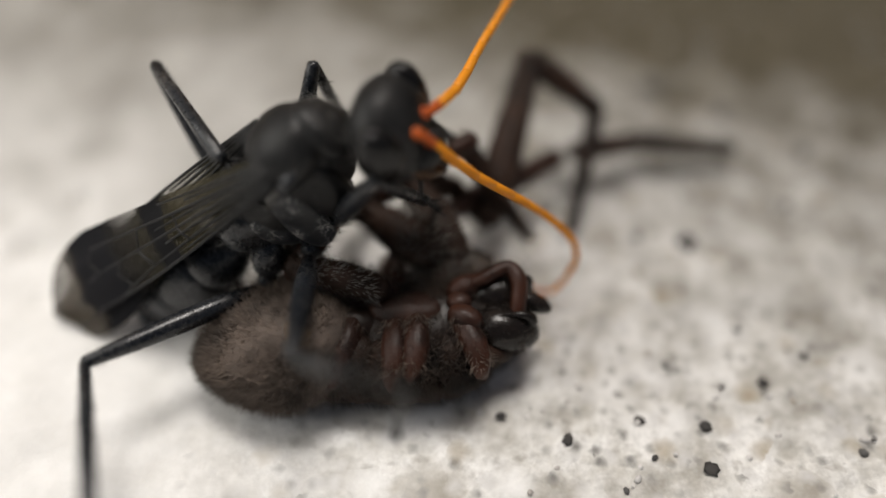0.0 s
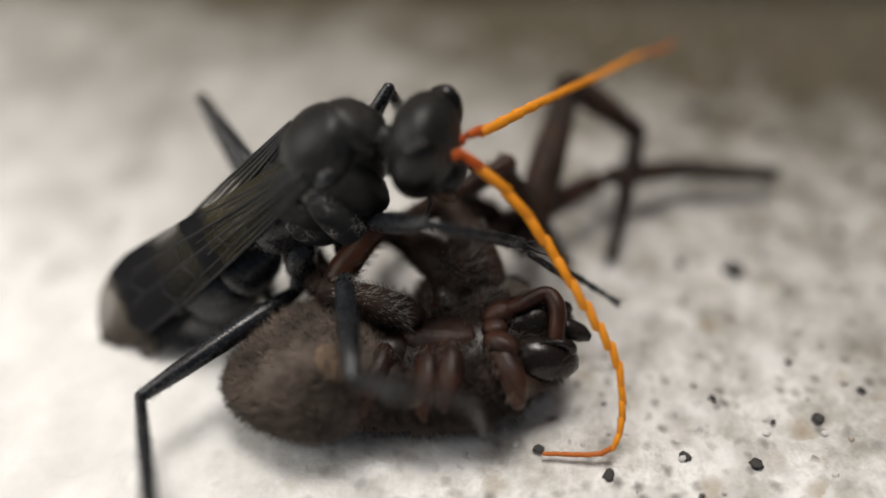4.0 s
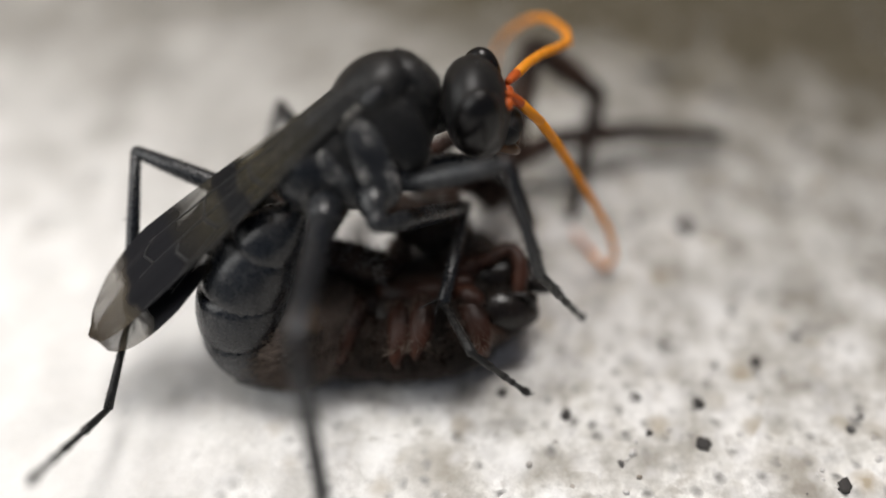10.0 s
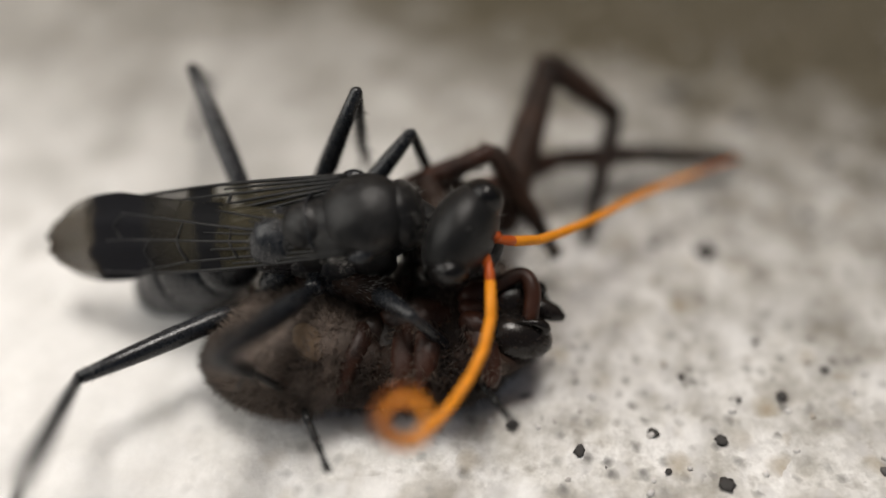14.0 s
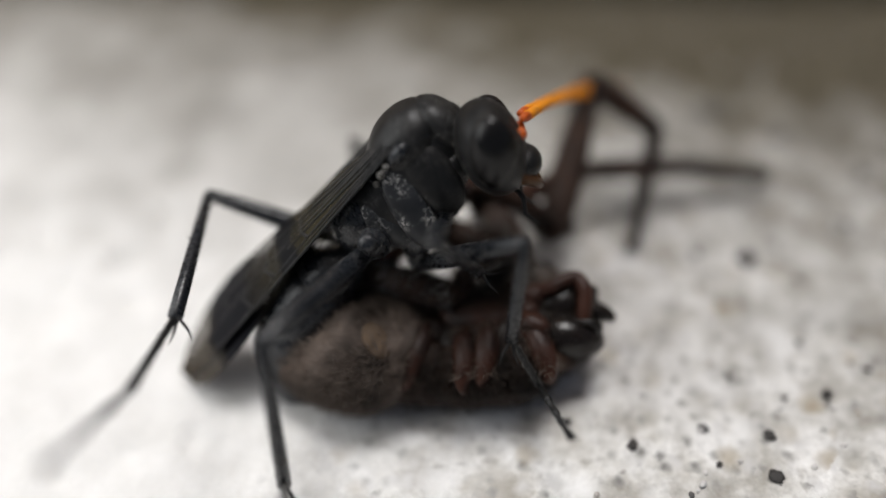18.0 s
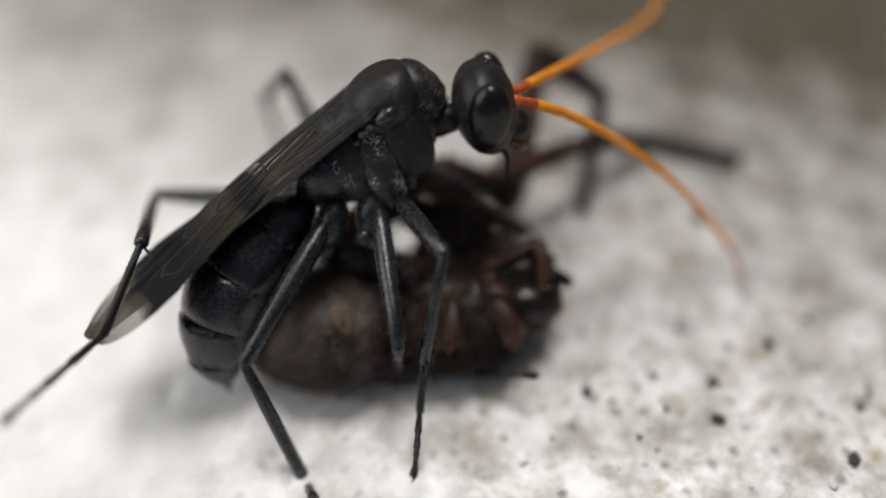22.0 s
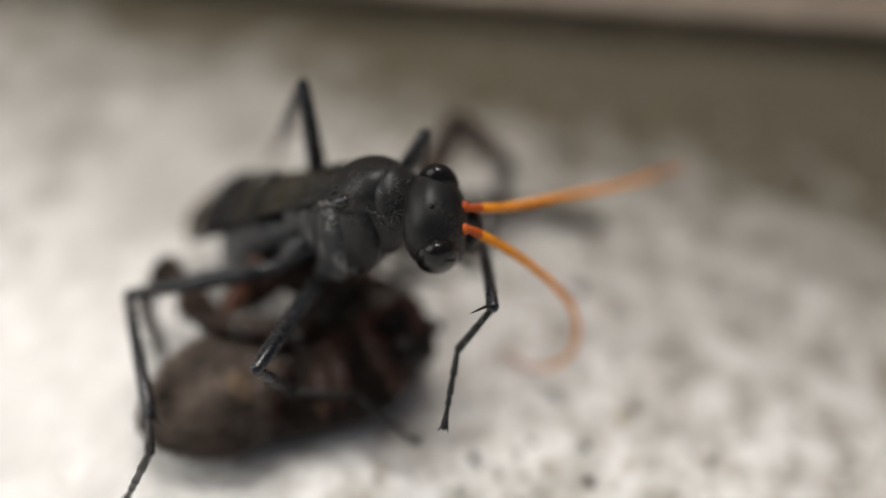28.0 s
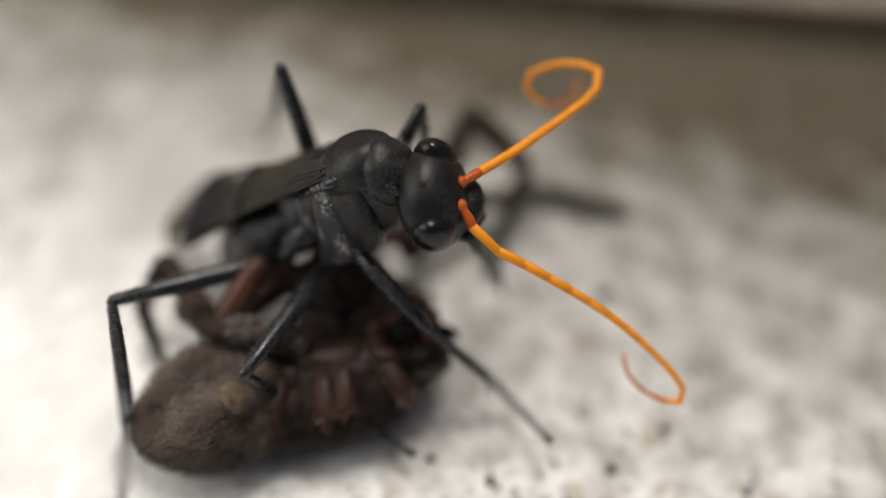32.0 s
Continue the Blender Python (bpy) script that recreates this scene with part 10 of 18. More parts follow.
    go(WASP_PARTS["antR9"], [(0, 4.55, -3.5, -10.15, 16, 66, -132), (0.5, 3.7, -5.41, -5.22, -160, 42, 51), (0.62, 3.33, -6.09, -4.71, -160.2, 24, 50.7), (0.75, 2.96, -6.68, -3.74, -160.2, 6, 50.5), (1, 2.93, -7.93, -0.79, -160, -30, 50), (1.25, 2.46, -7.86, -3.02, -160.8, 11.7, 54.9), (1.33, 3.86, -6.89, -3.29, -160, 26, 55), (1.38, 2.52, -7.79, -4.27, -159.8, 32.5, 57.6), (1.5, 2.82, -7.66, -5.54, -156.8, 53.3, 61.9), (1.62, 3.35, -7.42, -6.74, -144.9, 73.6, 75), (1.67, 4.85, -6.27, -6.14, -134, 81, 84), (1.75, 4.11, -7.06, -7.8, -34.4, 81.6, -173.4), (2, 6.09, -5.84, -9.26, 7, 42, -132), (3, 3.48, -9.01, -7.95, 11, 27, -126), (6, 3.34, -8.61, -7.89, 22, 45, -108), (7, 10.96, -2.69, -8.98, 78, 58, -40), (7.5, 10.68, 0.65, -8.78, 116.7, 61.9, 4.2), (8, 9.75, 3.68, -7.64, 148, 52, 41), (8.5, 10.79, -4.43, -7.1, 56, 48, -67), (9, 1.36, 0.36, -9.53, -74, 63, 156), (10, 5.72, 1.78, -10.7, -116, 75, 112), (10.12, 5.01, -3.11, -7.85, -41.5, 53.9, -168.7), (10.25, 4.68, -4.55, -3.75, -31, 20, -153), (10.38, 4.13, -8.5, -1.94, -30.6, -15.3, -142.9), (10.5, 3.65, -10.87, 3.2, -39, -50, -128), (10.75, 5.55, -8.83, 2.86, -100, -45, -52), (11, 7.46, -6.79, 2.53, -119, -8, -12), (11.5, 6.24, -7.25, 2.4, -132, -35, 22), (12, 5.02, -7.71, 2.27, -167, -46, 74), (12.5, 7.76, -7.83, -1.55, 31, -59, -120), (13, 10.49, -7.94, -5.37, 26, 15, -110), (13.25, 8.31, -8.85, -2.94, 29.5, -2.3, -79.4), (13.5, 6.31, -7.57, -1.11, 24, -19, -48), (13.62, 5.34, -8.29, -0.23, 17.2, -25.6, -30.2), (13.75, 4.31, -8.48, 0.86, 8.1, -29.8, -10.8), (14, 1.83, -7.45, 3.12, -12, -29, 30), (14.5, 4.82, -6.55, -0.62, -26, -3, 74), (15, 7.5, -5.91, -4.39, -17, 24, 116), (17.5, 9.65, 1.48, -9.11, -84, 75, 40), (18, 6.31, 6.92, -5.68, -52, 31, 78), (19, 8.39, 4.77, -8.24, -66, 45, 54), (19.5, 5.92, 5.34, -8.08, -38.8, 23, 100.1), (20, 3.49, 5.37, -7.38, -35, -8, 131), (20.5, 4.81, 2.56, -9.5, -33, 33, 141), (21, 5.31, -0.33, -11.02, -5, 72, 174), (22, 8.82, -2.42, -10.3, 127, 75, -52), (22.2, 6.82, -0.38, -9.2, -103, 48, 82), (22.4, 5.02, 1.52, -8.29, -99, -5, 92), (22.7, 9.23, 0.98, -7.14, -104, 20, 55), (23, 13.91, 0.24, -6.26, -127, 35, 8), (23.25, 8.67, -3.28, -7.2, -171, 63, -47), (23.5, 3.91, -6.99, -8.42, 124, 46, -122), (23.75, 5.54, -8.13, -1.74, 134, -2, -100), (24, 6.34, -9.29, 4.19, 146.7, -39.1, -88.8), (24.25, 6.36, -7.93, -0.51, 145.8, -11.6, -86.7), (24.38, 6.28, -6.59, -2.04, 145.7, 2.2, -85.9), (24.5, 6.15, -5.08, -2.91, 125, 16, -85), (24.62, 6.36, -4.97, -4.89, 126.2, 35.7, -82.2), (24.75, 6.51, -3.88, -7.06, 129.6, 55.2, -77.6), (25, 6.42, 1.37, -10.13, -88, 81.7, 42.9), (26.5, 5.79, 3.25, -9.83, 10, 80.9, 141.5), (28, 5.14, 5, -9.26, 33.2, 69, 165), (28.25, 7.63, -0.12, -7.59, 127, 62.9, -96.1), (28.38, 8.05, -1.82, -5.95, 140.1, 47, -80.3), (28.5, 7.98, -2.77, -4.22, 126, 30, -72), (28.62, 8.62, -4.22, -4.1, 127.9, 17.7, -67.3), (28.75, 9.08, -5.84, -3.18, 128.7, 5.4, -63.3), (29, 8.73, -8.43, 0.97, 142.6, -19.3, -55.3), (29.5, 8.18, -7.09, -3.17, 148, -20, -86), (30, 1.95, -3.07, -9.97, 150, 3, -150.3), (30.5, 5.37, -2.35, -10.55, 159.7, 41.1, -126.3), (31, 8.8, -1.19, -9.99, -139.5, 63.7, -59.6), (32, 7.61, 1.6, -10.55, -71.7, 73.3, 13.7)])
    go(WASP_PARTS["antR10"], [(0, 4.32, -3.74, -10.88, 14, 49, -151), (0.5, 3.82, -5.27, -5.39, 169, 63, 8), (0.62, 3.56, -5.82, -4.86, 173.8, 46.4, 13.8), (0.75, 3.29, -6.28, -3.79, 175.8, 29.6, 16.9), (1, 3.38, -7.41, -0.39, 177, -4, 21), (1.25, 2.91, -7.23, -3.18, 173, 30.3, 4.3), (1.33, 4.02, -6.69, -3.2, 169, 42, -2), (1.38, 2.88, -7.23, -4.7, 165, 46.4, -8.4), (1.5, 3.04, -7.24, -6.18, 146.9, 60, -30.7), (1.62, 3.41, -7.2, -7.51, 110.5, 66.1, -71.1), (1.67, 4.73, -6.39, -6.36, 94, 66, -88), (1.75, 3.99, -7.07, -8.6, 74.4, 59.8, -111.3), (2, 5.69, -6.28, -9.8, 46, 30, -146), (3, 3.06, -9.58, -8.32, 52, 22, -133), (6, 3.17, -9.14, -8.46, 63, 42, -113), (7, 11.28, -2.96, -9.66, 111, 59, -54), (7.5, 11.05, 0.68, -9.48, 158.5, 64.3, -0.9), (8, 10.13, 4, -8.27, -167, 51, 40), (8.5, 11, -4.92, -7.69, 98, 47, -71), (9, 1.03, 0.51, -10.24, -24, 63, 159), (10, 5.64, 1.97, -11.47, -50, 70, 131), (10.12, 4.71, -3.17, -8.27, -15.5, 40.8, 171.2), (10.25, 4.48, -4.65, -3.83, -9, 7, -176), (10.38, 3.73, -8.8, -1.8, -11, -26.9, -164.9), (10.5, 3.33, -11.28, 3.81, -27, -59, -143), (10.75, 5.78, -9.12, 3.22, -73, -41, -86), (11, 8.23, -6.96, 2.64, -84, -9, -60), (11.5, 6.7, -7.07, 2.74, -103, -36, -14), (12, 5.17, -7.17, 2.84, -144, -37, 49), (12.5, 7.7, -7.92, -1.37, 100, -80, 170), (13, 10.23, -8.67, -5.58, 56, -25, -141), (13.25, 8.41, -9.38, -2.92, 39, -41.8, -110.9), (13.5, 6.49, -7.76, -1.02, 8, -47, -69), (13.62, 5.66, -8.47, -0.05, -6.9, -43.6, -48.2), (13.75, 4.77, -8.57, 1.13, -18.4, -36.9, -30.5), (14, 2.44, -7.1, 3.51, -31, -18, -4), (14.5, 4.96, -6.05, -0.59, -34, 9, 35), (15, 7.18, -5.25, -4.72, -18, 32, 79), (17.5, 9.81, 1.62, -9.88, -50, 76, 43), (18, 6.46, 7.59, -6.09, -19, 32, 77), (19, 8.73, 5.23, -8.8, -35, 45, 53), (19.5, 5.79, 6.07, -8.39, -10.6, 18.4, 96.6), (20, 2.97, 5.97, -7.26, -9, -15, 127), (20.5, 4.43, 2.87, -9.82, -8, 27, 140), (21, 5.07, -0.31, -11.78, 19, 67, 174), (22, 8.95, -2.58, -11.08, 142, 76, -60), (22.2, 6.87, -0.07, -9.55, -83, 49, 79), (22.4, 4.98, 2.32, -8.22, -79, -4, 88), (22.7, 9.54, 1.42, -7.33, -85, 23, 53), (23, 14.56, 0.32, -6.71, -110, 38, 5), (23.25, 8.85, -3.47, -7.72, -160, 64, -55), (23.5, 3.61, -7.46, -8.99, 141, 44, -125), (23.75, 5.45, -8.61, -1.72, 150, -3, -101), (24, 6.36, -9.91, 4.69, 161.3, -39.6, -87.2), (24.25, 6.4, -8.48, -0.4, 161.2, -13.3, -87.1), (24.38, 6.31, -7.03, -2.06, 161.2, -0.2, -87), (24.5, 6.17, -5.39, -3, 141, 13, -87), (24.62, 6.41, -5.33, -5.15, 141.5, 32.7, -85.8), (24.75, 6.58, -4.19, -7.52, 142.8, 52.3, -83.9), (25, 6.5, 1.45, -10.93, -80.1, 86.6, 32.6), (26.5, 5.69, 3.32, -10.63, 60.5, 77.2, 173.5), (28, 4.86, 5.07, -10.01, 65.6, 61.6, 178), (28.25, 7.61, -0.39, -8.12, 130.8, 54.4, -108), (28.38, 8.11, -2.15, -6.3, 144.5, 40.1, -89.6), (28.5, 8.08, -3.09, -4.41, 134, 24, -78), (28.62, 8.8, -4.65, -4.25, 136, 13.2, -71.7), (28.75, 9.34, -6.37, -3.24, 136.8, 2.2, -66), (29, 9.16, -9.06, 1.24, 148.6, -19.6, -54.4), (29.5, 8.21, -7.61, -2.98, 161, -34, -89), (30, 1.26, -3.47, -10.01, 178.3, -18.5, -160.5), (30.5, 5.01, -2.84, -11.07, -179.6, 26.9, -134.4), (31, 8.98, -1.5, -10.71, -127.9, 61, -75.1), (32, 7.83, 1.65, -11.31, -51.2, 74.9, 8.3)])
    go(WASP_PARTS["antR11"], [(0, 3.89, -3.98, -11.45, 12, 28, -170), (0.5, 3.95, -5.25, -5.65, 106, 73, -67), (0.62, 3.83, -5.75, -5.16, 139.2, 62.6, -31.4), (0.75, 3.72, -6.15, -4.05, 151.5, 48.2, -16.6), (1, 4.07, -7.13, -0.35, 159, 17, -3), (1.25, 3.56, -7.18, -3.55, 145.9, 41.3, -28.9), (1.38, 3.39, -7.3, -5.24, 131.5, 50.3, -48.8), (1.5, 3.36, -7.43, -6.83, 110.5, 54.7, -75.1), (1.62, 3.51, -7.49, -8.19, 87.9, 52.7, -102.9), (1.75, 3.86, -7.42, -9.24, 70.9, 45.2, -125.4), (2, 5.15, -6.64, -10.17, 54, 22, -154), (3, 2.59, -10.1, -8.6, 62, 21, -134), (6, 2.94, -9.65, -8.96, 66, 35, -125), (7, 11.51, -3.28, -10.3, 109, 58, -68), (7.5, 11.37, 0.67, -10.16, 164.1, 67.1, -7.3), (8, 10.48, 4.3, -8.85, -154, 51, 40), (8.5, 11.17, -5.41, -8.24, 106, 46, -76), (9, 0.71, 0.63, -10.91, -7, 63, 161), (10, 5.47, 2.17, -12.18, -26, 64, 140), (10.12, 4.34, -3.11, -8.59, -14.8, 30.4, 154.6), (10.25, 4.25, -4.67, -3.86, -13, -4, 161), (10.38, 3.3, -8.92, -1.58, -15.6, -38.1, 167.8), (10.5, 3.02, -11.5, 4.46, -34, -71, -171), (11, 8.6, -7.6, 2.76, -87, -25, -107), (11.5, 7.08, -7.16, 3.03, -132, -52, -42), (12, 5.56, -6.72, 3.3, 179, -28, 27), (12.5, 7.63, -7.91, -0.98, 106, -66, 116), (13, 9.7, -9.1, -5.26, 52, -19, -175), (13.25, 8.26, -9.77, -2.55, 40.7, -27.1, -146.8), (13.5, 6.58, -7.99, -0.75, 26, -29, -116), (13.62, 5.89, -8.72, 0.26, 18.8, -27.3, -100.9), (13.75, 5.16, -8.79, 1.46, 12.5, -24, -86.4), (14, 3.15, -7.15, 3.74, 4, -14, -60), (14.5, 5.37, -5.76, -0.67, 3, 12, -11), (15, 7.3, -4.62, -5.11, 24, 29, 46), (17.5, 9.94, 1.74, -10.61, 24, 78, 46), (18, 6.6, 8.21, -6.49, 52, 32, 77), (19, 9.04, 5.66, -9.33, 37, 46, 53), (19.5, 5.71, 6.78, -8.63, 60.1, 16.3, 94.7), (20, 2.53, 6.55, -7.07, 59, -19, 124), (20.5, 4.06, 3.17, -10.07, 60, 23, 140), (21, 4.77, -0.28, -12.47, 84, 62, 174), (22, 9.04, -2.74, -11.8, -159, 76, -66), (22.2, 6.93, 0.23, -9.89, -26, 50, 71), (22.4, 5.01, 3.06, -8.17, -22, 0, 80), (22.7, 9.84, 1.82, -7.54, -30, 28, 49), (23, 15.15, 0.37, -7.18, -60, 45, 1), (23.25, 8.99, -3.66, -8.21, -118, 65, -67), (23.5, 3.3, -7.9, -9.51, -169, 41, -128), (23.75, 5.37, -9.07, -1.69, -160, -5, -102), (24, 6.38, -10.48, 5.18, -149.4, -39.9, -86.5), (24.25, 6.42, -9, -0.28, -148.5, -15, -88.5), (24.38, 6.33, -7.45, -2.06, -148.4, -2.5, -89.3), (24.5, 6.19, -5.7, -3.07, -168, 10, -90), (24.62, 6.43, -5.69, -5.38, -168.3, 29.3, -90.9), (24.75, 6.62, -4.52, -7.94, -169.1, 48.5, -92.2), (25, 6.53, 1.47, -11.67, 176, 86.3, -128.2), (26.5, 5.52, 3.34, -11.35, 133.7, 69.8, -171), (28, 4.51, 5.08, -10.68, 129.7, 52.3, -175.1), (28.25, 7.5, -0.7, -8.57, 174.1, 43.1, -117.5), (28.38, 8.11, -2.51, -6.6, -174.7, 30.5, -99), (28.5, 8.15, -3.42, -4.56, 179, 16, -85), (28.62, 8.94, -5.08, -4.36, -179.4, 7.1, -77), (28.75, 9.57, -6.88, -3.26, -179.1, -2, -69.4), (29, 9.57, -9.63, 1.49, -169.4, -19.8, -53.4), (29.5, 8.23, -8.03, -2.69, -149, -57, -85), (30, 0.59, -3.71, -9.77, -97.6, -37.4, -175.8), (30.5, 4.54, -3.32, -11.41, -106.9, 8.3, -142.7), (31, 9.07, -1.85, -11.37, -77.6, 50.6, -99.5), (32, 8.03, 1.68, -12.04, 10.9, 77.5, -3.5)])
    go(WASP_PARTS["antR12"], [(0, 3.29, -4.08, -11.78, 12, 21, -177), (0.5, 3.98, -5.33, -5.91, 54, 52, -113), (0.62, 3.98, -5.84, -5.49, 72.1, 51.6, -90), (0.75, 4.03, -6.24, -4.41, 87.9, 47, -69.4), (1, 4.74, -7.17, -0.55, 108, 30, -40), (1.25, 4.02, -7.43, -4.02, 91.2, 39.8, -68.9), (1.38, 3.68, -7.64, -5.78, 80.3, 41.6, -85.6), (1.5, 3.47, -7.82, -7.4, 68.9, 41, -102.6), (1.62, 3.41, -7.9, -8.75, 58.6, 37.9, -118.7), (1.75, 3.57, -7.82, -9.74, 50.2, 32.9, -133.1), (2, 4.57, -6.92, -10.44, 38, 19, -157), (3, 2.14, -10.57, -8.85, 45, 18, -137), (6, 2.61, -10.12, -9.36, 45, 26, -136), (7, 11.65, -3.63, -10.89, 83, 55, -82), (7.5, 11.65, 0.64, -10.8, 143.3, 69.2, -15.8), (8, 10.83, 4.59, -9.39, -168, 50, 39), (8.5, 11.29, -5.88, -8.74, 89, 45, -81), (9, 0.41, 0.74, -11.53, -17, 62, 163), (10, 5.23, 2.37, -12.8, -17, 17, 162), (10.12, 3.97, -2.94, -8.83, -17.5, -7.5, 155.9), (10.25, 4.01, -4.59, -3.84, -15, -32, 149), (10.38, 2.94, -8.84, -1.28, -6.2, -55.3, 136.6), (10.5, 2.79, -11.54, 5.12, 32, -74, 95), (11, 8.41, -8.21, 3.05, -69, -44, -157), (11.5, 7.26, -7.32, 3.34, -169, -66, -47), (12, 6.11, -6.44, 3.62, 158, -16, -2), (12.5, 7.58, -7.8, -0.71, 90, -63, 86), (13, 9.04, -9.15, -5.04, 34, -11, 164), (13.25, 7.85, -10.04, -2.3, 29.2, -17.5, -176.6), (13.5, 6.42, -8.32, -0.55, 22, -22, -156), (13.62, 5.8, -9.15, 0.49, 17.8, -23.4, -145.1), (13.75, 5.19, -9.3, 1.69, 13.3, -24.1, -134.1), (14, 3.49, -7.74, 3.91, 5, -23, -112), (14.5, 5.76, -5.83, -0.75, -13, -6, -48), (15, 7.72, -4.18, -5.45, -7, 17, 13), (17.5, 10.04, 1.85, -11.3, 26, 79, 50), (18, 6.73, 8.79, -6.86, 51, 33, 77), (19, 9.34, 6.04, -9.83, 35, 46, 52), (19.5, 5.66, 7.44, -8.82, 54.4, 12.9, 88.9), (20, 2.16, 7.09, -6.84, 51, -24, 116), (20.5, 3.71, 3.46, -10.27, 39, 3, 175), (21, 4.45, -0.25, -13.09, 56, 27, -124), (22, 9.11, -2.9, -12.48, 103, 76, -71), (22.2, 7.02, 0.49, -10.23, -126, 52, 64), (22.4, 5.13, 3.75, -8.17, -121, 5, 74), (22.7, 10.15, 2.17, -7.79, -131, 32, 45), (23, 15.64, 0.38, -7.67, -163, 49, -2), (23.25, 9.08, -3.87, -8.69, 132, 65, -76), (23.5, 2.98, -8.32, -9.98, 87, 39, -130), (23.75, 5.27, -9.49, -1.65, 95, -7, -104), (24, 6.42, -11.01, 5.62, 104.5, -41.4, -85.6), (24.25, 6.43, -9.49, -0.14, 107.2, -18.8, -91), (24.38, 6.33, -7.88, -2.04, 107.7, -7.4, -93.1), (24.5, 6.18, -6.03, -3.13, 88, 4, -95), (24.62, 6.43, -6.06, -5.59, 87.2, 22.6, -98.2), (24.75, 6.6, -4.86, -8.33, 85, 41.2, -102.5), (25, 6.5, 1.43, -12.37, 71.6, 76.3, -135.6), (26.5, 5.28, 3.31, -12.01, 44.1, 57.2, -165), (28, 4.08, 5.05, -11.23, 37.6, 36.1, -173.3), (28.25, 7.33, -1.04, -8.93, 61.4, 24.2, -128), (28.38, 8.06, -2.87, -6.82, 67.4, 13.7, -109.7), (28.5, 8.18, -3.74, -4.66, 65, 2, -93), (28.62, 9.04, -5.5, -4.41, 64.8, -3.9, -83.3), (28.75, 9.75, -7.37, -3.24, 63.7, -9.6, -73.4), (29, 9.97, -10.16, 1.73, 68.7, -20, -52.4), (29.5, 8.24, -8.27, -2.33, 81, -71, -67), (30, 0.03, -3.75, -9.35, -174.8, -50.5, 158.4), (30.5, 3.99, -3.74, -11.52, 156.8, -14.8, -153.5), (31, 9, -2.29, -11.91, 169, 27.5, -121.3), (32, 8.18, 1.67, -12.72, -126.4, 80.2, -41.5)])
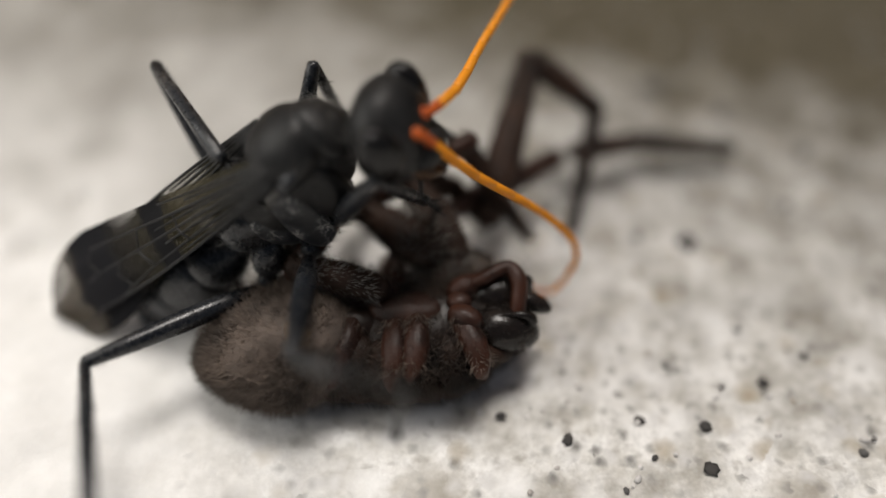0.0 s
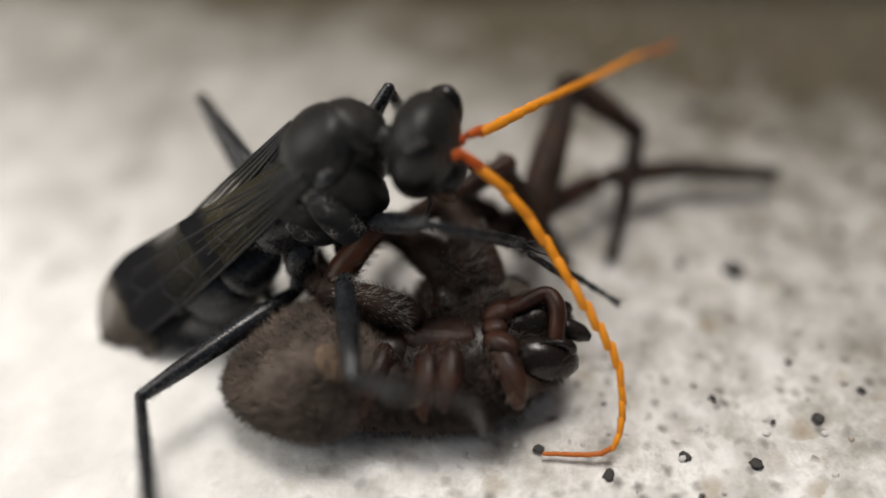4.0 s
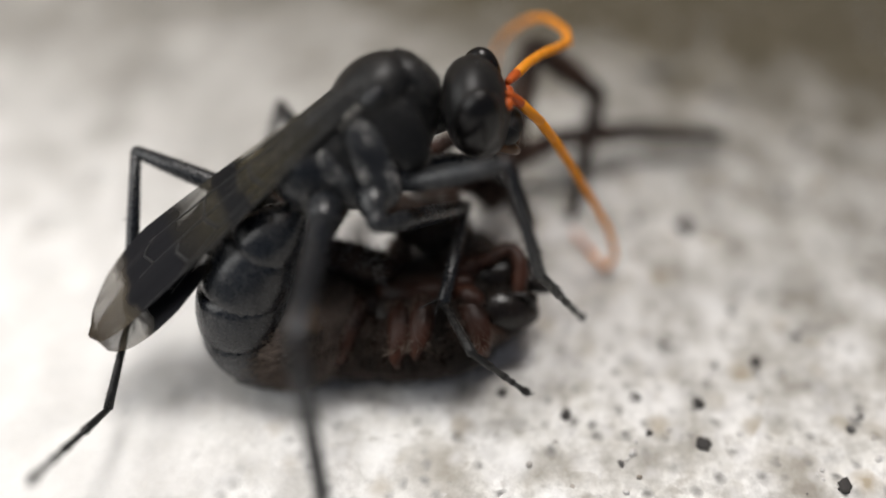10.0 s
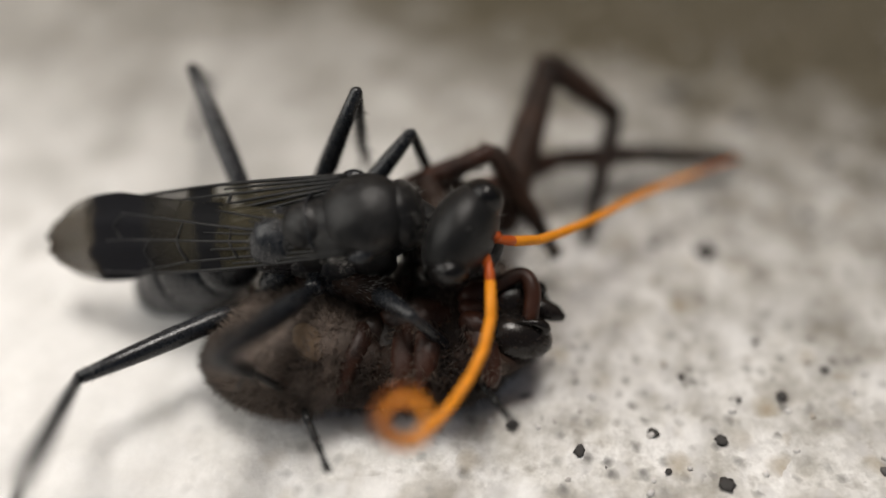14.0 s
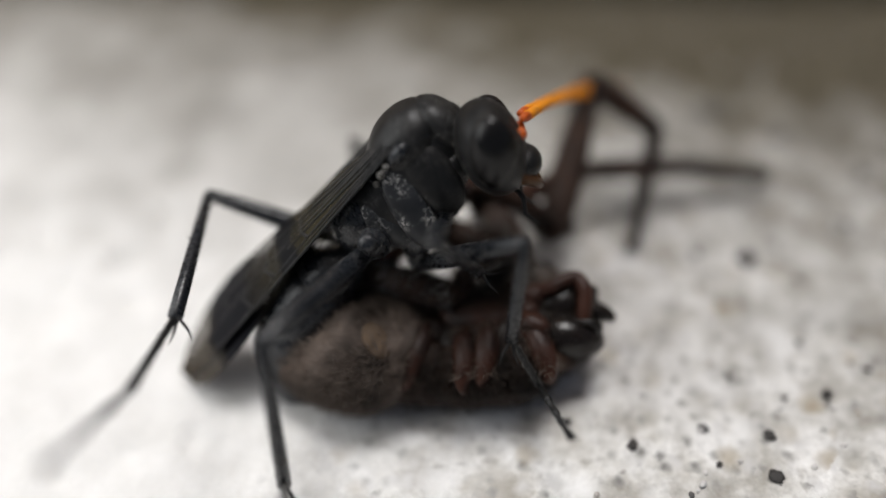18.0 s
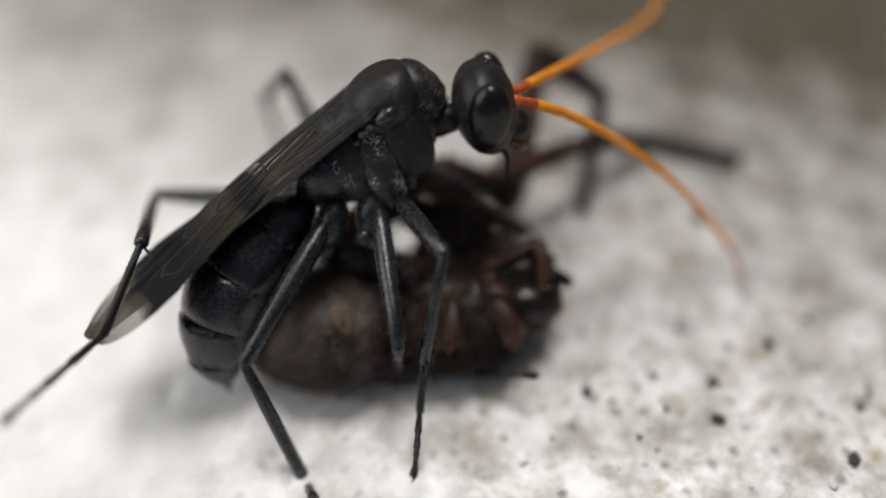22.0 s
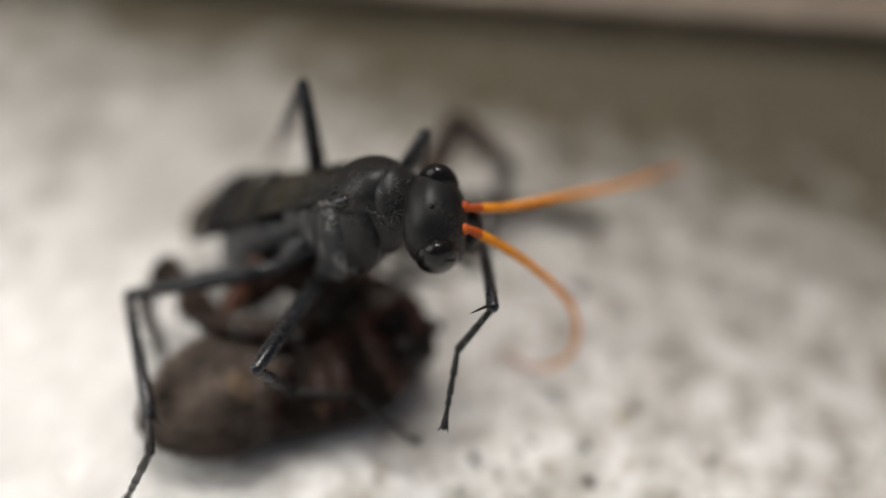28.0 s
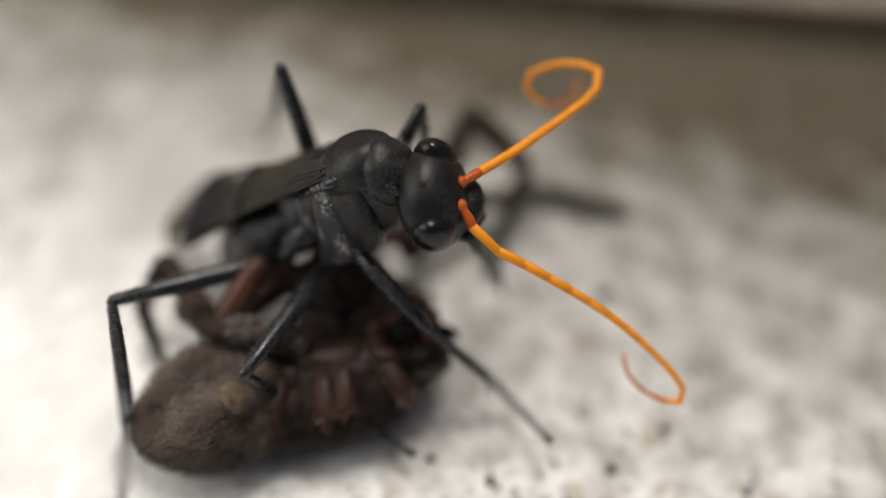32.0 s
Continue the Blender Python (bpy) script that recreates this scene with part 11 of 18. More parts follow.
    go(WASP_PARTS["antR13"], [(0, 2.68, -4.12, -12.02, 12, 18, -179), (0.5, 3.9, -5.53, -6.19, 37, 37, -128), (0.62, 3.98, -6.11, -5.83, 46.1, 37.7, -113), (0.75, 4.15, -6.56, -4.78, 55.2, 36.5, -98.1), (1, 5.18, -7.53, -0.87, 71, 29, -71), (1.25, 4.2, -7.9, -4.44, 59.2, 31.9, -94.1), (1.38, 3.72, -8.13, -6.22, 53, 31.7, -105.9), (1.5, 3.36, -8.3, -7.83, 46.9, 30.5, -117.5), (1.62, 3.17, -8.35, -9.15, 41.4, 28.3, -128.7), (1.75, 3.2, -8.22, -10.09, 36.6, 25.2, -139.4), (2, 4, -7.16, -10.65, 29, 17, -159), (3, 1.69, -10.99, -9.05, 33, 13, -142), (6, 2.2, -10.53, -9.65, 33, 20, -142), (7, 11.7, -3.99, -11.43, 63, 52, -95), (7.5, 11.87, 0.58, -11.41, 126.6, 72.1, -25.7), (8, 11.15, 4.85, -9.89, -175, 50, 38), (8.25, 11.1, -0.64, -9.39, 123, 66, -31), (8.5, 11.37, -6.34, -9.2, 75, 43, -87), (9, 0.12, 0.83, -12.11, -21, 62, 165), (9.5, 2.38, 1.69, -12.55, -59, 19, 112), (10, 4.64, 2.55, -12.99, -56, -31, 86), (10.12, 3.07, -2.54, -8.7, -54.1, -40.2, 82.7), (10.38, 2.72, -8.63, -0.85, -45.2, -58.6, 71.8), (10.5, 2.78, -11.37, 5.74, -35, -67, 61), (11, 7.98, -8.39, 3.5, -118, -52, 151), (11.5, 7.36, -7.43, 3.65, 73, -68, -38), (12, 6.73, -6.46, 3.81, 69, -8, -32), (12.33, 7.3, -7.3, 0.9, 45, -41, 20), (12.67, 7.87, -8.14, -2.01, -5, -35, 93), (13, 8.43, -8.97, -4.92, -20, 1, 140), (13.25, 6.87, -10.1, -1.99, -21.1, -10.2, 153), (13.62, 5.08, -9.65, 0.87, -27.8, -25.5, 174.3), (13.75, 4.77, -9.73, 1.96, -31.6, -29.9, -177.5), (14, 3.27, -8.29, 4.16, -42, -37, -159), (14.5, 5.95, -6.04, -0.72, -133, -49, -47), (15, 8.33, -4.05, -5.63, -153, 11, 2), (17.5, 10.12, 1.94, -11.93, -105, 81, 56), (18, 6.85, 9.32, -7.22, -85, 34, 77), (19, 9.61, 6.4, -10.3, -102, 47, 52), (19.5, 5.67, 8.07, -8.97, -91.7, 11, 72), (20, 1.9, 7.62, -6.57, -93, -26, 87), (20.5, 3.42, 3.48, -10.28, -130, -27, 160), (21, 4.12, -0.73, -13.39, -144, 3, -140), (21.5, 6.55, -1.82, -13.15, -140, 42, -129), (22, 9.16, -3.05, -13.11, -92, 76, -76), (22.2, 7.14, 0.73, -10.57, 39, 55, 58), (22.4, 5.31, 4.38, -8.23, 45, 9, 69), (23, 16.07, 0.36, -8.16, -1, 53, -6), (23.25, 9.13, -4.07, -9.14, -74, 40, -96), (23.5, 2.65, -8.7, -10.39, -86, -8, -134), (24, 6.46, -11.5, 6.05, -95.2, -41.7, -84.8), (24.25, 6.43, -9.97, 0.02, -91.5, -21, -91.8), (24.38, 6.31, -8.3, -1.98, -90.8, -10.5, -94.5), (24.5, 6.16, -6.37, -3.15, -109, 0, -97), (24.62, 6.37, -6.44, -5.75, -109.8, 18.1, -101.8), (24.75, 6.52, -5.22, -8.66, -112.5, 36.1, -107.7), (25, 6.4, 1.32, -13, -123.4, 69.3, -139.4), (26.5, 4.94, 3.21, -12.56, -146.6, 48, -166), (28, 3.55, 4.99, -11.61, -152.3, 24.3, -176), (28.25, 7.06, -1.38, -9.13, -140, 9.2, -135.2), (28.38, 7.93, -3.23, -6.91, -138.6, -0.4, -116.6), (28.5, 8.17, -4.05, -4.67, -139, -10, -98), (28.62, 9.09, -5.89, -4.38, -141.3, -13.5, -86.8), (28.75, 9.89, -7.82, -3.17, -144.2, -16.4, -75.3), (29, 10.34, -10.64, 1.95, -145.3, -20.2, -51.5), (29.5, 8.3, -8.39, -1.96, 177, -74, -3), (30, -0.35, -3.6, -8.84, 32.8, -52.6, 121.2), (30.5, 3.42, -4.02, -11.35, -19.6, -32.8, -167.7), (31, 8.7, -2.78, -12.21, -18.9, 8.6, -132.2), (32, 8.26, 1.6, -13.36, -33.2, 47.8, -131.3)])
    go(WASP_PARTS["antR14"], [(0, 2.11, -4.12, -12.2, 12, 1, 174), (0.5, 3.7, -5.78, -6.43, 15, 9, -146), (0.62, 3.84, -6.44, -6.1, 16.7, 10.8, -135.9), (0.75, 4.1, -6.96, -5.08, 18.8, 12.3, -125.7), (1, 5.35, -8.03, -1.16, 24, 14, -105), (1.25, 4.16, -8.41, -4.75, 20.5, 16.1, -118.3), (1.38, 3.58, -8.62, -6.53, 18.6, 16.8, -125), (1.5, 3.12, -8.76, -8.13, 16.6, 17.3, -131.8), (1.62, 2.84, -8.76, -9.44, 14.6, 17.6, -138.6), (1.75, 2.79, -8.57, -10.35, 12.5, 17.6, -145.4), (2, 3.47, -7.36, -10.83, 9, 17, -159), (3, 1.22, -11.35, -9.18, 9, 2, -155), (6, 1.75, -10.88, -9.86, 10, 14, -148), (7, 11.67, -4.36, -11.9, 31, 46, -109), (7.5, 12.03, 0.5, -11.98, 91.8, 75.5, -43), (8, 11.45, 5.09, -10.35, 167, 50, 38), (8.25, 11.27, -0.74, -9.82, 97, 69, -40), (8.5, 11.39, -6.77, -9.61, 48, 41, -97), (9, -0.15, 0.9, -12.64, -35, 61, 166), (9.5, 2.26, 1.98, -12.66, -75, 20, 110), (10, 4.67, 3.07, -12.68, -73, -29, 83), (10.12, 3.13, -2.09, -8.32, -66.6, -37.1, 71.4), (10.38, 2.81, -8.34, -0.35, -44.7, -48.4, 39.5), (10.5, 2.89, -11.17, 6.3, -30, -50, 20), (11, 7.66, -8.22, 3.97, -98, -48, 104), (11.5, 7.45, -7.5, 3.93, 20, -64, -23), (12, 7.24, -6.78, 3.89, 43, -8, -56), (12.33, 7.48, -7.38, 0.95, 46, 15, -6), (12.67, 7.73, -7.99, -1.99, 68, 26, 52), (13, 7.97, -8.59, -4.92, 90, 15, 109), (13.25, 6.38, -9.85, -1.89, 91.2, -1, 118.5), (13.62, 4.6, -9.6, 1.1, 87.8, -24.5, 133.3), (13.75, 4.29, -9.75, 2.23, 85, -32.1, 139.3), (14, 2.82, -8.47, 4.52, 75, -46, 155), (14.5, 6.02, -6.12, -0.6, -37, -68, -85), (15, 8.92, -4.03, -5.75, -66, -17, -46), (16.25, 9.55, -1, -9.14, -65, 38, -38), (17.5, 10.17, 2.02, -12.53, 38, 82, 68), (18, 6.96, 9.81, -7.55, 46, 34, 77), (19, 9.86, 6.72, -10.74, 30, 48, 53), (19.5, 5.85, 8.63, -9.08, 36.4, 14.7, 64.7), (20, 1.93, 8.16, -6.31, 36, -19, 73), (20.5, 3.21, 3.56, -10.16, 9, -36, 128), (21, 3.67, -1.11, -13.41, -23, -25, -174), (21.5, 6.34, -2.09, -13.46, -22, 30, -159), (22, 9.2, -3.19, -13.69, 47, 75, -81), (22.2, 7.26, 0.93, -10.91, 179, 57, 54), (22.4, 5.52, 4.93, -8.32, -175, 14, 64), (23, 16.43, 0.33, -8.64, 136, 57, -9), (23.17, 11.39, -2.69, -9.02, 19, 64, -132), (23.33, 6.82, -5.91, -9.66, -1, 16, -160), (23.5, 2.24, -9.13, -10.3, 2, -34, -175), (24, 6.5, -11.96, 6.45, -55.6, -42.2, -83.3), (24.25, 6.41, -10.41, 0.18, -50.7, -22.8, -92.3), (24.38, 6.28, -8.69, -1.91, -49.6, -12.9, -95.8), (24.5, 6.11, -6.7, -3.15, -68, -3, -99), (24.62, 6.29, -6.81, -5.87, -68.6, 14.9, -104.5), (24.75, 6.41, -5.58, -8.93, -71.2, 32.6, -111), (25, 6.24, 1.19, -13.57, -80.9, 65.3, -140.8), (26.5, 4.55, 3.12, -13.01, -102, 41.8, -166.4), (28, 3.01, 4.95, -11.86, -108.3, 15.9, -177.2), (28.25, 6.76, -1.68, -9.19, -103.2, -1.3, -138.9), (28.38, 7.77, -3.54, -6.91, -105.1, -10.2, -120), (28.5, 8.13, -4.31, -4.62, -105, -18, -100), (28.62, 9.1, -6.23, -4.3, -109, -19.7, -87.7), (28.75, 9.99, -8.22, -3.04, -113.3, -20.5, -75.2), (29, 10.69, -11.09, 2.16, -116.4, -19.5, -50.2), (29.5, 8.39, -8.39, -1.63, -166, -41, 31), (30, -0.54, -3.28, -8.37, 145.3, -42.7, 93.1), (30.5, 2.93, -4.12, -11.03, 86.5, -46.2, 170.8), (31, 8.3, -3.22, -12.3, 65, -10.7, -142.3), (32, 8, 1.3, -13.81, 60.2, -25.5, -162.2)])
    go(WASP_PARTS["antR15"], [(0, 1.56, -4.07, -12.21, 16, -37, 141), (0.5, 3.35, -6.01, -6.5, -11, -32, -173), (0.62, 3.51, -6.75, -6.19, -16, -28.3, -163), (0.75, 3.82, -7.35, -5.18, -20.1, -24, -153.7), (1, 5.22, -8.54, -1.29, -26, -14, -137), (1.25, 3.91, -8.87, -4.9, -25, -6.5, -142.8), (1.38, 3.28, -9.05, -6.69, -24.8, -2.8, -145.6), (1.5, 2.77, -9.15, -8.3, -24.7, 1, -148.4), (1.62, 2.44, -9.11, -9.6, -24.8, 4.8, -151.2), (1.75, 2.36, -8.87, -10.51, -25.2, 8.5, -154.1), (2, 2.98, -7.55, -10.99, -27, 16, -160), (3, 0.73, -11.58, -9.2, -26, -20, 176), (6, 1.3, -11.16, -9.99, -34, -10, -151), (7, 11.55, -4.73, -12.29, -27, 37, -123), (7.5, 12.13, 0.4, -12.51, 17.1, 77.9, -74.5), (8, 11.73, 5.31, -10.77, 125, 50, 37), (8.25, 11.38, -0.84, -10.21, 35, 73, -59), (8.5, 11.34, -7.19, -9.97, -11, 36, -112), (8.75, 5.46, -3.11, -11.54, 30, 77, -66), (9, -0.41, 0.96, -13.12, 139, 51, 48), (9.5, 2.16, 2.25, -12.76, 151, 11, 69), (10, 4.73, 3.54, -12.41, 148, -30, 84), (10.12, 3.26, -1.69, -8, 158.7, -37.5, 64.9), (10.38, 3.08, -8.12, 0.04, -170.7, -40.4, 18.5), (10.5, 3.23, -11.05, 6.72, -157, -35, -3), (11, 7.57, -7.85, 4.38, 157, -37, 68), (11.5, 7.56, -7.54, 4.17, -108, -67, -38), (12, 7.54, -7.23, 3.97, -69, -15, -91), (12.33, 7.63, -7.52, 0.96, -71, 11, -45), (12.67, 7.71, -7.8, -2.05, -51, 30, 8), (13, 7.79, -8.09, -5.06, -22, 25, 67), (13.25, 5.93, -9.02, -1.87, -19.6, 6.6, 75.8), (13.5, 5.28, -8.07, -0.06, -20, -12, 84), (13.62, 4.03, -9, 1.48, -21.3, -21.3, 88.5), (13.75, 3.96, -9.47, 2.51, -23.6, -30.5, 93.7), (14, 2.48, -8.31, 4.92, -33, -48, 108), (14.5, 6.03, -6.23, -0.32, 72, -66, -6), (15, 9.28, -4.41, -5.59, 102, -17, -46), (16.25, 9.74, -1.16, -9.33, 103, 39, -41), (17.5, 10.2, 2.09, -13.07, -120, 82, 98), (18, 7.07, 10.25, -7.86, -140, 34, 76), (19, 10.08, 7.01, -11.15, -163, 44, 41), (19.5, 6.08, 9.11, -9.22, -154.3, 13.9, 58.2), (20, 2.08, 8.66, -6.13, -155, -17, 71), (20.5, 3.03, 3.78, -9.96, -176, -36, 115), (21, 3.17, -1.16, -13.18, 151, -34, 169), (21.5, 6.1, -2.18, -13.61, 150, 27, -173), (22, 9.22, -3.33, -14.23, -134, 75, -88), (22.2, 7.39, 1.1, -11.25, 1, 60, 51), (22.4, 5.76, 5.41, -8.46, 8, 18, 61), (23, 16.72, 0.28, -9.1, -47, 61, -13), (23.17, 11.43, -2.74, -9.22, 150, 68, -179), (23.33, 6.61, -5.95, -9.61, 144, 18, 174), (23.5, 1.79, -9.17, -9.99, 145, -32, 171), (23.75, 4.87, -10.45, -0.96, 109, -61, -143), (24, 6.55, -12.36, 6.82, 70.6, -42.5, -82.6), (24.25, 6.4, -10.81, 0.35, 75.8, -23.5, -92), (24.38, 6.24, -9.06, -1.82, 77, -13.8, -95.6), (24.5, 6.07, -7.02, -3.14, 60, -4, -99), (24.62, 6.2, -7.17, -5.97, 59.5, 13.4, -105), (24.75, 6.28, -5.92, -9.17, 56.9, 30.6, -111.9), (25, 6.06, 1.04, -14.06, 47.3, 62.3, -140.6), (26.5, 4.15, 3.02, -13.37, 25.7, 36.6, -168.2), (28, 2.48, 4.92, -12.01, 20, 8, 179.3), (28.25, 6.46, -1.94, -9.18, 18.4, -12.7, -144.5), (28.38, 7.61, -3.82, -6.85, 12.5, -21.6, -124.8), (28.5, 8.09, -4.54, -4.55, 14, -28, -103), (28.62, 9.12, -6.53, -4.2, 7.4, -27.9, -89), (28.75, 10.09, -8.58, -2.91, 1.1, -26.4, -75.2), (29, 11.01, -11.48, 2.34, -5.4, -19.7, -49.3), (29.5, 8.58, -8.28, -1.43, -44, -24, 30), (30, -0.56, -2.88, -7.99, -62.8, -20.4, 71.4), (30.5, 2.55, -4.06, -10.63, -93.1, -51.2, 119.5), (31, 7.87, -3.55, -12.19, -154.4, -43.3, -167), (32, 7.52, 1.14, -13.57, -151.3, -40.7, -176.5)])
    go(WASP_PARTS["antR16"], [(0, 1.25, -3.82, -11.91, 14, -32, 131), (0.62, 2.87, -6.95, -5.82, -8.9, -41.1, 168.4), (0.75, 3.43, -7.54, -4.99, -14.3, -41.3, 176.7), (1, 4.86, -8.88, -1.17, -25, -40, -167), (1.25, 3.51, -9.17, -4.85, -26.2, -26, -164.8), (1.38, 2.87, -9.33, -6.67, -26.5, -19, -163.9), (1.5, 2.34, -9.41, -8.3, -26.8, -12, -163.1), (1.62, 2, -9.35, -9.64, -26.9, -5, -162.3), (1.75, 1.91, -9.09, -10.59, -26.9, 2, -161.6), (2, 2.53, -7.72, -11.13, -26, 16, -160), (3, 0.26, -11.55, -9.03, -19, -30, 153), (6, 0.87, -11.4, -9.91, -33, -43, 176), (6.5, 6.04, -8.03, -11.04, -46, -7, -156), (7, 11.33, -5.06, -12.6, -41, 29, -133), (7.5, 12.16, 0.3, -13.01, -19, 78, -108.2), (8, 11.99, 5.5, -11.16, 123, 50, 37), (8.25, 11.43, -0.93, -10.55, 11, 76, -79), (8.5, 11.19, -7.56, -10.26, -27, 32, -122), (8.75, 5.5, -3.18, -11.89, -4, 79, -97), (9, -0.2, 1.2, -13.51, 139, 51, 48), (9.5, 2.29, 2.59, -12.83, 150, 11, 69), (10, 4.78, 3.97, -12.16, 148, -30, 84), (10.12, 3.66, -0.86, -7.3, 160, -38.3, 62.9), (10.25, 4.2, -3.55, -2.58, 176, -42, 38), (10.38, 3.41, -8.01, 0.33, -167.1, -39.5, 12.3), (10.5, 3.63, -11.07, 7.01, -154, -32, -10), (11, 7.72, -7.49, 4.68, 179, -27, 43), (11.5, 7.63, -7.6, 4.39, -113, -80, -32), (12, 7.54, -7.71, 4.1, -25, -31, -126), (12.33, 7.68, -7.7, 0.98, -69, -50, -63), (12.67, 7.83, -7.68, -2.15, -110, -28, -2), (13, 7.97, -7.67, -5.27, -116, 9, 32), (13.25, 6.07, -8.45, -1.94, -115.7, -4.8, 41.2), (13.62, 4.04, -8.54, 1.66, -119.5, -24.8, 55.8), (13.75, 3.94, -9.13, 2.71, -122.2, -31.2, 61.6), (14, 2.37, -7.98, 5.28, -131, -43, 76), (14.5, 6.14, -6.24, -0.06, -150, -17, 112), (15, 9.61, -4.76, -5.44, -151, 14, 139), (17.5, 10.19, 2.16, -13.57, -151, -15, 113), (18, 7.16, 10.65, -8.14, -158, 35, 76), (19, 10.35, 7.25, -11.5, 170, 20, 13), (19.5, 6.34, 9.53, -9.34, 175.7, 2.8, 40.9), (20, 2.24, 9.11, -5.98, 173, -15, 68), (20.5, 2.91, 4.05, -9.74, 152, -36, 114), (21, 2.76, -1.09, -12.9, 118, -33, 170), (21.5, 5.9, -2.21, -13.71, 116, 25, -172), (22, 9.22, -3.46, -14.71, 179, 74, -100), (22.2, 7.51, 1.25, -11.57, -35, 64, 48), (22.4, 5.99, 5.82, -8.61, -28, 24, 57), (23, 16.96, 0.22, -9.54, -97, 70, -24), (23.25, 8.93, -4.34, -9.5, 107, 39, 176), (23.5, 1.37, -9.1, -9.73, 106, -32, 168), (23.75, 4.73, -10.56, -0.64, 70, -62, -146), (24, 6.59, -12.73, 7.16, 28.9, -42.8, -81.8), (24.25, 6.38, -11.17, 0.51, 30.6, -25.4, -84.8), (24.38, 6.21, -9.39, -1.74, 31, -16.7, -86), (24.5, 6.02, -7.3, -3.12, 12, -8, -87), (24.62, 6.12, -7.49, -6.05, 12, 7.4, -91), (24.75, 6.15, -6.24, -9.37, 10.9, 22.7, -95.2), (25, 5.87, 0.9, -14.51, 18.5, 52.8, -108.8), (26.5, 3.76, 2.94, -13.67, -16, 31.6, -157.7), (28, 1.99, 4.93, -12.08, -24.9, -0.2, 175.2), (28.25, 6.18, -2.14, -9.11, -32.8, -24.9, -150.5), (28.38, 7.46, -4.03, -6.75, -43.5, -34.2, -129.1), (28.5, 8.05, -4.72, -4.45, -44, -39, -104), (28.62, 9.12, -6.78, -4.06, -54.1, -36.7, -87.6), (28.75, 10.17, -8.89, -2.75, -62.7, -32.3, -72.5), (29, 11.33, -11.84, 2.51, -71.4, -19.2, -47.1), (29.5, 8.8, -8.15, -1.32, -101, -12, 28), (30, -0.41, -2.44, -7.82, -105.8, 13.1, 56.7), (30.5, 2.4, -3.79, -10.24, -112.8, -33.5, 91.7), (31, 7.52, -3.63, -11.85, 174.6, -55.4, 171.3), (32, 7.14, 1.12, -13.24, 167.8, -45.9, 175.4)])
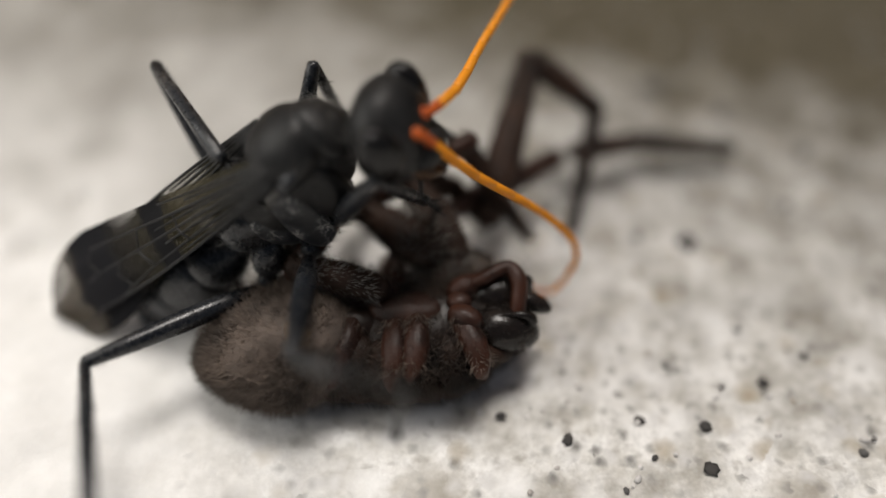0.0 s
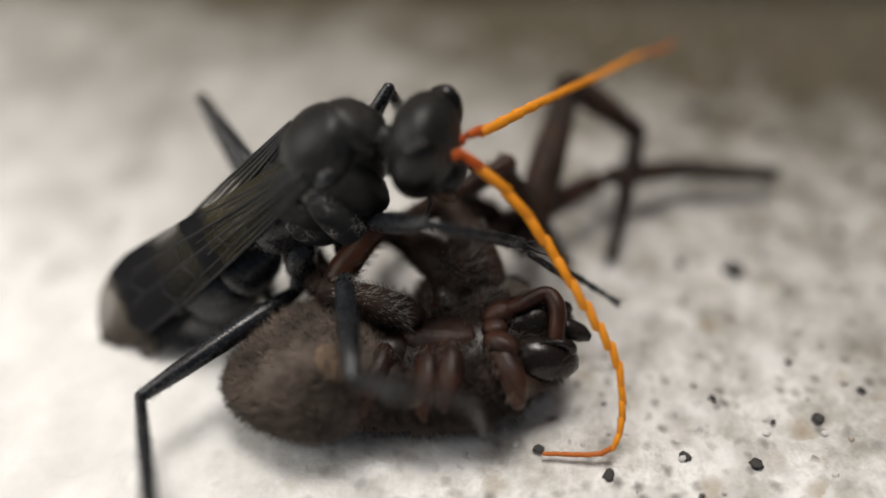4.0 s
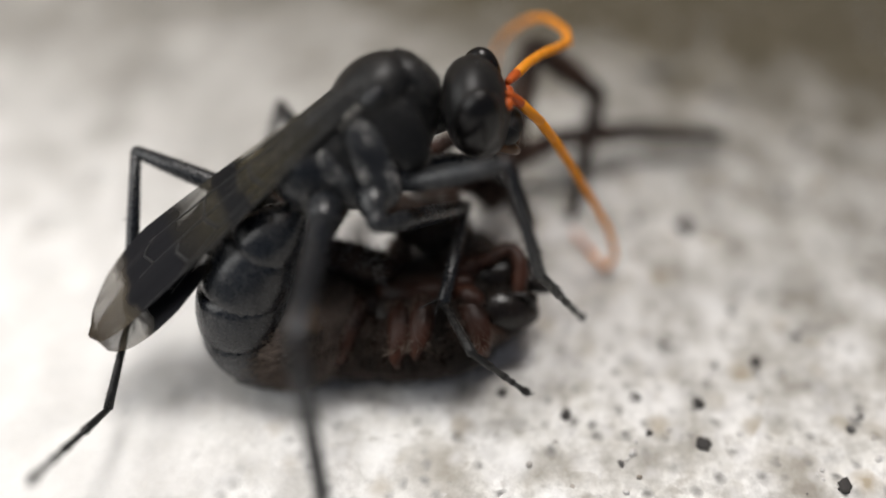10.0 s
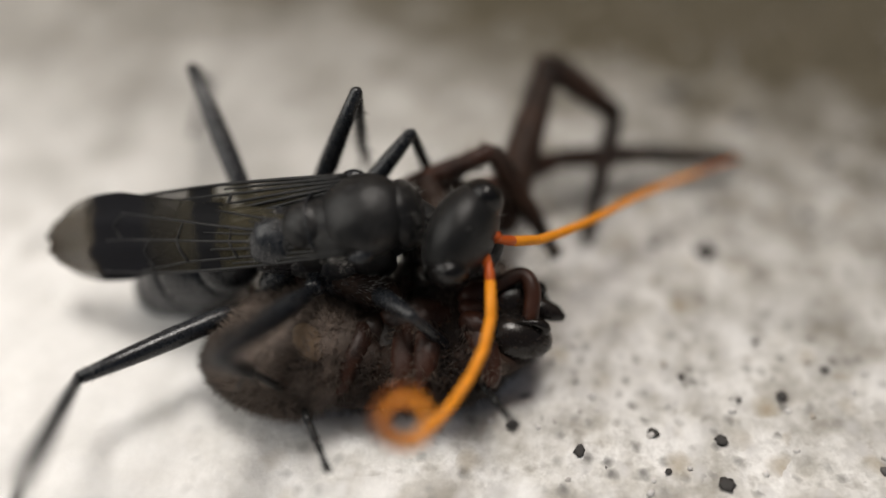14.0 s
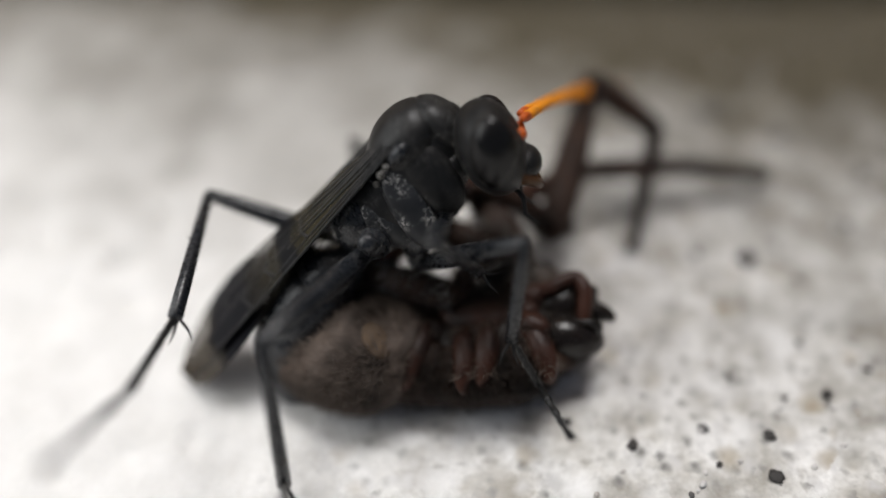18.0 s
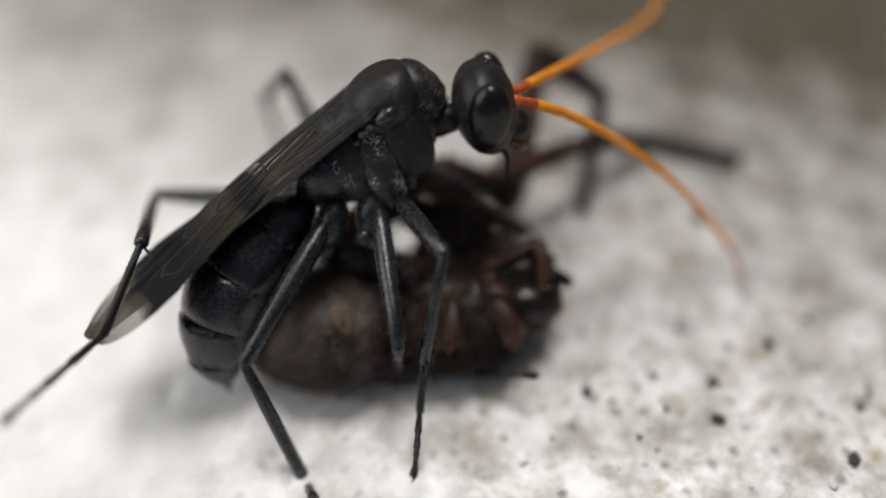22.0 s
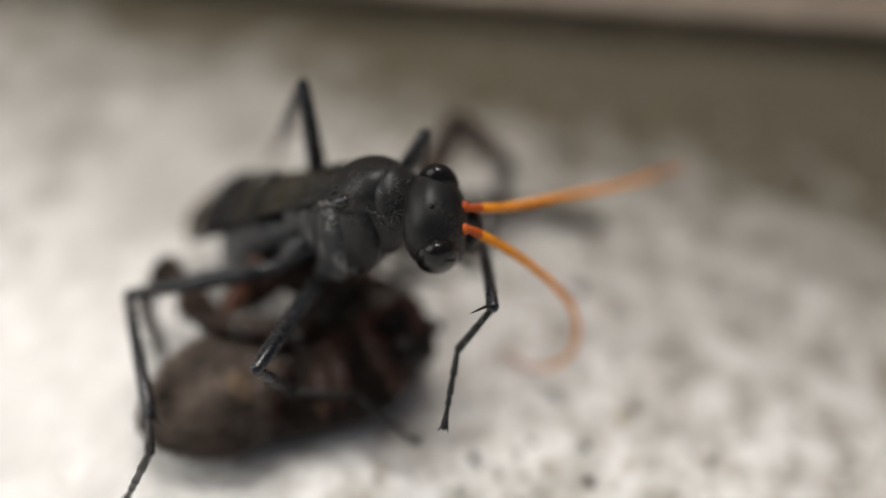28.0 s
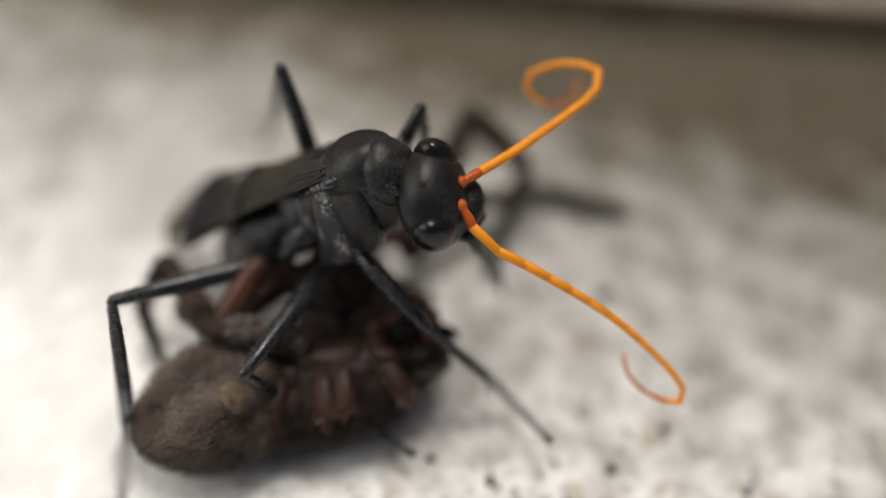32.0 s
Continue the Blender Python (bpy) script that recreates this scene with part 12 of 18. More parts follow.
    go(WASP_PARTS["antR17"], [(0, 0.97, -3.5, -11.64, 13, -28, 126), (0.62, 2.52, -6.88, -5.51, 9.1, -47, 132.5), (0.75, 3.07, -7.52, -4.67, 7.7, -50.7, 134.3), (1, 4.49, -8.97, -0.84, 4, -58, 139), (1.25, 3.08, -9.29, -4.63, -16.4, -42.6, 165.1), (1.38, 2.41, -9.46, -6.5, -21.5, -33.4, 173.3), (1.5, 1.87, -9.55, -8.2, -24.6, -23.8, 179.9), (1.62, 1.53, -9.5, -9.6, -26.4, -14, -174.5), (1.75, 1.43, -9.25, -10.61, -27.2, -4, -169.3), (2, 2.07, -7.88, -11.26, -27, 16, -159), (3, -0.13, -11.35, -8.78, -17, -32, 145), (6, 0.51, -11.37, -9.57, -21, -38, 151), (6.5, 5.71, -8.18, -11, -37, -8, -170), (7, 11.04, -5.38, -12.84, -32, 26, -136), (7.5, 12.13, 0.2, -13.49, -15.6, 77, -117.2), (8, 12.24, 5.7, -11.54, 137, 50, 36), (8.25, 11.45, -1.01, -10.87, 31, 49, -84), (8.5, 10.97, -7.92, -10.53, 18, -13, -119), (9, 0.01, 1.43, -13.89, 30, -56, -138), (9.5, 2.41, 2.92, -12.9, 121, -66, 124), (10, 4.82, 4.4, -11.91, 152, -30, 84), (10.12, 3.82, -0.54, -7.02, 164.8, -39.1, 61.7), (10.25, 4.43, -3.37, -2.32, -177, -43, 35), (10.38, 3.74, -7.94, 0.62, -158.9, -39.7, 7.9), (10.5, 4.05, -11.14, 7.27, -145, -31, -15), (11, 8.05, -7.19, 4.91, -158, -17, 15), (11.5, 7.67, -7.62, 4.63, -151, -75, 6), (12, 7.28, -8.06, 4.36, 16, -46, -161), (12.33, 7.65, -7.84, 1.12, -59, -59, -74), (12.67, 8.02, -7.62, -2.11, -93, -22, -26), (13, 8.39, -7.41, -5.35, -92, 23, -1), (13.25, 6.42, -8.14, -1.9, -89.1, 8.6, 9.4), (13.62, 4.27, -8.2, 1.85, -89.8, -13.1, 23.7), (13.75, 4.13, -8.78, 2.95, -91.3, -20.3, 28.9), (14, 2.46, -7.63, 5.63, -97, -34, 41), (14.5, 6, -5.9, 0.04, -121, -15, 95), (15, 9.25, -4.44, -5.57, -121, 14, 139), (17.5, 10, 2.61, -13.44, -117, -28, 109), (18, 7.26, 11.05, -8.42, -120, 35, 76), (19, 10.81, 7.35, -11.67, -154, 21, 9), (19.5, 6.71, 9.86, -9.37, -147.3, 5.1, 37.7), (20, 2.41, 9.56, -5.85, -149, -12, 65), (20.5, 2.79, 4.31, -9.54, -168, -34, 112), (21, 2.35, -1.02, -12.62, 157, -33, 170), (21.5, 5.68, -2.24, -13.81, 155, 21, -173), (22, 9.2, -3.59, -15.19, -165, 71, -124), (22.2, 7.62, 1.37, -11.91, 10, 69, 52), (22.4, 6.24, 6.21, -8.81, 11, 30, 53), (23, 17.11, 0.15, -10.01, -177, 81, -134), (23.25, 8.8, -4.33, -9.6, 137, 26, 176), (23.5, 0.96, -9.01, -9.46, 138, -32, 168), (23.75, 4.58, -10.66, -0.31, 101, -62, -145), (24, 6.65, -13.08, 7.49, 59.1, -43.1, -81), (24.25, 6.5, -12.49, 1.14, 57.3, -27.8, -77.9), (24.38, 6.36, -11.45, -1.12, 56.8, -20.1, -76.7), (24.62, 6.09, -8.89, -6.23, 53, -5.1, -74.9), (24.75, 6.08, -7.03, -9.7, 51.3, 2.5, -74.2), (25, 5.77, 0.61, -14.9, 46.5, 17.8, -73.3), (26.5, 3.37, 2.78, -13.93, 41.4, -8.1, -127.4), (28, 1.49, 4.98, -12.07, 57.7, -26.7, 172.9), (28.25, 5.9, -2.3, -8.96, 39, -56.1, -160), (28.38, 7.32, -4.21, -6.6, 11.6, -65.6, -128.9), (28.5, 8.01, -4.86, -4.32, -7, -65, -86), (28.62, 9.13, -6.99, -3.9, -22.9, -55, -67.8), (28.75, 10.26, -9.16, -2.56, -30.9, -43.4, -57.3), (29, 11.64, -12.18, 2.67, -37.5, -18.6, -44.9), (29.5, 9.05, -8.02, -1.26, -52, 16, 12), (30, -0.14, -2.03, -7.93, -25.8, 44.8, 45.2), (30.5, 2.39, -3.37, -9.96, -13.7, -11.6, 81.5), (31, 7.24, -3.59, -11.44, -79.6, -60.8, 140.9), (32, 6.8, 1.15, -12.89, -94.5, -52.2, 158.3)])
    go(WASP_PARTS["antR18"], [(0, 0.74, -3.17, -11.43, 13, -28, 126), (0.62, 2.31, -6.66, -5.19, 25.9, -44.7, 104.6), (0.75, 2.87, -7.32, -4.33, 30, -47.5, 99), (1, 4.31, -8.81, -0.46, 40, -52, 86), (1.25, 2.76, -9.21, -4.32, 8.6, -65.9, 122.1), (1.38, 2.04, -9.42, -6.26, -17.7, -67.3, 150.7), (1.5, 1.46, -9.55, -8.02, -41.5, -63.6, 176.8), (1.62, 1.1, -9.55, -9.49, -57.1, -56.5, -165.2), (1.75, 1, -9.33, -10.58, -66.5, -47.7, -153.5), (2, 1.67, -8.04, -11.38, -75, -28, -139), (3, -0.44, -11.13, -8.54, -31, -32, 143), (6, 0.2, -11.2, -9.29, -33, -36, 146), (6.5, 5.4, -8.23, -10.95, -49, -8, -173), (7, 10.74, -5.66, -13.03, -44, 24, -138), (7.5, 12.08, 0.11, -13.93, -32.2, 76.5, -124.2), (8, 12.48, 5.87, -11.88, 126, 50, 36), (8.25, 11.46, -1.12, -11, 21, 49, -84), (8.5, 10.75, -8.3, -10.43, 8, -13, -119), (9, -0.17, 1.26, -13.52, 20, -56, -138), (9.5, 2.34, 3.03, -12.6, 4, -14, -112), (10, 4.86, 4.79, -11.68, 6, 30, -96), (10.12, 3.96, -0.27, -6.77, 13, 16.1, -78.3), (10.25, 4.64, -3.23, -2.09, 16, 1, -63), (10.38, 4.04, -7.89, 0.87, 14.3, -14, -48.5), (10.5, 4.42, -11.25, 7.51, 8, -28, -32), (11, 8.46, -7.07, 5.04, -1, -11, -7), (11.5, 7.73, -7.62, 4.86, -16, -64, 15), (12, 6.99, -8.16, 4.68, -149, -56, 154), (12.5, 7.9, -7.79, -0.42, -26, -44, 19), (13, 8.81, -7.42, -5.53, -20, 25, -7), (13.25, 6.83, -8.08, -1.96, -17.7, 12, 0.1), (13.62, 4.62, -8.05, 1.93, -17.5, -7.6, 9.5), (13.75, 4.46, -8.6, 3.09, -18.2, -14.1, 12.8), (14, 2.74, -7.38, 5.88, -21, -27, 20), (15, 8.92, -4.15, -5.68, 3, -14, -41), (16.25, 9.4, -0.58, -9.45, -40, -56, 24), (17.5, 9.88, 2.98, -13.23, -105, -28, 109), (18, 7.35, 11.41, -8.68, -107, 35, 76), (19, 11.23, 7.42, -11.83, -141, 21, 9), (19.5, 7.07, 10.13, -9.41, -134.2, 6.2, 37.3), (20, 2.6, 9.96, -5.76, -135, -10, 64), (20.5, 2.7, 4.54, -9.37, -137, 15, 30), (21, 1.98, -0.95, -12.38, -154, 34, -10), (22, 9.12, -3.71, -15.62, 84, 65, -143), (22.2, 7.7, 1.47, -12.23, -65, 73, 66), (22.4, 6.47, 6.52, -9.03, -77, 32, 52), (22.7, 11.53, 3.41, -9.61, -51, 65, 85), (23, 17.06, 0.1, -10.46, 37, 62, 180), (23.25, 8.59, -4.31, -9.71, 33, 15, 173), (23.5, 0.58, -8.93, -9.23, 33, -32, 170), (23.75, 4.45, -10.75, -0.02, -3, -62, -143), (24, 6.7, -13.41, 7.8, -43.6, -43.4, -80.3), (24.25, 6.58, -12.86, 1.34, -45.3, -28.1, -77.5), (24.38, 6.45, -11.83, -0.98, -45.8, -20.4, -76.4), (24.62, 6.2, -9.28, -6.19, -49.4, -5.3, -74.7), (24.75, 6.19, -7.44, -9.72, -51, 2.4, -74.1), (25, 5.89, 0.2, -15.04, -55.5, 17.8, -73.3), (26.5, 3.1, 2.42, -13.87, -56.7, -15.4, -123.5), (28, 1.09, 5.02, -11.87, -30.4, -35.1, 173.2), (28.25, 5.72, -2.36, -8.68, -51, -64.2, -160.8), (28.38, 7.25, -4.3, -6.34, -88.3, -73, -121), (28.5, 8.02, -4.96, -4.12, -118, -69, -70), (28.62, 9.19, -7.14, -3.67, -129.4, -57.1, -57.3), (28.75, 10.39, -9.37, -2.33, -134.3, -44.5, -51), (29, 11.94, -12.49, 2.81, -138.5, -18.9, -43.9), (29.5, 9.32, -7.96, -1.34, -151, 29, -14), (30, 0.08, -1.8, -8.25, -84.9, 52.2, 41.9), (30.5, 2.45, -2.94, -9.87, -70.3, -3.5, 72.7), (31, 7.07, -3.45, -11.05, -117.7, -58.1, 109.1), (32, 6.54, 1.25, -12.53, -142.5, -54.8, 140.6)])
    go(WASP_PARTS["antR19"], [(0, 0.51, -2.85, -11.22, 13, -28, 126), (0.62, 2.24, -6.36, -4.89, 41.2, -33.4, 73.2), (0.75, 2.83, -7.03, -4.01, 46.8, -31.7, 62.6), (1, 4.33, -8.54, -0.11, 56, -26, 43), (1.25, 2.66, -9.05, -3.92, 54.5, -57.5, 45.1), (1.38, 1.89, -9.34, -5.85, 51.4, -73.2, 48.5), (1.5, 1.26, -9.54, -7.62, -4.8, -87.8, 105), (1.62, 0.86, -9.61, -9.12, -114.1, -75.2, -145.4), (1.75, 0.73, -9.47, -10.24, -118, -59.5, -141.3), (2, 1.37, -8.3, -11.17, -118, -28, -139), (3, -0.74, -10.9, -8.3, -74, -32, 144), (6, -0.11, -11, -9.03, -77, -37, 148), (6.5, 5.1, -8.27, -10.91, -93, -7, -171), (7, 10.44, -5.94, -13.22, -88, 25, -137), (7.5, 12.03, 0.03, -14.37, -72.9, 77.2, -119.6), (8, 12.71, 6.04, -12.22, 80, 49, 36), (8.25, 11.47, -1.22, -11.12, -24, 48, -83), (8.5, 10.54, -8.69, -10.33, -37, -13, -119), (8.75, 5.09, -3.8, -11.74, -28, 52, -97), (9, -0.36, 1.09, -13.15, 103, 56, 42), (9.5, 2.23, 2.75, -12.53, 11, 66, -57), (10, 4.81, 4.4, -11.91, -20, 30, -96), (10.12, 4.15, -1.2, -7.04, -15, 16.6, -83.6), (10.38, 4.29, -8.18, 0.96, -14.1, -12.1, -61.9), (10.5, 4.76, -11.45, 7.72, -18, -26, -50), (11, 8.9, -7.13, 5.13, -23, -9, -37), (11.5, 7.83, -7.59, 5.09, -41, -58, -6), (12, 6.76, -8.05, 5.06, -146, -57, 108), (12.5, 7.99, -7.76, -0.33, -87, -26, 29), (13, 9.21, -7.47, -5.72, -87, 25, -7), (13.25, 7.25, -8.08, -2.05, -87.3, 13.9, -7.8), (13.62, 5.02, -7.98, 1.99, -87.3, -2.5, -8.8), (13.75, 4.86, -8.51, 3.19, -87.3, -8, -9.2), (14, 3.12, -7.25, 6.08, -87, -19, -10), (15, 9.25, -4.44, -5.57, -78, -14, -41), (16.25, 9.5, -0.54, -9.29, -121, -56, 24), (17.5, 9.75, 3.36, -13.01, 175, -28, 109), (18, 7.44, 11.77, -8.94, 172, 35, 75), (19, 11.64, 7.49, -11.99, 139, 21, 9), (19.5, 7.43, 10.4, -9.46, 145.7, 6.2, 36.8), (20, 2.8, 10.36, -5.68, 144, -10, 63), (20.5, 2.98, 4.7, -9.46, 143, 15, 30), (21, 2.35, -1.02, -12.63, 125, 34, -10), (21.5, 5.56, -2.36, -14.23, 97, 69, -44), (22, 8.96, -3.83, -16.02, -3, 61, -150), (22.2, 7.74, 1.56, -12.55, -134, 73, 76), (22.4, 6.7, 6.82, -9.27, -154, 32, 52), (22.7, 11.54, 3.56, -9.93, -124, 63, 91), (23, 16.85, 0.1, -10.86, -47, 57, 176), (23.25, 8.29, -4.28, -9.79, -49, 13, 172), (23.5, 0.21, -8.86, -8.99, -49, -32, 170), (23.75, 4.33, -10.84, 0.27, -86, -62, -143), (24, 6.75, -13.74, 8.11, -127.8, -42.8, -78.9), (24.25, 6.81, -13.88, 1.9, -118, -76.4, -89.8), (24.38, 6.84, -13.44, -0.36, 5.9, -85, 145.8), (24.5, 6.36, -8.3, -2.79, 29, -69, 113), (24.62, 6.56, -10.6, -6.07, 32.3, -56.1, 109.3), (24.75, 6.51, -8.56, -9.77, 33.7, -43.1, 107.5), (25, 6.02, -0.22, -15.17, 10.7, -17.2, 105.4), (26.5, 2.85, 2.06, -13.75, -2.5, -31.1, 136.7), (28, 0.73, 5.07, -11.6, -22.4, -35.8, 174.5), (28.25, 5.58, -2.41, -8.37, -43.2, -64.1, -159.3), (28.38, 7.2, -4.37, -6.06, -79.4, -72.6, -120.6), (28.5, 8.05, -5.04, -3.9, -107, -69, -71), (28.62, 9.28, -7.28, -3.43, -118.6, -57.3, -58), (28.75, 10.55, -9.56, -2.09, -123.8, -45, -51.5), (29, 12.25, -12.79, 2.96, -128.4, -19.8, -44.2), (29.5, 9.57, -8.02, -1.48, -141, 29, -18), (30, 0.29, -1.62, -8.61, -69.8, 52.9, 41.5), (30.5, 2.59, -2.51, -9.85, -61.2, 10.3, 56.7), (31, 6.99, -3.23, -10.66, -73.1, -32.9, 67.6), (32, 6.34, 1.42, -12.16, -100.5, -50.3, 106.6)])
    go(WASP_PARTS["antR20"], [(0, 0.3, -2.57, -11.04, -13, 28, -54), (0.5, 2.41, -5.13, -5.24, 1, 5, -6), (0.62, 2.46, -5.61, -4.37, 1.3, -1.8, 4.6), (0.75, 3.04, -6.61, -3.72, 0.3, -8.6, 15.2), (1, 4.59, -8.29, 0.07, -5, -21, 38), (1.25, 2.81, -8.9, -3.58, -3, -53.6, 34.8), (1.38, 1.97, -9.25, -5.46, 1, -69.9, 30.3), (1.5, 1.26, -9.53, -7.22, 34.6, -85.2, -3.7), (1.62, 0.77, -9.67, -8.73, 157.1, -76.7, -126.7), (1.75, 0.57, -9.59, -9.9, 164.9, -60.6, -134.9), (2, 1.1, -8.53, -10.98, 169, -28, -139), (3, -1.02, -10.7, -8.09, -148, -34, 146), (6, -0.38, -10.84, -8.79, -149, -37, 148), (6.5, 4.83, -8.31, -10.88, -166, -6, -170), (7, 10.18, -6.19, -13.39, -159, 27, -134), (7.5, 11.98, -0.05, -14.76, -135.5, 77.1, -107.1), (8, 12.93, 6.19, -12.53, 5, 49, 35), (8.5, 10.35, -9.03, -10.24, 16, 5, 56), (9, -0.19, 1.24, -13.48, 8, 56, 42), (9.5, 2.29, 2.65, -12.79, -84, 66, -57), (10, 4.78, 4.06, -12.11, -116, 30, -96), (10.12, 4.19, -1.55, -7.15, -111, 16.4, -83.3), (10.38, 4.46, -8.49, 1.04, -110, -12.9, -61.2), (10.5, 4.99, -11.73, 7.89, -114, -27, -49), (11, 9.22, -7.36, 5.19, -111, -12, -59), (11.5, 7.96, -7.6, 5.29, -135, -50, -16), (12, 6.7, -7.84, 5.39, 158, -47, 67), (12.5, 8.13, -7.67, -0.25, 108, -50, 130), (13, 9.57, -7.51, -5.88, 81, -25, 172), (13.25, 7.96, -8.17, -2.23, 64.3, -52.5, -162.4), (13.5, 6.68, -7.28, 0.18, 9, -64, -99), (13.62, 5.72, -8.09, 2.02, -18.3, -56.8, -67.9), (13.75, 5.31, -8.58, 3.25, -32.8, -44.7, -49.3), (14, 3.49, -7.31, 6.22, -43, -16, -29), (14.33, 5.71, -6.27, 2.34, -59, -13, 29), (14.67, 7.62, -5.48, -1.56, -65, 1, 84), (15, 9.54, -4.69, -5.47, -56, 14, 139), (16.25, 9.59, -0.5, -9.15, -15, 53, -156), (17.5, 9.64, 3.69, -12.82, 45, 27, -74), (17.75, 8.76, 7.89, -11.15, 98, 66, -8), (18, 7.53, 12.09, -9.16, 168, 35, 75), (18.5, 9.94, 9.82, -10.8, -163, 13, 138), (19, 12.01, 7.55, -12.13, -166, -20, -170), (19.5, 7.74, 10.64, -9.5, -134.1, -31.8, 124), (20, 2.97, 10.71, -5.61, -110, -11, 63), (20.5, 3.24, 4.85, -9.53, -129, -34, 110), (21, 2.68, -1.08, -12.85, -165, -34, 170), (21.5, 5.64, -2.44, -14.52, -167, 14, -176), (22, 8.8, -3.93, -16.37, -150, 61, -150), (22.2, 7.76, 1.65, -12.83, 79, 73, 76), (22.4, 6.91, 7.09, -9.48, 59, 32, 52), (22.7, 11.54, 3.7, -10.2, 85, 65, 86), (23, 16.64, 0.12, -11.19, 174, 61, -179), (23.25, 8.02, -4.24, -9.85, -33, 75, -24), (23.5, -0.13, -8.8, -8.78, -21, 32, -10), (23.75, 4.22, -10.92, 0.53, -26, -10, -33), (24, 6.81, -14.02, 8.38, 19.4, -43.1, -78.1), (24.25, 6.81, -13.95, 2.18, 27.1, -76.8, -86.7), (24.38, 6.82, -13.43, -0.12, 162.8, -85.3, 137.2), (24.5, 6.33, -8.24, -2.61, 178, -69, 111), (24.62, 6.52, -10.47, -5.87, -179.5, -56.1, 108.2), (24.75, 6.45, -8.36, -9.57, -178.5, -43.1, 106.9), (25, 5.92, 0.15, -15.06, 158.7, -17.2, 105.4), (26.5, 2.61, 2.29, -13.54, 145.5, -31.1, 136.7), (28, 0.41, 5.1, -11.37, 125.6, -35.8, 174.5), (28.25, 5.46, -2.46, -8.1, 104.8, -63.9, -159.3), (28.38, 7.16, -4.44, -5.82, 69.2, -72.4, -121.2), (28.5, 8.07, -5.11, -3.7, 42, -69, -72), (28.62, 9.35, -7.4, -3.21, 30.5, -57.5, -59.2), (28.75, 10.68, -9.73, -1.87, 25.4, -45.4, -52.7), (29, 12.52, -13.05, 3.1, 19.7, -20.6, -45.4), (29.5, 9.79, -8.09, -1.61, 7, 28, -16), (30, 0.47, -1.46, -8.92, 75.1, 50.6, 42.4), (30.5, 2.8, -2.18, -9.92, 79.4, 18.9, 49.7), (31, 7.12, -2.91, -10.45, 78.1, -13, 54.4), (32, 6.27, 1.66, -11.85, 55.1, -43.1, 91.1)])
    go(WASP_PARTS["coxaRM"], [(0, -0.43, -0.61, -0.97, -156.4, 31.3, -148.7), (1, -0.43, -0.61, -0.96, -156.3, 31.4, -148.6), (2, -0.57, -0.26, -1.2, -145.5, 7.8, -117.6), (3, -0.4, -0.46, -0.98, -151.6, 25.3, -138.6), (6, -0.9, -0.9, -1.3, -177, 43.5, 178.4), (7, -0.9, -0.9, -1.3, -165.3, 42.3, -164.5), (8, -0.9, -0.9, -1.3, -175.4, 41.6, -179.6), (8.5, -0.9, -0.9, -1.3, -166.6, 45, -166.7), (9, -0.9, -0.9, -1.3, -177.2, 40.8, 177.7), (10, -0.9, -0.9, -1.3, -138.2, 18.7, -112.2), (10.5, -0.9, -0.9, -1.3, -173.5, 45.5, -172.7), (11, -0.9, -0.9, -1.3, -167.6, 42.2, -164.1), (12, -0.9, -0.9, -1.3, -169.1, 43.4, -166.3), (13, -0.9, -0.9, -1.3, -169, 43.2, -166.2), (13.5, -0.9, -0.9, -1.3, -157.7, -4.9, -135.5), (14, -0.9, -0.9, -1.3, -176.9, -51.3, -98.9), (15, -0.9, -0.9, -1.3, -159, -52.2, -121.6), (17.5, -0.9, -0.9, -1.3, -160.5, 2.2, -118.5), (17.75, -0.9, -0.9, -1.3, -169.4, 25, -154.7), (18, -0.9, -0.9, -1.3, 165.3, 36.4, 158.2), (18.5, -0.9, -0.9, -1.3, -162.4, 53.9, -157.9), (19, -0.9, -0.9, -1.3, -118.3, 47.2, -102.6), (20, -0.9, -0.9, -1.3, -121.4, 18.1, -108.2), (21, -0.9, -0.9, -1.3, -124.6, 13.6, -120), (22, -1.22, -1.1, -1.46, -133.7, 22.5, -148.6), (22.4, -0.9, -0.9, -1.3, -153.4, 40.5, 175), (23, -1.25, -1.05, -1.49, -137.3, 26.6, -156.5), (23.5, -0.9, -0.9, -1.3, -149.1, 42.3, -176.9), (24, -0.9, -0.9, -1.3, -153, 43.9, 177.3), (25, -0.9, -0.9, -1.3, -149.9, 32.9, -177.7), (28, -0.9, -0.9, -1.3, -150.3, 32, -178.4), (29, -0.9, -0.9, -1.3, -150, 32.9, -177.8), (30, -0.9, -0.9, -1.3, -150.3, 29.8, -178.5), (31, -0.9, -0.9, -1.3, -149, 33, -176), (32, -0.9, -0.9, -1.3, -149.5, 30.8, -176.9)])
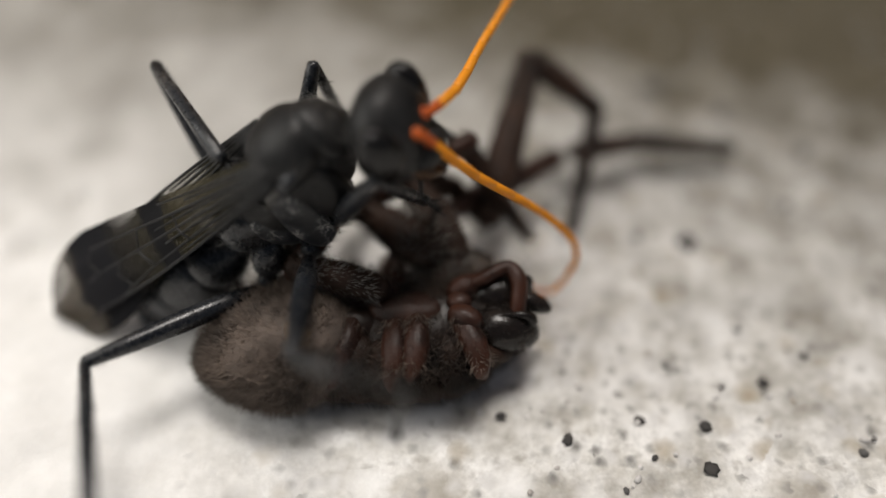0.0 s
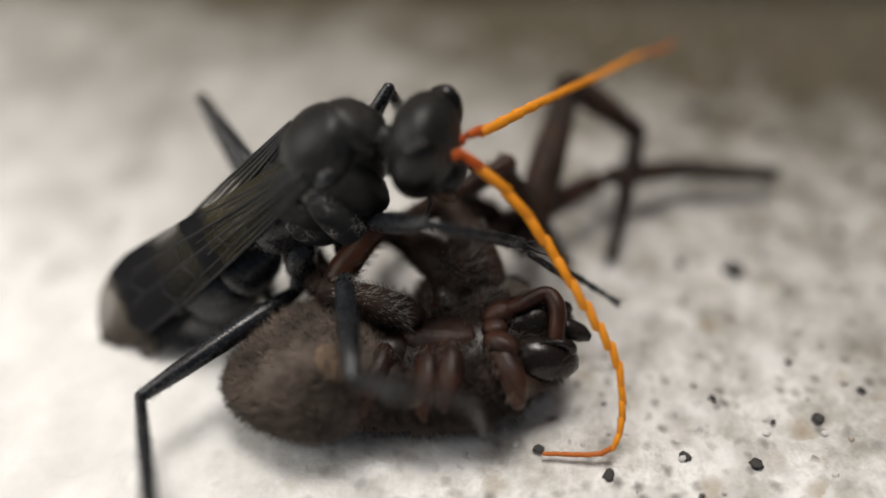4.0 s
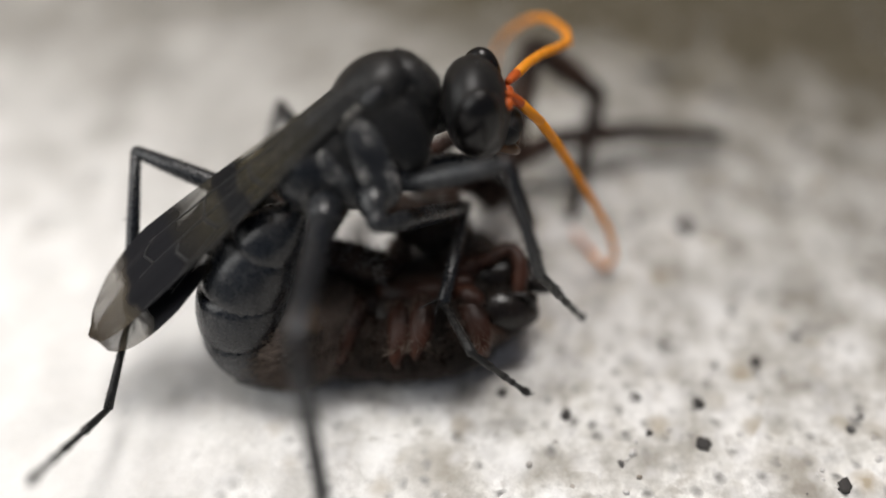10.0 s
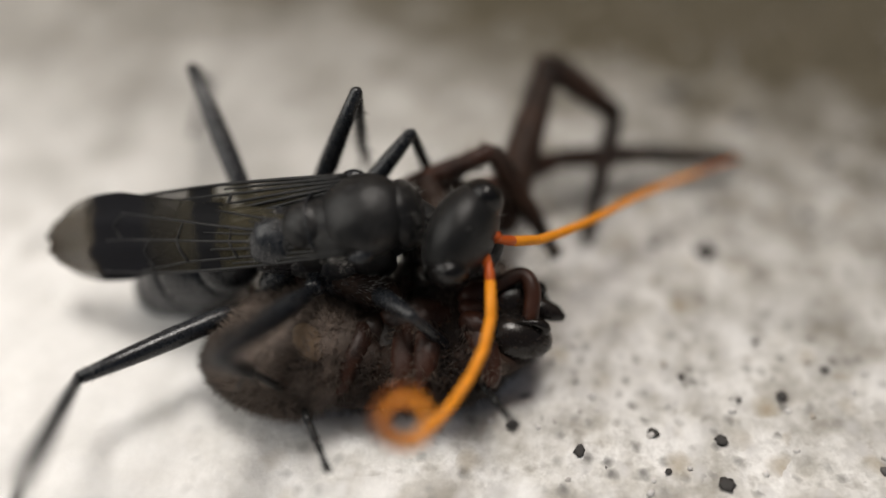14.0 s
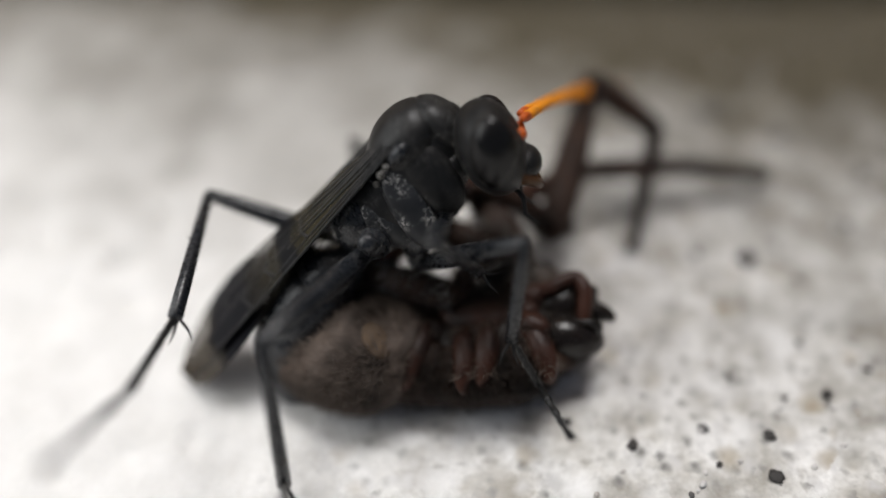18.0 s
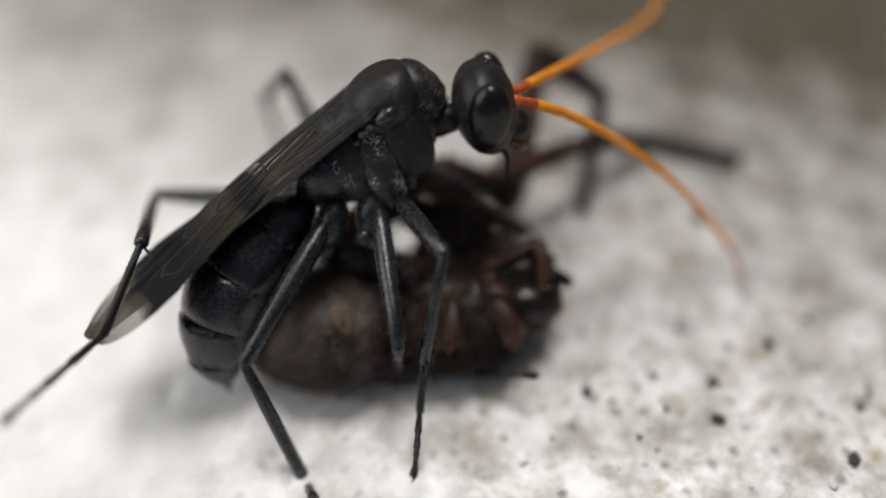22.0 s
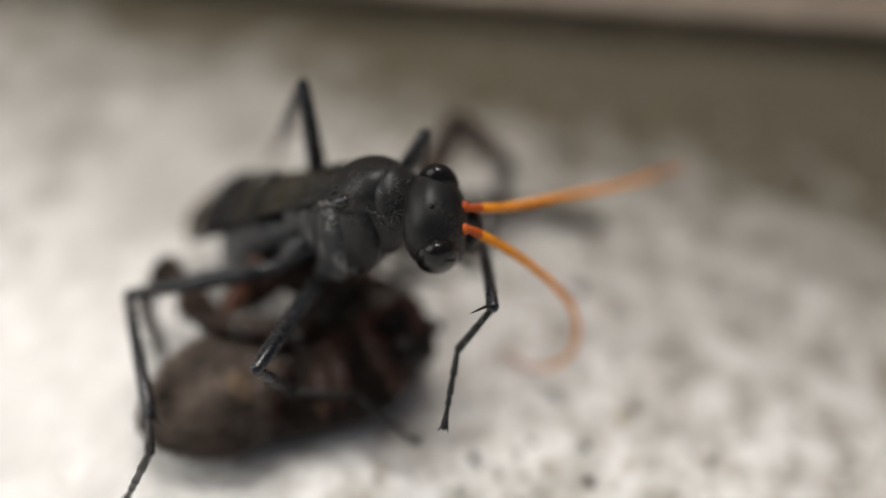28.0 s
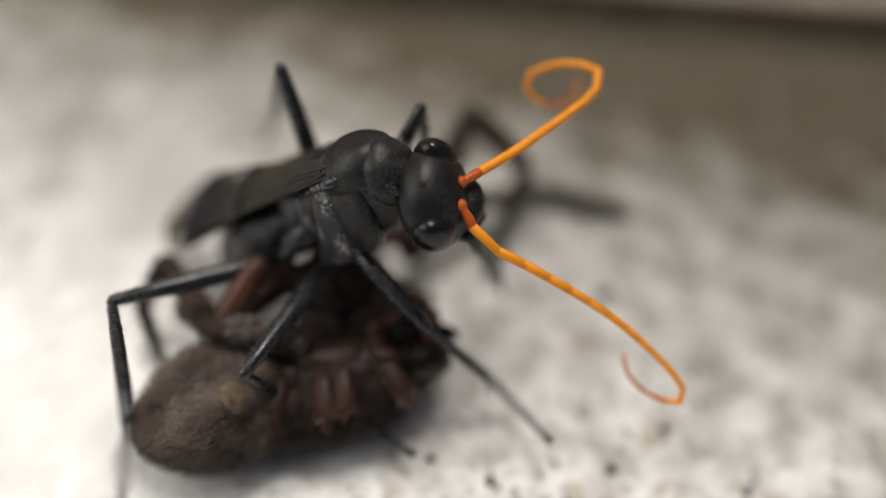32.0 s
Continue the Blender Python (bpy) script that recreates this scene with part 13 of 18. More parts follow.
    go(WASP_PARTS["coxaLM"], [(0, -0.9, 0.9, -1.3, 87.1, 33.5, 144.8), (1, -0.9, 0.9, -1.3, 87.2, 33.5, 144.9), (2, -0.9, 0.9, -1.3, 86.3, 34.2, 143.4), (3, -0.9, 0.9, -1.3, 86.5, 34.1, 143.7), (6, -0.9, 0.9, -1.3, 85.6, 34.8, 142.2), (7, -0.9, 0.9, -1.3, 86.4, 34.2, 143.5), (8, -0.9, 0.9, -1.3, 86.4, 34.1, 143.6), (8.5, -0.9, 0.9, -1.3, 89, 39.6, 147.9), (9, -0.9, 0.9, -1.3, 85.9, 33.1, 142.6), (10, -0.9, 0.9, -1.3, 78.7, 30.4, 129.1), (10.5, -0.9, 0.9, -1.3, 87.7, 38.1, 145), (11, -0.9, 0.9, -1.3, 91.3, 38.6, 150.8), (12, -0.9, 0.9, -1.3, 90.1, 38.6, 148.8), (13, -0.9, 0.9, -1.3, 90.2, 38.5, 149), (14, -0.9, 0.9, -1.3, 89.4, 41.9, 147.7), (15, -0.9, 0.9, -1.3, 88.6, 45.7, 146.5), (17.5, -0.9, 0.9, -1.3, 78.7, 33.8, 131.3), (18, -0.9, 0.9, -1.3, 81.4, 29, 136.3), (19, -0.9, 0.9, -1.3, 77.8, 28.3, 128.9), (20, -0.9, 0.9, -1.3, 80.5, 24.7, 135), (21, -0.9, 0.9, -1.3, 77.7, 28.4, 128.6), (22, -1.13, 1.05, -1.44, 86.4, 27.7, 147.1), (22.4, -0.9, 0.9, -1.3, 83.8, 32.6, 141.8), (23, -1.11, 1.06, -1.46, 84.1, 30.9, 142.5), (23.5, -0.9, 0.9, -1.3, 85.2, 35.1, 144.5), (24, -0.9, 0.9, -1.3, 83.6, 34.9, 141.7), (25, -0.9, 0.9, -1.3, 86.3, 29.2, 146.8), (28, -0.9, 0.9, -1.3, 86.3, 28.5, 146.7), (29, -0.9, 0.9, -1.3, 86.3, 29.2, 146.8), (30, -0.9, 0.9, -1.3, 86.5, 27.1, 147.1), (31, -0.9, 0.9, -1.3, 86.7, 29.5, 147.7), (32, -0.9, 0.9, -1.3, 86.7, 28, 147.7)])
    go(WASP_PARTS["coxaRH"], [(0, -2.4, -0.8, -0.6, -92.2, 23.8, -157), (1, -2.4, -0.8, -0.6, -92.2, 23.8, -157), (2, -2.4, -0.8, -0.6, -92.8, 25.2, -158.5), (3, -2.4, -0.8, -0.6, -92.6, 24.9, -158), (6, -2.4, -0.8, -0.6, -93.3, 26.4, -159.5), (7, -2.4, -0.8, -0.6, -92.7, 25.1, -158.3), (8, -2.4, -0.8, -0.6, -92.7, 25, -158.3), (8.5, -2.4, -0.8, -0.6, -90.1, 25.4, -152.2), (9, -2.4, -0.8, -0.6, -93.4, 24.8, -159.8), (10, -2.4, -0.8, -0.6, -79.2, 12.3, -117.3), (10.5, -2.4, -0.8, -0.6, -92.1, 26.4, -154.8), (11, -2.4, -0.8, -0.6, -90.5, 23.8, -151), (12, -2.4, -0.8, -0.6, -90.9, 24.5, -151.9), (13, -2.4, -0.8, -0.6, -90.9, 24.3, -151.9), (14, -2.4, -0.8, -0.6, -90.6, 26.4, -151.2), (15, -2.4, -0.8, -0.6, -90.1, 28.6, -150.1), (17.5, -2.4, -0.8, -0.6, -84.5, 8.7, -133.1), (18, -2.4, -0.8, -0.6, -94, -25.8, -76.8), (18.5, -2.4, -0.8, -0.6, -91, 11, -98.9), (19, -2.4, -0.8, -0.6, -105.7, 45.7, -128), (20, -2.4, -0.8, -0.6, -104.6, 10.6, -125.8), (21, -2.4, -0.8, -0.6, -106.5, 13.7, -134.8), (22, -2.7, -1, -0.75, -110.4, 22.7, -147.1), (22.4, -2.4, -0.8, -0.6, -116.2, 25.1, -161.5), (23, -2.67, -1.04, -0.68, -108.4, 13.4, -138.2), (23.5, -2.4, -0.8, -0.6, -114.6, 25.1, -156.8), (24, -2.4, -0.8, -0.6, -116.1, 26.9, -160.3), (25, -2.4, -0.8, -0.6, -114.7, 20.5, -156.8), (28, -2.4, -0.8, -0.6, -114.8, 20.2, -157.1), (29, -2.4, -0.8, -0.6, -114.7, 20.5, -156.8), (30, -2.4, -0.8, -0.6, -114.8, 19.2, -157.1), (31, -2.4, -0.8, -0.6, -114.4, 20.4, -155.9), (32, -2.4, -0.8, -0.6, -114.6, 19.6, -156.3)])
    go(WASP_PARTS["coxaLH"], [(0, -2.4, 0.8, -0.6, 57.8, 19.8, 145), (1, -2.4, 0.8, -0.6, 57.8, 19.8, 145), (2, -2.4, 0.8, -0.6, 57.7, 20, 144.6), (3, -2.4, 0.8, -0.6, 57.7, 20, 144.7), (6, -2.4, 0.8, -0.6, 57.5, 20.2, 144.2), (7, -2.4, 0.8, -0.6, 57.7, 20, 144.6), (8, -2.4, 0.8, -0.6, 57.7, 20, 144.6), (8.5, -2.4, 0.8, -0.6, 58.1, 22, 145.8), (9, -2.4, 0.8, -0.6, 57.6, 19.6, 144.4), (10, -2.4, 0.8, -0.6, 56.3, 18.8, 140.4), (10.5, -2.4, 0.8, -0.6, 57.9, 21.4, 145), (11, -2.4, 0.8, -0.6, 58.5, 21.7, 146.6), (12, -2.4, 0.8, -0.6, 58.3, 21.6, 146.1), (13, -2.4, 0.8, -0.6, 58.3, 21.6, 146.1), (14, -2.4, 0.8, -0.6, 58.1, 22.9, 145.7), (15, -2.4, 0.8, -0.6, 57.9, 24.7, 145.2), (17.5, -2.4, 0.8, -0.6, 56.3, 19.9, 141), (18, -2.4, 0.8, -0.6, 56.8, 18.4, 142.6), (19, -2.4, 0.8, -0.6, 56.2, 18.2, 140.4), (20, -2.4, 0.8, -0.6, 56.7, 17.1, 142.3), (21, -2.4, 0.8, -0.6, 56.1, 18.2, 140.3), (22, -2.74, 0.98, -0.7, 59.3, 15.3, 151.2), (22.4, -2.4, 0.8, -0.6, 57.1, 19.5, 144.1), (23, -2.72, 0.99, -0.72, 58.7, 17.7, 149.1), (23.5, -2.4, 0.8, -0.6, 57.4, 20.3, 144.9), (24, -2.4, 0.8, -0.6, 57.1, 20.2, 144.1), (25, -2.4, 0.8, -0.6, 57.6, 18.4, 145.6), (28, -2.4, 0.8, -0.6, 57.6, 18.2, 145.6), (29, -2.4, 0.8, -0.6, 57.6, 18.4, 145.6), (30, -2.4, 0.8, -0.6, 57.6, 17.8, 145.7), (31, -2.4, 0.8, -0.6, 57.7, 18.5, 145.8), (32, -2.4, 0.8, -0.6, 57.7, 18.1, 145.9)])
    go(WASP_PARTS["femurRF"], [(0, -0.1, -1.4, -1.9, 5, -23, -25), (0.5, -0.1, -1.4, -1.9, 8.5, -18.2, -34.8), (1, -0.1, -1.4, -1.9, 10.9, -13, -44), (1.5, -0.1, -1.4, -1.9, 12, -14.5, -48.5), (2, -0.1, -1.4, -1.9, 13.2, -16, -53), (3, -0.1, -1.4, -1.9, 10.6, -18, -44), (6, -0.1, -1.4, -1.9, 12.3, 3, -57), (7, -0.1, -1.4, -1.9, 11.9, -13, -53), (8, -0.1, -1.4, -1.9, 5.7, -35, -38), (8.5, -0.1, -1.4, -1.9, 5.7, -35, -38), (9, -0.1, -1.4, -1.9, 1.7, 8, -22), (10, -0.1, -1.4, -1.9, -1.8, 12, -42), (10.5, -0.1, -1.4, -1.9, -1.8, 12, -42), (10.75, -0.1, -1.4, -1.9, -1.8, -2, -41), (11, -0.1, -1.4, -1.9, -1.9, -16, -40), (11.5, -0.1, -1.4, -1.9, -1.9, -24, -40), (12, -0.1, -1.4, -1.9, -1.9, -32, -40), (13, -0.1, -1.4, -1.9, -4.2, -21, -35), (13.5, -0.1, -1.4, -1.9, -2.6, -26.6, -38.8), (14, -0.1, -1.4, -1.9, -0.6, -32, -43), (15, -0.1, -1.4, -1.9, 3.5, -29, -51), (17.5, -0.1, -1.4, -1.9, 3.5, -29, -51), (17.67, -0.1, -1.4, -1.9, 8.6, -25.7, -62), (17.83, -0.1, -1.4, -1.9, 12.7, -21.7, -72.3), (18, -0.1, -1.4, -1.9, 15.9, -17, -82), (19, -0.1, -1.4, -1.9, 15.2, -10, -79), (19.33, -0.1, -1.4, -1.9, 19.8, 22.5, -40.2), (19.67, -0.1, -1.4, -1.9, 51.6, 41.7, 15.5), (20, -0.1, -1.4, -1.9, 88.4, 28.2, 75.6), (20.5, -0.1, -1.4, -1.9, 35.8, 50.9, 1), (21, -0.1, -1.4, -1.9, -5.1, 19, -63), (21.5, -0.38, -1.42, -1.87, -7.8, 12.3, -73.2), (22, -0.65, -1.45, -1.84, -9.3, 5.2, -82.9), (22.2, -0.38, -1.42, -1.87, -10.4, -12.1, -64.7), (22.4, -0.1, -1.4, -1.9, -17.6, -28, -44), (23, -0.62, -1.42, -1.92, -18.1, 24.5, -31.7), (23.25, -0.36, -1.41, -1.91, -25.4, 23.2, -49.6), (23.5, -0.1, -1.4, -1.9, -31.8, 20, -67), (23.75, -0.1, -1.4, -1.9, -17.8, 51.2, -44), (24, -0.1, -1.4, -1.9, 42.9, 66.7, 24.2), (24.33, -0.1, -1.4, -1.9, 19.3, 45.6, -3.6), (24.67, -0.1, -1.4, -1.9, 12.8, 21.6, -15.1), (25, -0.1, -1.4, -1.9, 11.4, -2.9, -23.1), (26, -0.1, -1.4, -1.9, 1, -47.5, -0.6), (27, -0.1, -1.4, -1.9, -84.7, -67.4, 94), (28, -0.1, -1.4, -1.9, -125.2, -28.8, 144.2), (28.5, -0.1, -1.4, -1.9, -121.9, 13.1, 121.7), (29, -0.1, -1.4, -1.9, -141.1, 52.1, 88.7), (30, -0.1, -1.4, -1.9, -127.8, 52.1, 105.5), (30.5, -0.1, -1.4, -1.9, -109.6, 12.8, 136.9), (31, -0.1, -1.4, -1.9, -112.9, -29, 158.4), (31.33, -0.1, -1.4, -1.9, -113, 19.8, 159.4), (31.67, -0.1, -1.4, -1.9, -111.2, 68.6, 161.8), (32, -0.1, -1.4, -1.9, 63.5, 62.6, -23.1)])
    go(WASP_PARTS["tibiaRF"], [(0, 3.49, -3.07, -0.22, -4, 67, 127), (0.5, 3.25, -3.73, -0.55, -135.1, 71.6, -6.9), (1, 2.91, -4.31, -0.93, -152.1, 35, -27), (1.5, 2.66, -4.52, -0.82, -121.5, 63.7, 11.6), (2, 2.39, -4.7, -0.71, -46.4, 59, 94), (3, 2.84, -4.24, -0.57, -121.7, 84, 17), (6, 2.24, -5, -2.13, -161.2, 74, -23), (7, 2.42, -4.75, -0.93, -157.7, 42, -19), (8, 2.68, -3.57, 0.57, -87.9, 80, 55), (8.5, 2.68, -3.57, 0.57, -87.9, 80, 55), (9, 3.85, -3, -2.5, 98.2, 78, -119), (10, 3.03, -4.21, -2.79, 24.3, 70, 165), (10.5, 3.03, -4.21, -2.79, 24.3, 70, 165), (10.75, 3.14, -4.22, -1.75, 33.7, 86.9, 174.5), (11, 3.07, -4.06, -0.71, -159.9, 76, -19), (11.5, 2.91, -3.93, -0.15, -163.5, 47, -23), (12, 2.69, -3.74, 0.38, -164.1, 18, -24), (13, 3.19, -3.7, -0.36, -163.5, 16, -22), (13.5, 2.9, -3.81, 0.02, -168.3, 42, -31.7), (14, 2.57, -3.89, 0.38, 172.3, 66, -55), (15, 2.27, -4.32, 0.18, 129.6, 50, -104), (17.5, 2.27, -4.32, 0.18, 129.6, 50, -104), (17.67, 1.72, -4.82, -0.03, 99, 72.6, -138.1), (17.83, 1.12, -5.21, -0.31, 12.4, 68.9, 132.1), (18, 0.47, -5.47, -0.64, -9.2, 45, 107), (19, 0.71, -5.56, -1.15, -27.6, 44, 81), (19.33, 2.94, -3.96, -3.54, -26.4, 71.4, 82.3), (19.67, 2.99, -0.54, -4.76, 147.3, 81.2, -103.8), (20, 0.84, 2.27, -3.93, 150.5, 53.8, -100.5), (20.5, 2.61, -1.35, -5.24, 154.7, 73.4, -95.9), (21, 1.75, -5.02, -3.3, -68.9, 86, 41), (21.5, 0.84, -5.45, -2.78, 78.1, 67.6, -171.6), (22, -0.12, -5.7, -2.23, 80.5, 41.7, -168.7), (22.2, 1.42, -5.23, -0.97, 92.5, 63.9, -154), (22.4, 2.63, -4.04, 0.12, 155.9, 78, -88), (23, 2.71, -3.48, -3.7, 139.9, 18.2, -106.7), (23.25, 2.2, -4.42, -3.61, 141.3, 42.2, -103.8), (23.5, 1.48, -5.12, -3.37, 147, 66, -97), (23.75, 1.84, -3.27, -5.25, 172.5, 40.6, -66.2), (24, 1.45, -0.7, -5.85, 178.1, 11.9, -53.9), (24.33, 2.9, -1.59, -4.97, -177.7, 54.9, -46.8), (24.67, 3.76, -2.44, -3.48, -41.4, 79.5, 91.7), (25, 3.85, -3.08, -1.68, -15.1, 37.6, 120.4), (26, 2.8, -1.43, 1.27, -16.5, 43.7, 118.3), (27, -0.22, 0.25, 2.07, -18.3, 49.7, 115.8), (28, -3.16, 0.8, 0.17, -20.9, 55.6, 112.5), (28.5, -2.3, 2.16, -2.87, -36.4, 60.1, 94.2), (29, -0.04, 1.24, -5.29, -55.4, 61.4, 72.5), (30, -0.81, 1.15, -5.29, -48.8, 61.2, 80.1), (30.5, -3.16, 1.46, -2.85, -38.9, 62.8, 91.2), (31, -3.6, -0.02, 0.18, -28.3, 63.4, 103.2), (31.33, -3.89, 0.02, -3.36, -25.7, 64.6, 106), (31.67, -1.59, -0.91, -5.9, -23, 65.8, 109.1), (32, 1.72, -2.18, -5.72, -19.9, 66.9, 112.4)])
    go(WASP_PARTS["tarsusRF"], [(0, 2.41, -1.64, -4.45, -3, 63, 128), (0.5, 4.7, -3.9, -4.92, -79.8, 78.1, 48.4), (1, 6.27, -6.02, -3.57, -134.3, 58, -9), (1.5, 4.66, -4.11, -4.94, -87.1, 73.2, 42), (2, 2.22, -2.34, -4.66, -25.6, 63, 107), (3, 3.3, -4.1, -5.15, 137.1, 57, -88), (6, 3.41, -5.5, -6.55, -86.5, 82, 50), (7, 5.65, -5.86, -4.01, -139.6, 74, -4), (8, 3.13, -2.91, -3.96, -109.5, 77, 27), (8.5, 3.13, -2.91, -3.96, -109.5, 77, 27), (9, 3.38, -3.83, -7, -10.2, 58, 130), (10, 1.51, -3.81, -7.12, -53.4, 58, 80), (10.5, 1.51, -3.81, -7.12, -53.4, 58, 80), (10.75, 2.9, -4.2, -6.34, -114.3, 25.4, -0.7), (11, 4.12, -4.42, -5.18, -113.4, -28, -37), (11.5, 5.8, -5.15, -3.52, -113.3, 21.5, -38.3), (12, 6.69, -5.52, -1.04, -116.2, 71, -42), (13, 7.29, -5.36, -1.63, -126.8, 76, -53), (13.5, 5.81, -5.6, -3.06, -128, 12.5, -54.4), (14, 3.64, -5.42, -3.82, -127.7, -51, -55), (15, 1.55, -7.19, -3.34, -91.4, -61, -98), (17.5, 1.55, -7.19, -3.34, -91.4, -61, -98), (17.67, 0.7, -5.74, -4.42, 72.2, -67.9, 96.8), (17.83, 0.01, -3.98, -4.6, 77.8, -17.5, 89.3), (18, -0.48, -2.36, -3.9, 77.3, 33, 86), (19, 1.23, -2.29, -4.35, 72, 50, 78), (19.33, 3.13, -2.51, -7.9, 95.5, 67.3, 105.1), (19.67, 2.83, -1.22, -9.3, 156.2, 71, 169.2), (20, 0.35, -0.4, -7.64, -168.8, 56.2, -152.3), (20.5, 2.48, -2.66, -9.65, 144.5, 78.1, 158.3), (21, 1.99, -4.81, -7.89, 57.9, 65, 69), (21.5, -0.9, -5.7, -7.04, 146.3, 70.8, 161.7), (22, -3.49, -6.37, -5.29, 177.8, 44.2, -162.2), (22.2, -0.4, -6.12, -5.1, -177, 64.5, -155.9), (22.4, 2.66, -4.99, -4.38, -138.1, 83, -116), (23, 1.45, -7.66, -5.14, 14.7, 65.2, 37.5), (23.25, 1.39, -7.73, -6.7, -38.6, 25.7, -29.5), (23.5, 1.25, -6.98, -7.57, -38.5, -26, -55), (23.75, 3.25, -6.46, -8.25, -37.8, 30.7, -39.9), (24, 4.1, -4.34, -6.8, 37.1, 76.3, 42.7), (24.33, 4.71, -3.52, -8.74, 76.1, 65.1, 83.7), (24.67, 3.73, -1.6, -8.01, 88, 49.8, 97.7), (25, 2.01, 0.06, -4.49, 92.8, 33.7, 104.7), (26, 1.23, 1.5, -1.9, 77.9, 45.3, 81.6), (27, -1.51, 2.93, -1.44, 54.7, 50.4, 50.8), (28, -4.15, 3.21, -3.62, 30.7, 46.6, 19.1), (28.5, -2.47, 4.45, -6.86, 29, 49.7, 16.8), (29, 0.62, 3.34, -9.33, 27, 52.8, 14.2), (30, -0.42, 3.33, -9.32, 109.7, 57.2, 108.3), (30.5, -3.21, 3.57, -6.94, 88.9, 55.9, 83.4), (31, -4.07, 1.99, -3.93, 72.1, 50.3, 62.5), (31.33, -4.43, 1.92, -7.51, 78.9, 59.7, 70.8), (31.67, -2.21, 0.87, -10.1, 91.7, 68.1, 85.1), (32, 1.03, -0.51, -9.95, 117.4, 74.1, 112.1)])
    go(WASP_PARTS["toesRF"], [(0, 1.76, -0.81, -6.5, -3, 63, 128), (0.5, 5.02, -3.55, -7.17, -79.8, 78.1, 48.4), (1, 7.48, -6.21, -5.52, -134.3, 58, -9), (1.5, 5.15, -3.66, -7.14, -87.1, 73.2, 42), (2, 1.92, -1.34, -6.71, -25.6, 63, 107), (3, 3.35, -5.35, -7.07, 137.1, 57, -88), (6, 3.61, -5.25, -8.82, -86.5, 82, 50), (7, 6.29, -5.9, -6.22, -139.6, 74, -4), (8, 3.59, -2.68, -6.2, -109.5, 77, 27), (8.5, 3.59, -2.68, -6.2, -109.5, 77, 27), (9, 2.6, -2.9, -8.95, -10.2, 58, 130), (10, 1.72, -2.61, -9.07, -53.4, 58, 80), (10.5, 1.72, -2.61, -9.07, -53.4, 58, 80), (10.75, 4.98, -4.22, -7.33, -114.3, 25.4, -0.7), (11, 5.74, -5.64, -4.1, -113.4, -28, -37), (11.5, 7.47, -6.48, -4.36, -113.3, 21.5, -38.3), (12, 7.25, -6.02, -3.22, -116.2, 71, -42), (13, 7.62, -5.8, -3.86, -126.8, 76, -53), (13.5, 7.11, -7.43, -3.55, -128, 12.5, -54.4), (14, 4.47, -6.61, -2.04, -127.7, -51, -55), (15, 1.4, -8.3, -1.33, -91.4, -61, -98), (17.5, 1.4, -8.3, -1.33, -91.4, -61, -98), (17.67, 0.59, -4.88, -2.29, 72.2, -67.9, 96.8), (17.83, 0.03, -1.78, -3.91, 77.8, -17.5, 89.3), (18, -0.34, -0.44, -5.15, 77.3, 33, 86), (19, 1.53, -0.84, -6.11, 72, 50, 78), (19.33, 2.9, -1.65, -10.02, 82.9, 64.8, 90.9), (19.67, 2.09, -1.08, -11.48, 118.1, 76.2, 127.9), (20, -0.79, -1, -9.56, -178.5, 73.6, -166.9), (20.5, 2.04, -2.48, -11.9, 100.4, 79.3, 110.5), (21, 2.34, -3.9, -9.97, 60.5, 65, 69), (21.5, -1.62, -5.47, -9.21, -109.9, 51.2, -102.7), (22, -5.06, -6.88, -6.89, -111.3, -12.4, -106.3), (22.2, -1.3, -6.52, -7.18, -111.5, 35.3, -107.4), (22.4, 2.54, -5.25, -6.66, -119.6, 83, -116), (23, 2.22, -7.07, -7.23, 32, 65.4, 36.3), (23.25, 3.19, -8.75, -7.69, -20.7, 25.6, -29.9), (23.5, 2.44, -8.67, -6.56, -20.6, -26, -55), (23.75, 4.76, -7.73, -9.42, -19.7, 28.7, -22.9), (24, 4.5, -3.97, -9.03, 48.6, 61.4, 62.2), (24.33, 4.82, -2.56, -10.82, 80.3, 47.8, 100.4), (24.67, 3.54, -0.13, -9.76, 92.5, 27.5, 119.9), (25, 1.52, 1.91, -5.77, 96.2, 5.3, 132.9), (26, 1.46, 3.1, -3.54, 91.9, 20.2, 113.5), (27, -0.58, 4.06, -3.21, 81.4, 32.6, 90.3), (28, -2.66, 3.72, -5.3, 64.2, 39.7, 61.7), (28.5, -1.05, 4.88, -8.61, 42.2, 44.3, 29.3), (29, 1.97, 3.68, -11.16, 20.4, 39.4, -2.9), (30, -0.82, 4.51, -11.26, 8, 14.5, -29.2), (30.5, -3.06, 4.85, -8.85, 25.5, 36, 9.9), (31, -3.39, 3.29, -5.7, 59, 39.5, 62.3), (31.33, -4.05, 3.02, -9.5, 34.3, 41.1, 24.9), (31.67, -2.13, 1.73, -12.23, 14.2, 31.4, -8.4), (32, 0.8, 0.08, -12.16, 4, 15, -33.8)])
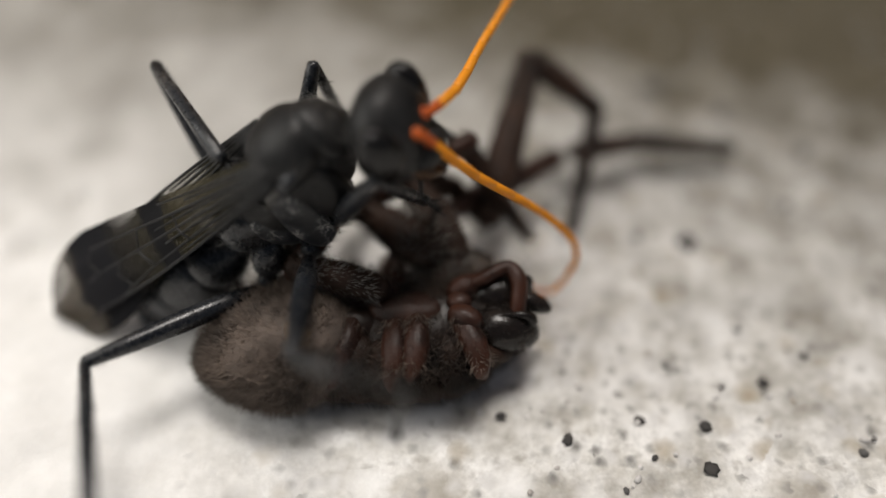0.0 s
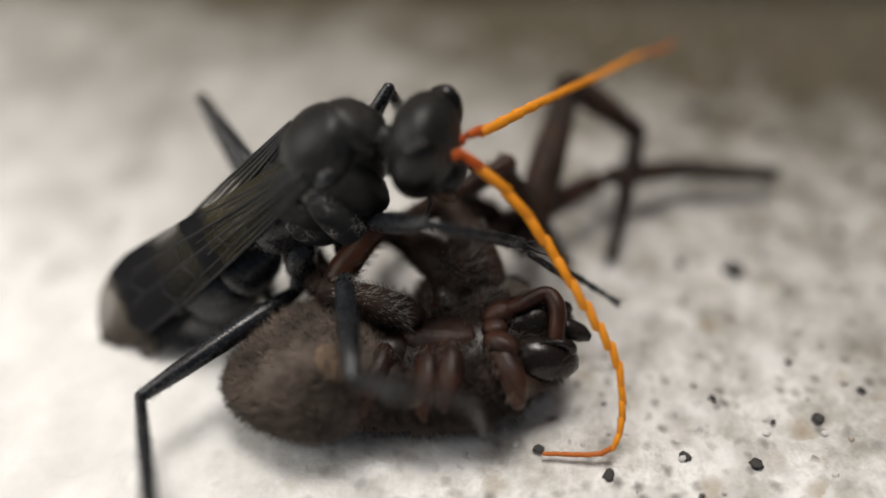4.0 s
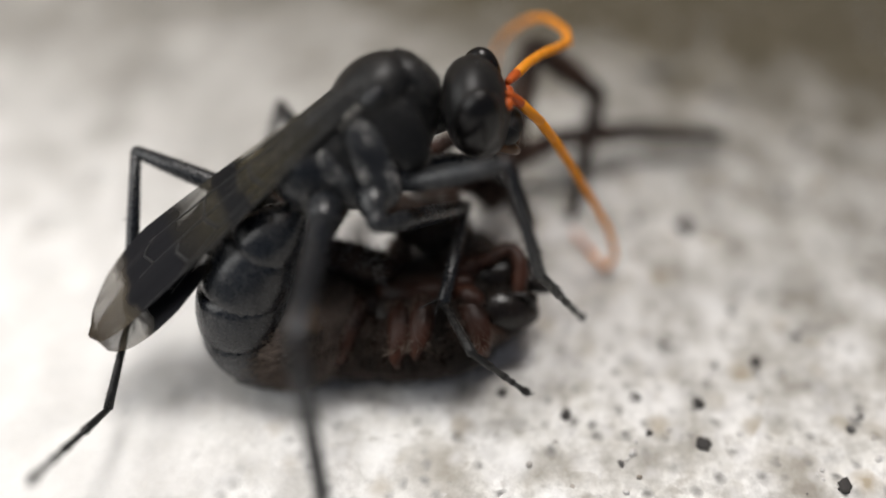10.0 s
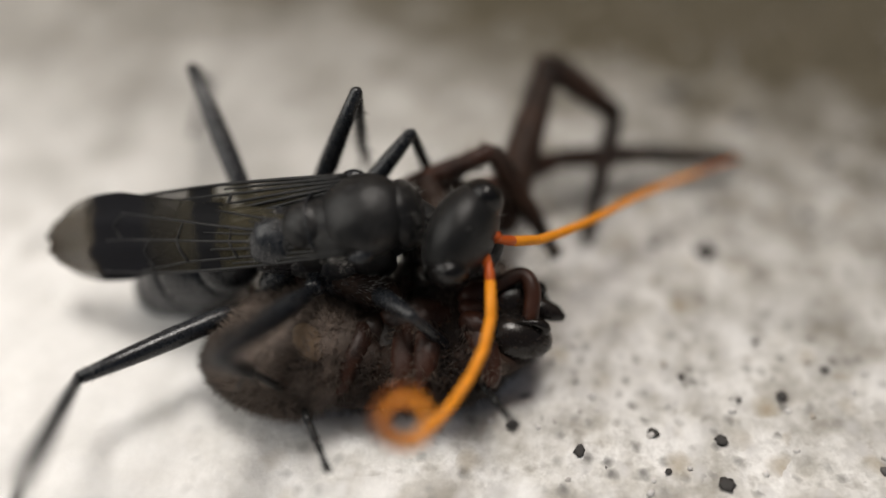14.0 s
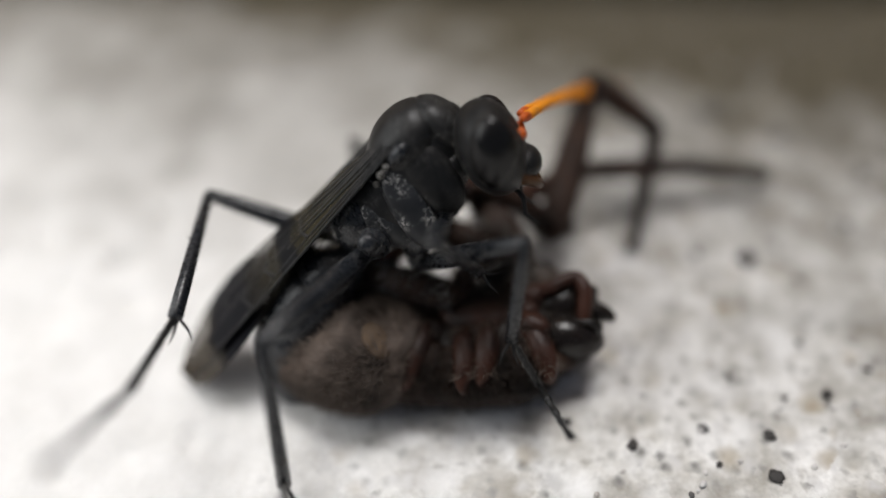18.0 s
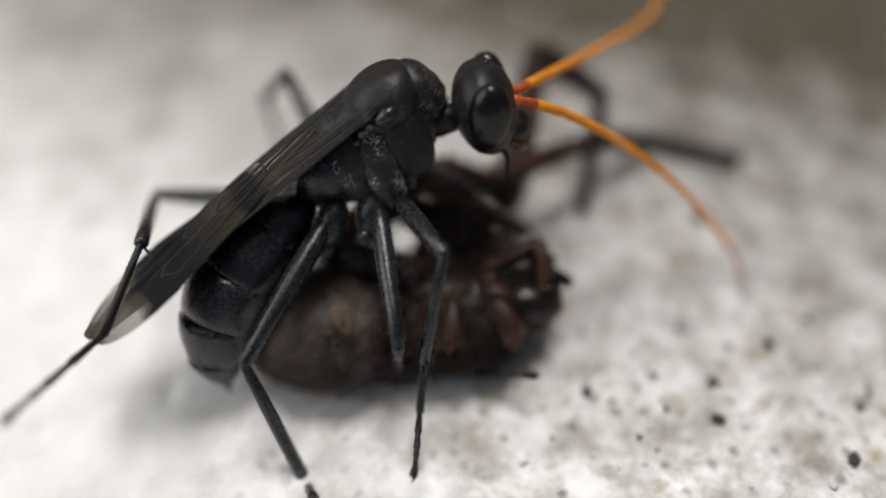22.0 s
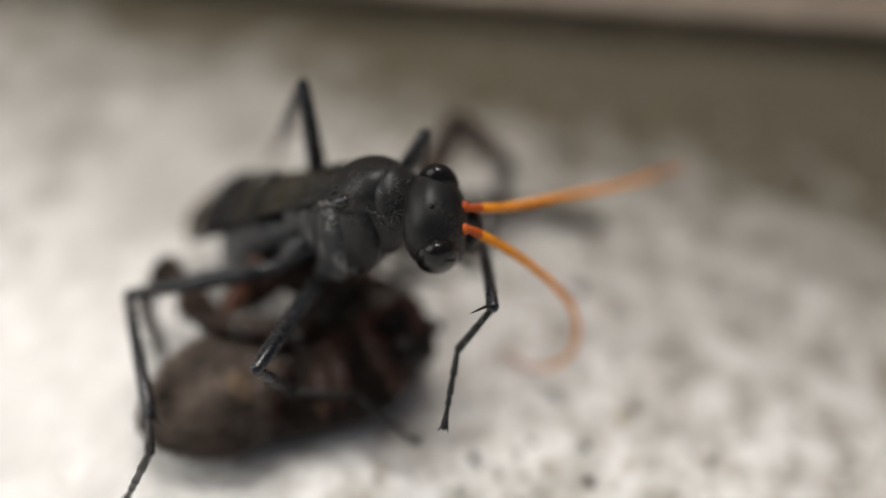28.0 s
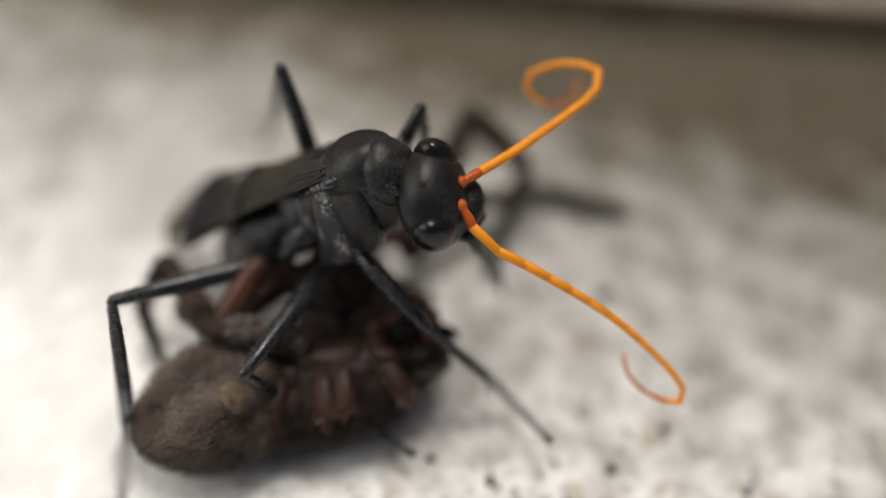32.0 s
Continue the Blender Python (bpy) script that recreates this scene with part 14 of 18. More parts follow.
    go(WASP_PARTS["femurRM"], [(0, -1.96, -1.55, -2.06, -0.2, -30, -81.8), (1, -1.96, -1.55, -2.06, 0.2, -22.2, -82.6), (2, -1.53, -2.1, -1.49, 7.9, -21.3, -103.2), (3, -1.82, -1.71, -1.88, 5.8, -20.9, -97.6), (4.5, -2.12, -1.28, -2.31, 2.4, -16.2, -86.8), (6, -2.42, -0.86, -2.75, 0, -10.9, -76.5), (7, -2.4, -1.32, -2.71, -0.3, -9.3, -75), (8, -2.47, -0.91, -2.69, 0.4, -12.4, -78.5), (8.5, -2.34, -1.24, -2.79, 5.1, -47.2, -87.5), (8.67, -2.39, -1.11, -2.75, -1.5, -37.1, -77.8), (8.83, -2.44, -0.97, -2.71, -5.3, -26.3, -70.5), (9, -2.49, -0.84, -2.67, -7.5, -15.3, -64.4), (9.5, -2.07, -1.79, -2.32, -6.3, 17.7, -11.8), (10, -1.65, -2.74, -1.97, 26.1, 33.7, 55.3), (10.25, -2, -1.92, -2.38, -17.1, 33.1, -16.1), (10.5, -2.36, -1.09, -2.8, -34.1, 1.1, -68.2), (10.67, -2.37, -1.17, -2.77, -34.4, -19.2, -66), (10.83, -2.39, -1.25, -2.74, -35.8, -39.4, -63.2), (11, -2.4, -1.33, -2.71, -39.9, -59.5, -57.9), (11.33, -2.39, -1.31, -2.72, -38.6, -58.9, -59.5), (11.67, -2.39, -1.28, -2.73, -37.3, -58.2, -61), (12, -2.38, -1.26, -2.74, -36.1, -57.5, -62.4), (12.33, -2.38, -1.26, -2.74, -36.1, -57.5, -62.4), (12.67, -2.39, -1.26, -2.74, -36.1, -57.5, -62.4), (13, -2.39, -1.26, -2.74, -36.1, -57.5, -62.4), (14, -1.1, -2.2, 0.34, 7.4, -58.5, -112.8), (15, -1.57, -2, 0.36, 18.1, -46.5, -126.1), (15.83, -1.68, -2.25, -0.22, -3.1, -40.8, -95.9), (16.67, -1.79, -2.49, -0.8, -16.6, -28.8, -72.6), (17.5, -1.9, -2.74, -1.38, -23.2, -13.7, -54.6), (17.75, -2.19, -1.51, -1.96, -23.9, -3.3, -49.5), (18, -2.47, -0.27, -2.55, -23.8, 7.2, -44.5), (19, -0.9, -0.9, -1.3, -35.9, 34.9, -76.5), (19.5, -1.21, -1.85, -1.62, 10.4, 70.8, -22.5), (20, -1.52, -2.8, -1.95, 95, 48.4, 69.5), (20.5, -1.21, -1.85, -1.62, -37.8, 76.7, -66.9), (21, -0.9, -0.9, -1.3, -64.7, 26.9, -97.8), (21.5, -1.06, -1, -1.38, -68.1, 23.7, -105.9), (22, -1.22, -1.1, -1.46, -71, 20.1, -113.6), (22.4, -2.49, -0.76, -2.66, -63.2, -3, -65.1), (22.7, -2.73, -1.28, -2.54, -62, -7.1, -79), (23, -2.97, -1.8, -2.43, -59.8, -10.8, -93.2), (23.5, -2.45, -0.98, -2.71, -59.8, -23.3, -93.2), (23.75, -2.43, -0.91, -2.73, -61.8, -20.1, -87.8), (24, -2.41, -0.83, -2.76, -63.4, -16.8, -82.6), (25, -2.66, -0.97, -2.44, -66, -6.5, -69.6), (28, -2.68, -0.95, -2.41, -65.9, 1.4, -73.8), (29, -2.66, -0.97, -2.44, -65.9, -0.9, -76), (30, -2.72, -0.95, -2.34, -65.9, -0.4, -74.6), (31, -2.66, -1.02, -2.44, -65.5, -3.5, -85.7), (32, -2.7, -1, -2.38, -65.5, 2.1, -86.3)])
    go(WASP_PARTS["tibiaRM"], [(0, -1.16, -7.12, 1.19, 145.5, -18, -41.3), (1, -1.18, -7.52, 0.4, 144.3, -20.8, -37.8), (2, -2.91, -8, 0.87, 145.9, -18.4, -42.6), (3, -2.62, -7.73, 0.44, 145, -19.7, -39.7), (4.5, -1.77, -7.52, -0.51, 146.7, -24.2, -44.3), (6, -0.93, -7.07, -1.52, 148.9, -28.6, -49.3), (7, -0.74, -7.52, -1.66, 145.9, -26.3, -42.7), (8, -1.2, -7.13, -1.29, 146.3, -22.9, -43.6), (8.5, -2.15, -5.65, 1.98, 147.6, -37.4, -46.2), (8.67, -1.29, -6.18, 1.17, 175.8, -21, -100.2), (8.83, -0.49, -6.46, 0.17, -179.3, 8, -140.6), (9, 0.22, -6.49, -0.95, 163.5, 32.7, 173.3), (9.5, 3.99, -3.06, -4.3, 175.9, 26.3, -161.8), (10, 1.43, 1.71, -5.58, -176.1, 16.2, -140.2), (10.25, 3.22, -3.43, -5.94, -179.2, -42.9, -128.6), (10.5, 0.05, -7.12, -2.92, 48.9, -73.5, 8.5), (10.67, 0.12, -6.78, -0.64, 166.4, -42.6, -115.3), (10.83, -0.12, -5.73, 1.39, 170.4, 13.8, -129.4), (11, -0.65, -4.12, 2.89, 148.5, 68.5, -158.6), (11.33, -0.68, -4.2, 2.84, -140.2, 45.3, -78.7), (11.67, -0.72, -4.28, 2.79, -130.6, 4.3, -57.5), (12, -0.76, -4.36, 2.74, -136.3, -37.3, -38.8), (12.33, -0.77, -4.36, 2.74, -133.3, 7.4, -49.6), (12.67, -0.77, -4.36, 2.74, -140.8, 51.7, -63.6), (13, -0.77, -4.36, 2.74, 111.6, 75, -176.1), (14, -2.42, -5.33, 5.88, 85.3, 78, 156.9), (15, -4.21, -5.62, 5.07, 92.6, 79.9, 164.3), (15.83, -2.18, -7.14, 4.02, 78.2, 74.9, 149.6), (16.67, -0.08, -7.93, 2.33, 71.3, 69.4, 142.4), (17.5, 1.76, -7.89, 0.16, 67.4, 63.7, 138.1), (17.75, 2.03, -6.44, -1.6, 84.1, 50.9, 157.8), (18, 2.13, -4.79, -3.36, 91.5, 36.2, 168.4), (19, 0.34, -6.08, -5.02, 82.8, 46.5, 155.3), (19.5, 0.76, -2.67, -7.76, 122.6, 48.5, -152.4), (20, -0.01, 1.24, -6.81, 148.3, 30.4, -113.3), (20.5, -0.62, -3.23, -7.95, 106.5, 63.1, -166.8), (21, -1.69, -6.64, -4.24, 36, 45.5, 111.9), (21.5, -2.69, -6.72, -3.99, 40.1, 46.9, 117.6), (22, -3.66, -6.69, -3.69, 44.5, 48, 123.5), (22.4, 0.24, -6.65, -2.32, 55.3, 41.6, 138.8), (22.7, -1.5, -7.61, -1.74, 52.5, 44.8, 134.6), (23, -3.33, -8.17, -1.21, 49.1, 47.9, 129.9), (23.5, -2.78, -6.94, -0.14, 83.3, 58.4, 171.9), (23.75, -2.19, -7, -0.5, 69.7, 64.7, 156.4), (24, -1.61, -7, -0.88, 48.9, 68.6, 133.8), (25, -0.41, -7.02, -1.7, 54.5, 41.8, 140.5), (28, -0.87, -7.19, -2.57, 50, 42.6, 133.8), (29, -1.09, -7.28, -2.34, 50.2, 48.9, 134.1), (30, -0.99, -7.22, -2.29, 52.6, 44, 137.3), (31, -2.17, -7.49, -2.04, 56.5, 46.5, 142.8), (32, -2.28, -7.48, -2.62, 54.6, 47.4, 140.2)])
    go(WASP_PARTS["tarsusRM"], [(0, 1.99, -9.88, 2.55, -99.2, 83.6, -152.1), (1, 2.07, -10.04, 1.96, -65, 82.6, -117.7), (2, 0.16, -10.82, 2.26, -63.3, 80.7, -115.9), (3, 0.56, -10.38, 1.92, -65.9, 78.3, -118.6), (4.5, 1.1, -10.32, 1.3, 74.9, 81.2, 22.8), (6, 1.59, -10, 0.59, 90.1, 62.3, 38.6), (7, 2.16, -10.19, 0.29, 100.2, 66.8, 49.7), (8, 1.73, -9.93, 0.42, 86.7, 70.2, 35.2), (8.5, 0.27, -8.18, 4.65, -117.8, 64.2, -167.4), (8.67, -2.02, -10.22, 2.74, -117.2, 67.2, -166.8), (8.83, -3.86, -9.23, -0.44, -116.5, 70.2, -166.1), (9, -3.46, -6.06, -3.33, -115.6, 73.2, -165.1), (9.5, 0.24, -4.29, -6.25, -67.6, 50.7, -112.5), (10, -1.82, -1, -6.8, -58.9, 21.1, -98.2), (10.25, 1.21, -5.95, -2.94, -66.4, 61.2, -108.8), (10.5, 1.29, -6.94, 1.29, 158.7, 75.2, 113.6), (10.67, -1.26, -9.71, 2.34, 63.1, 79.8, 16.7), (10.83, -2.83, -9.04, 0.34, 29.7, 63.6, -18.1), (11, -2.15, -4.71, -1.2, 22.9, 45.3, -26.3), (11.33, -0.08, -7.24, -0.29, 27, 54.3, -20.9), (11.67, 1.64, -7.98, 2.47, 34.1, 62.9, -12.6), (12, 1.97, -6.55, 5.41, 47.7, 70.6, 2.1), (12.33, 2.06, -7.68, 2.18, 40.1, 50.8, -6.4), (12.67, 0.44, -6.8, -0.71, 38, 30.7, -9.7), (13, -1.91, -4.43, -1.51, 37.2, 10.6, -11.8), (14, -3.26, -4.97, 1.58, 11.7, 63.4, -49.1), (15, -4.95, -5.41, 0.74, -12.2, 74.5, -74.5), (15.83, -3.17, -6.56, -0.22, -13.1, 85.1, -75.4), (16.67, -1.31, -6.98, -1.79, 169.4, 84.3, 107.1), (17.5, 0.31, -6.59, -3.79, 168.6, 73.7, 106.3), (17.75, -0.54, -5.39, -5.01, -159.8, 71.3, 139.3), (18, -1.35, -4.08, -5.96, -140.1, 64.9, 160.5), (19, -2.41, -4.82, -8.21, 106.8, 65.5, 42.4), (19.5, -1.82, -4.02, -11.06, 38.7, 42.5, -36.2), (20, -1.51, -2.24, -9.04, 29.2, 0.1, -60.2), (20.5, -2.56, -3.69, -11.87, 41.1, 33.9, -22.6), (21, -2.84, -3.78, -7.38, 85.3, 47.1, 41.1), (21.5, -4.08, -4.06, -7.21, 65.6, 50.9, 15.2), (22, -5.29, -4.24, -6.96, 45.1, 48.5, -11.5), (22.4, -2.23, -4.48, -5.24, 96.4, 67, 47), (22.7, -3.69, -5.39, -4.84, 44, 71.8, -8.4), (23, -5.22, -5.91, -4.48, 5.8, 60.8, -49.6), (23.5, -5.07, -6.62, -3.89, 12.4, -1.5, -38.2), (23.75, -3.92, -6.25, -4.48, 21.8, 40.8, -12.6), (24, -2.72, -5.84, -4.98, 86.6, 63.6, 63.8), (25, -2.94, -4.94, -4.64, 76.4, 38.5, 51), (28, -3.11, -4.85, -5.55, 77.4, 37.2, 52.7), (29, -3.1, -5.2, -5.65, 76.3, 51.1, 51.1), (30, -3.32, -5.07, -5.35, 78.3, 48.8, 53.7), (31, -4.59, -5.66, -5.23, 77.9, 52, 53.2), (32, -4.57, -5.58, -5.86, 83.8, 53, 60.6)])
    go(WASP_PARTS["toesRM"], [(0, 1.71, -10.03, -0.19, 29.1, 35.2, 177.2), (1, 1.9, -10.35, -0.78, 31.2, 37.2, -179.2), (2, -0.03, -11.22, -0.46, 30, 38.9, 178.8), (3, 0.3, -10.87, -0.78, 25.8, 37.7, 172), (4.5, 1.49, -10.16, -1.43, 30.4, 72.7, 177.4), (6, 2.59, -9.19, -1.86, -164.2, 72, -16.5), (7, 2.86, -9.36, -2.25, -155.2, 71, -7.1), (8, 2.49, -9.39, -2.18, -164.8, 71.6, -17.2), (8.5, -0.9, -8.44, 2.17, 63.6, 63.4, -152), (8.67, -3.06, -10.46, 0.2, 113.9, 45, -92.4), (8.83, -4.77, -9.45, -3.04, 125.8, 13.1, -69.1), (9, -4.23, -6.27, -5.97, 124.7, -20.4, -51.7), (9.5, -0.43, -5.9, -8.39, 126.6, 34.6, -38.1), (10, -2.18, -3.55, -7.8, -149.3, 77.3, 52.7), (10.25, 0.78, -7.21, -5.36, -118.7, 78.3, 83.9), (10.5, 1.01, -6.29, -1.37, -91.5, 75.9, 111.8), (10.67, -0.8, -9.57, -0.38, 114.9, 62.8, -43.2), (10.83, -1.67, -9.42, -2.14, 110.3, 22.7, -49.6), (11, -0.41, -5.57, -3.17, 110.1, -17.5, -52.7), (11.33, 1.43, -7.81, -2.53, 110.6, 7.8, -57.7), (11.67, 2.87, -8.25, 0.01, 108.5, 33.1, -63.4), (12, 2.88, -6.51, 2.81, 100.7, 57.9, -74.1), (12.33, 3.8, -7.87, 0.04, 108.3, 38.5, -64.1), (12.67, 2.78, -7.19, -2.12, 111, 18.5, -58.5), (13, 0.75, -4.99, -2.02, 111.7, -1.5, -54.1), (14, -2.45, -5.91, -0.89, 113.8, -27.3, -62.6), (15, -4.75, -6.12, -1.92, 116.9, -38.9, -68.2), (15.83, -3.11, -6.79, -2.97, 116.5, 9.2, -66.7), (16.67, -1.39, -6.72, -4.53, 117.8, 57.3, -64.6), (17.5, 0.09, -5.84, -6.43, -70.6, 74.4, 107.6), (17.75, -1.21, -4.81, -7.62, 95.5, 53.8, -85.1), (18, -2.45, -3.69, -8.46, 97.3, 2.4, -81.7), (19, -1.56, -4.05, -10.72, 97.9, 3.8, -69.7), (19.5, -0.18, -5.22, -12.92, 98.2, 0.7, -61.5), (20, -0.14, -4.64, -9.04, 98.1, -2.4, -53.3), (20.5, -0.45, -4.57, -13.41, 107.5, 30.7, -17.5), (21, -1.42, -2.55, -9.4, 146.9, 47, 41.4), (21.5, -2.4, -3.6, -9.35, 113.5, 33.1, -8.2), (22, -3.5, -4.6, -9.03, 102.4, 6.3, -39.7), (22.4, -1.5, -3.69, -7.78, 102.3, -8, -34.9), (22.7, -2.84, -5.52, -7.46, 107.7, 32.1, -11.1), (23, -4.35, -6.94, -6.89, 151.2, 61.2, 44.9), (23.5, -2.9, -8.32, -3.81, 61.8, 74, -48.6), (23.75, -1.88, -6.71, -6.28, 70.9, 40.6, -38.3), (24, -2.18, -4.74, -7.45, 72.1, 7, -35.5), (25, -1.58, -3.26, -6.36, 104.4, 58.1, 16.4), (28, -1.78, -3.1, -7.22, 100.9, 58.6, 12.2), (29, -2.01, -3.85, -7.8, 85.4, 49.5, -6.8), (30, -2.24, -3.6, -7.43, 94.1, 68.5, 3.2), (31, -3.57, -4.3, -7.41, 81.3, 36.8, -12.2), (32, -3.75, -4.13, -8.06, 82.5, 39.2, -10.3)])
    go(WASP_PARTS["femurRH"], [(0, -4.17, -1.55, -1.45, 47.8, -53.1, -157.3), (1, -4.17, -1.55, -1.45, 49.3, -42.7, -159.3), (1.33, -4.17, -1.53, -1.47, 48.9, -43.8, -158.8), (1.67, -4.17, -1.52, -1.48, 48.6, -44.8, -158.3), (2, -4.17, -1.5, -1.5, 48.2, -45.9, -157.7), (2.33, -4.17, -1.5, -1.49, 47.6, -45.7, -157), (2.67, -4.17, -1.51, -1.49, 47.1, -45.4, -156.2), (3, -4.17, -1.51, -1.48, 46.6, -45.2, -155.5), (6, -4.16, -1.46, -1.53, 43.7, -31.7, -150.8), (6.33, -4.16, -1.47, -1.52, 42.8, -32.4, -149.3), (6.67, -4.17, -1.49, -1.5, 42, -33.1, -147.7), (7, -4.17, -1.5, -1.49, 41.1, -33.8, -146.1), (8, -4.17, -1.5, -1.49, 48.7, -34.6, -159.5), (8.17, -4.14, -1.56, -1.49, 44.8, -32, -152.4), (8.33, -4.11, -1.63, -1.5, 41.4, -29.1, -145.8), (8.5, -4.08, -1.69, -1.5, 38.5, -25.9, -139.5), (8.67, -4.12, -1.61, -1.49, 33, -28, -127.5), (8.83, -4.15, -1.54, -1.49, 27.1, -28.9, -115.1), (9, -4.19, -1.46, -1.48, 21.1, -28.8, -102.7), (9.33, -3.59, -1.24, -1.19, 22.8, -17.8, -107), (9.67, -3, -1.02, -0.89, 23.6, -6.6, -110.9), (10, -2.4, -0.8, -0.6, 23.7, 4.5, -114.5), (10.17, -2.4, -0.8, -0.6, 23.7, -3.9, -123), (10.33, -2.4, -0.8, -0.6, 24.9, -12.2, -131.6), (10.5, -2.4, -0.8, -0.6, 27.4, -20.2, -140.8), (10.67, -2.96, -1.11, -0.88, 28, -33.6, -142.1), (10.83, -3.52, -1.42, -1.17, 29.1, -47, -143.8), (11, -4.08, -1.73, -1.45, 31.5, -60.3, -146.7), (11.33, -4.08, -1.72, -1.46, 29.1, -59.1, -143.9), (11.67, -4.09, -1.71, -1.46, 26.8, -57.9, -141.3), (12, -4.09, -1.7, -1.47, 24.8, -56.6, -138.8), (13, -4.09, -1.7, -1.47, 18.4, -60, -131.3), (13.33, -4.08, -1.7, -1.49, 27.5, -50.9, -142.3), (13.67, -4.06, -1.71, -1.51, 32.8, -41.1, -149.6), (14, -4.05, -1.71, -1.53, 35.9, -30.9, -155), (15, -4, -1.72, -1.6, 35.3, -21.6, -153.5), (15.83, -3.47, -1.41, -1.27, 31.8, -21.7, -144.2), (16.67, -2.93, -1.11, -0.93, 28.4, -21.4, -134.9), (17.5, -2.4, -0.8, -0.6, 25.1, -20.5, -125.7), (18, -2.4, -0.8, -0.6, 21.2, -21.7, -114.9), (19, -2.4, -0.8, -0.6, 21.2, 17.7, -114.3), (20, -2.4, -0.8, -0.6, 19.1, 17.7, -121.3), (21, -2.4, -0.8, -0.6, 10.7, 6.8, -159.3), (22, -2.7, -1, -0.75, 11.7, 0.5, -142.7), (22.4, -2.4, -0.8, -0.6, 10.6, -3.3, -98.1), (23, -4.19, -2.4, -1.17, 11.6, -4.9, -112.7), (23.5, -4.15, -1.55, -1.49, 24.7, -36.6, -147.2), (23.67, -4.15, -1.51, -1.51, 26.7, -26.1, -151), (23.83, -4.16, -1.47, -1.53, 27.8, -15.5, -154.2), (24, -4.16, -1.43, -1.55, 28.3, -4.8, -157), (24.33, -4.18, -1.48, -1.48, 27.9, -7.9, -153.1), (24.67, -4.19, -1.53, -1.41, 27.2, -11, -149.1), (25, -4.21, -1.58, -1.34, 26.3, -14, -145), (26.5, -4.21, -1.58, -1.33, 26.7, -12.3, -146.6), (28, -4.22, -1.57, -1.32, 27, -10.5, -148.1), (29, -4.21, -1.57, -1.34, 26.4, -15.3, -145.3), (30, -4.23, -1.57, -1.29, 25.1, -22.6, -141.4), (30.5, -4.21, -1.58, -1.31, 20.1, -26.7, -129.6), (31, -4.2, -1.6, -1.33, 14.2, -29.7, -117), (31.33, -4.2, -1.6, -1.32, 14.1, -28.2, -116.9), (31.67, -4.21, -1.6, -1.31, 14.1, -26.7, -116.9), (32, -4.21, -1.6, -1.3, 14.1, -25.2, -116.8)])
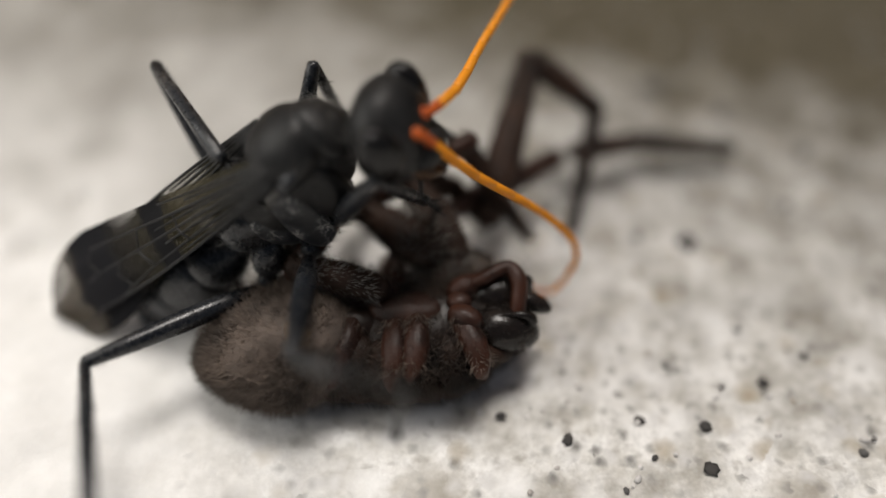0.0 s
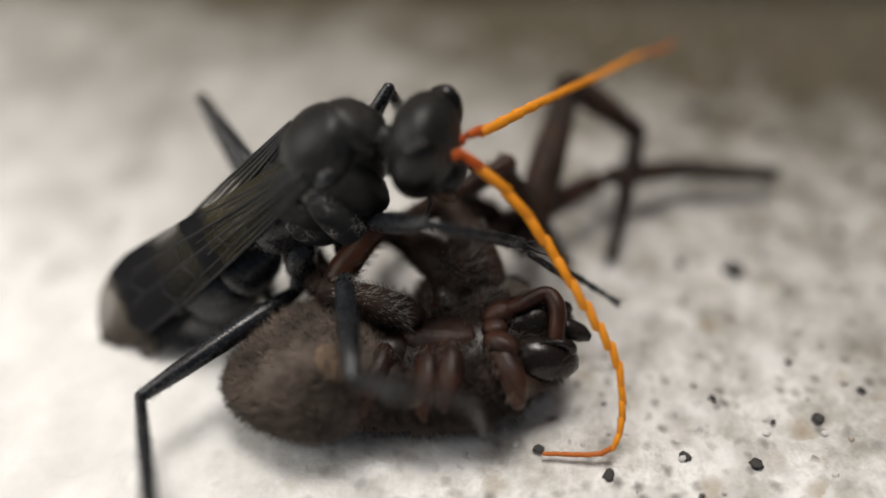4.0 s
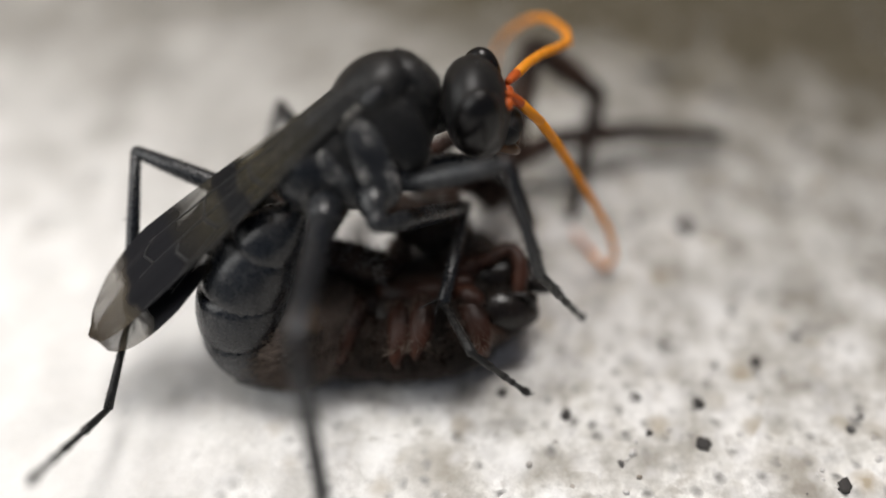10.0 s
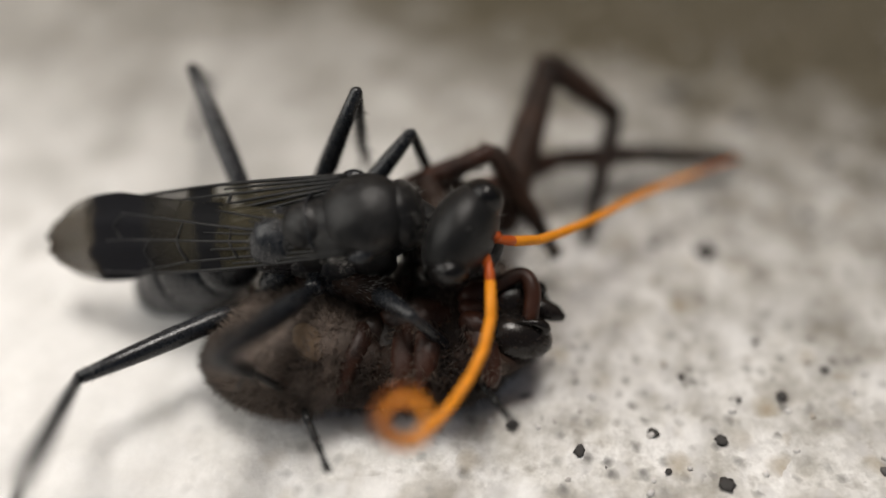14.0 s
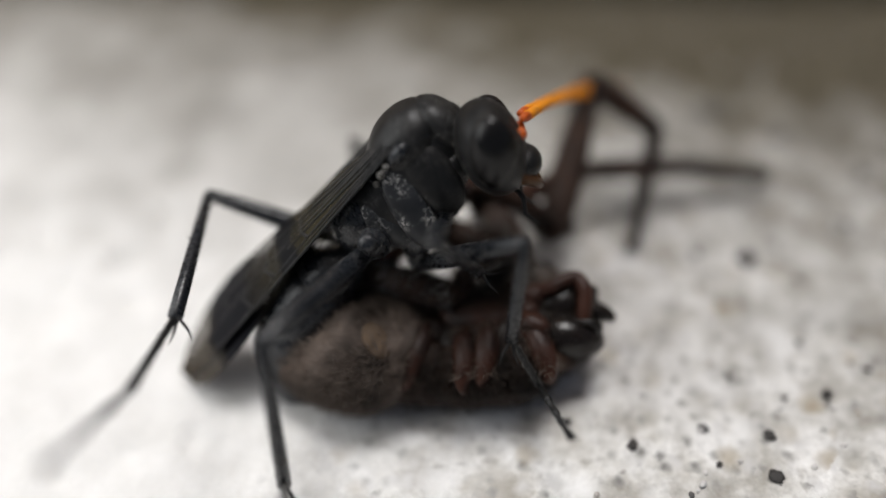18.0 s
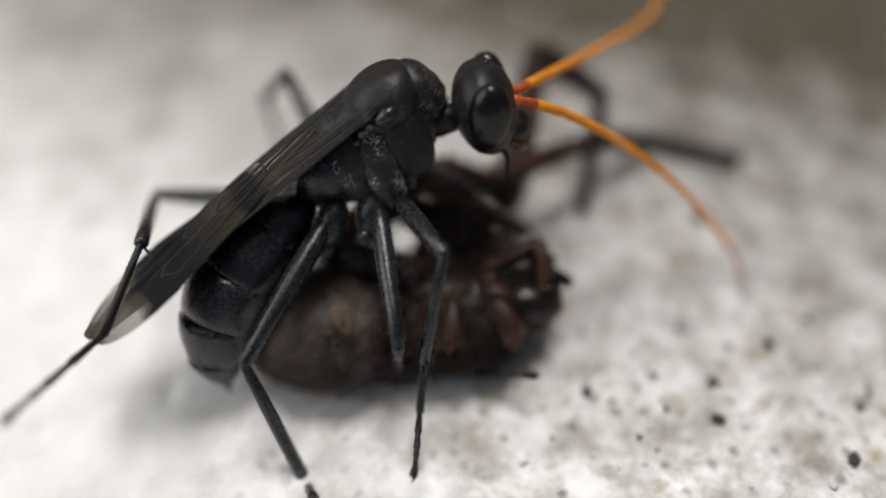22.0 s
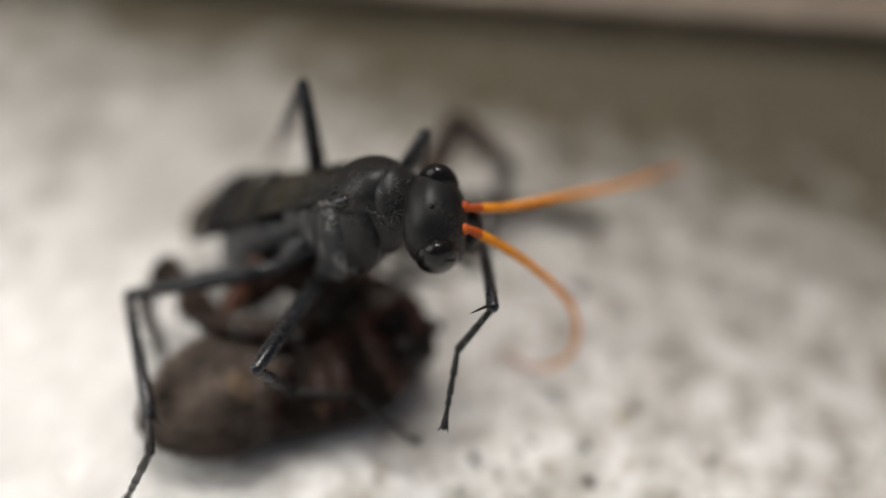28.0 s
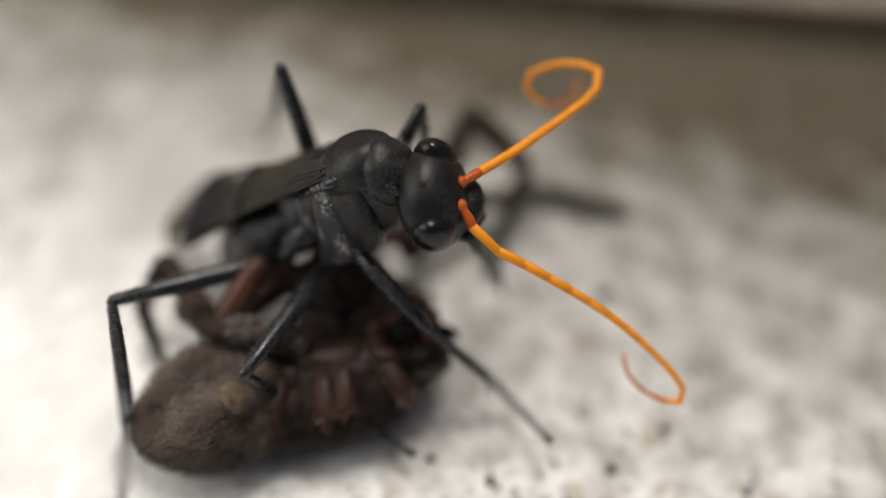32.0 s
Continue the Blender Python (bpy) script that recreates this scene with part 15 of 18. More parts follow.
    go(WASP_PARTS["tibiaRH"], [(0, -8.1, -3.2, 4.23, 12.3, -9.5, -79.4), (1, -9.05, -3.39, 3.36, 8.6, -13.5, -61), (1.33, -8.95, -3.39, 3.44, 11.5, -12, -74), (1.67, -8.85, -3.38, 3.52, 13.9, -9.9, -86.8), (2, -8.74, -3.37, 3.6, 15.8, -7.3, -99.4), (2.33, -8.74, -3.45, 3.59, 15.1, -7.8, -94.2), (2.67, -8.73, -3.51, 3.57, 14.4, -8.3, -89.1), (3, -8.72, -3.58, 3.56, 13.6, -8.7, -83.9), (6, -9.43, -4.41, 2.2, 13, -11.7, -80.3), (6.33, -9.31, -4.54, 2.29, 13.8, -9.4, -84.8), (6.67, -9.19, -4.66, 2.38, 14.4, -6.9, -89.2), (7, -9.07, -4.79, 2.46, 14.9, -4.5, -93.6), (8, -9.64, -3.55, 2.54, 12.6, -14.4, -79.8), (8.17, -9.47, -4.35, 2.27, 10.4, -25.5, -73.4), (8.33, -9.24, -5.12, 1.96, 6.4, -36.3, -65.8), (8.5, -8.94, -5.84, 1.6, -0.2, -46.5, -55.7), (8.67, -7.93, -6.59, 1.84, -1, -38.7, -54.5), (8.83, -6.79, -7.16, 1.95, -1.6, -31, -53.6), (9, -5.56, -7.53, 1.94, -1.9, -23.2, -52.8), (9.33, -5.57, -7.7, 0.98, -0.9, 17.9, -74.5), (9.67, -5.51, -7.61, -0.07, -24, 55, -110.7), (10, -5.34, -7.24, -1.16, -100.2, 55.7, 162), (10.17, -6.25, -6.74, -0.12, -84.6, 53.5, -178.9), (10.33, -7.01, -5.99, 0.9, -72, 48.7, -162.7), (10.5, -7.56, -5.01, 1.85, -62.8, 42, -149.8), (10.67, -7.62, -4.75, 3.05, -39.2, 20.1, -106.5), (10.83, -7.43, -4.28, 4.02, -36, -9.3, -75.3), (11, -7.02, -3.66, 4.72, -50.8, -35.6, -38.7), (11.33, -7.03, -3.87, 4.64, -36.9, -7, -74.9), (11.67, -7.03, -4.07, 4.55, -41.8, 23.9, -106.5), (12, -7.03, -4.27, 4.46, -70.3, 45.1, -154.1), (13, -6.43, -4.37, 4.68, -73.3, 48.4, -158.2), (13.33, -7.62, -4.44, 4.02, -52.8, 16, -122.1), (13.67, -8.68, -4.41, 3.15, -53.9, -20.6, -97.4), (14, -9.57, -4.28, 2.12, -79, -51.4, -57.3), (15, -9.91, -4.67, 1.01, -57.2, -64.6, -82.7), (15.83, -8.82, -5.27, 1.36, 27.6, -44.8, -178.2), (16.67, -7.6, -5.79, 1.65, 37.6, 2.8, 156.5), (17.5, -6.28, -6.2, 1.89, 23.8, 49.8, 128.4), (18, -5.18, -6.78, 2.03, 57.4, 39.9, 174.6), (19, -5.18, -6.96, -2.76, 46.5, 58.8, 160.4), (20, -5.91, -6.58, -2.76, 20.8, 46.1, 128.5), (21, -8.99, -3.29, -1.44, 3.6, 70.7, 108.8), (22, -8.35, -5.3, -0.81, 97, 65.7, -153.6), (22.4, -3.4, -7.82, -0.19, 71, 57.1, 177), (23, -6.92, -8.93, -0.56, 60.7, 63.2, 165.1), (23.5, -8.94, -4.64, 2.74, 104.7, 29.5, -138.6), (23.67, -9.73, -4.6, 1.61, 117.9, 23.7, -109.7), (23.83, -10.32, -4.45, 0.36, 126.2, 13.1, -84), (24, -10.67, -4.19, -0.96, 129, 0.3, -60.7), (24.33, -10.45, -4.67, -0.5, 129.4, 7.3, -54.4), (24.67, -10.17, -5.11, -0.06, 130.6, 14.1, -48), (25, -9.85, -5.53, 0.38, 132.6, 20.8, -41.1), (26.5, -10, -5.4, 0.18, 131.8, 27.2, -43.1), (28, -10.15, -5.26, -0.03, 130.7, 33.5, -45.3), (29, -9.84, -5.47, 0.53, 124.8, 35.4, -55.8), (30, -9.35, -5.66, 1.44, 127.6, 34.3, -50.8), (30.5, -8.26, -6.48, 1.88, 129.7, 26.7, -46.8), (31, -7, -7.1, 2.19, 131, 19.1, -43.3), (31.33, -7.04, -7.18, 2.04, 131.1, 20.2, -43.1), (31.67, -7.07, -7.26, 1.88, 131.1, 21.2, -43), (32, -7.11, -7.33, 1.72, 131.2, 22.3, -42.8)])
    go(WASP_PARTS["tarsusRH"], [(0, -6.92, -9.5, 5.3, 3.2, -22.6, -32), (1, -5.99, -8.92, 4.88, 3.9, -23.7, -33.8), (1.33, -7.19, -9.5, 4.79, 3.7, -24.5, -33.2), (1.67, -8.49, -9.78, 4.64, 3.4, -25.4, -32.7), (2, -9.79, -9.74, 4.42, 3.2, -26.2, -32.1), (2.33, -9.21, -9.87, 4.47, 3.1, -26.5, -32), (2.67, -8.63, -9.95, 4.51, 3.1, -26.8, -31.8), (3, -8.04, -9.97, 4.54, 3, -27.1, -31.7), (6, -8.36, -10.68, 3.52, 4, -31.5, -33.8), (6.33, -8.73, -10.92, 3.35, 2.8, -31.1, -31.3), (6.67, -9.1, -11.12, 3.16, 1.5, -30.6, -28.9), (7, -9.47, -11.26, 2.97, 0.3, -30.1, -26.5), (8, -8.53, -9.74, 4.16, 3.9, -28.2, -33.8), (8.17, -7.8, -9.97, 5.08, 0.9, -34.6, -28), (8.33, -7.09, -9.89, 5.81, -3.2, -40.6, -21.4), (8.5, -6.42, -9.53, 6.32, -8.7, -46.2, -13.4), (8.67, -4.99, -10.72, 5.9, -107, -65.7, 94.5), (8.83, -3.49, -11.65, 5.3, -139.9, -18.5, 138.5), (9, -1.95, -12.29, 4.5, -137, 33.3, 158.5), (9.33, -3.92, -13.67, -1.02, -113.1, 24.7, -154.5), (9.67, -6.83, -11.1, -5.39, -103.2, 4.3, -116.7), (10, -8.82, -6.11, -6.53, -107.6, -17.8, -80.9), (10.17, -10.12, -6.82, -5.34, -111.9, -26.6, -69.6), (10.33, -11.11, -7.27, -3.98, -118.6, -34.5, -56.5), (10.5, -11.74, -7.44, -2.5, -128.1, -40.6, -41), (10.67, -9.35, -10.6, 0.81, -105.8, -15.9, -85.4), (10.83, -5.81, -10.49, 5.07, -105.6, 15.5, -118.8), (11, -2.9, -6.97, 8.5, -127.6, 40.4, -162.9), (11.33, -5.34, -10.1, 5.43, -103, 15.8, -114.1), (11.67, -8.72, -9.77, 1.91, -103.3, -16.8, -77.4), (12, -11.16, -6.28, -0.15, -128.9, -40.8, -27.9), (13, -10.44, -5.97, -0.18, -129.8, -40.7, -26.6), (13.33, -10.94, -9.74, 2.23, -109.4, -8, -72), (13.67, -9.47, -10.45, 5.44, -116.8, 28.6, -109.9), (14, -7.38, -7.7, 7.2, -158.8, 47.1, -173.3), (15, -9.55, -7.43, 6.89, -154, 49.1, -166.9), (15.83, -13.43, -5.41, 5.94, -132.6, 37.4, -136.2), (16.67, -13.55, -3.2, 1.33, -122.3, 20.2, -115.3), (17.5, -8.89, -2.91, -3.08, -119.2, 1, -98.8), (18, -10.14, -6.31, -2.14, -124.3, -14.2, -57), (19, -8.36, -5.84, -8.32, -120.7, 0.4, -86.2), (20, -8.72, -3.05, -7.44, -117.6, 12.6, -59.3), (21, -9.69, -1.26, -7.58, -126.9, 20.8, -90.8), (22, -10.74, -6.49, -6.74, -131.2, -34.5, -59.6), (22.4, -6.92, -7.63, -5.65, -138.3, -28.5, -46.1), (23, -9.75, -8.17, -6.37, -121.6, -38.4, -75.8), (23.5, -13.18, -8.38, -0.46, -140.4, -27, -41.9), (23.67, -11.73, -10.21, -1, -138.8, -25.9, -45.5), (23.83, -9.66, -10.75, -1.12, -137.3, -24.7, -49), (24, -7.49, -9.86, -0.99, -135.8, -23.5, -52.5), (24.33, -6.7, -9.91, -1.32, -133.1, 12.2, -78.3), (24.67, -5.95, -9.79, -1.64, -150.5, 44.8, -112.4), (25, -5.27, -9.53, -1.93, 154.9, 53.8, 179.2), (26.5, -5.78, -9.35, -2.79, -102.1, 50.4, -65), (28, -6.33, -9.11, -3.61, -87.8, -5.8, -32.7), (29, -6.86, -9.85, -3.23, -87.5, 0.8, -40.3), (30, -5.96, -9.82, -2.22, -87.7, 12.7, -41.8), (30.5, -4.28, -10.71, -1.05, -121, 50.5, -98.6), (31, -2.53, -11.31, 0.06, 177.7, 34.5, 179.4), (31.33, -2.58, -11.35, -0.21, -138.3, 51.5, -119.8), (31.67, -2.64, -11.39, -0.47, -98, 31.3, -62.5), (32, -2.69, -11.42, -0.74, -89.8, -3.6, -30.8)])
    go(WASP_PARTS["toesRH"], [(0, -4.04, -11.3, 6.71, -21.5, 26.9, 169.7), (1, -3.19, -10.8, 6.36, -22.5, 28.4, 167.5), (1.33, -4.39, -11.33, 6.32, 2.4, 18, -134), (1.67, -5.69, -11.57, 6.21, 7.7, -6.6, -85), (2, -7, -11.49, 6.05, -8.7, -26.3, -31.8), (2.33, -6.42, -11.61, 6.11, 8.1, -6.6, -86), (2.67, -5.84, -11.68, 6.17, 2.6, 18.1, -136), (3, -5.25, -11.69, 6.22, -22.7, 28.1, 164.5), (6, -5.75, -12.43, 5.44, -24.8, 35.1, 160.5), (6.33, -6.04, -12.56, 5.25, 32.4, 48.2, -121), (6.67, -6.33, -12.65, 5.04, 63.8, 13.1, -65.6), (7, -6.62, -12.68, 4.82, 57.3, -30.1, -26.3), (8, -5.83, -11.55, 5.9, 60.8, -28.2, -33.4), (8.17, -5.13, -11.39, 7.16, 66.7, 9.2, -66.6), (8.33, -4.49, -10.91, 8.21, 47.2, 42.9, -107.8), (8.5, -3.94, -10.12, 8.97, -6.9, 46.8, -179.6), (8.67, -5.11, -9.21, 9.26, -10.7, 42.9, 175.1), (8.83, -6.1, -9.33, 6.46, -13.7, 38.7, 170.4), (9, -4.81, -11.16, 2.48, -16.2, 34.4, 166.3), (9.33, -6.94, -15.1, -2.55, -23, 38.9, 155), (9.67, -8.48, -14.38, -5.67, -31.2, 42.1, 142.4), (10, -8.26, -9.57, -5.4, -40.5, 43.9, 128.7), (10.17, -8.97, -9.9, -3.69, -94.7, 36.1, 51.8), (10.33, -9.43, -9.79, -1.9, -108.8, -3.2, 7.2), (10.5, -9.63, -9.27, -0.1, -88.8, -40.5, -41.1), (10.67, -9.07, -14.13, 1.82, -68.1, -17.3, -81.9), (10.83, -7.51, -13.6, 4.09, -66.5, 11.9, -112.4), (11, -5.57, -7.79, 6.12, -82.9, 37.2, -149.8), (11.33, -6.79, -13.33, 4.43, -64.6, 11.7, -108.2), (11.67, -7.95, -13.21, 2.98, -66.8, -18.6, -74.2), (12, -8.7, -7.58, 2.26, -91, -40.7, -28.1), (13, -7.95, -7.22, 2.22, -91.8, -40.7, -26.8), (13.33, -9.82, -13.2, 2.75, -69, -12.5, -74), (13.67, -10.57, -13.49, 3.67, -72.3, 21.9, -110.9), (14, -9.87, -7.99, 4.5, -104.4, 44.2, -165.7), (15, -11.9, -7.98, 4.1, -101, 42, -160.7), (15.83, -15.54, -7.44, 3.71, -83.2, 27, -130), (16.67, -15.03, -6.32, 0.07, -76.5, 7.1, -107.6), (17.5, -9.45, -6.55, -3.14, -77.7, -13.7, -87.1), (18, -8.2, -9.31, -1.24, -84.4, -14.9, -60.2), (19, -8.11, -9.51, -8.34, -79.8, -12.7, -79.4), (20, -6.89, -6.14, -8.24, -83, -4.9, -58.7), (21, -9.74, -4.7, -8.88, -82.4, 2.1, -82.4), (22, -9.21, -9.11, -4.65, -86.6, -33, -67.4), (22.4, -4.68, -9.96, -3.89, -97.5, -28.5, -46.3), (23, -9.04, -10.97, -4.08, -81, -38.4, -75.7), (23.5, -10.74, -10.57, 1.21, -99.7, -27, -42), (23.67, -9.41, -12.57, 0.61, -93.8, 5.9, -71.9), (23.83, -7.47, -13.27, 0.42, -107, 37, -105.8), (24, -5.44, -12.54, 0.48, -150.3, 50, -165.4), (24.33, -5.96, -13.43, -2.1, -133.8, 47.8, -143.6), (24.67, -6.95, -12.21, -4.23, -120.5, 42.1, -124.9), (25, -7.45, -9.5, -4.9, -111.2, 33.8, -109.9), (26.5, -4.79, -11.47, -5.63, -130.8, 39.1, -142.2), (28, -3.25, -11.09, -3.24, -151, 35, -175.1), (29, -4.06, -12.23, -3.28, -145.5, 36.2, -165.8), (30, -3.28, -12.21, -3.03, -148, 29.1, -170.3), (30.5, -4.63, -13.02, -3.89, -147.6, 33.9, -169.6), (31, -5.56, -11.28, -2.02, -147.1, 38.7, -168.8), (31.33, -3.72, -13.34, -3.09, -149.8, 36.2, -173.1), (31.67, -1.19, -14.18, -2.38, -152.1, 33.5, -177.2), (32, 0.46, -13.3, -0.51, -154.1, 30.7, 179)])
    go(WASP_PARTS["femurLF"], [(0, -0.1, 1.4, -1.9, -6, 26, 0), (1, -0.1, 1.4, -1.9, -15, 37, -17), (2, -0.1, 1.4, -1.9, -17.4, 38, -21), (3, -0.1, 1.4, -1.9, -14.6, 31, -16), (4.5, -0.1, 1.4, -1.9, -17.8, 41.7, -21.4), (6, -0.1, 1.4, -1.9, -23.3, 52, -29), (6.5, -0.1, 1.4, -1.9, 9.7, 37.3, 16.4), (7, -0.1, 1.4, -1.9, 21.2, 12, 43), (8, -0.1, 1.4, -1.9, 15.7, 8, 12), (8.5, -0.1, 1.4, -1.9, 15.7, 8, 12), (8.75, -0.1, 1.4, -1.9, 23.6, 42.4, 29.7), (9, -0.1, 1.4, -1.9, 69.5, 68, 83), (9.5, -0.1, 1.4, -1.9, 18.5, 58.3, 26.9), (10, -0.1, 1.4, -1.9, 1.1, 37, 4), (10.5, -0.1, 1.4, -1.9, 1.1, 37, 4), (10.75, -0.1, 1.4, -1.9, 4.1, 2.5, 12.2), (11, -0.1, 1.4, -1.9, 2, -32, 20), (12, -0.1, 1.4, -1.9, 2, -21, 20), (13, -0.1, 1.4, -1.9, 1, -17, 23), (14, -0.1, 1.4, -1.9, -2.2, -20, 33), (14.33, -0.1, 1.4, -1.9, -3.2, -6.3, 37.4), (14.67, -0.1, 1.4, -1.9, -3.1, 7.3, 41.6), (15, -0.1, 1.4, -1.9, -2, 21, 46), (17.5, -0.1, 1.4, -1.9, -2, 21, 46), (18, -0.1, 1.4, -1.9, 11.2, 34, 74), (19, -0.1, 1.4, -1.9, -17.1, 43, 30), (19.33, -0.1, 1.4, -1.9, -50.2, 45.1, -16.2), (19.67, -0.1, 1.4, -1.9, -74.1, 30.6, -54.1), (20, -0.1, 1.4, -1.9, -83.1, 8.4, -80), (20.33, -0.1, 1.4, -1.9, -73.5, 17.3, -38.7), (20.67, -0.1, 1.4, -1.9, -60, 17.5, 4.5), (21, -0.1, 1.4, -1.9, -50, 9, 46), (21.5, -0.38, 1.38, -1.87, -58.7, 36.6, 24.5), (22, -0.65, 1.35, -1.84, -89.5, 56.5, -16.5), (22.4, -0.1, 1.4, -1.9, -3.2, 60, 79), (22.6, -0.27, 1.39, -1.91, -32.8, 67.1, 46.2), (22.8, -0.45, 1.39, -1.91, -69.3, 64.9, 6.5), (23, -0.62, 1.38, -1.92, -91.6, 55, -19.1), (23.17, -0.45, 1.39, -1.91, -97.7, 50.4, -26.7), (23.33, -0.27, 1.39, -1.91, -102.3, 45.3, -32.9), (23.5, -0.1, 1.4, -1.9, -105.8, 40, -38), (23.67, -0.1, 1.4, -1.9, -95.5, 32.2, -20.7), (23.83, -0.1, 1.4, -1.9, -88.8, 22.5, -6.3), (24, -0.1, 1.4, -1.9, -85.2, 11.7, 6), (24.5, -0.1, 1.4, -1.9, -86.7, 20.6, 0.6), (25, -0.1, 1.4, -1.9, -89.3, 29.4, -5.5), (26.5, -0.1, 1.4, -1.9, -81.7, 29.1, 10), (28, -0.1, 1.4, -1.9, -74.5, 27.1, 25.1), (28.5, -0.1, 1.4, -1.9, -85.7, 27.5, 1), (29, -0.1, 1.4, -1.9, -96, 23.8, -22.5), (30, -0.1, 1.4, -1.9, -93.6, -15.3, 6.8), (31, -0.1, 1.4, -1.9, -93.7, 20.5, 5.9), (32, -0.1, 1.4, -1.9, -100.6, 22.8, -12.7)])
    go(WASP_PARTS["tibiaLF"], [(0, 3.76, 1.4, -3.78, 22, 80, 122), (1, 3.18, 0.4, -4.49, 6.1, 84, 106), (2, 3.06, 0.19, -4.55, 23.9, 72, 124), (3, 3.44, 0.38, -4.11, -172, 70, -71), (4.5, 2.89, 0.23, -4.76, -130.5, 87, -29.2), (6, 2.22, 0.12, -5.29, -6.7, 74, 95), (6.5, 3.18, 2.36, -4.51, -42.4, 74.7, 58), (7, 2.98, 4.27, -2.79, -70.1, 70, 29), (8, 4.07, 2.29, -2.5, -32.8, 66, 69), (8.5, 4.07, 2.29, -2.5, -32.8, 66, 69), (8.75, 2.66, 2.97, -4.8, -16.1, 70.3, 87), (9, 0.1, 3, -5.89, 6.7, 72, 111), (9.5, 1.92, 2.42, -5.56, -12.1, 58.2, 90.5), (10, 3.33, 1.64, -4.49, -18.7, 43, 82), (10.5, 3.33, 1.64, -4.49, -18.7, 43, 82), (10.75, 4.1, 2.31, -2.09, -27.6, 67.8, 71.4), (11, 3.33, 2.65, 0.38, -131.6, 82, -34), (12, 3.67, 2.77, -0.36, -87.8, 65, 11), (13, 3.69, 3.01, -0.64, -93.2, 63, 5), (14, 3.29, 3.6, -0.43, 159.6, 82, -104), (14.33, 3.3, 4, -1.42, 166.8, 84.8, -96.8), (14.67, 3.09, 4.23, -2.45, -171.5, 87.3, -75.1), (15, 2.69, 4.29, -3.44, -96.5, 88, 0), (17.5, 2.69, 4.29, -3.44, -96.5, 88, 0), (18, 0.88, 4.83, -4.3, 30.8, 42, 128), (19, 2.62, 2.97, -4.83, -6.5, 41, 74), (19.33, 2.81, 0.55, -4.95, 1.5, 37.2, 86.6), (19.67, 2.07, -1.6, -4.09, 7.9, 32.2, 97.8), (20, 0.64, -2.79, -2.53, 12.8, 26.3, 107.8), (20.33, 3.11, -1.17, -3.18, 16.4, 35.9, 114.9), (20.67, 3.99, 1.72, -3.19, 22.3, 44.9, 123.9), (21, 2.85, 4.46, -2.57, 31.5, 53, 136), (21.5, 2.77, 2.81, -4.43, 11.3, 60.5, 112), (22, 1.63, 0.68, -5.43, -16.2, 61.9, 80.8), (22.4, 0.31, 3.51, -5.62, -11.7, 59, 86), (22.6, 0.88, 2.6, -5.87, 110.3, 66.8, -146.7), (22.8, 1.37, 1.59, -5.81, 130.1, 21.5, -120.6), (23, 1.71, 0.57, -5.44, 129.7, -25.6, -109.5), (23.17, 2, 0.15, -5.22, 132.7, 8.8, -128.9), (23.33, 2.27, -0.25, -4.96, 121.9, 42, -152.8), (23.5, 2.5, -0.63, -4.66, 73.9, 62, 149), (23.67, 3.3, 0.12, -4.19, 44.7, 66.8, 116.9), (23.83, 3.85, 0.96, -3.55, 13.3, 63.7, 82.5), (24, 4.09, 1.84, -2.77, -6.3, 54.8, 59.8), (24.5, 3.92, 1.44, -3.42, 26.3, 61.6, 97.7), (25, 3.63, 1.04, -4.01, 60.1, 55.9, 136.8), (26.5, 3.6, 2.05, -3.99, -161.1, 63, -79.2), (28, 3.37, 3.02, -3.86, -148.5, 6.8, -59.8), (28.5, 3.71, 1.46, -3.88, 179.9, 56, -112.3), (29, 3.53, -0.11, -3.64, 99, 37.2, 149.3), (30, 4.02, 1.89, -0.77, 86.7, 51.7, 131.9), (31, 3.91, 1.81, -3.41, 119.4, 47, 174.2), (32, 3.77, 0.53, -3.57, 86.4, 46.9, 130)])
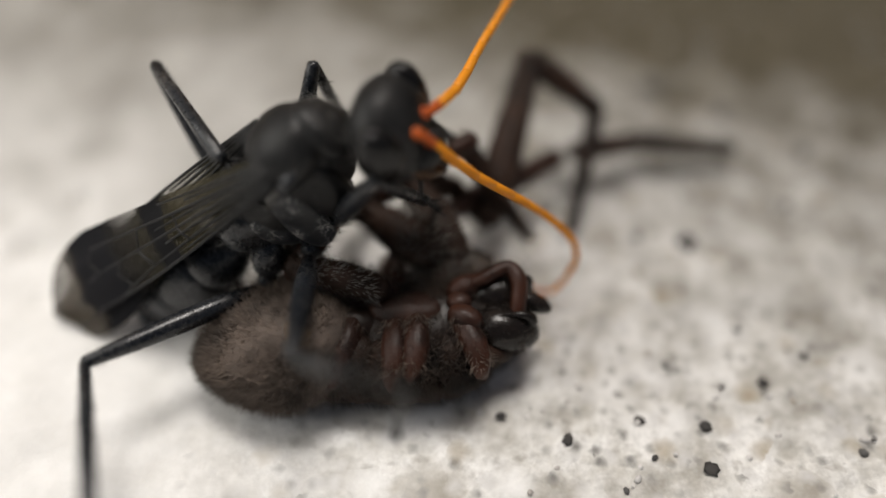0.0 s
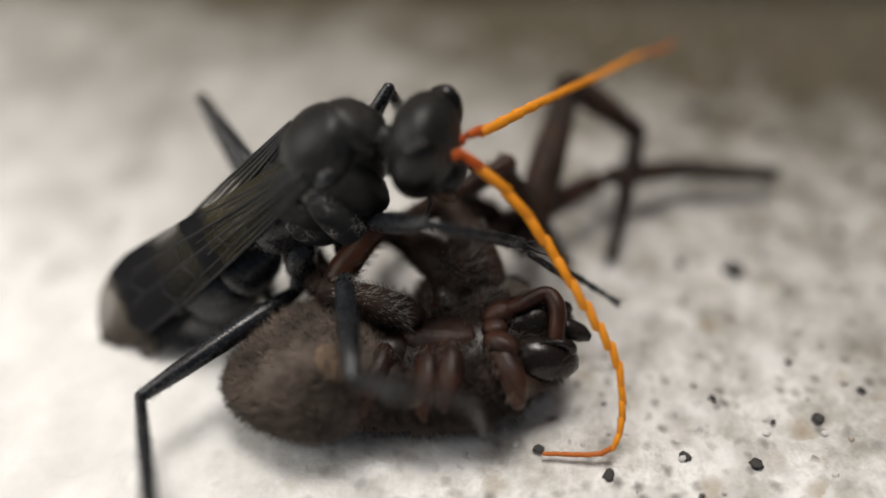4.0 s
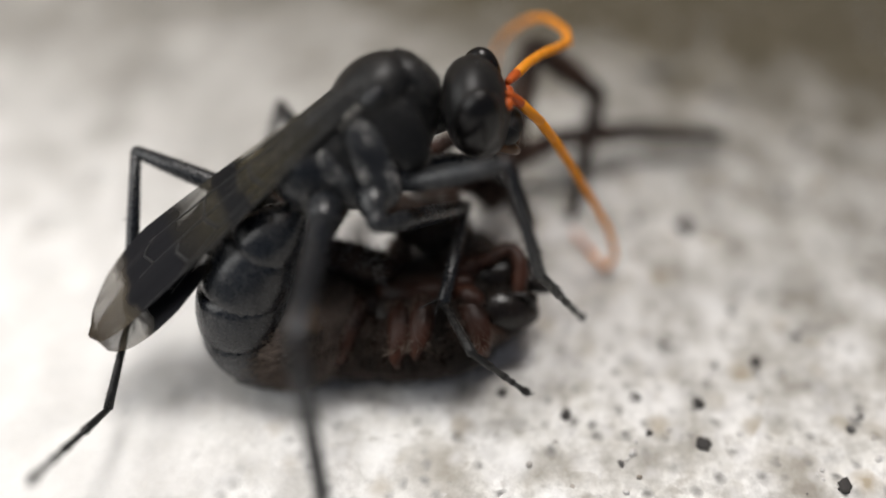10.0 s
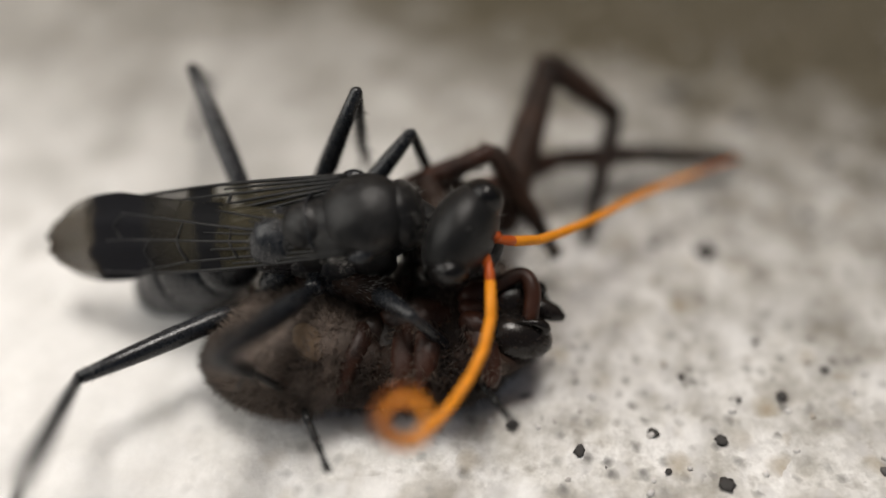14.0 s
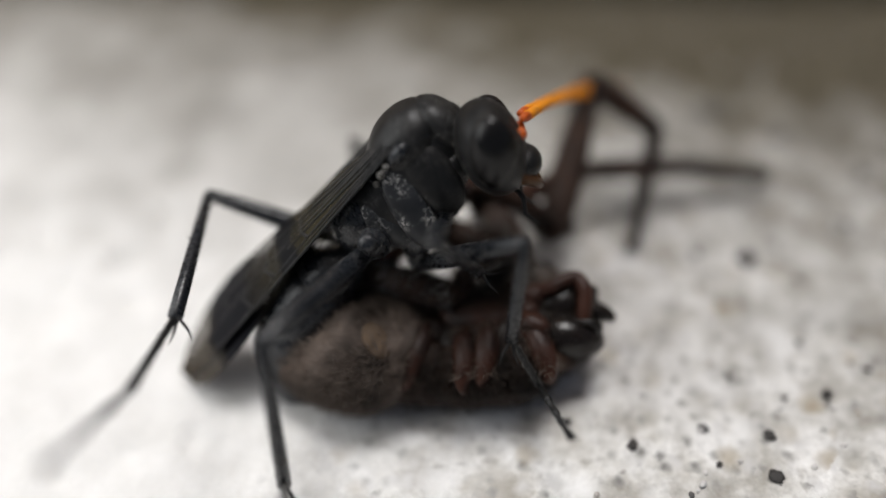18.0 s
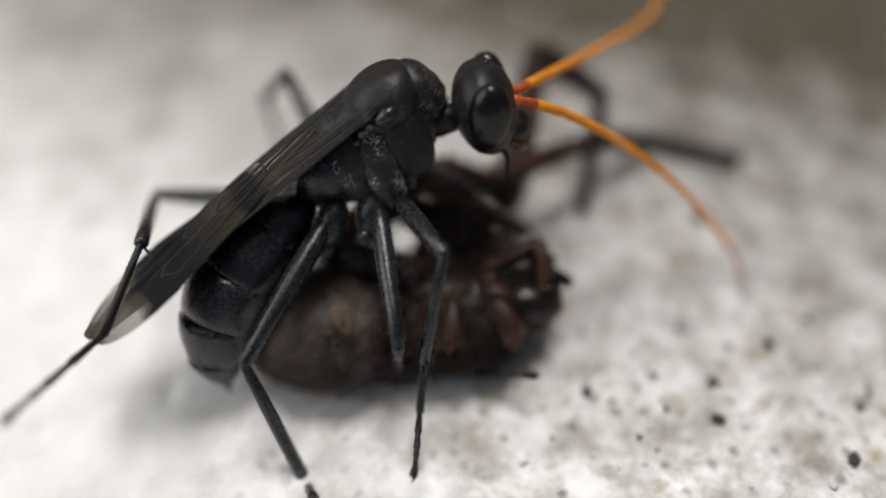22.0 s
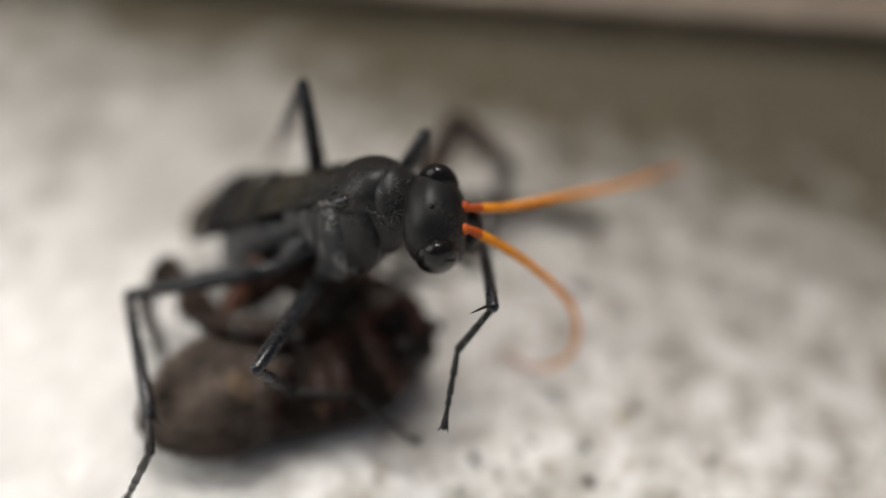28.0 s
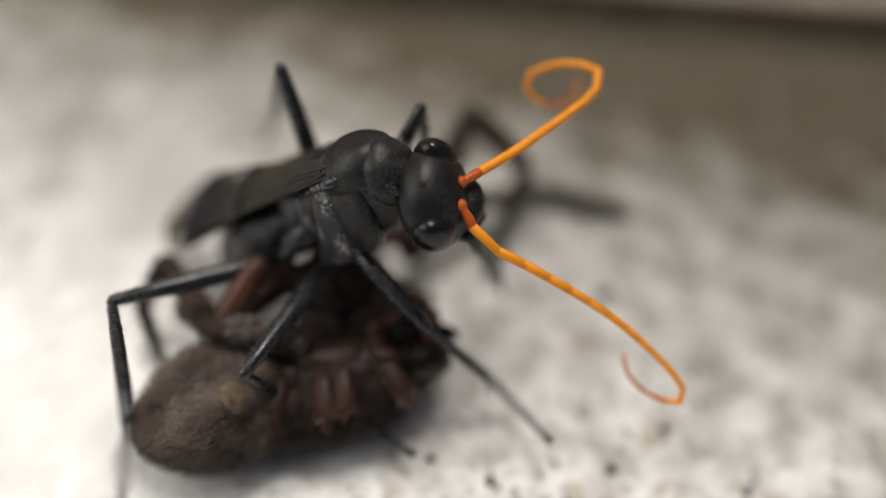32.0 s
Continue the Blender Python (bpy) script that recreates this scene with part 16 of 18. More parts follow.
    go(WASP_PARTS["tarsusLF"], [(0, 3.34, 2.08, -8.32, 18, 70, 158), (1, 3.05, 0.86, -9.06, -5.2, 79, 134), (2, 2.27, 1.36, -8.92, 124.9, 65, -94), (3, 3.96, -1.1, -8.44, 58.6, 63, -166), (4.5, 3.1, 0.11, -9.35, 106, 32.3, -106.4), (6, 2.1, 1.38, -9.71, 110.9, -10, -83), (6.5, 3.82, 3.39, -8.94, 109.2, 46, -87.9), (7, 4.35, 5.03, -7.12, -46.8, 77, 114), (8, 4.74, 4.03, -6.7, -21.7, 73, 140), (8.5, 4.74, 4.03, -6.7, -21.7, 73, 140), (8.75, 2.74, 4.52, -9.13, 114.7, 44.6, -78.9), (9, -0.41, 4.33, -10.26, 118, -14, -68), (9.5, 1.89, 4.85, -9.47, 122.5, 24.8, -24.7), (10, 3.79, 4.97, -7.62, 164.6, 44, 43), (10.5, 3.79, 4.97, -7.62, 164.6, 44, 43), (10.75, 4.65, 3.96, -6.35, 162.9, 65.7, 40.9), (11, 3.86, 2.29, -4.18, 133.3, 87, 11), (12, 5.58, 3.14, -4.53, 111.8, 41, -11), (13, 5.77, 3.19, -4.74, 116.8, 51, -4), (14, 3.13, 2.98, -4.98, 163.1, 69, 48), (14.33, 3.25, 3.58, -6.01, 96.8, 35, -28.8), (14.67, 3.15, 4.02, -7.04, 92.6, -14.1, -49.9), (15, 2.85, 4.29, -8.04, 116.7, -60, -86), (17.5, 2.85, 4.29, -8.04, 116.7, -60, -86), (18, -1.22, 7.52, -7.38, 115.4, -8, -84), (19, 3.58, 6.31, -7.85, 115.9, -9, -87), (19.33, 3.03, 4.21, -7.73, 109.3, 29.4, -121), (19.67, 1.54, 2.26, -6.54, 65.7, 51.4, 176.6), (20, -0.62, 1.14, -4.57, 21.2, 30.2, 113.4), (20.33, 1.54, 2.21, -5.87, 60.1, 45.9, 172.6), (20.67, 2.17, 4.43, -6.44, 96.2, 27.3, -130.8), (21, 0.86, 6.38, -6.25, 103.3, -6, -95), (21.5, 1.92, 4.91, -8.43, 102.5, -9.4, -88.7), (22, 1.97, 2.81, -9.48, 101.2, -12.7, -82.2), (22.4, 0.48, 5.87, -9.57, 100.4, -11, -78), (22.6, -0.63, 1.61, -10.1, 102.3, 29.3, -66.9), (22.8, -0.81, -2.09, -7.49, 125.5, 67.2, -37.6), (23, 0.33, -3.34, -3.45, -126.7, 62.4, 75.5), (23.17, -0.85, -3.38, -5.93, 101.5, 58, -62), (23.33, -0.77, -1.81, -8.04, 90.8, 4.7, -80.3), (23.5, 0.64, 0.48, -8.73, 97, -49, -95), (23.67, 2.48, 1.73, -8.42, 65.4, -12.6, -39.6), (23.83, 4.11, 2.98, -7.67, 72.8, 31.7, -0.2), (24, 5.42, 4.13, -6.53, 128.6, 50.5, 76.8), (24.5, 3.63, 3.61, -7.46, -114.7, 64.9, -158.7), (25, 1.75, 2.81, -7.82, -91.8, 12.5, -126.2), (26.5, 3.99, 0, -8.09, -94.7, 22.7, -135.8), (28, 5.66, -0.92, -4.4, -99.9, 32.3, -146.9), (28.5, 2.74, -0.92, -7.7, -118.3, 41.6, -176.9), (29, 0.38, 1.77, -6.42, -141.4, 41.5, 148.7), (30, 2.11, 4.01, -4.38, -138.9, 37.9, 152.7), (31, 0.79, 2.13, -6.77, -145.6, 45.6, 142.7), (32, 1.75, 2.94, -6.93, -148.5, 37, 138.3)])
    go(WASP_PARTS["toesLF"], [(0, 2.61, 2.37, -10.48, 18, 70, 158), (1, 2.75, 1.17, -11.32, -5.2, 79, 134), (2, 2.2, 0.39, -11.01, 124.9, 65, -94), (3, 2.94, -1.36, -10.49, 58.6, 63, -166), (4.5, 2.55, -1.76, -10.58, 106, 32.3, -106.4), (6, 2.38, -0.87, -9.31, 110.9, -10, -83), (6.5, 3.88, 1.8, -10.6, 109.2, 46, -87.9), (7, 4.14, 5.5, -9.36, -46.8, 77, 114), (8, 4.22, 4.46, -8.9, -21.7, 73, 140), (8.5, 4.22, 4.46, -8.9, -21.7, 73, 140), (8.75, 3.06, 2.91, -10.74, 114.7, 44.6, -78.9), (9, 0.42, 2.26, -9.71, 118, -14, -68), (9.5, 3.79, 3.97, -10.43, 122.5, 24.8, -24.7), (10, 5, 6.1, -9.22, 164.6, 44, 43), (10.5, 5, 6.1, -9.22, 164.6, 44, 43), (10.75, 5.37, 4.58, -8.45, 162.9, 65.7, 40.9), (11, 3.98, 2.31, -6.47, 133.3, 87, 11), (12, 7.28, 2.81, -6.04, 111.8, 41, -11), (13, 7.21, 3.09, -6.53, 116.8, 51, -4), (14, 3.69, 3.59, -7.13, 163.1, 69, 48), (14.33, 4.9, 2.67, -7.32, 96.8, 35, -28.8), (14.67, 4.58, 2.32, -6.49, 92.6, -14.1, -49.9), (15, 2.93, 3.14, -6.05, 116.7, -60, -86), (17.5, 2.93, 3.14, -6.05, 116.7, -60, -86), (18, -0.98, 5.26, -7.06, 115.4, -8, -84), (19, 3.7, 4.04, -7.49, 115.9, -9, -87), (19.33, 2, 2.49, -8.86, 109.2, 29.8, -120.7), (19.67, 0.11, 2.34, -8.33, 65, 51.9, 176.5), (20, -1.41, 2.96, -5.72, 20, 30.3, 113.1), (20.33, -0.05, 2.42, -7.52, 59.3, 46.3, 172.5), (20.67, 0.84, 2.88, -7.5, 95.9, 27.6, -130.6), (21, 0.66, 4.1, -6.01, 103, -6, -95), (21.5, 1.97, 2.64, -8.06, 102.2, -9.5, -88.6), (22, 2.28, 0.59, -8.98, 100.9, -12.8, -82.1), (22.4, 0.94, 3.67, -9.13, 100.1, -11, -78), (22.6, 0.16, -0.24, -11.22, 102, 29.3, -66.9), (22.8, -0.1, -2.64, -9.61, 125.1, 67.1, -37.8), (23, 0.59, -2.31, -5.49, -127, 62.5, 75.4), (23.17, -0.28, -4.46, -7.88, 101.2, 58, -62.1), (23.33, -0.39, -4.07, -8.23, 90.5, 4.7, -80.3), (23.5, 0.51, -1.02, -6.99, 96.8, -49, -95), (23.67, 4.22, 0.3, -7.92, 65.7, -12.1, -40.2), (23.83, 6.07, 2.97, -8.88, 73.4, 32.2, -0.8), (24, 5.76, 5.56, -8.31, 130, 50.6, 76.7), (24.5, 2.72, 3.25, -9.54, -63.3, 80.4, -115.8), (25, 0.42, 0.99, -8.32, -54.8, 31.7, -106.5), (26.5, 2.47, -1.48, -8.98, -52.2, 37, -101.9), (28, 4.04, -1.99, -5.63, -48.8, 42.1, -96.6), (28.5, 1.02, -1.01, -9.22, -91.2, 58.7, -149.5), (29, -1.09, 2.66, -7.94, -137.3, 44.9, 153.9), (30, 0.5, 4.85, -5.79, -133, 42.2, 160.2), (31, -0.49, 3.11, -8.41, -143.5, 50, 145.7), (32, 0.38, 4.16, -8.31, -147.7, 40.3, 139.8)])
    go(WASP_PARTS["femurLM"], [(0, -2.33, 1.91, -2.46, 9.3, -25.9, 7.6), (1, -2.33, 1.91, -2.46, 11.3, -6.4, 0.5), (2, -2.29, 1.94, -2.48, 13.1, -20.6, -7.3), (3, -2.3, 1.93, -2.48, 12.1, -7.7, -3), (6, -2.26, 1.96, -2.5, 12.1, -29.1, -3.2), (6.33, -2.27, 1.95, -2.49, 3.5, -15.4, 19.3), (6.67, -2.29, 1.94, -2.49, 0.8, 0.2, 38.8), (7, -2.3, 1.93, -2.48, 3.6, 15.8, 58.4), (7.33, -2.3, 1.93, -2.48, 0.2, 3.4, 38.1), (7.67, -2.3, 1.93, -2.48, 1.2, -9.4, 18.3), (8, -2.3, 1.93, -2.48, 6.9, -21.1, -2.9), (8.17, -2.29, 1.87, -2.53, 1.2, -2.3, 24.5), (8.33, -2.28, 1.82, -2.59, 4.7, 16.9, 51.2), (8.5, -2.27, 1.76, -2.64, 18.4, 32.1, 83.2), (9, -2.3, 1.97, -2.45, 22.8, -16.6, 112.5), (9.33, -2.21, 2.08, -2.42, 25.5, -24, 104.6), (9.67, -2.13, 2.2, -2.39, 29.6, -31, 95.8), (10, -2.04, 2.31, -2.36, 35.3, -37.3, 85.7), (10.25, -2.15, 2.08, -2.48, 65.8, -53.1, 44.1), (10.5, -2.25, 1.85, -2.6, 106.8, -47.7, -7.7), (11, -2.33, 1.7, -2.61, 86.2, -19.7, 27.6), (11.33, -2.32, 1.72, -2.61, 83, -8.9, 40.4), (11.67, -2.31, 1.73, -2.61, 82.3, 2.2, 52.4), (12, -2.3, 1.75, -2.61, 84, 13.3, 64.6), (13, -2.31, 1.75, -2.61, 84.3, 13.9, 66.1), (13.33, -2.28, 1.74, -2.64, 83.6, -3.7, 58.1), (13.67, -2.25, 1.74, -2.67, 85.4, -21.2, 49.7), (14, -2.22, 1.73, -2.7, 90.8, -38.2, 39), (14.33, -2.19, 1.72, -2.73, 83.6, -20.4, 53.4), (14.67, -2.15, 1.72, -2.77, 81.4, -1.7, 64.7), (15, -2.12, 1.71, -2.8, 82.9, 17.1, 75.7), (15.83, -2.1, 1.88, -2.69, 79.7, -9, 33), (16.67, -2.07, 2.04, -2.58, 96.9, -29.8, -15.4), (17.5, -2.05, 2.21, -2.47, 127.2, -29.1, -73.1), (17.67, -2.11, 2.2, -2.42, 107.6, -64.3, -47.6), (17.83, -2.17, 2.18, -2.37, 6.3, -66.9, 58.9), (18, -2.23, 2.17, -2.32, -17.4, -32.3, 88.4), (19, -2.06, 2.34, -2.3, -18.5, -31.8, 90.5), (19.33, -2.12, 2.31, -2.26, 7.8, -62.2, 56.2), (19.67, -2.19, 2.28, -2.22, 85.9, -61.3, -29.1), (20, -2.25, 2.25, -2.18, 110.6, -30.6, -61.8), (21, -2.05, 2.34, -2.3, 124.2, -44.1, -84), (21.33, -2.26, 2.25, -2.34, 99.9, -75.1, -56.9), (21.67, -2.48, 2.15, -2.38, -20, -67.2, 65.6), (22, -2.69, 2.06, -2.42, -32.5, -35.2, 81), (22.2, -2.49, 2.02, -2.42, -43.9, -30.3, 101.9), (22.4, -2.29, 1.99, -2.43, -52.1, -22.5, 120.2), (22.6, -2.37, 2.05, -2.47, -61.4, -49.9, 135.3), (22.8, -2.46, 2.1, -2.5, -103.4, -70.7, -177.7), (23, -2.54, 2.16, -2.54, -172.8, -60.7, -103.4), (23.17, -2.46, 2.07, -2.53, -22.9, -77.6, 105.1), (23.33, -2.38, 1.99, -2.52, -7.5, -37.7, 87.9), (23.5, -2.3, 1.9, -2.51, -6.3, 2.8, 84.3), (23.67, -2.28, 1.92, -2.51, -3.4, -21, 66.7), (23.83, -2.27, 1.95, -2.5, 9.5, -42.3, 42.7), (24, -2.25, 1.97, -2.5, 41, -54.6, 1.6), (25, -2.44, 1.9, -2.32, 38.7, -41.6, 4.7), (28, -2.44, 1.91, -2.3, 30.4, -37.9, 17.6), (29, -2.43, 1.9, -2.32, 30.2, -36.6, 17.9), (30, -2.47, 1.91, -2.26, 0.3, -24.7, 73), (31, -2.45, 1.88, -2.33, 28.5, -33.2, 18.3), (32, -2.47, 1.89, -2.28, 30.5, -32.8, 14.7)])
    go(WASP_PARTS["tibiaLM"], [(0, 3.47, 2.68, 0.38, 12.2, 52.9, 148.8), (1, 4.13, 1.97, -1.74, -2, 54.4, 131.2), (2, 3.75, 1.17, -0.19, 9.3, 51.6, 145.4), (3, 4.13, 1.59, -1.61, 0.9, 53.2, 134.8), (6, 3.41, 1.64, 0.66, 4.4, 57.4, 139), (6.33, 3.64, 4.02, -0.76, 9, 56.3, 144.5), (6.67, 2.78, 6.02, -2.51, 13.2, 54.9, 149.6), (7, 0.98, 7.26, -4.25, 17.1, 53.4, 154.4), (7.33, 2.81, 5.93, -2.86, 14.2, 51.7, 150.7), (7.67, 3.79, 3.95, -1.41, 11.6, 50, 147.3), (8, 3.76, 1.62, -0.14, 9.2, 48.1, 144.2), (8.17, 3.62, 4.57, -2.27, 6.6, 54.8, 140.9), (8.33, 1.62, 6.66, -4.48, 2.7, 61.3, 136.3), (8.5, -1.62, 7.23, -6.09, -3.6, 67.6, 129.3), (9, -4.68, 7.72, -0.59, 0.6, 37, 134.5), (9.33, -3.71, 7.83, 0.23, -2.9, 33.2, 128.3), (9.67, -2.69, 7.74, 0.96, -5.9, 29.1, 122.6), (10, -1.65, 7.47, 1.58, -8.2, 24.8, 117.4), (10.25, 0.66, 4.8, 2.72, -3.7, 43.8, 125.3), (10.5, 2.09, 1.26, 2.21, 8.7, 61.7, 140.7), (11, 3.09, 4.54, -0.42, 36.8, 69.6, 171.3), (11.33, 2.57, 5.88, -1.6, 113.1, 54.3, -105.8), (11.67, 1.65, 6.88, -2.86, 126.9, 19.9, -84.2), (12, 0.41, 7.46, -4.11, 127.3, -16.1, -71.3), (13, 0.25, 7.52, -4.17, 126.4, -18.9, -68.3), (13.33, 1.15, 7.25, -2.22, 126.6, 16.4, -79), (13.67, 1.67, 6.36, -0.32, 117.2, 50.9, -95.3), (14, 1.75, 4.94, 1.32, 50.6, 73.6, -167.3), (14.33, 1.45, 6.61, -0.47, 63.7, 70.3, -153.5), (14.67, 0.63, 7.59, -2.58, 72.7, 66.3, -143.9), (15, -0.59, 7.73, -4.71, 78.8, 61.8, -137.1), (15.83, 3.29, 5.37, -1.67, 68.7, 67.1, -148.3), (16.67, 3.36, 0.54, 0.65, 53.1, 71.3, -164.9), (17.5, -0.4, -3.22, 0.69, 31.4, 73.3, 172.3), (17.67, -0.21, 0.11, 3.44, 4.5, 60.3, 143.3), (17.83, -0.85, 4.37, 3.61, -4.5, 44.7, 132), (18, -2.08, 7.66, 1.15, -8.3, 28.5, 125.7), (19, -2.11, 7.86, 1.13, -5.7, 29.3, 131.1), (19.33, -0.44, 4.83, 3.49, -7.5, 27.4, 127.3), (19.67, 0.54, 0.76, 3.48, -9.2, 25.3, 123.6), (20, 0.39, -2.68, 1.13, -10.6, 23.2, 120.1), (21, -1.56, -2.3, 2.22, -10.8, 23.9, 119.7), (21.33, -1.35, 0.85, 3.94, -9.8, 24.1, 122), (21.67, -1.43, 4.45, 3.61, -8.9, 24.3, 124.4), (22, -1.86, 7.31, 1.33, -7.9, 24.5, 126.7), (22.2, -3.64, 7.52, 0.86, -8.7, 33.7, 125), (22.4, -5.31, 7.18, 0.06, -10, 42.8, 122.9), (22.6, -5.35, 4.99, 2.51, -14.8, 45.9, 116.1), (22.8, -4.6, 2.02, 3.63, -20.4, 48.5, 108.5), (23, -3.28, -0.93, 3.13, -26.7, 50.6, 100.2), (23.17, -2.82, 3.42, 3.82, -14.6, 55.7, 115.2), (23.33, -2.19, 7.13, 1.45, 0.9, 58.6, 133.6), (23.5, -1.66, 8.36, -2.83, 17.9, 58.5, 153.5), (23.67, 0.11, 7.5, -0.18, 6.6, 58.5, 140.3), (23.83, 1.27, 5.21, 1.87, -4.2, 57.1, 127.6), (24, 1.51, 2.08, 2.8, -13.7, 54.6, 116.1), (25, 2.4, 2.3, 2, 5.4, 36.3, 142.3), (28, 2.45, 3.46, 1.69, 6.7, 32.5, 144.7), (29, 2.54, 3.5, 1.56, 8.3, 35.1, 147.5), (30, -0.74, 7.56, 0.46, 4.4, 38.5, 141), (31, 2.71, 3.59, 1.23, 7.3, 36, 145.7), (32, 2.81, 3.28, 1.24, 6.7, 32.7, 144.7)])
    go(WASP_PARTS["tarsusLM"], [(0, 1.2, 4.06, -3.13, -114.6, 48.8, 134), (1, 2.44, 3.89, -5.31, -145.8, 55.9, 95.2), (2, 1.5, 2.72, -3.64, -112.9, 49.5, 135.9), (3, 2.28, 3.46, -5.13, -115.8, 49.3, 132.1), (6, 1.62, 3.2, -3.05, -121.2, 48.8, 124.9), (6.33, 1.65, 5.44, -4.42, -118.4, 49.1, 128.6), (6.67, 0.6, 7.29, -6.11, -115.5, 49.2, 132.4), (7, -1.39, 8.39, -7.78, -112.7, 49.2, 136.2), (7.33, 0.43, 7.27, -6.32, -113.5, 48.3, 135.1), (7.67, 1.4, 5.47, -4.78, -114.3, 47.5, 134), (8, 1.37, 3.34, -3.41, -115.1, 46.6, 133), (8.17, 1.65, 6.17, -5.86, -69.8, 32.2, -160.8), (8.33, 0.09, 8.12, -8.34, -59.3, -3.6, -121.8), (8.5, -2.68, 8.53, -10.16, -75.6, -37.7, -79.5), (9, -7.15, 10.23, -3.24, -74.9, -12.6, -81), (9.33, -5.99, 10.72, -2.18, -80, 25.5, -121.7), (9.67, -4.76, 10.98, -1.18, -121.2, 45.4, 173.1), (10, -3.49, 11.01, -0.27, -159.5, 22.7, 110.6), (10.25, -1.18, 7.39, -0.33, -153.9, 43.1, 120.7), (10.5, 0.47, 2.59, -1.67, -137.8, 61.8, 140.6), (11, 1.58, 4.77, -4.54, -160.4, 63, 115.2), (11.33, 1.87, 3.41, -5.17, 42.1, 62.3, -44.7), (11.67, 2.07, 2.76, -4.36, 36.2, 9, -53.8), (12, 1.77, 3.46, -2.89, 38.2, -44.5, -59.7), (13, 1.79, 3.65, -2.75, 37.3, -43.5, -58.4), (13.33, 1.95, 3.1, -3.47, 41.3, 4.8, -69.4), (13.67, 1.42, 3.6, -3.74, 34.3, 52.9, -82.6), (14, 0.54, 4.67, -2.9, -89.7, 73, 148.7), (14.33, 0.12, 5.95, -4.61, 0.8, 43.7, -113.4), (14.67, -0.8, 6.55, -6.6, 7, -4.9, -96.5), (15, -2.11, 6.31, -8.59, -3.8, -52.9, -76.1), (15.83, 1.84, 4.47, -5.73, -111.1, -70.2, 37.5), (16.67, 2, 0.18, -3.52, -142.7, -27.5, 76), (17.5, -1.65, -3.05, -3.52, -143.8, 18.9, 88.9), (17.67, -1.96, 1.42, -0.38, -157.4, 70.3, 71.5), (17.83, -2.95, 6.69, 0.51, 55.8, 55.4, -78.6), (18, -4.33, 10.8, -0.95, 50.5, 3.5, -88.3), (19, -4.63, 10.76, -1.03, 50.4, 3.4, -88.6), (19.33, -2.8, 7.94, 1.47, 40.8, 18.4, -136.2), (19.67, -1.66, 4.08, 1.6, 22.2, 20.9, 171.8), (20, -1.63, 0.82, -0.6, 8.7, 8.8, 122.6), (21, -3.56, 1.19, 0.44, 3.5, 19.3, 101.3), (21.33, -3.48, 4.25, 2.14, 5.7, 29.9, 106.5), (21.67, -3.7, 7.76, 1.8, 9.4, 40.2, 113), (22, -4.25, 10.52, -0.5, 15.7, 50.1, 121.8), (22.2, -5.74, 10.52, -1.58, 146, 59.9, -99.8), (22.4, -7.06, 9.89, -2.93, 160.4, -2, -74.6), (22.6, -6.7, 7.74, -0.65, 161.9, 43.2, -70.6), (22.8, -5.52, 4.78, 0.34, -132.1, 85.7, -2.9), (23, -3.77, 1.81, -0.27, -29.6, 45.9, 101.3), (23.17, -3.88, 5.66, 0.18, -21.6, 49.3, 112.2), (23.33, -3.78, 8.79, -2.3, -12.2, 51.5, 124.3), (23.5, -3.71, 9.39, -6.58, -2, 52.3, 137.3), (23.67, -1.66, 8.97, -3.93, -8, 51.4, 129.6), (23.83, -0.19, 7.1, -1.82, -13.7, 50.1, 122.2), (24, 0.39, 4.36, -0.79, -19, 48.3, 115.3), (25, -0.4, 4.47, -0.61, -3.8, 31.4, 138.5), (28, -0.58, 5.61, -0.67, -5, 27.2, 136.2), (29, -0.5, 5.44, -0.97, -3.4, 32.1, 139.3), (30, -3.42, 9.72, -2.28, -3.6, 27.4, 139), (31, -0.23, 5.59, -1.36, -2.3, 32, 141.6), (32, -0.21, 5.42, -1.14, -1.8, 26.8, 142.6)])
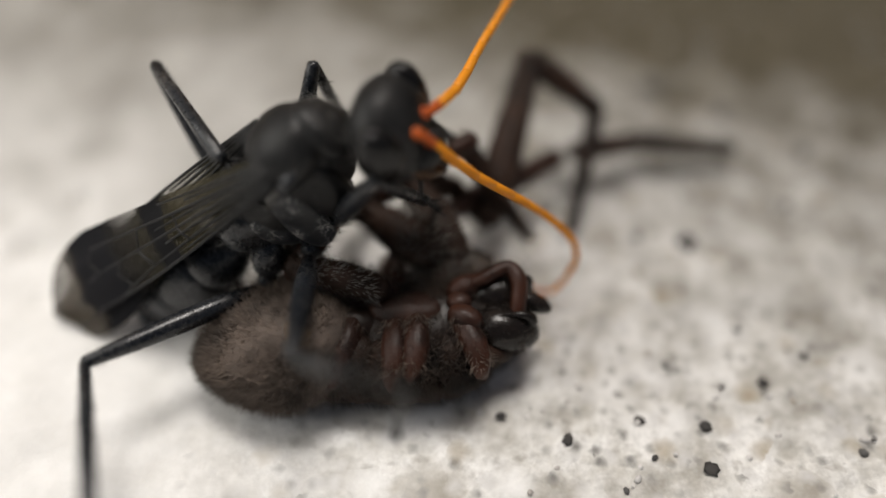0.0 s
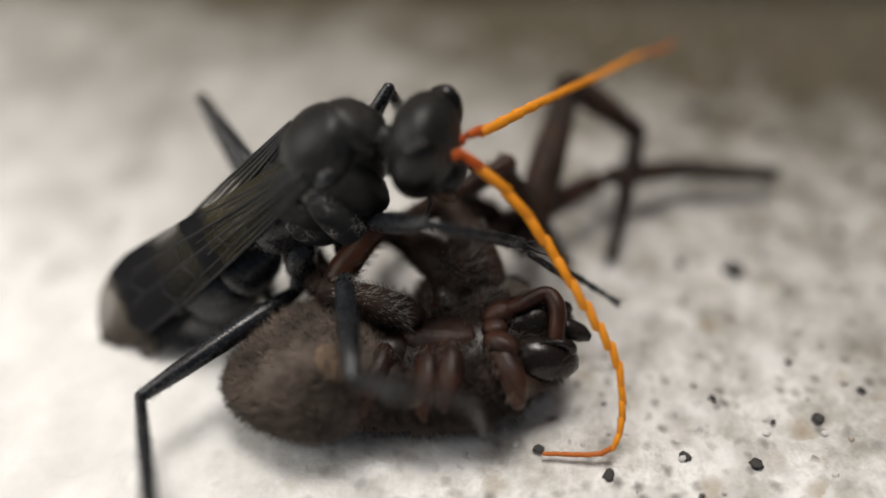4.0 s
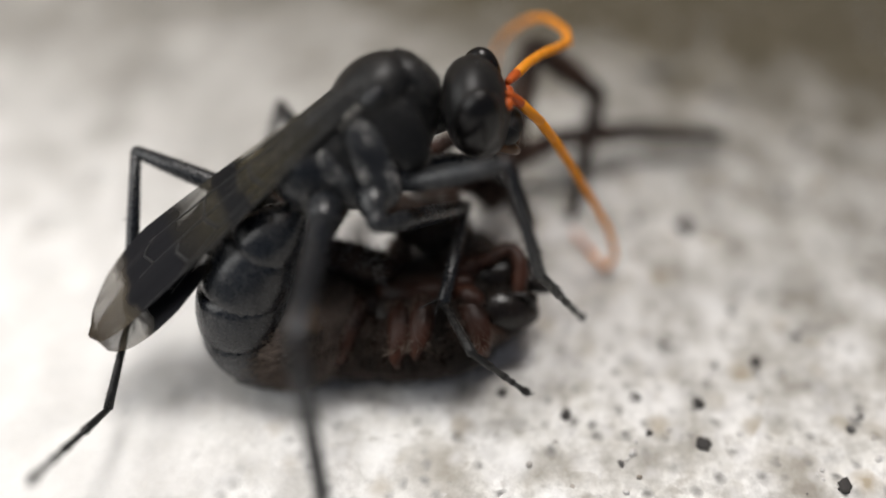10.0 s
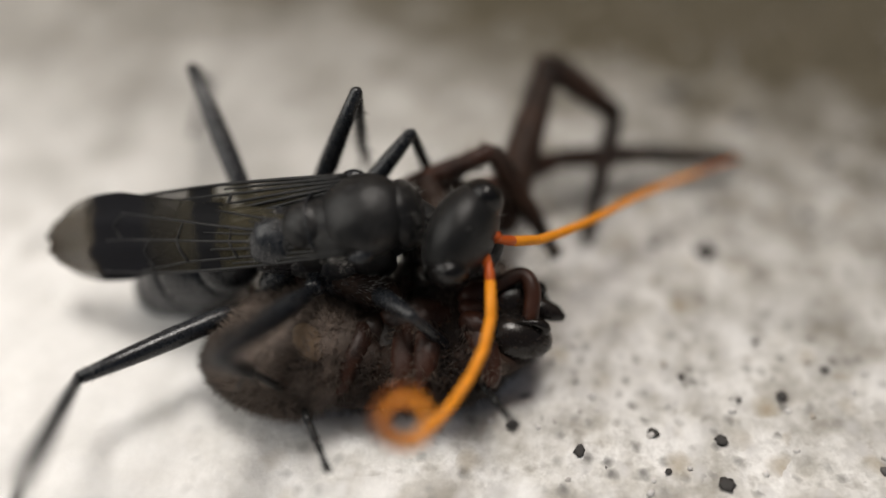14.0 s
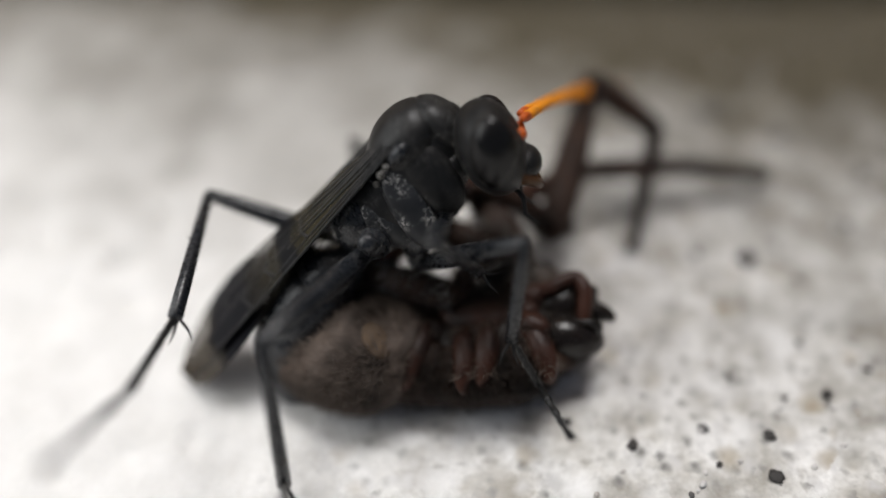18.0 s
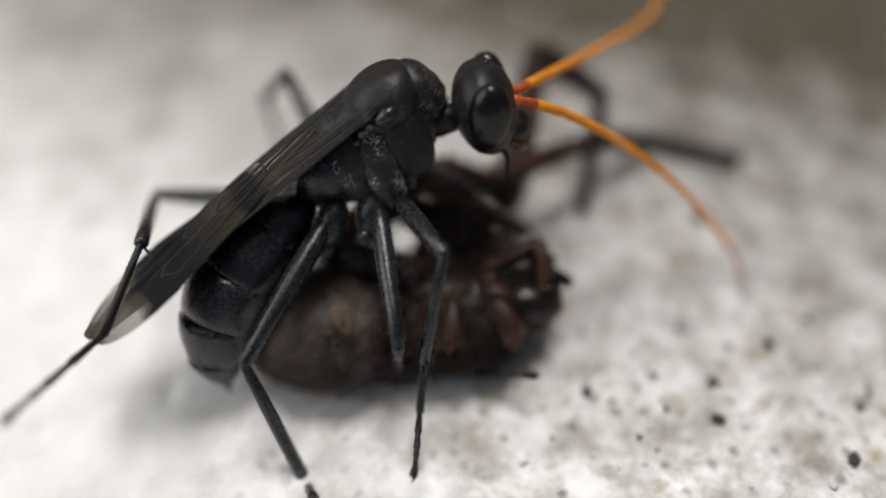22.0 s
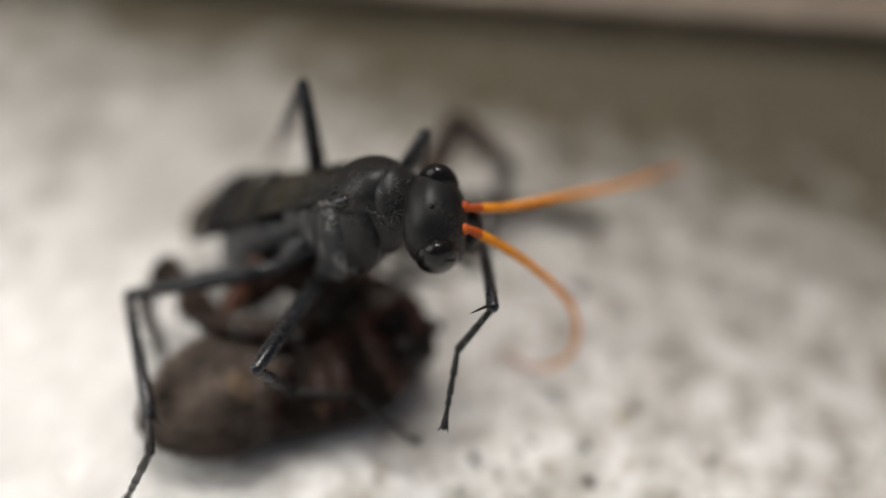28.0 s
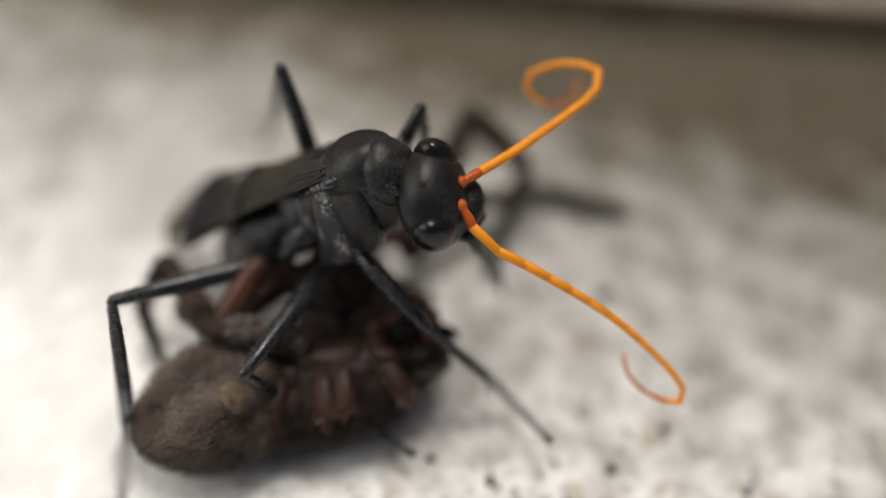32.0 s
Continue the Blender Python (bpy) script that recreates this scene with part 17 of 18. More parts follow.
    go(WASP_PARTS["toesLM"], [(0, -0.07, 5.37, -5.21, -109.3, 52.8, 140.5), (1, 2.3, 5.43, -7.6, -147.6, 56.3, 94.4), (2, 0.21, 3.97, -5.74, -106.6, 52.3, 143.8), (3, 1.07, 4.8, -7.22, -110.3, 51.6, 139.1), (6, 0.58, 4.69, -5.12, -116.9, 51.7, 130.7), (6.33, 0.52, 6.85, -6.51, -40.9, 56.4, -141.4), (6.67, -0.62, 8.63, -8.2, -13.9, 18.9, -100.5), (7, -2.69, 9.64, -9.87, -14.9, -23.6, -77.2), (7.33, -0.87, 8.56, -8.38, -12.4, 14.3, -106.1), (7.67, 0.11, 6.81, -6.82, -34.8, 47.3, -146.9), (8, 0.08, 4.73, -5.42, -93, 48.7, 139.5), (8.17, -0.56, 5.4, -7.33, -47.6, 32.7, -155.6), (8.33, -1.36, 5.78, -8.17, -37.4, -3.3, -118.9), (8.5, -2.28, 6.38, -8.47, -52.6, -37.9, -79.2), (9, -6.73, 7.57, -2.64, -51.8, -12.7, -80.9), (9.33, -7.3, 8.6, -3.37, -50.6, -8.1, -87.6), (9.67, -6.69, 11.21, -3.15, -49.9, -3.4, -94.2), (10, -4.39, 13.4, -1.33, -49.8, 1.3, -100.7), (10.25, -2.2, 9.12, -2.22, -62.2, 45.9, -128.9), (10.5, -0.54, 3.41, -4.1, -141.2, 61.8, 140.5), (11, 1.04, 5.9, -7, -163.6, 63, 115.3), (11.33, 2.78, 2.5, -7.62, -155.8, 64.2, 124), (11.67, 3.68, 0.56, -4.79, -147.5, 64.8, 133.2), (12, 2.76, 1.76, -0.95, -138.9, 64.9, 142.7), (13, 2.83, 1.95, -0.85, -139.6, 64.8, 141.9), (13.33, 2.92, 0.53, -3.7, -137.9, 67.6, 143.8), (13.67, 1.63, 1.94, -5.94, -135.7, 70.4, 146.1), (14, -0.15, 5.09, -5.54, -132.8, 73.1, 149.2), (14.33, -0.67, 4.12, -6.52, -42.1, 43.7, -112.9), (14.67, -1.12, 3.81, -6.37, -36, -4.9, -96.1), (15, -1.71, 4.7, -6.39, -46.8, -52.9, -75.8), (15.83, 2.58, 5.04, -3.13, -148.5, -71.1, 32.2), (16.67, 2.59, 2.55, -2.24, 176.2, -31, 74.2), (17.5, -1.6, -0.44, -4.42, 174, 13.3, 87.1), (17.67, -1.66, 2.3, -2.98, 153.3, 63.3, 57.2), (17.83, -2.64, 5.15, -1.76, 37.6, 54.5, -66.1), (18, -4.25, 8.05, -1.11, 25.6, 3.3, -88.2), (19, -4.56, 8, -1.19, 25.6, 3.4, -88.7), (19.33, -4.69, 6.13, 0.59, 16.6, 17.9, -134.5), (19.67, -4.22, 4.44, 0.62, -1.1, 21.1, 175.5), (20, -3.1, 3.12, -1.03, -15, 10.5, 127.6), (21, -4.07, 3.75, -0.47, -22.2, 23.3, 103.3), (21.33, -4.16, 6.54, 0.77, 10.6, 62.6, 147.6), (21.67, -4.52, 9.7, 0.01, 95.3, 49.9, -117.5), (22, -5.18, 12.02, -2.62, 109.5, 6.5, -90), (22.2, -5.98, 9.15, -3.97, 110.1, 2.2, -82.1), (22.4, -6.33, 7.23, -2.84, 110.1, -2.1, -74.3), (22.6, -6.03, 5.84, -2.54, 111.9, 43.1, -69.6), (22.8, -5.32, 4.77, -2.42, -179.8, 85, 0.7), (23, -4.15, 3.7, -2.25, -81.7, 45.7, 100.9), (23.17, -4.56, 7.33, -1.91, -179.5, 71.8, -4.3), (23.33, -4.75, 10.21, -4.46, 138.6, 27.9, -54), (23.5, -4.95, 10.53, -8.76, 137.7, -21.5, -68.8), (23.67, -2.75, 10.3, -6.09, 137.4, 27.6, -74.8), (23.83, -1.13, 8.6, -3.94, 117.3, 75.7, -98.1), (24, -0.39, 6.02, -2.85, -24.4, 52.8, 117.3), (25, -2.17, 6.03, -2.05, -7.8, 35.6, 140.6), (28, -2.35, 7.3, -1.93, -9.2, 30.8, 138.2), (29, -2.27, 6.96, -2.44, -7, 36.2, 142.1), (30, -5.27, 11.33, -3.55, -7.2, 31.4, 141.8), (31, -2.06, 7.05, -2.82, -5.3, 35.7, 145.1), (32, -2.16, 6.91, -2.38, -4.8, 30.2, 146.1)])
    go(WASP_PARTS["femurLH"], [(0, -4.02, 1.93, -1.31, 15.5, -39.4, 65), (1, -4.02, 1.93, -1.31, 7.5, -25.6, 79.7), (2, -4.01, 1.94, -1.32, 6.9, -20.3, 81.2), (3, -4.01, 1.94, -1.32, 6.9, -19.8, 81.3), (6, -4, 1.95, -1.33, 1.7, -21.3, 96), (7, -4.01, 1.94, -1.32, 0.3, -18.3, 100.1), (8, -4.01, 1.94, -1.32, 2.7, -17.7, 92.5), (8.5, -4.01, 1.9, -1.39, -0.2, 5.9, 118.9), (8.75, -4.01, 1.92, -1.35, -0.5, -26.7, 120.7), (9, -4.01, 1.95, -1.31, -3, -59.2, 124.3), (9.5, -3.97, 2.01, -1.29, -8.8, -55.8, 131.1), (10, -3.93, 2.07, -1.28, -13.4, -52, 136.8), (10.25, -3.96, 1.99, -1.33, 6.3, -80.6, 116), (10.5, -4, 1.92, -1.37, 148.2, -68.7, -27), (10.75, -4.02, 1.9, -1.38, 60.2, -56.8, 67.5), (11, -4.03, 1.87, -1.38, 45.1, -20.3, 90.2), (12, -4.02, 1.89, -1.37, 44.1, -14.3, 93.6), (13, -4.02, 1.89, -1.37, 43.9, -15, 94.5), (13.33, -4.01, 1.89, -1.39, 43.1, -13.8, 97.8), (13.67, -4.01, 1.89, -1.4, 42.4, -12.6, 101), (14, -4, 1.89, -1.42, 41.7, -11.3, 104.2), (15, -3.97, 1.89, -1.48, 40.6, 0.1, 115.7), (16.25, -3.95, 1.96, -1.4, 40.8, -11, 113.5), (17.5, -3.93, 2.04, -1.32, 41.5, -22.1, 111.1), (17.75, -3.96, 2.02, -1.29, 33.8, -47.9, 124.1), (18, -3.98, 2.01, -1.26, 1.8, -69.5, 160.6), (19, -3.94, 2.07, -1.26, 18.1, -34, 140.8), (20, -3.99, 2.03, -1.22, -7, -68.2, 171.4), (21, -3.93, 2.08, -1.26, 38.6, -46.9, 119.3), (22, -4.51, 1.96, -1.26, 23, -23.7, 145.3), (22.4, -4, 1.96, -1.3, -13, -44.5, -155.3), (23, -4.44, 2.02, -1.36, 1.1, -11.9, 176.5), (23.25, -4.22, 1.98, -1.35, 5.1, -38.8, 167.4), (23.5, -4.01, 1.93, -1.33, 21.7, -64.1, 146.8), (23.67, -4.01, 1.94, -1.33, 5.2, -71.4, 164.7), (23.83, -4, 1.95, -1.33, -25.8, -75.4, -163.2), (24, -4, 1.96, -1.33, -61.5, -73.6, -126.2), (25, -4.04, 1.93, -1.26, 151.5, -74.7, 22), (28, -4.05, 1.93, -1.26, 166.6, -70.2, 6.2), (29, -4.04, 1.93, -1.26, 165.2, -71, 7.7), (30, -4.05, 1.93, -1.24, 162.4, -68.9, 10.7), (31, -4.05, 1.92, -1.27, 161.4, -68.3, 11.7), (32, -4.05, 1.92, -1.25, 170.2, -68.5, 2.3)])
    go(WASP_PARTS["tibiaLH"], [(0, -1.7, 6.9, 3.2, -4.2, 6.3, -77.9), (1, -2.88, 8.23, 1.76, -4.3, 7.6, -79.1), (2, -2.99, 8.52, 1.14, -5, 5.6, -85.2), (3, -3, 8.54, 1.09, -4.8, 2.9, -81.9), (6, -4.69, 8.53, 1.25, -4.3, 8.7, -76.9), (7, -5.19, 8.58, 0.91, -4.4, 10.6, -77.4), (8, -4.31, 8.7, 0.84, -4.8, 7.5, -80.2), (8.5, -7.42, 8.08, -2.12, -9.3, -25, -52.4), (8.75, -7.25, 7.38, 1.84, -3.6, -14, -69.3), (9, -6.06, 4.95, 4.79, -1.4, -2, -84.6), (9.5, -6.6, 5.02, 4.57, -6.4, 22, -112), (10, -7.12, 5.06, 4.31, -26.1, 39.9, -148.9), (10.25, -4.47, 3.04, 5.68, -43.8, 56.6, -172.2), (10.5, -1.7, 0.75, 5.25, -82.8, 64.2, 143.5), (10.75, -2.53, 5.49, 4.57, 61.6, 51.5, -67.1), (11, -4.05, 8.53, 1.08, 67, -9.4, -54.1), (12, -4.45, 8.76, 0.38, 66.3, -9.5, -49.9), (13, -4.56, 8.73, 0.47, 66.1, -10.9, -48.7), (13.33, -4.95, 8.72, 0.31, 66.1, 32.6, -48.5), (13.67, -5.33, 8.69, 0.14, 66.7, 76.2, -47.9), (14, -5.71, 8.64, -0.03, -114.5, 60.3, 131), (15, -7.05, 8.29, -1.49, -94.4, 59.3, 154.2), (16.25, -6.73, 8.36, -0.04, -44.1, 35.9, -142.1), (17.5, -6.3, 8.18, 1.35, -35.8, -3, -114.8), (17.75, -6.62, 5.96, 3.98, -35.8, 3.7, -111.5), (18, -6.33, 2.84, 5.39, -35.3, 10.4, -108.1), (19, -8.5, 5.79, 2.71, -35.4, 19.7, -108.4), (20, -6.6, 2.42, 5.37, -40.3, 36.1, -118.8), (21, -6.3, 6.31, 3.92, -36.8, 19.4, -111.3), (22, -9.85, 5.66, 1.59, -35.4, -14.2, -83), (22.4, -8.6, -0.16, 3.68, -42.1, -19.7, -60.3), (23, -11.37, 2.44, 0.1, -31.3, -6.6, -105.4), (23.25, -9.63, 3.18, 3.1, -34.3, -11.1, -86.2), (23.5, -6.61, 3.63, 5.06, -38.7, -14.4, -66.5), (23.67, -6.19, 2.54, 5.4, -40.1, 19.6, -95.9), (23.83, -5.71, 1.43, 5.54, -65.4, 46.5, -139.7), (24, -5.18, 0.34, 5.48, -114.4, 44.2, 155), (25, -2.3, 2.63, 5.59, -115.5, 29, 153.2), (28, -1.66, 2.19, 5.42, -114.3, 23.7, 155.9), (29, -1.75, 2.24, 5.45, -116.2, 26.2, 151.5), (30, -1.54, 2.4, 5.38, -115.5, 20.9, 153.2), (31, -1.48, 2.45, 5.33, -115.8, 24.1, 152.5), (32, -1.45, 2.02, 5.36, -116, 19.1, 151.8)])
    go(WASP_PARTS["tarsusLH"], [(0, -0.35, 0.59, 2.48, 7.6, 39.3, 135.4), (1, -1.66, 1.9, 0.9, 8.4, 41.7, 136.7), (2, -2.45, 2.07, 0.51, 3.9, 42.9, 130), (3, -2.08, 2.12, 0.76, 6.5, 42.8, 133.8), (6, -3.24, 2.27, 0.27, -3.8, 44, 118.9), (7, -3.8, 2.34, -0.29, -6.4, 43, 115), (8, -3.21, 2.35, -0.01, -4.5, 40.1, 117.9), (8.5, -3.83, 3.42, 0.63, 14.4, 54.9, 143.1), (8.75, -5.02, 1.48, 3.41, 20.2, 30.1, 151.6), (9, -5.45, -1.51, 5.02, 21.8, 5, 156.5), (9.5, -8.86, -0.57, 2.14, 27.5, 18.7, -176.3), (10, -11.39, 2.49, 0.15, 40.1, 28, -145.2), (10.25, -8.02, 2.56, 0.25, 18.9, 49, -178.2), (10.5, -3.98, 2.43, -0.61, -23.4, 53, 128.9), (10.75, -0.95, 1.76, -0.52, -16.5, 55.2, 137.4), (11, -0.29, 3.33, 2.14, -8.8, 56.7, 146.7), (12, -0.32, 3.85, 1.46, -15.5, 57.7, 138.7), (13, -0.35, 3.93, 1.7, -14.6, 56.7, 139.8), (13.33, -1.32, 4.62, -3.2, -10.3, 55.9, 145), (13.67, -4.29, 7.54, -6.17, -6.2, 55, 149.9), (14, -7.82, 11.07, -5.67, -2.4, 53.8, 154.6), (15, -10.04, 9.73, -7.08, 3.9, 61.2, 162.1), (16.25, -10.88, 5.12, -3.86, 40.1, 34.9, -151.6), (17.5, -9.02, 2.28, 1.69, 46.6, 0.5, -131.2), (17.75, -9, -0.07, 3.56, 46.5, -1.3, -117.6), (18, -8.31, -3.24, 4.22, 46, -3.1, -104), (19, -10.43, -0.02, 0.52, 38.3, 25, -142.1), (20, -9.13, -2.18, 1.54, 49.1, 8, -105.6), (21, -8.53, 0.6, 1.77, 45.3, 13.5, -125.8), (22, -9.09, -0.59, 3.19, 42.4, 11, -139.5), (22.4, -5.57, -5.47, 5.87, 39.2, 13.8, -154.1), (23, -13.09, -3.78, 0.85, 33.9, -23.7, -100.6), (23.25, -9.2, -3.19, 4.36, 41.6, 9.1, -154), (23.5, -4.09, -2.15, 6.67, 16.5, 33.5, 144.2), (23.67, -6.83, -3.55, 3.22, 15.2, 35.1, 142), (23.83, -9.13, -1.46, 0.83, 13.9, 36.6, 139.6), (24, -9.41, 2.31, 0.95, 12.4, 38.1, 137.2), (25, -7.38, 5.2, 2.44, 17.4, 21.2, 147.2), (28, -7.09, 4.62, 2.81, 18.1, 18.1, 149.2), (29, -6.87, 5.02, 2.58, 18.2, 19, 149.4), (30, -6.96, 5.14, 3.07, 18.4, 12.3, 150.2), (31, -6.74, 5.19, 2.67, 18.7, 18, 151.6), (32, -6.86, 4.93, 3.23, 18.9, 13.3, 152.2)])
    go(WASP_PARTS["toesLH"], [(0, -2.37, 2.58, 0.15, 7.7, 39.4, 135.5), (1, -3.66, 3.79, -1.55, 8.5, 41.8, 136.8), (2, -4.18, 4.14, -2, 3.9, 42.9, 129.9), (3, -3.95, 4.07, -1.74, 6.6, 42.9, 133.9), (6, -4.51, 4.59, -2.29, -3.7, 44, 119), (7, -4.94, 4.78, -2.8, -6.5, 43, 114.9), (8, -4.53, 4.83, -2.38, -4.4, 40, 118), (8.5, -5.52, 4.69, -2.38, 14.3, 55, 143), (8.75, -7.82, 2.99, 1.57, 20.4, 30, 151.8), (9, -8.81, -0.05, 4.69, 22, 4.7, 156.9), (9.5, -12.34, -0.79, 0.96, 20.4, -8.3, -156.6), (10, -14.05, 0.63, -1.58, 9.5, -16, -107.9), (10.25, -10.43, 2.48, -2.52, 3, 32.9, -146.5), (10.5, -5.37, 4.16, -3.55, -61.3, 53, 129), (10.75, -2.5, 3.18, -3.54, -54.5, 55.2, 137.5), (11, -1.98, 4.44, -0.93, -46.7, 56.7, 146.8), (12, -1.8, 5.15, -1.65, -53.5, 57.8, 138.8), (13, -1.89, 5.24, -1.38, -52.6, 56.8, 139.8), (13.33, -3.01, 5.8, -6.25, 14.3, 42.1, -138.6), (13.67, -6.11, 8.6, -9.18, 27.2, -0.3, -105.8), (14, -9.78, 12, -8.64, 13.9, -42.6, -72.7), (15, -11.72, 10.28, -10.31, 16.9, -48.4, -76.9), (16.25, -13.53, 3.69, -5.96, 60.1, -23.4, -143.8), (17.5, -11.44, -0.48, 1.66, 62, 18.7, 176.1), (17.75, -10.7, -3.33, 3.65, 71.6, 2.7, -135.5), (18, -9.2, -6.81, 4.42, 66.2, -15.1, -88.3), (19, -13.06, -2.07, -1.04, 70.1, -7.7, -108.1), (20, -10.11, -5.69, 1.03, 68.6, -3.7, -92.6), (21, -10.62, -2.3, 0.91, 70.3, -13.5, -104.2), (22, -11.83, -2.94, 2.49, 75.5, -24, -120.3), (22.4, -8.78, -7.03, 4.99, 78.7, 12.6, -149.5), (23, -13.71, -7.09, 2.33, 68.1, -36, -104.5), (23.25, -12.47, -4.78, 3.78, 89.1, -2.1, -161.3), (23.5, -6.58, -0.35, 4.64, 72.4, 33.6, 144.3), (23.67, -9.2, -1.7, 1.11, 71.1, 35.1, 142), (23.83, -11.38, 0.45, -1.37, 69.6, 36.6, 139.5), (24, -11.53, 4.28, -1.32, 68.1, 38.1, 137), (25, -10.26, 7.05, 1.11, 73.2, 20.9, 147.1), (28, -10.1, 6.41, 1.66, 73.8, 17.9, 149), (29, -9.87, 6.79, 1.39, 73.9, 19, 149.3), (30, -10.08, 6.93, 2.28, 74.1, 12.1, 150), (31, -9.82, 6.86, 1.54, 74.5, 17.9, 151.5), (32, -10.03, 6.6, 2.38, 74.6, 13.1, 152.2)])
    go(SPIDER, [(0, 0, 0, 0, 0, 0, 0), (9, 0, 0, 0, 0, 0, 0), (18, 0, 0, 0, 0, 0, 0), (19.5, -0.16, -0.5, 0, 0, 0, 2), (21, -0.24, -1.61, 0, 0, 0, 3), (22, -0.31, -0.91, 0, 0, 0, 4), (23, -1.1, -0.5, 0, 0, 0, 10), (23.5, -1.35, -0.3, 0, 0, 0, 12), (24, -1.44, -0.34, 0, 0, -1.5, 12.2), (25, -1.28, -0.44, 0, 0, -1.2, 10.9), (28, -1.52, -0.05, 0.1, -0.5, 0, 11.6), (29, -1.4, 0, 0.05, -0.5, -0.6, 10.2), (30, -1.43, -0.35, 0.15, -1, -1.4, 9.9), (31, -1.43, 0.05, 0.15, 0, -1.2, 9.3), (32, -1.47, 0, 0.3, -1, -1.6, 10.2)])
    go(SPIDER_LEGS["A0"], [(0, 3, 0.8, 2.6, -17.7, -24, 72.5), (9, 3, 0.8, 2.6, -17.7, -24, 72.5), (18, 3, 0.8, 2.6, -17.7, -24, 72.5), (22, 3, 0.8, 2.6, -17.7, -24, 72.5), (24, 4.81, 0.34, 2.47, -16.3, -23.2, 57.7), (25, 4.31, 0.68, 2.51, -16.6, -23.3, 54.2), (28, 4.38, 1.4, 2.51, -17.4, -24.4, 51.8), (29, 3.65, 1.46, 2.52, -16.8, -24, 47), (30, 3.47, 1.84, 2.4, -15.8, -23.7, 44.9), (31, 3.78, 1.53, 2.37, -16.7, -23.2, 50.8), (32, 4.12, 1.34, 2.21, -15.6, -23.9, 53.5)])
    go(SPIDER_LEGS["A1"], [(0, 5.3, 8.1, 6, -5.7, 29.4, -21.5), (9, 5.3, 8.1, 6, -5.7, 29.4, -21.5), (18, 5.3, 8.1, 6, -5.7, 29.4, -21.5), (22, 5.3, 8.1, 6, -5.7, 29.4, -21.5), (24, 8.92, 6.85, 5.77, -6.7, 30.6, -36.2), (25, 8.82, 6.91, 5.82, -6.6, 30.3, -39.8), (28, 9.1, 7.39, 5.96, -5.3, 29.7, -41.9), (29, 8.87, 7.05, 5.92, -5.8, 30.2, -46.8), (30, 8.9, 7.25, 5.76, -6.1, 31.1, -48.6), (31, 8.64, 7.49, 5.67, -6.6, 30.3, -43.3), (32, 8.68, 7.5, 5.59, -6, 31.3, -39.8)])
    go(SPIDER_LEGS["A2"], [(0, 8.6, 6.8, 4, -48.4, 37, -106.6), (9, 8.6, 6.8, 4, -48.4, 37, -106.6), (18, 8.6, 6.8, 4, -48.4, 37, -106.6), (22, 8.6, 6.8, 4, -48.4, 37, -106.6), (24, 11.75, 4.78, 3.69, -50, 36.2, -121.8), (25, 11.51, 4.66, 3.76, -49.6, 36.3, -125.2), (28, 11.74, 5.03, 3.94, -48.8, 37.4, -127.4), (29, 11.29, 4.49, 3.87, -49.4, 37, -132.4), (30, 11.21, 4.63, 3.66, -50.5, 36.7, -134.8), (31, 11.2, 5.08, 3.62, -49.6, 36.3, -128.6), (32, 11.35, 5.27, 3.48, -50.8, 36.9, -126.2)])
    go(SPIDER_LEGS["B0"], [(0, 1.5, 1, 3.15, -5, 6, 38), (13, 0.6, 1, 3.35, -4, 7, 38), (19, -0.5, 1.3, 4, -5, 7, 32), (21, 0.4, -0.6, 5, -5, -2, 26), (22, 2.07, 0.93, 4.22, -5, 10.3, 31.8), (23, 2.2, 1.5, 4, -6.5, 7.7, 22.1), (24, 2.72, 1.64, 3.72, -7.3, 8.4, 15.1), (25, 2.69, 1.63, 3.59, -6.6, -1, 20.4), (28, 2.6, 1.6, 3.2, -5.5, -0.8, 17.7), (29, 2.6, 1.6, 3.2, -5.4, 2.2, 22.5), (30, 2.81, 1.7, 3.14, -5.2, 7.3, 25.2), (31, 2.71, 1.65, 3.17, -5.3, 2.8, 24.2), (32, 2.68, 1.64, 3.18, -5.3, 7.6, 24.6)])
    go(SPIDER_LEGS["B1"], [(0, 7.4, 5.6, 2.4, -5, 11.4, 22.3), (13, 5.9, 5.2, 2.6, -5, 12.2, 19.2), (19, 5, 4.8, 3.2, -4.9, 11.6, 17.4), (21, 6.2, 2.2, 5.2, -5, 18, 29), (22, 7.58, 4.35, 3.04, -1, 25.1, 31.8), (23, 8.26, 3.96, 3.12, -1, 26.4, 22.1), (24, 9.02, 3.34, 2.75, -3.9, 23.1, 15.1), (25, 8.87, 3.93, 3.7, -1.1, 35.7, 20.4), (28, 8.89, 3.61, 3.29, -2.1, 31.8, 17.7), (29, 8.69, 4.12, 2.95, -0.2, 26.2, 22.5), (30, 8.73, 4.49, 2.3, 0.2, 22.1, 25.2), (31, 8.72, 4.35, 2.84, -0.3, 29.3, 24.2), (32, 8.63, 4.37, 2.3, -1.4, 22.3, 24.6)])
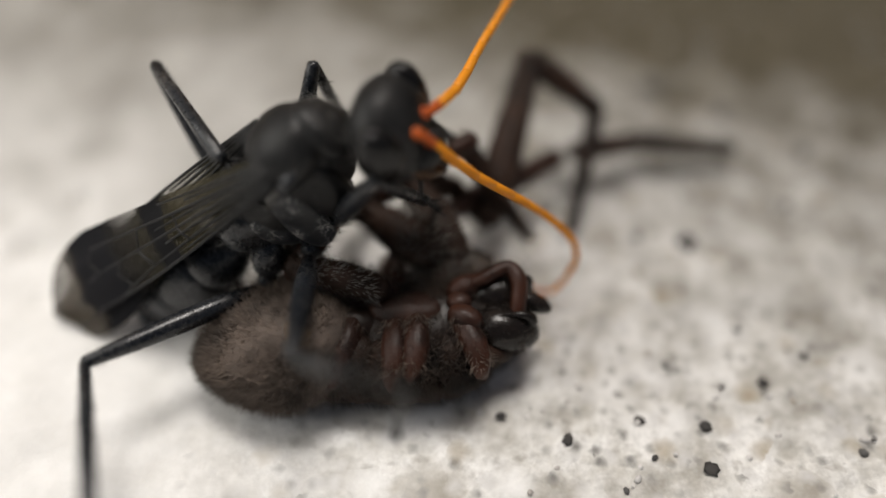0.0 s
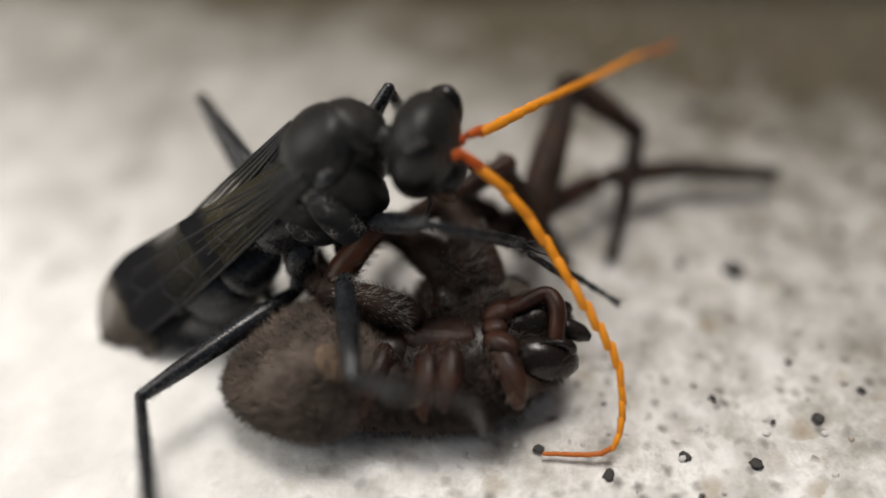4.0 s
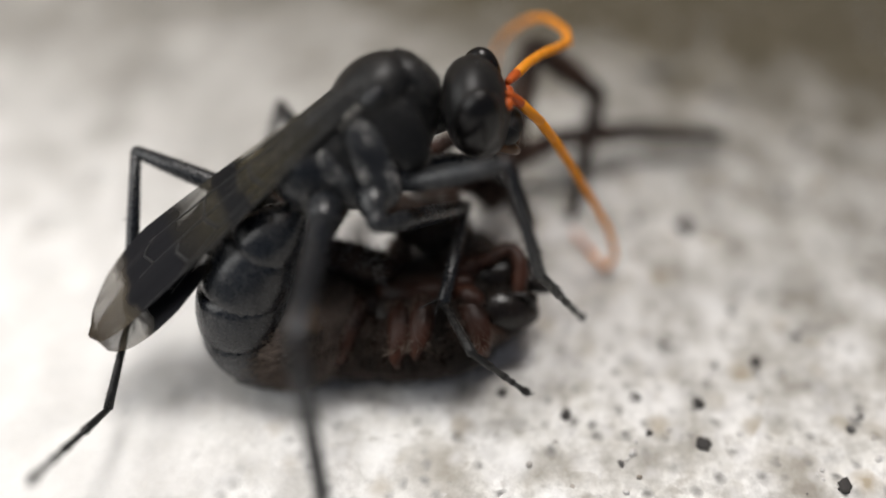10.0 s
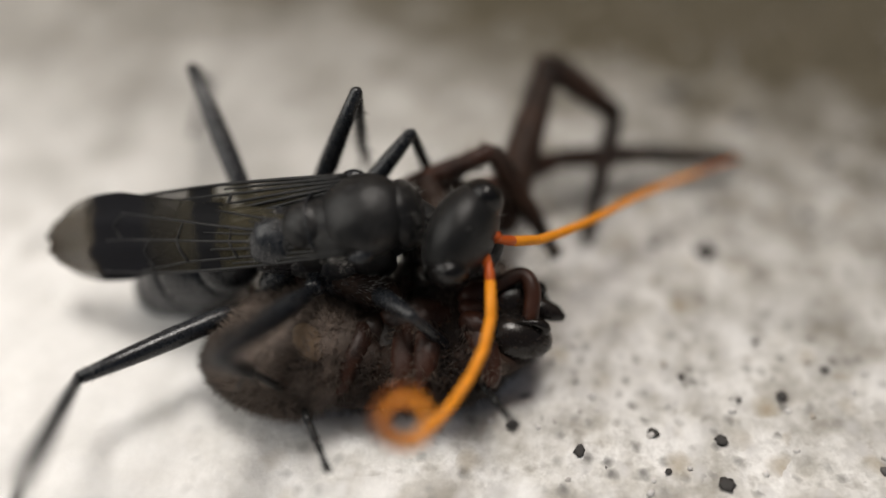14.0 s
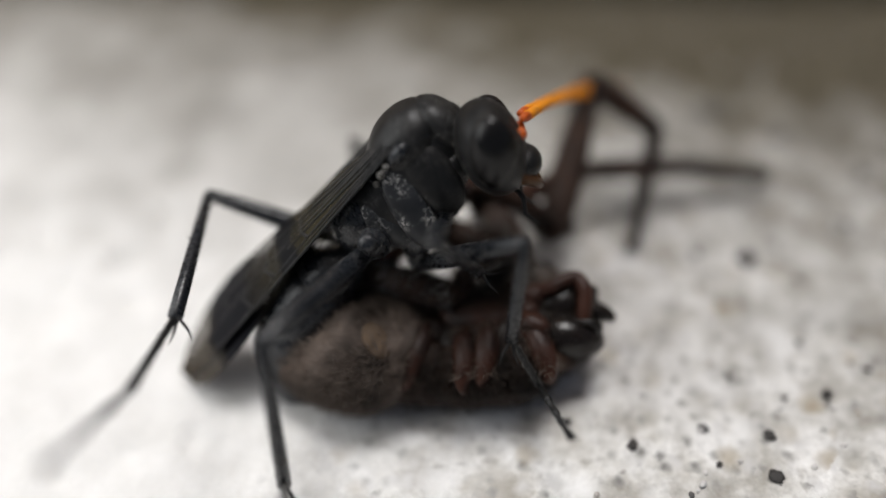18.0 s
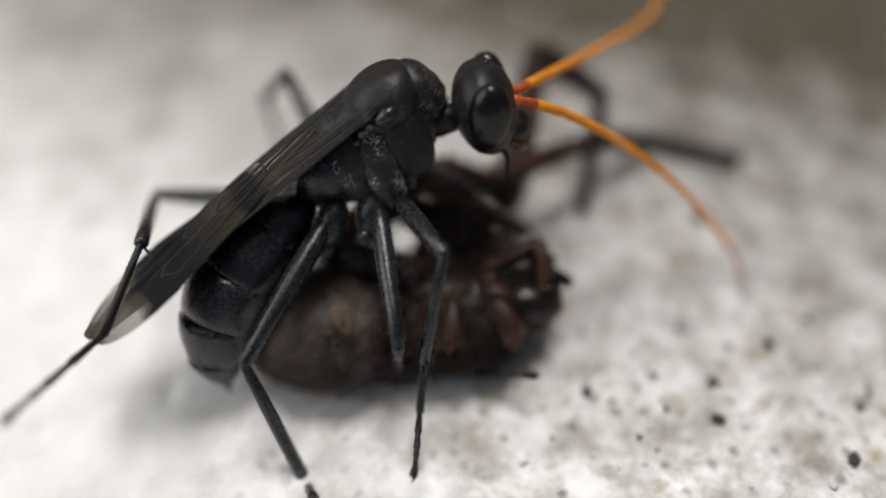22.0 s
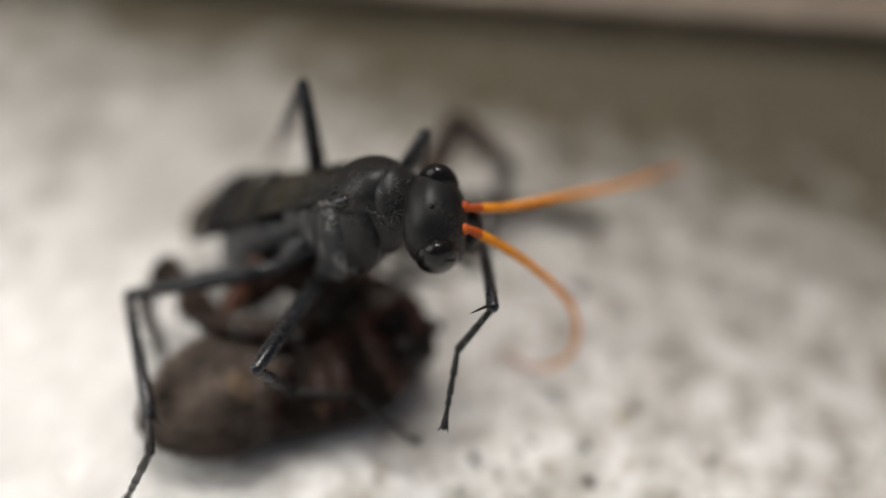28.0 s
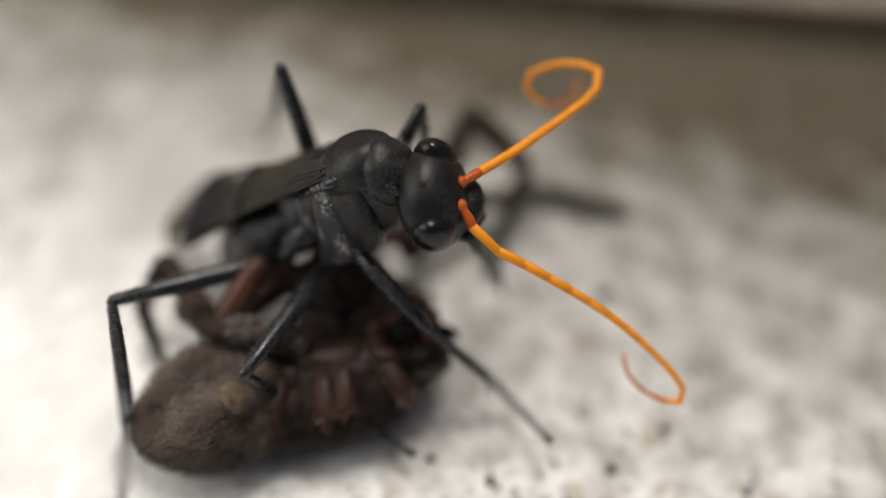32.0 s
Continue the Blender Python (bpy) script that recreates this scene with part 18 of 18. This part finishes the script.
    go(SPIDER_LEGS["B2"], [(0, 11.3, 7.2, 1.55, -6, 4.8, -1), (13, 10.5, 6.8, 1.55, -6, 4.8, 1), (19, 10.1, 6.4, 2.1, -6, 13.8, 1), (21, 10.6, 4.6, 3.6, -6, 26, 12), (22, 11.89, 7.02, 0.67, -12.2, 2.2, -22.1), (23, 12.91, 5.84, 0.62, -10.4, 1.8, -26.7), (24, 14, 4.68, 0.56, -10.3, 6.1, -31.8), (25, 13.14, 5.52, 0.44, -9.3, 3.8, -26.4), (28, 13.42, 5.05, 0.34, -7.2, -0.3, -26.7), (29, 13.34, 6.04, 0.47, -7.3, 2.4, -25.5), (30, 13.42, 6.7, 0.2, -7.5, 2.8, -25.6), (31, 13.17, 6.35, 0.1, -7.5, 1.9, -24.8), (32, 13.34, 6.53, 0.18, -8.3, 4.8, -27.6)])
    go(SPIDER_LEGS["C0"], [(0, -2.4, 0.2, 4.2, -6, -21, 22), (10, -2.4, 0.2, 4.2, -6, -21, 22), (13, -2.5, 0.3, 4.2, -6, -19, 17), (15, -2.5, 0.3, 4.2, -6, -19, 17), (18, -4.2, -1.2, 3.4, -6, -33, 27), (19, -5.1, -2, 3, -6, -38, 37), (20, -5.1, -5, 3, -3, -37, 67), (21, -4.4, -3.2, 3, -7, -40, 29), (22, -5.1, -2.3, 3, -7, -35, 18), (23, -4.89, -1.41, 3, -6, -22, 21.3), (28, -4.47, -1.52, 2.89, -5.5, -24.1, 16.2), (32, -4.28, -1.51, 2.79, -4.4, -22.8, 17.2)])
    go(SPIDER_LEGS["C1"], [(0, 1.9, 1.9, 6, -9, 54, -22), (10, 1.9, 1.9, 6, -10, 56, -22), (13, 2.5, 1.8, 6, -8, 52, -32), (15, 2.4, 1.8, 6, -8, 52, -32), (18, -0.6, 0.6, 6, -7, 36, 6), (19, -2, 0.3, 6, -7, 33, 12), (20, -3.5, -1.3, 6, -6, 18, 18), (21, -1.3, -1.5, 6, -7, 35, 11), (22, -1, -1, 6, -7, 36, -4), (23, -0.38, 0.36, 5, -6, 31, -14.7), (28, -0.23, -0.25, 4.9, -5.5, 28.2, -19.3), (32, -0.02, -0.16, 4.7, -5.5, 29.8, -17.9)])


motions()
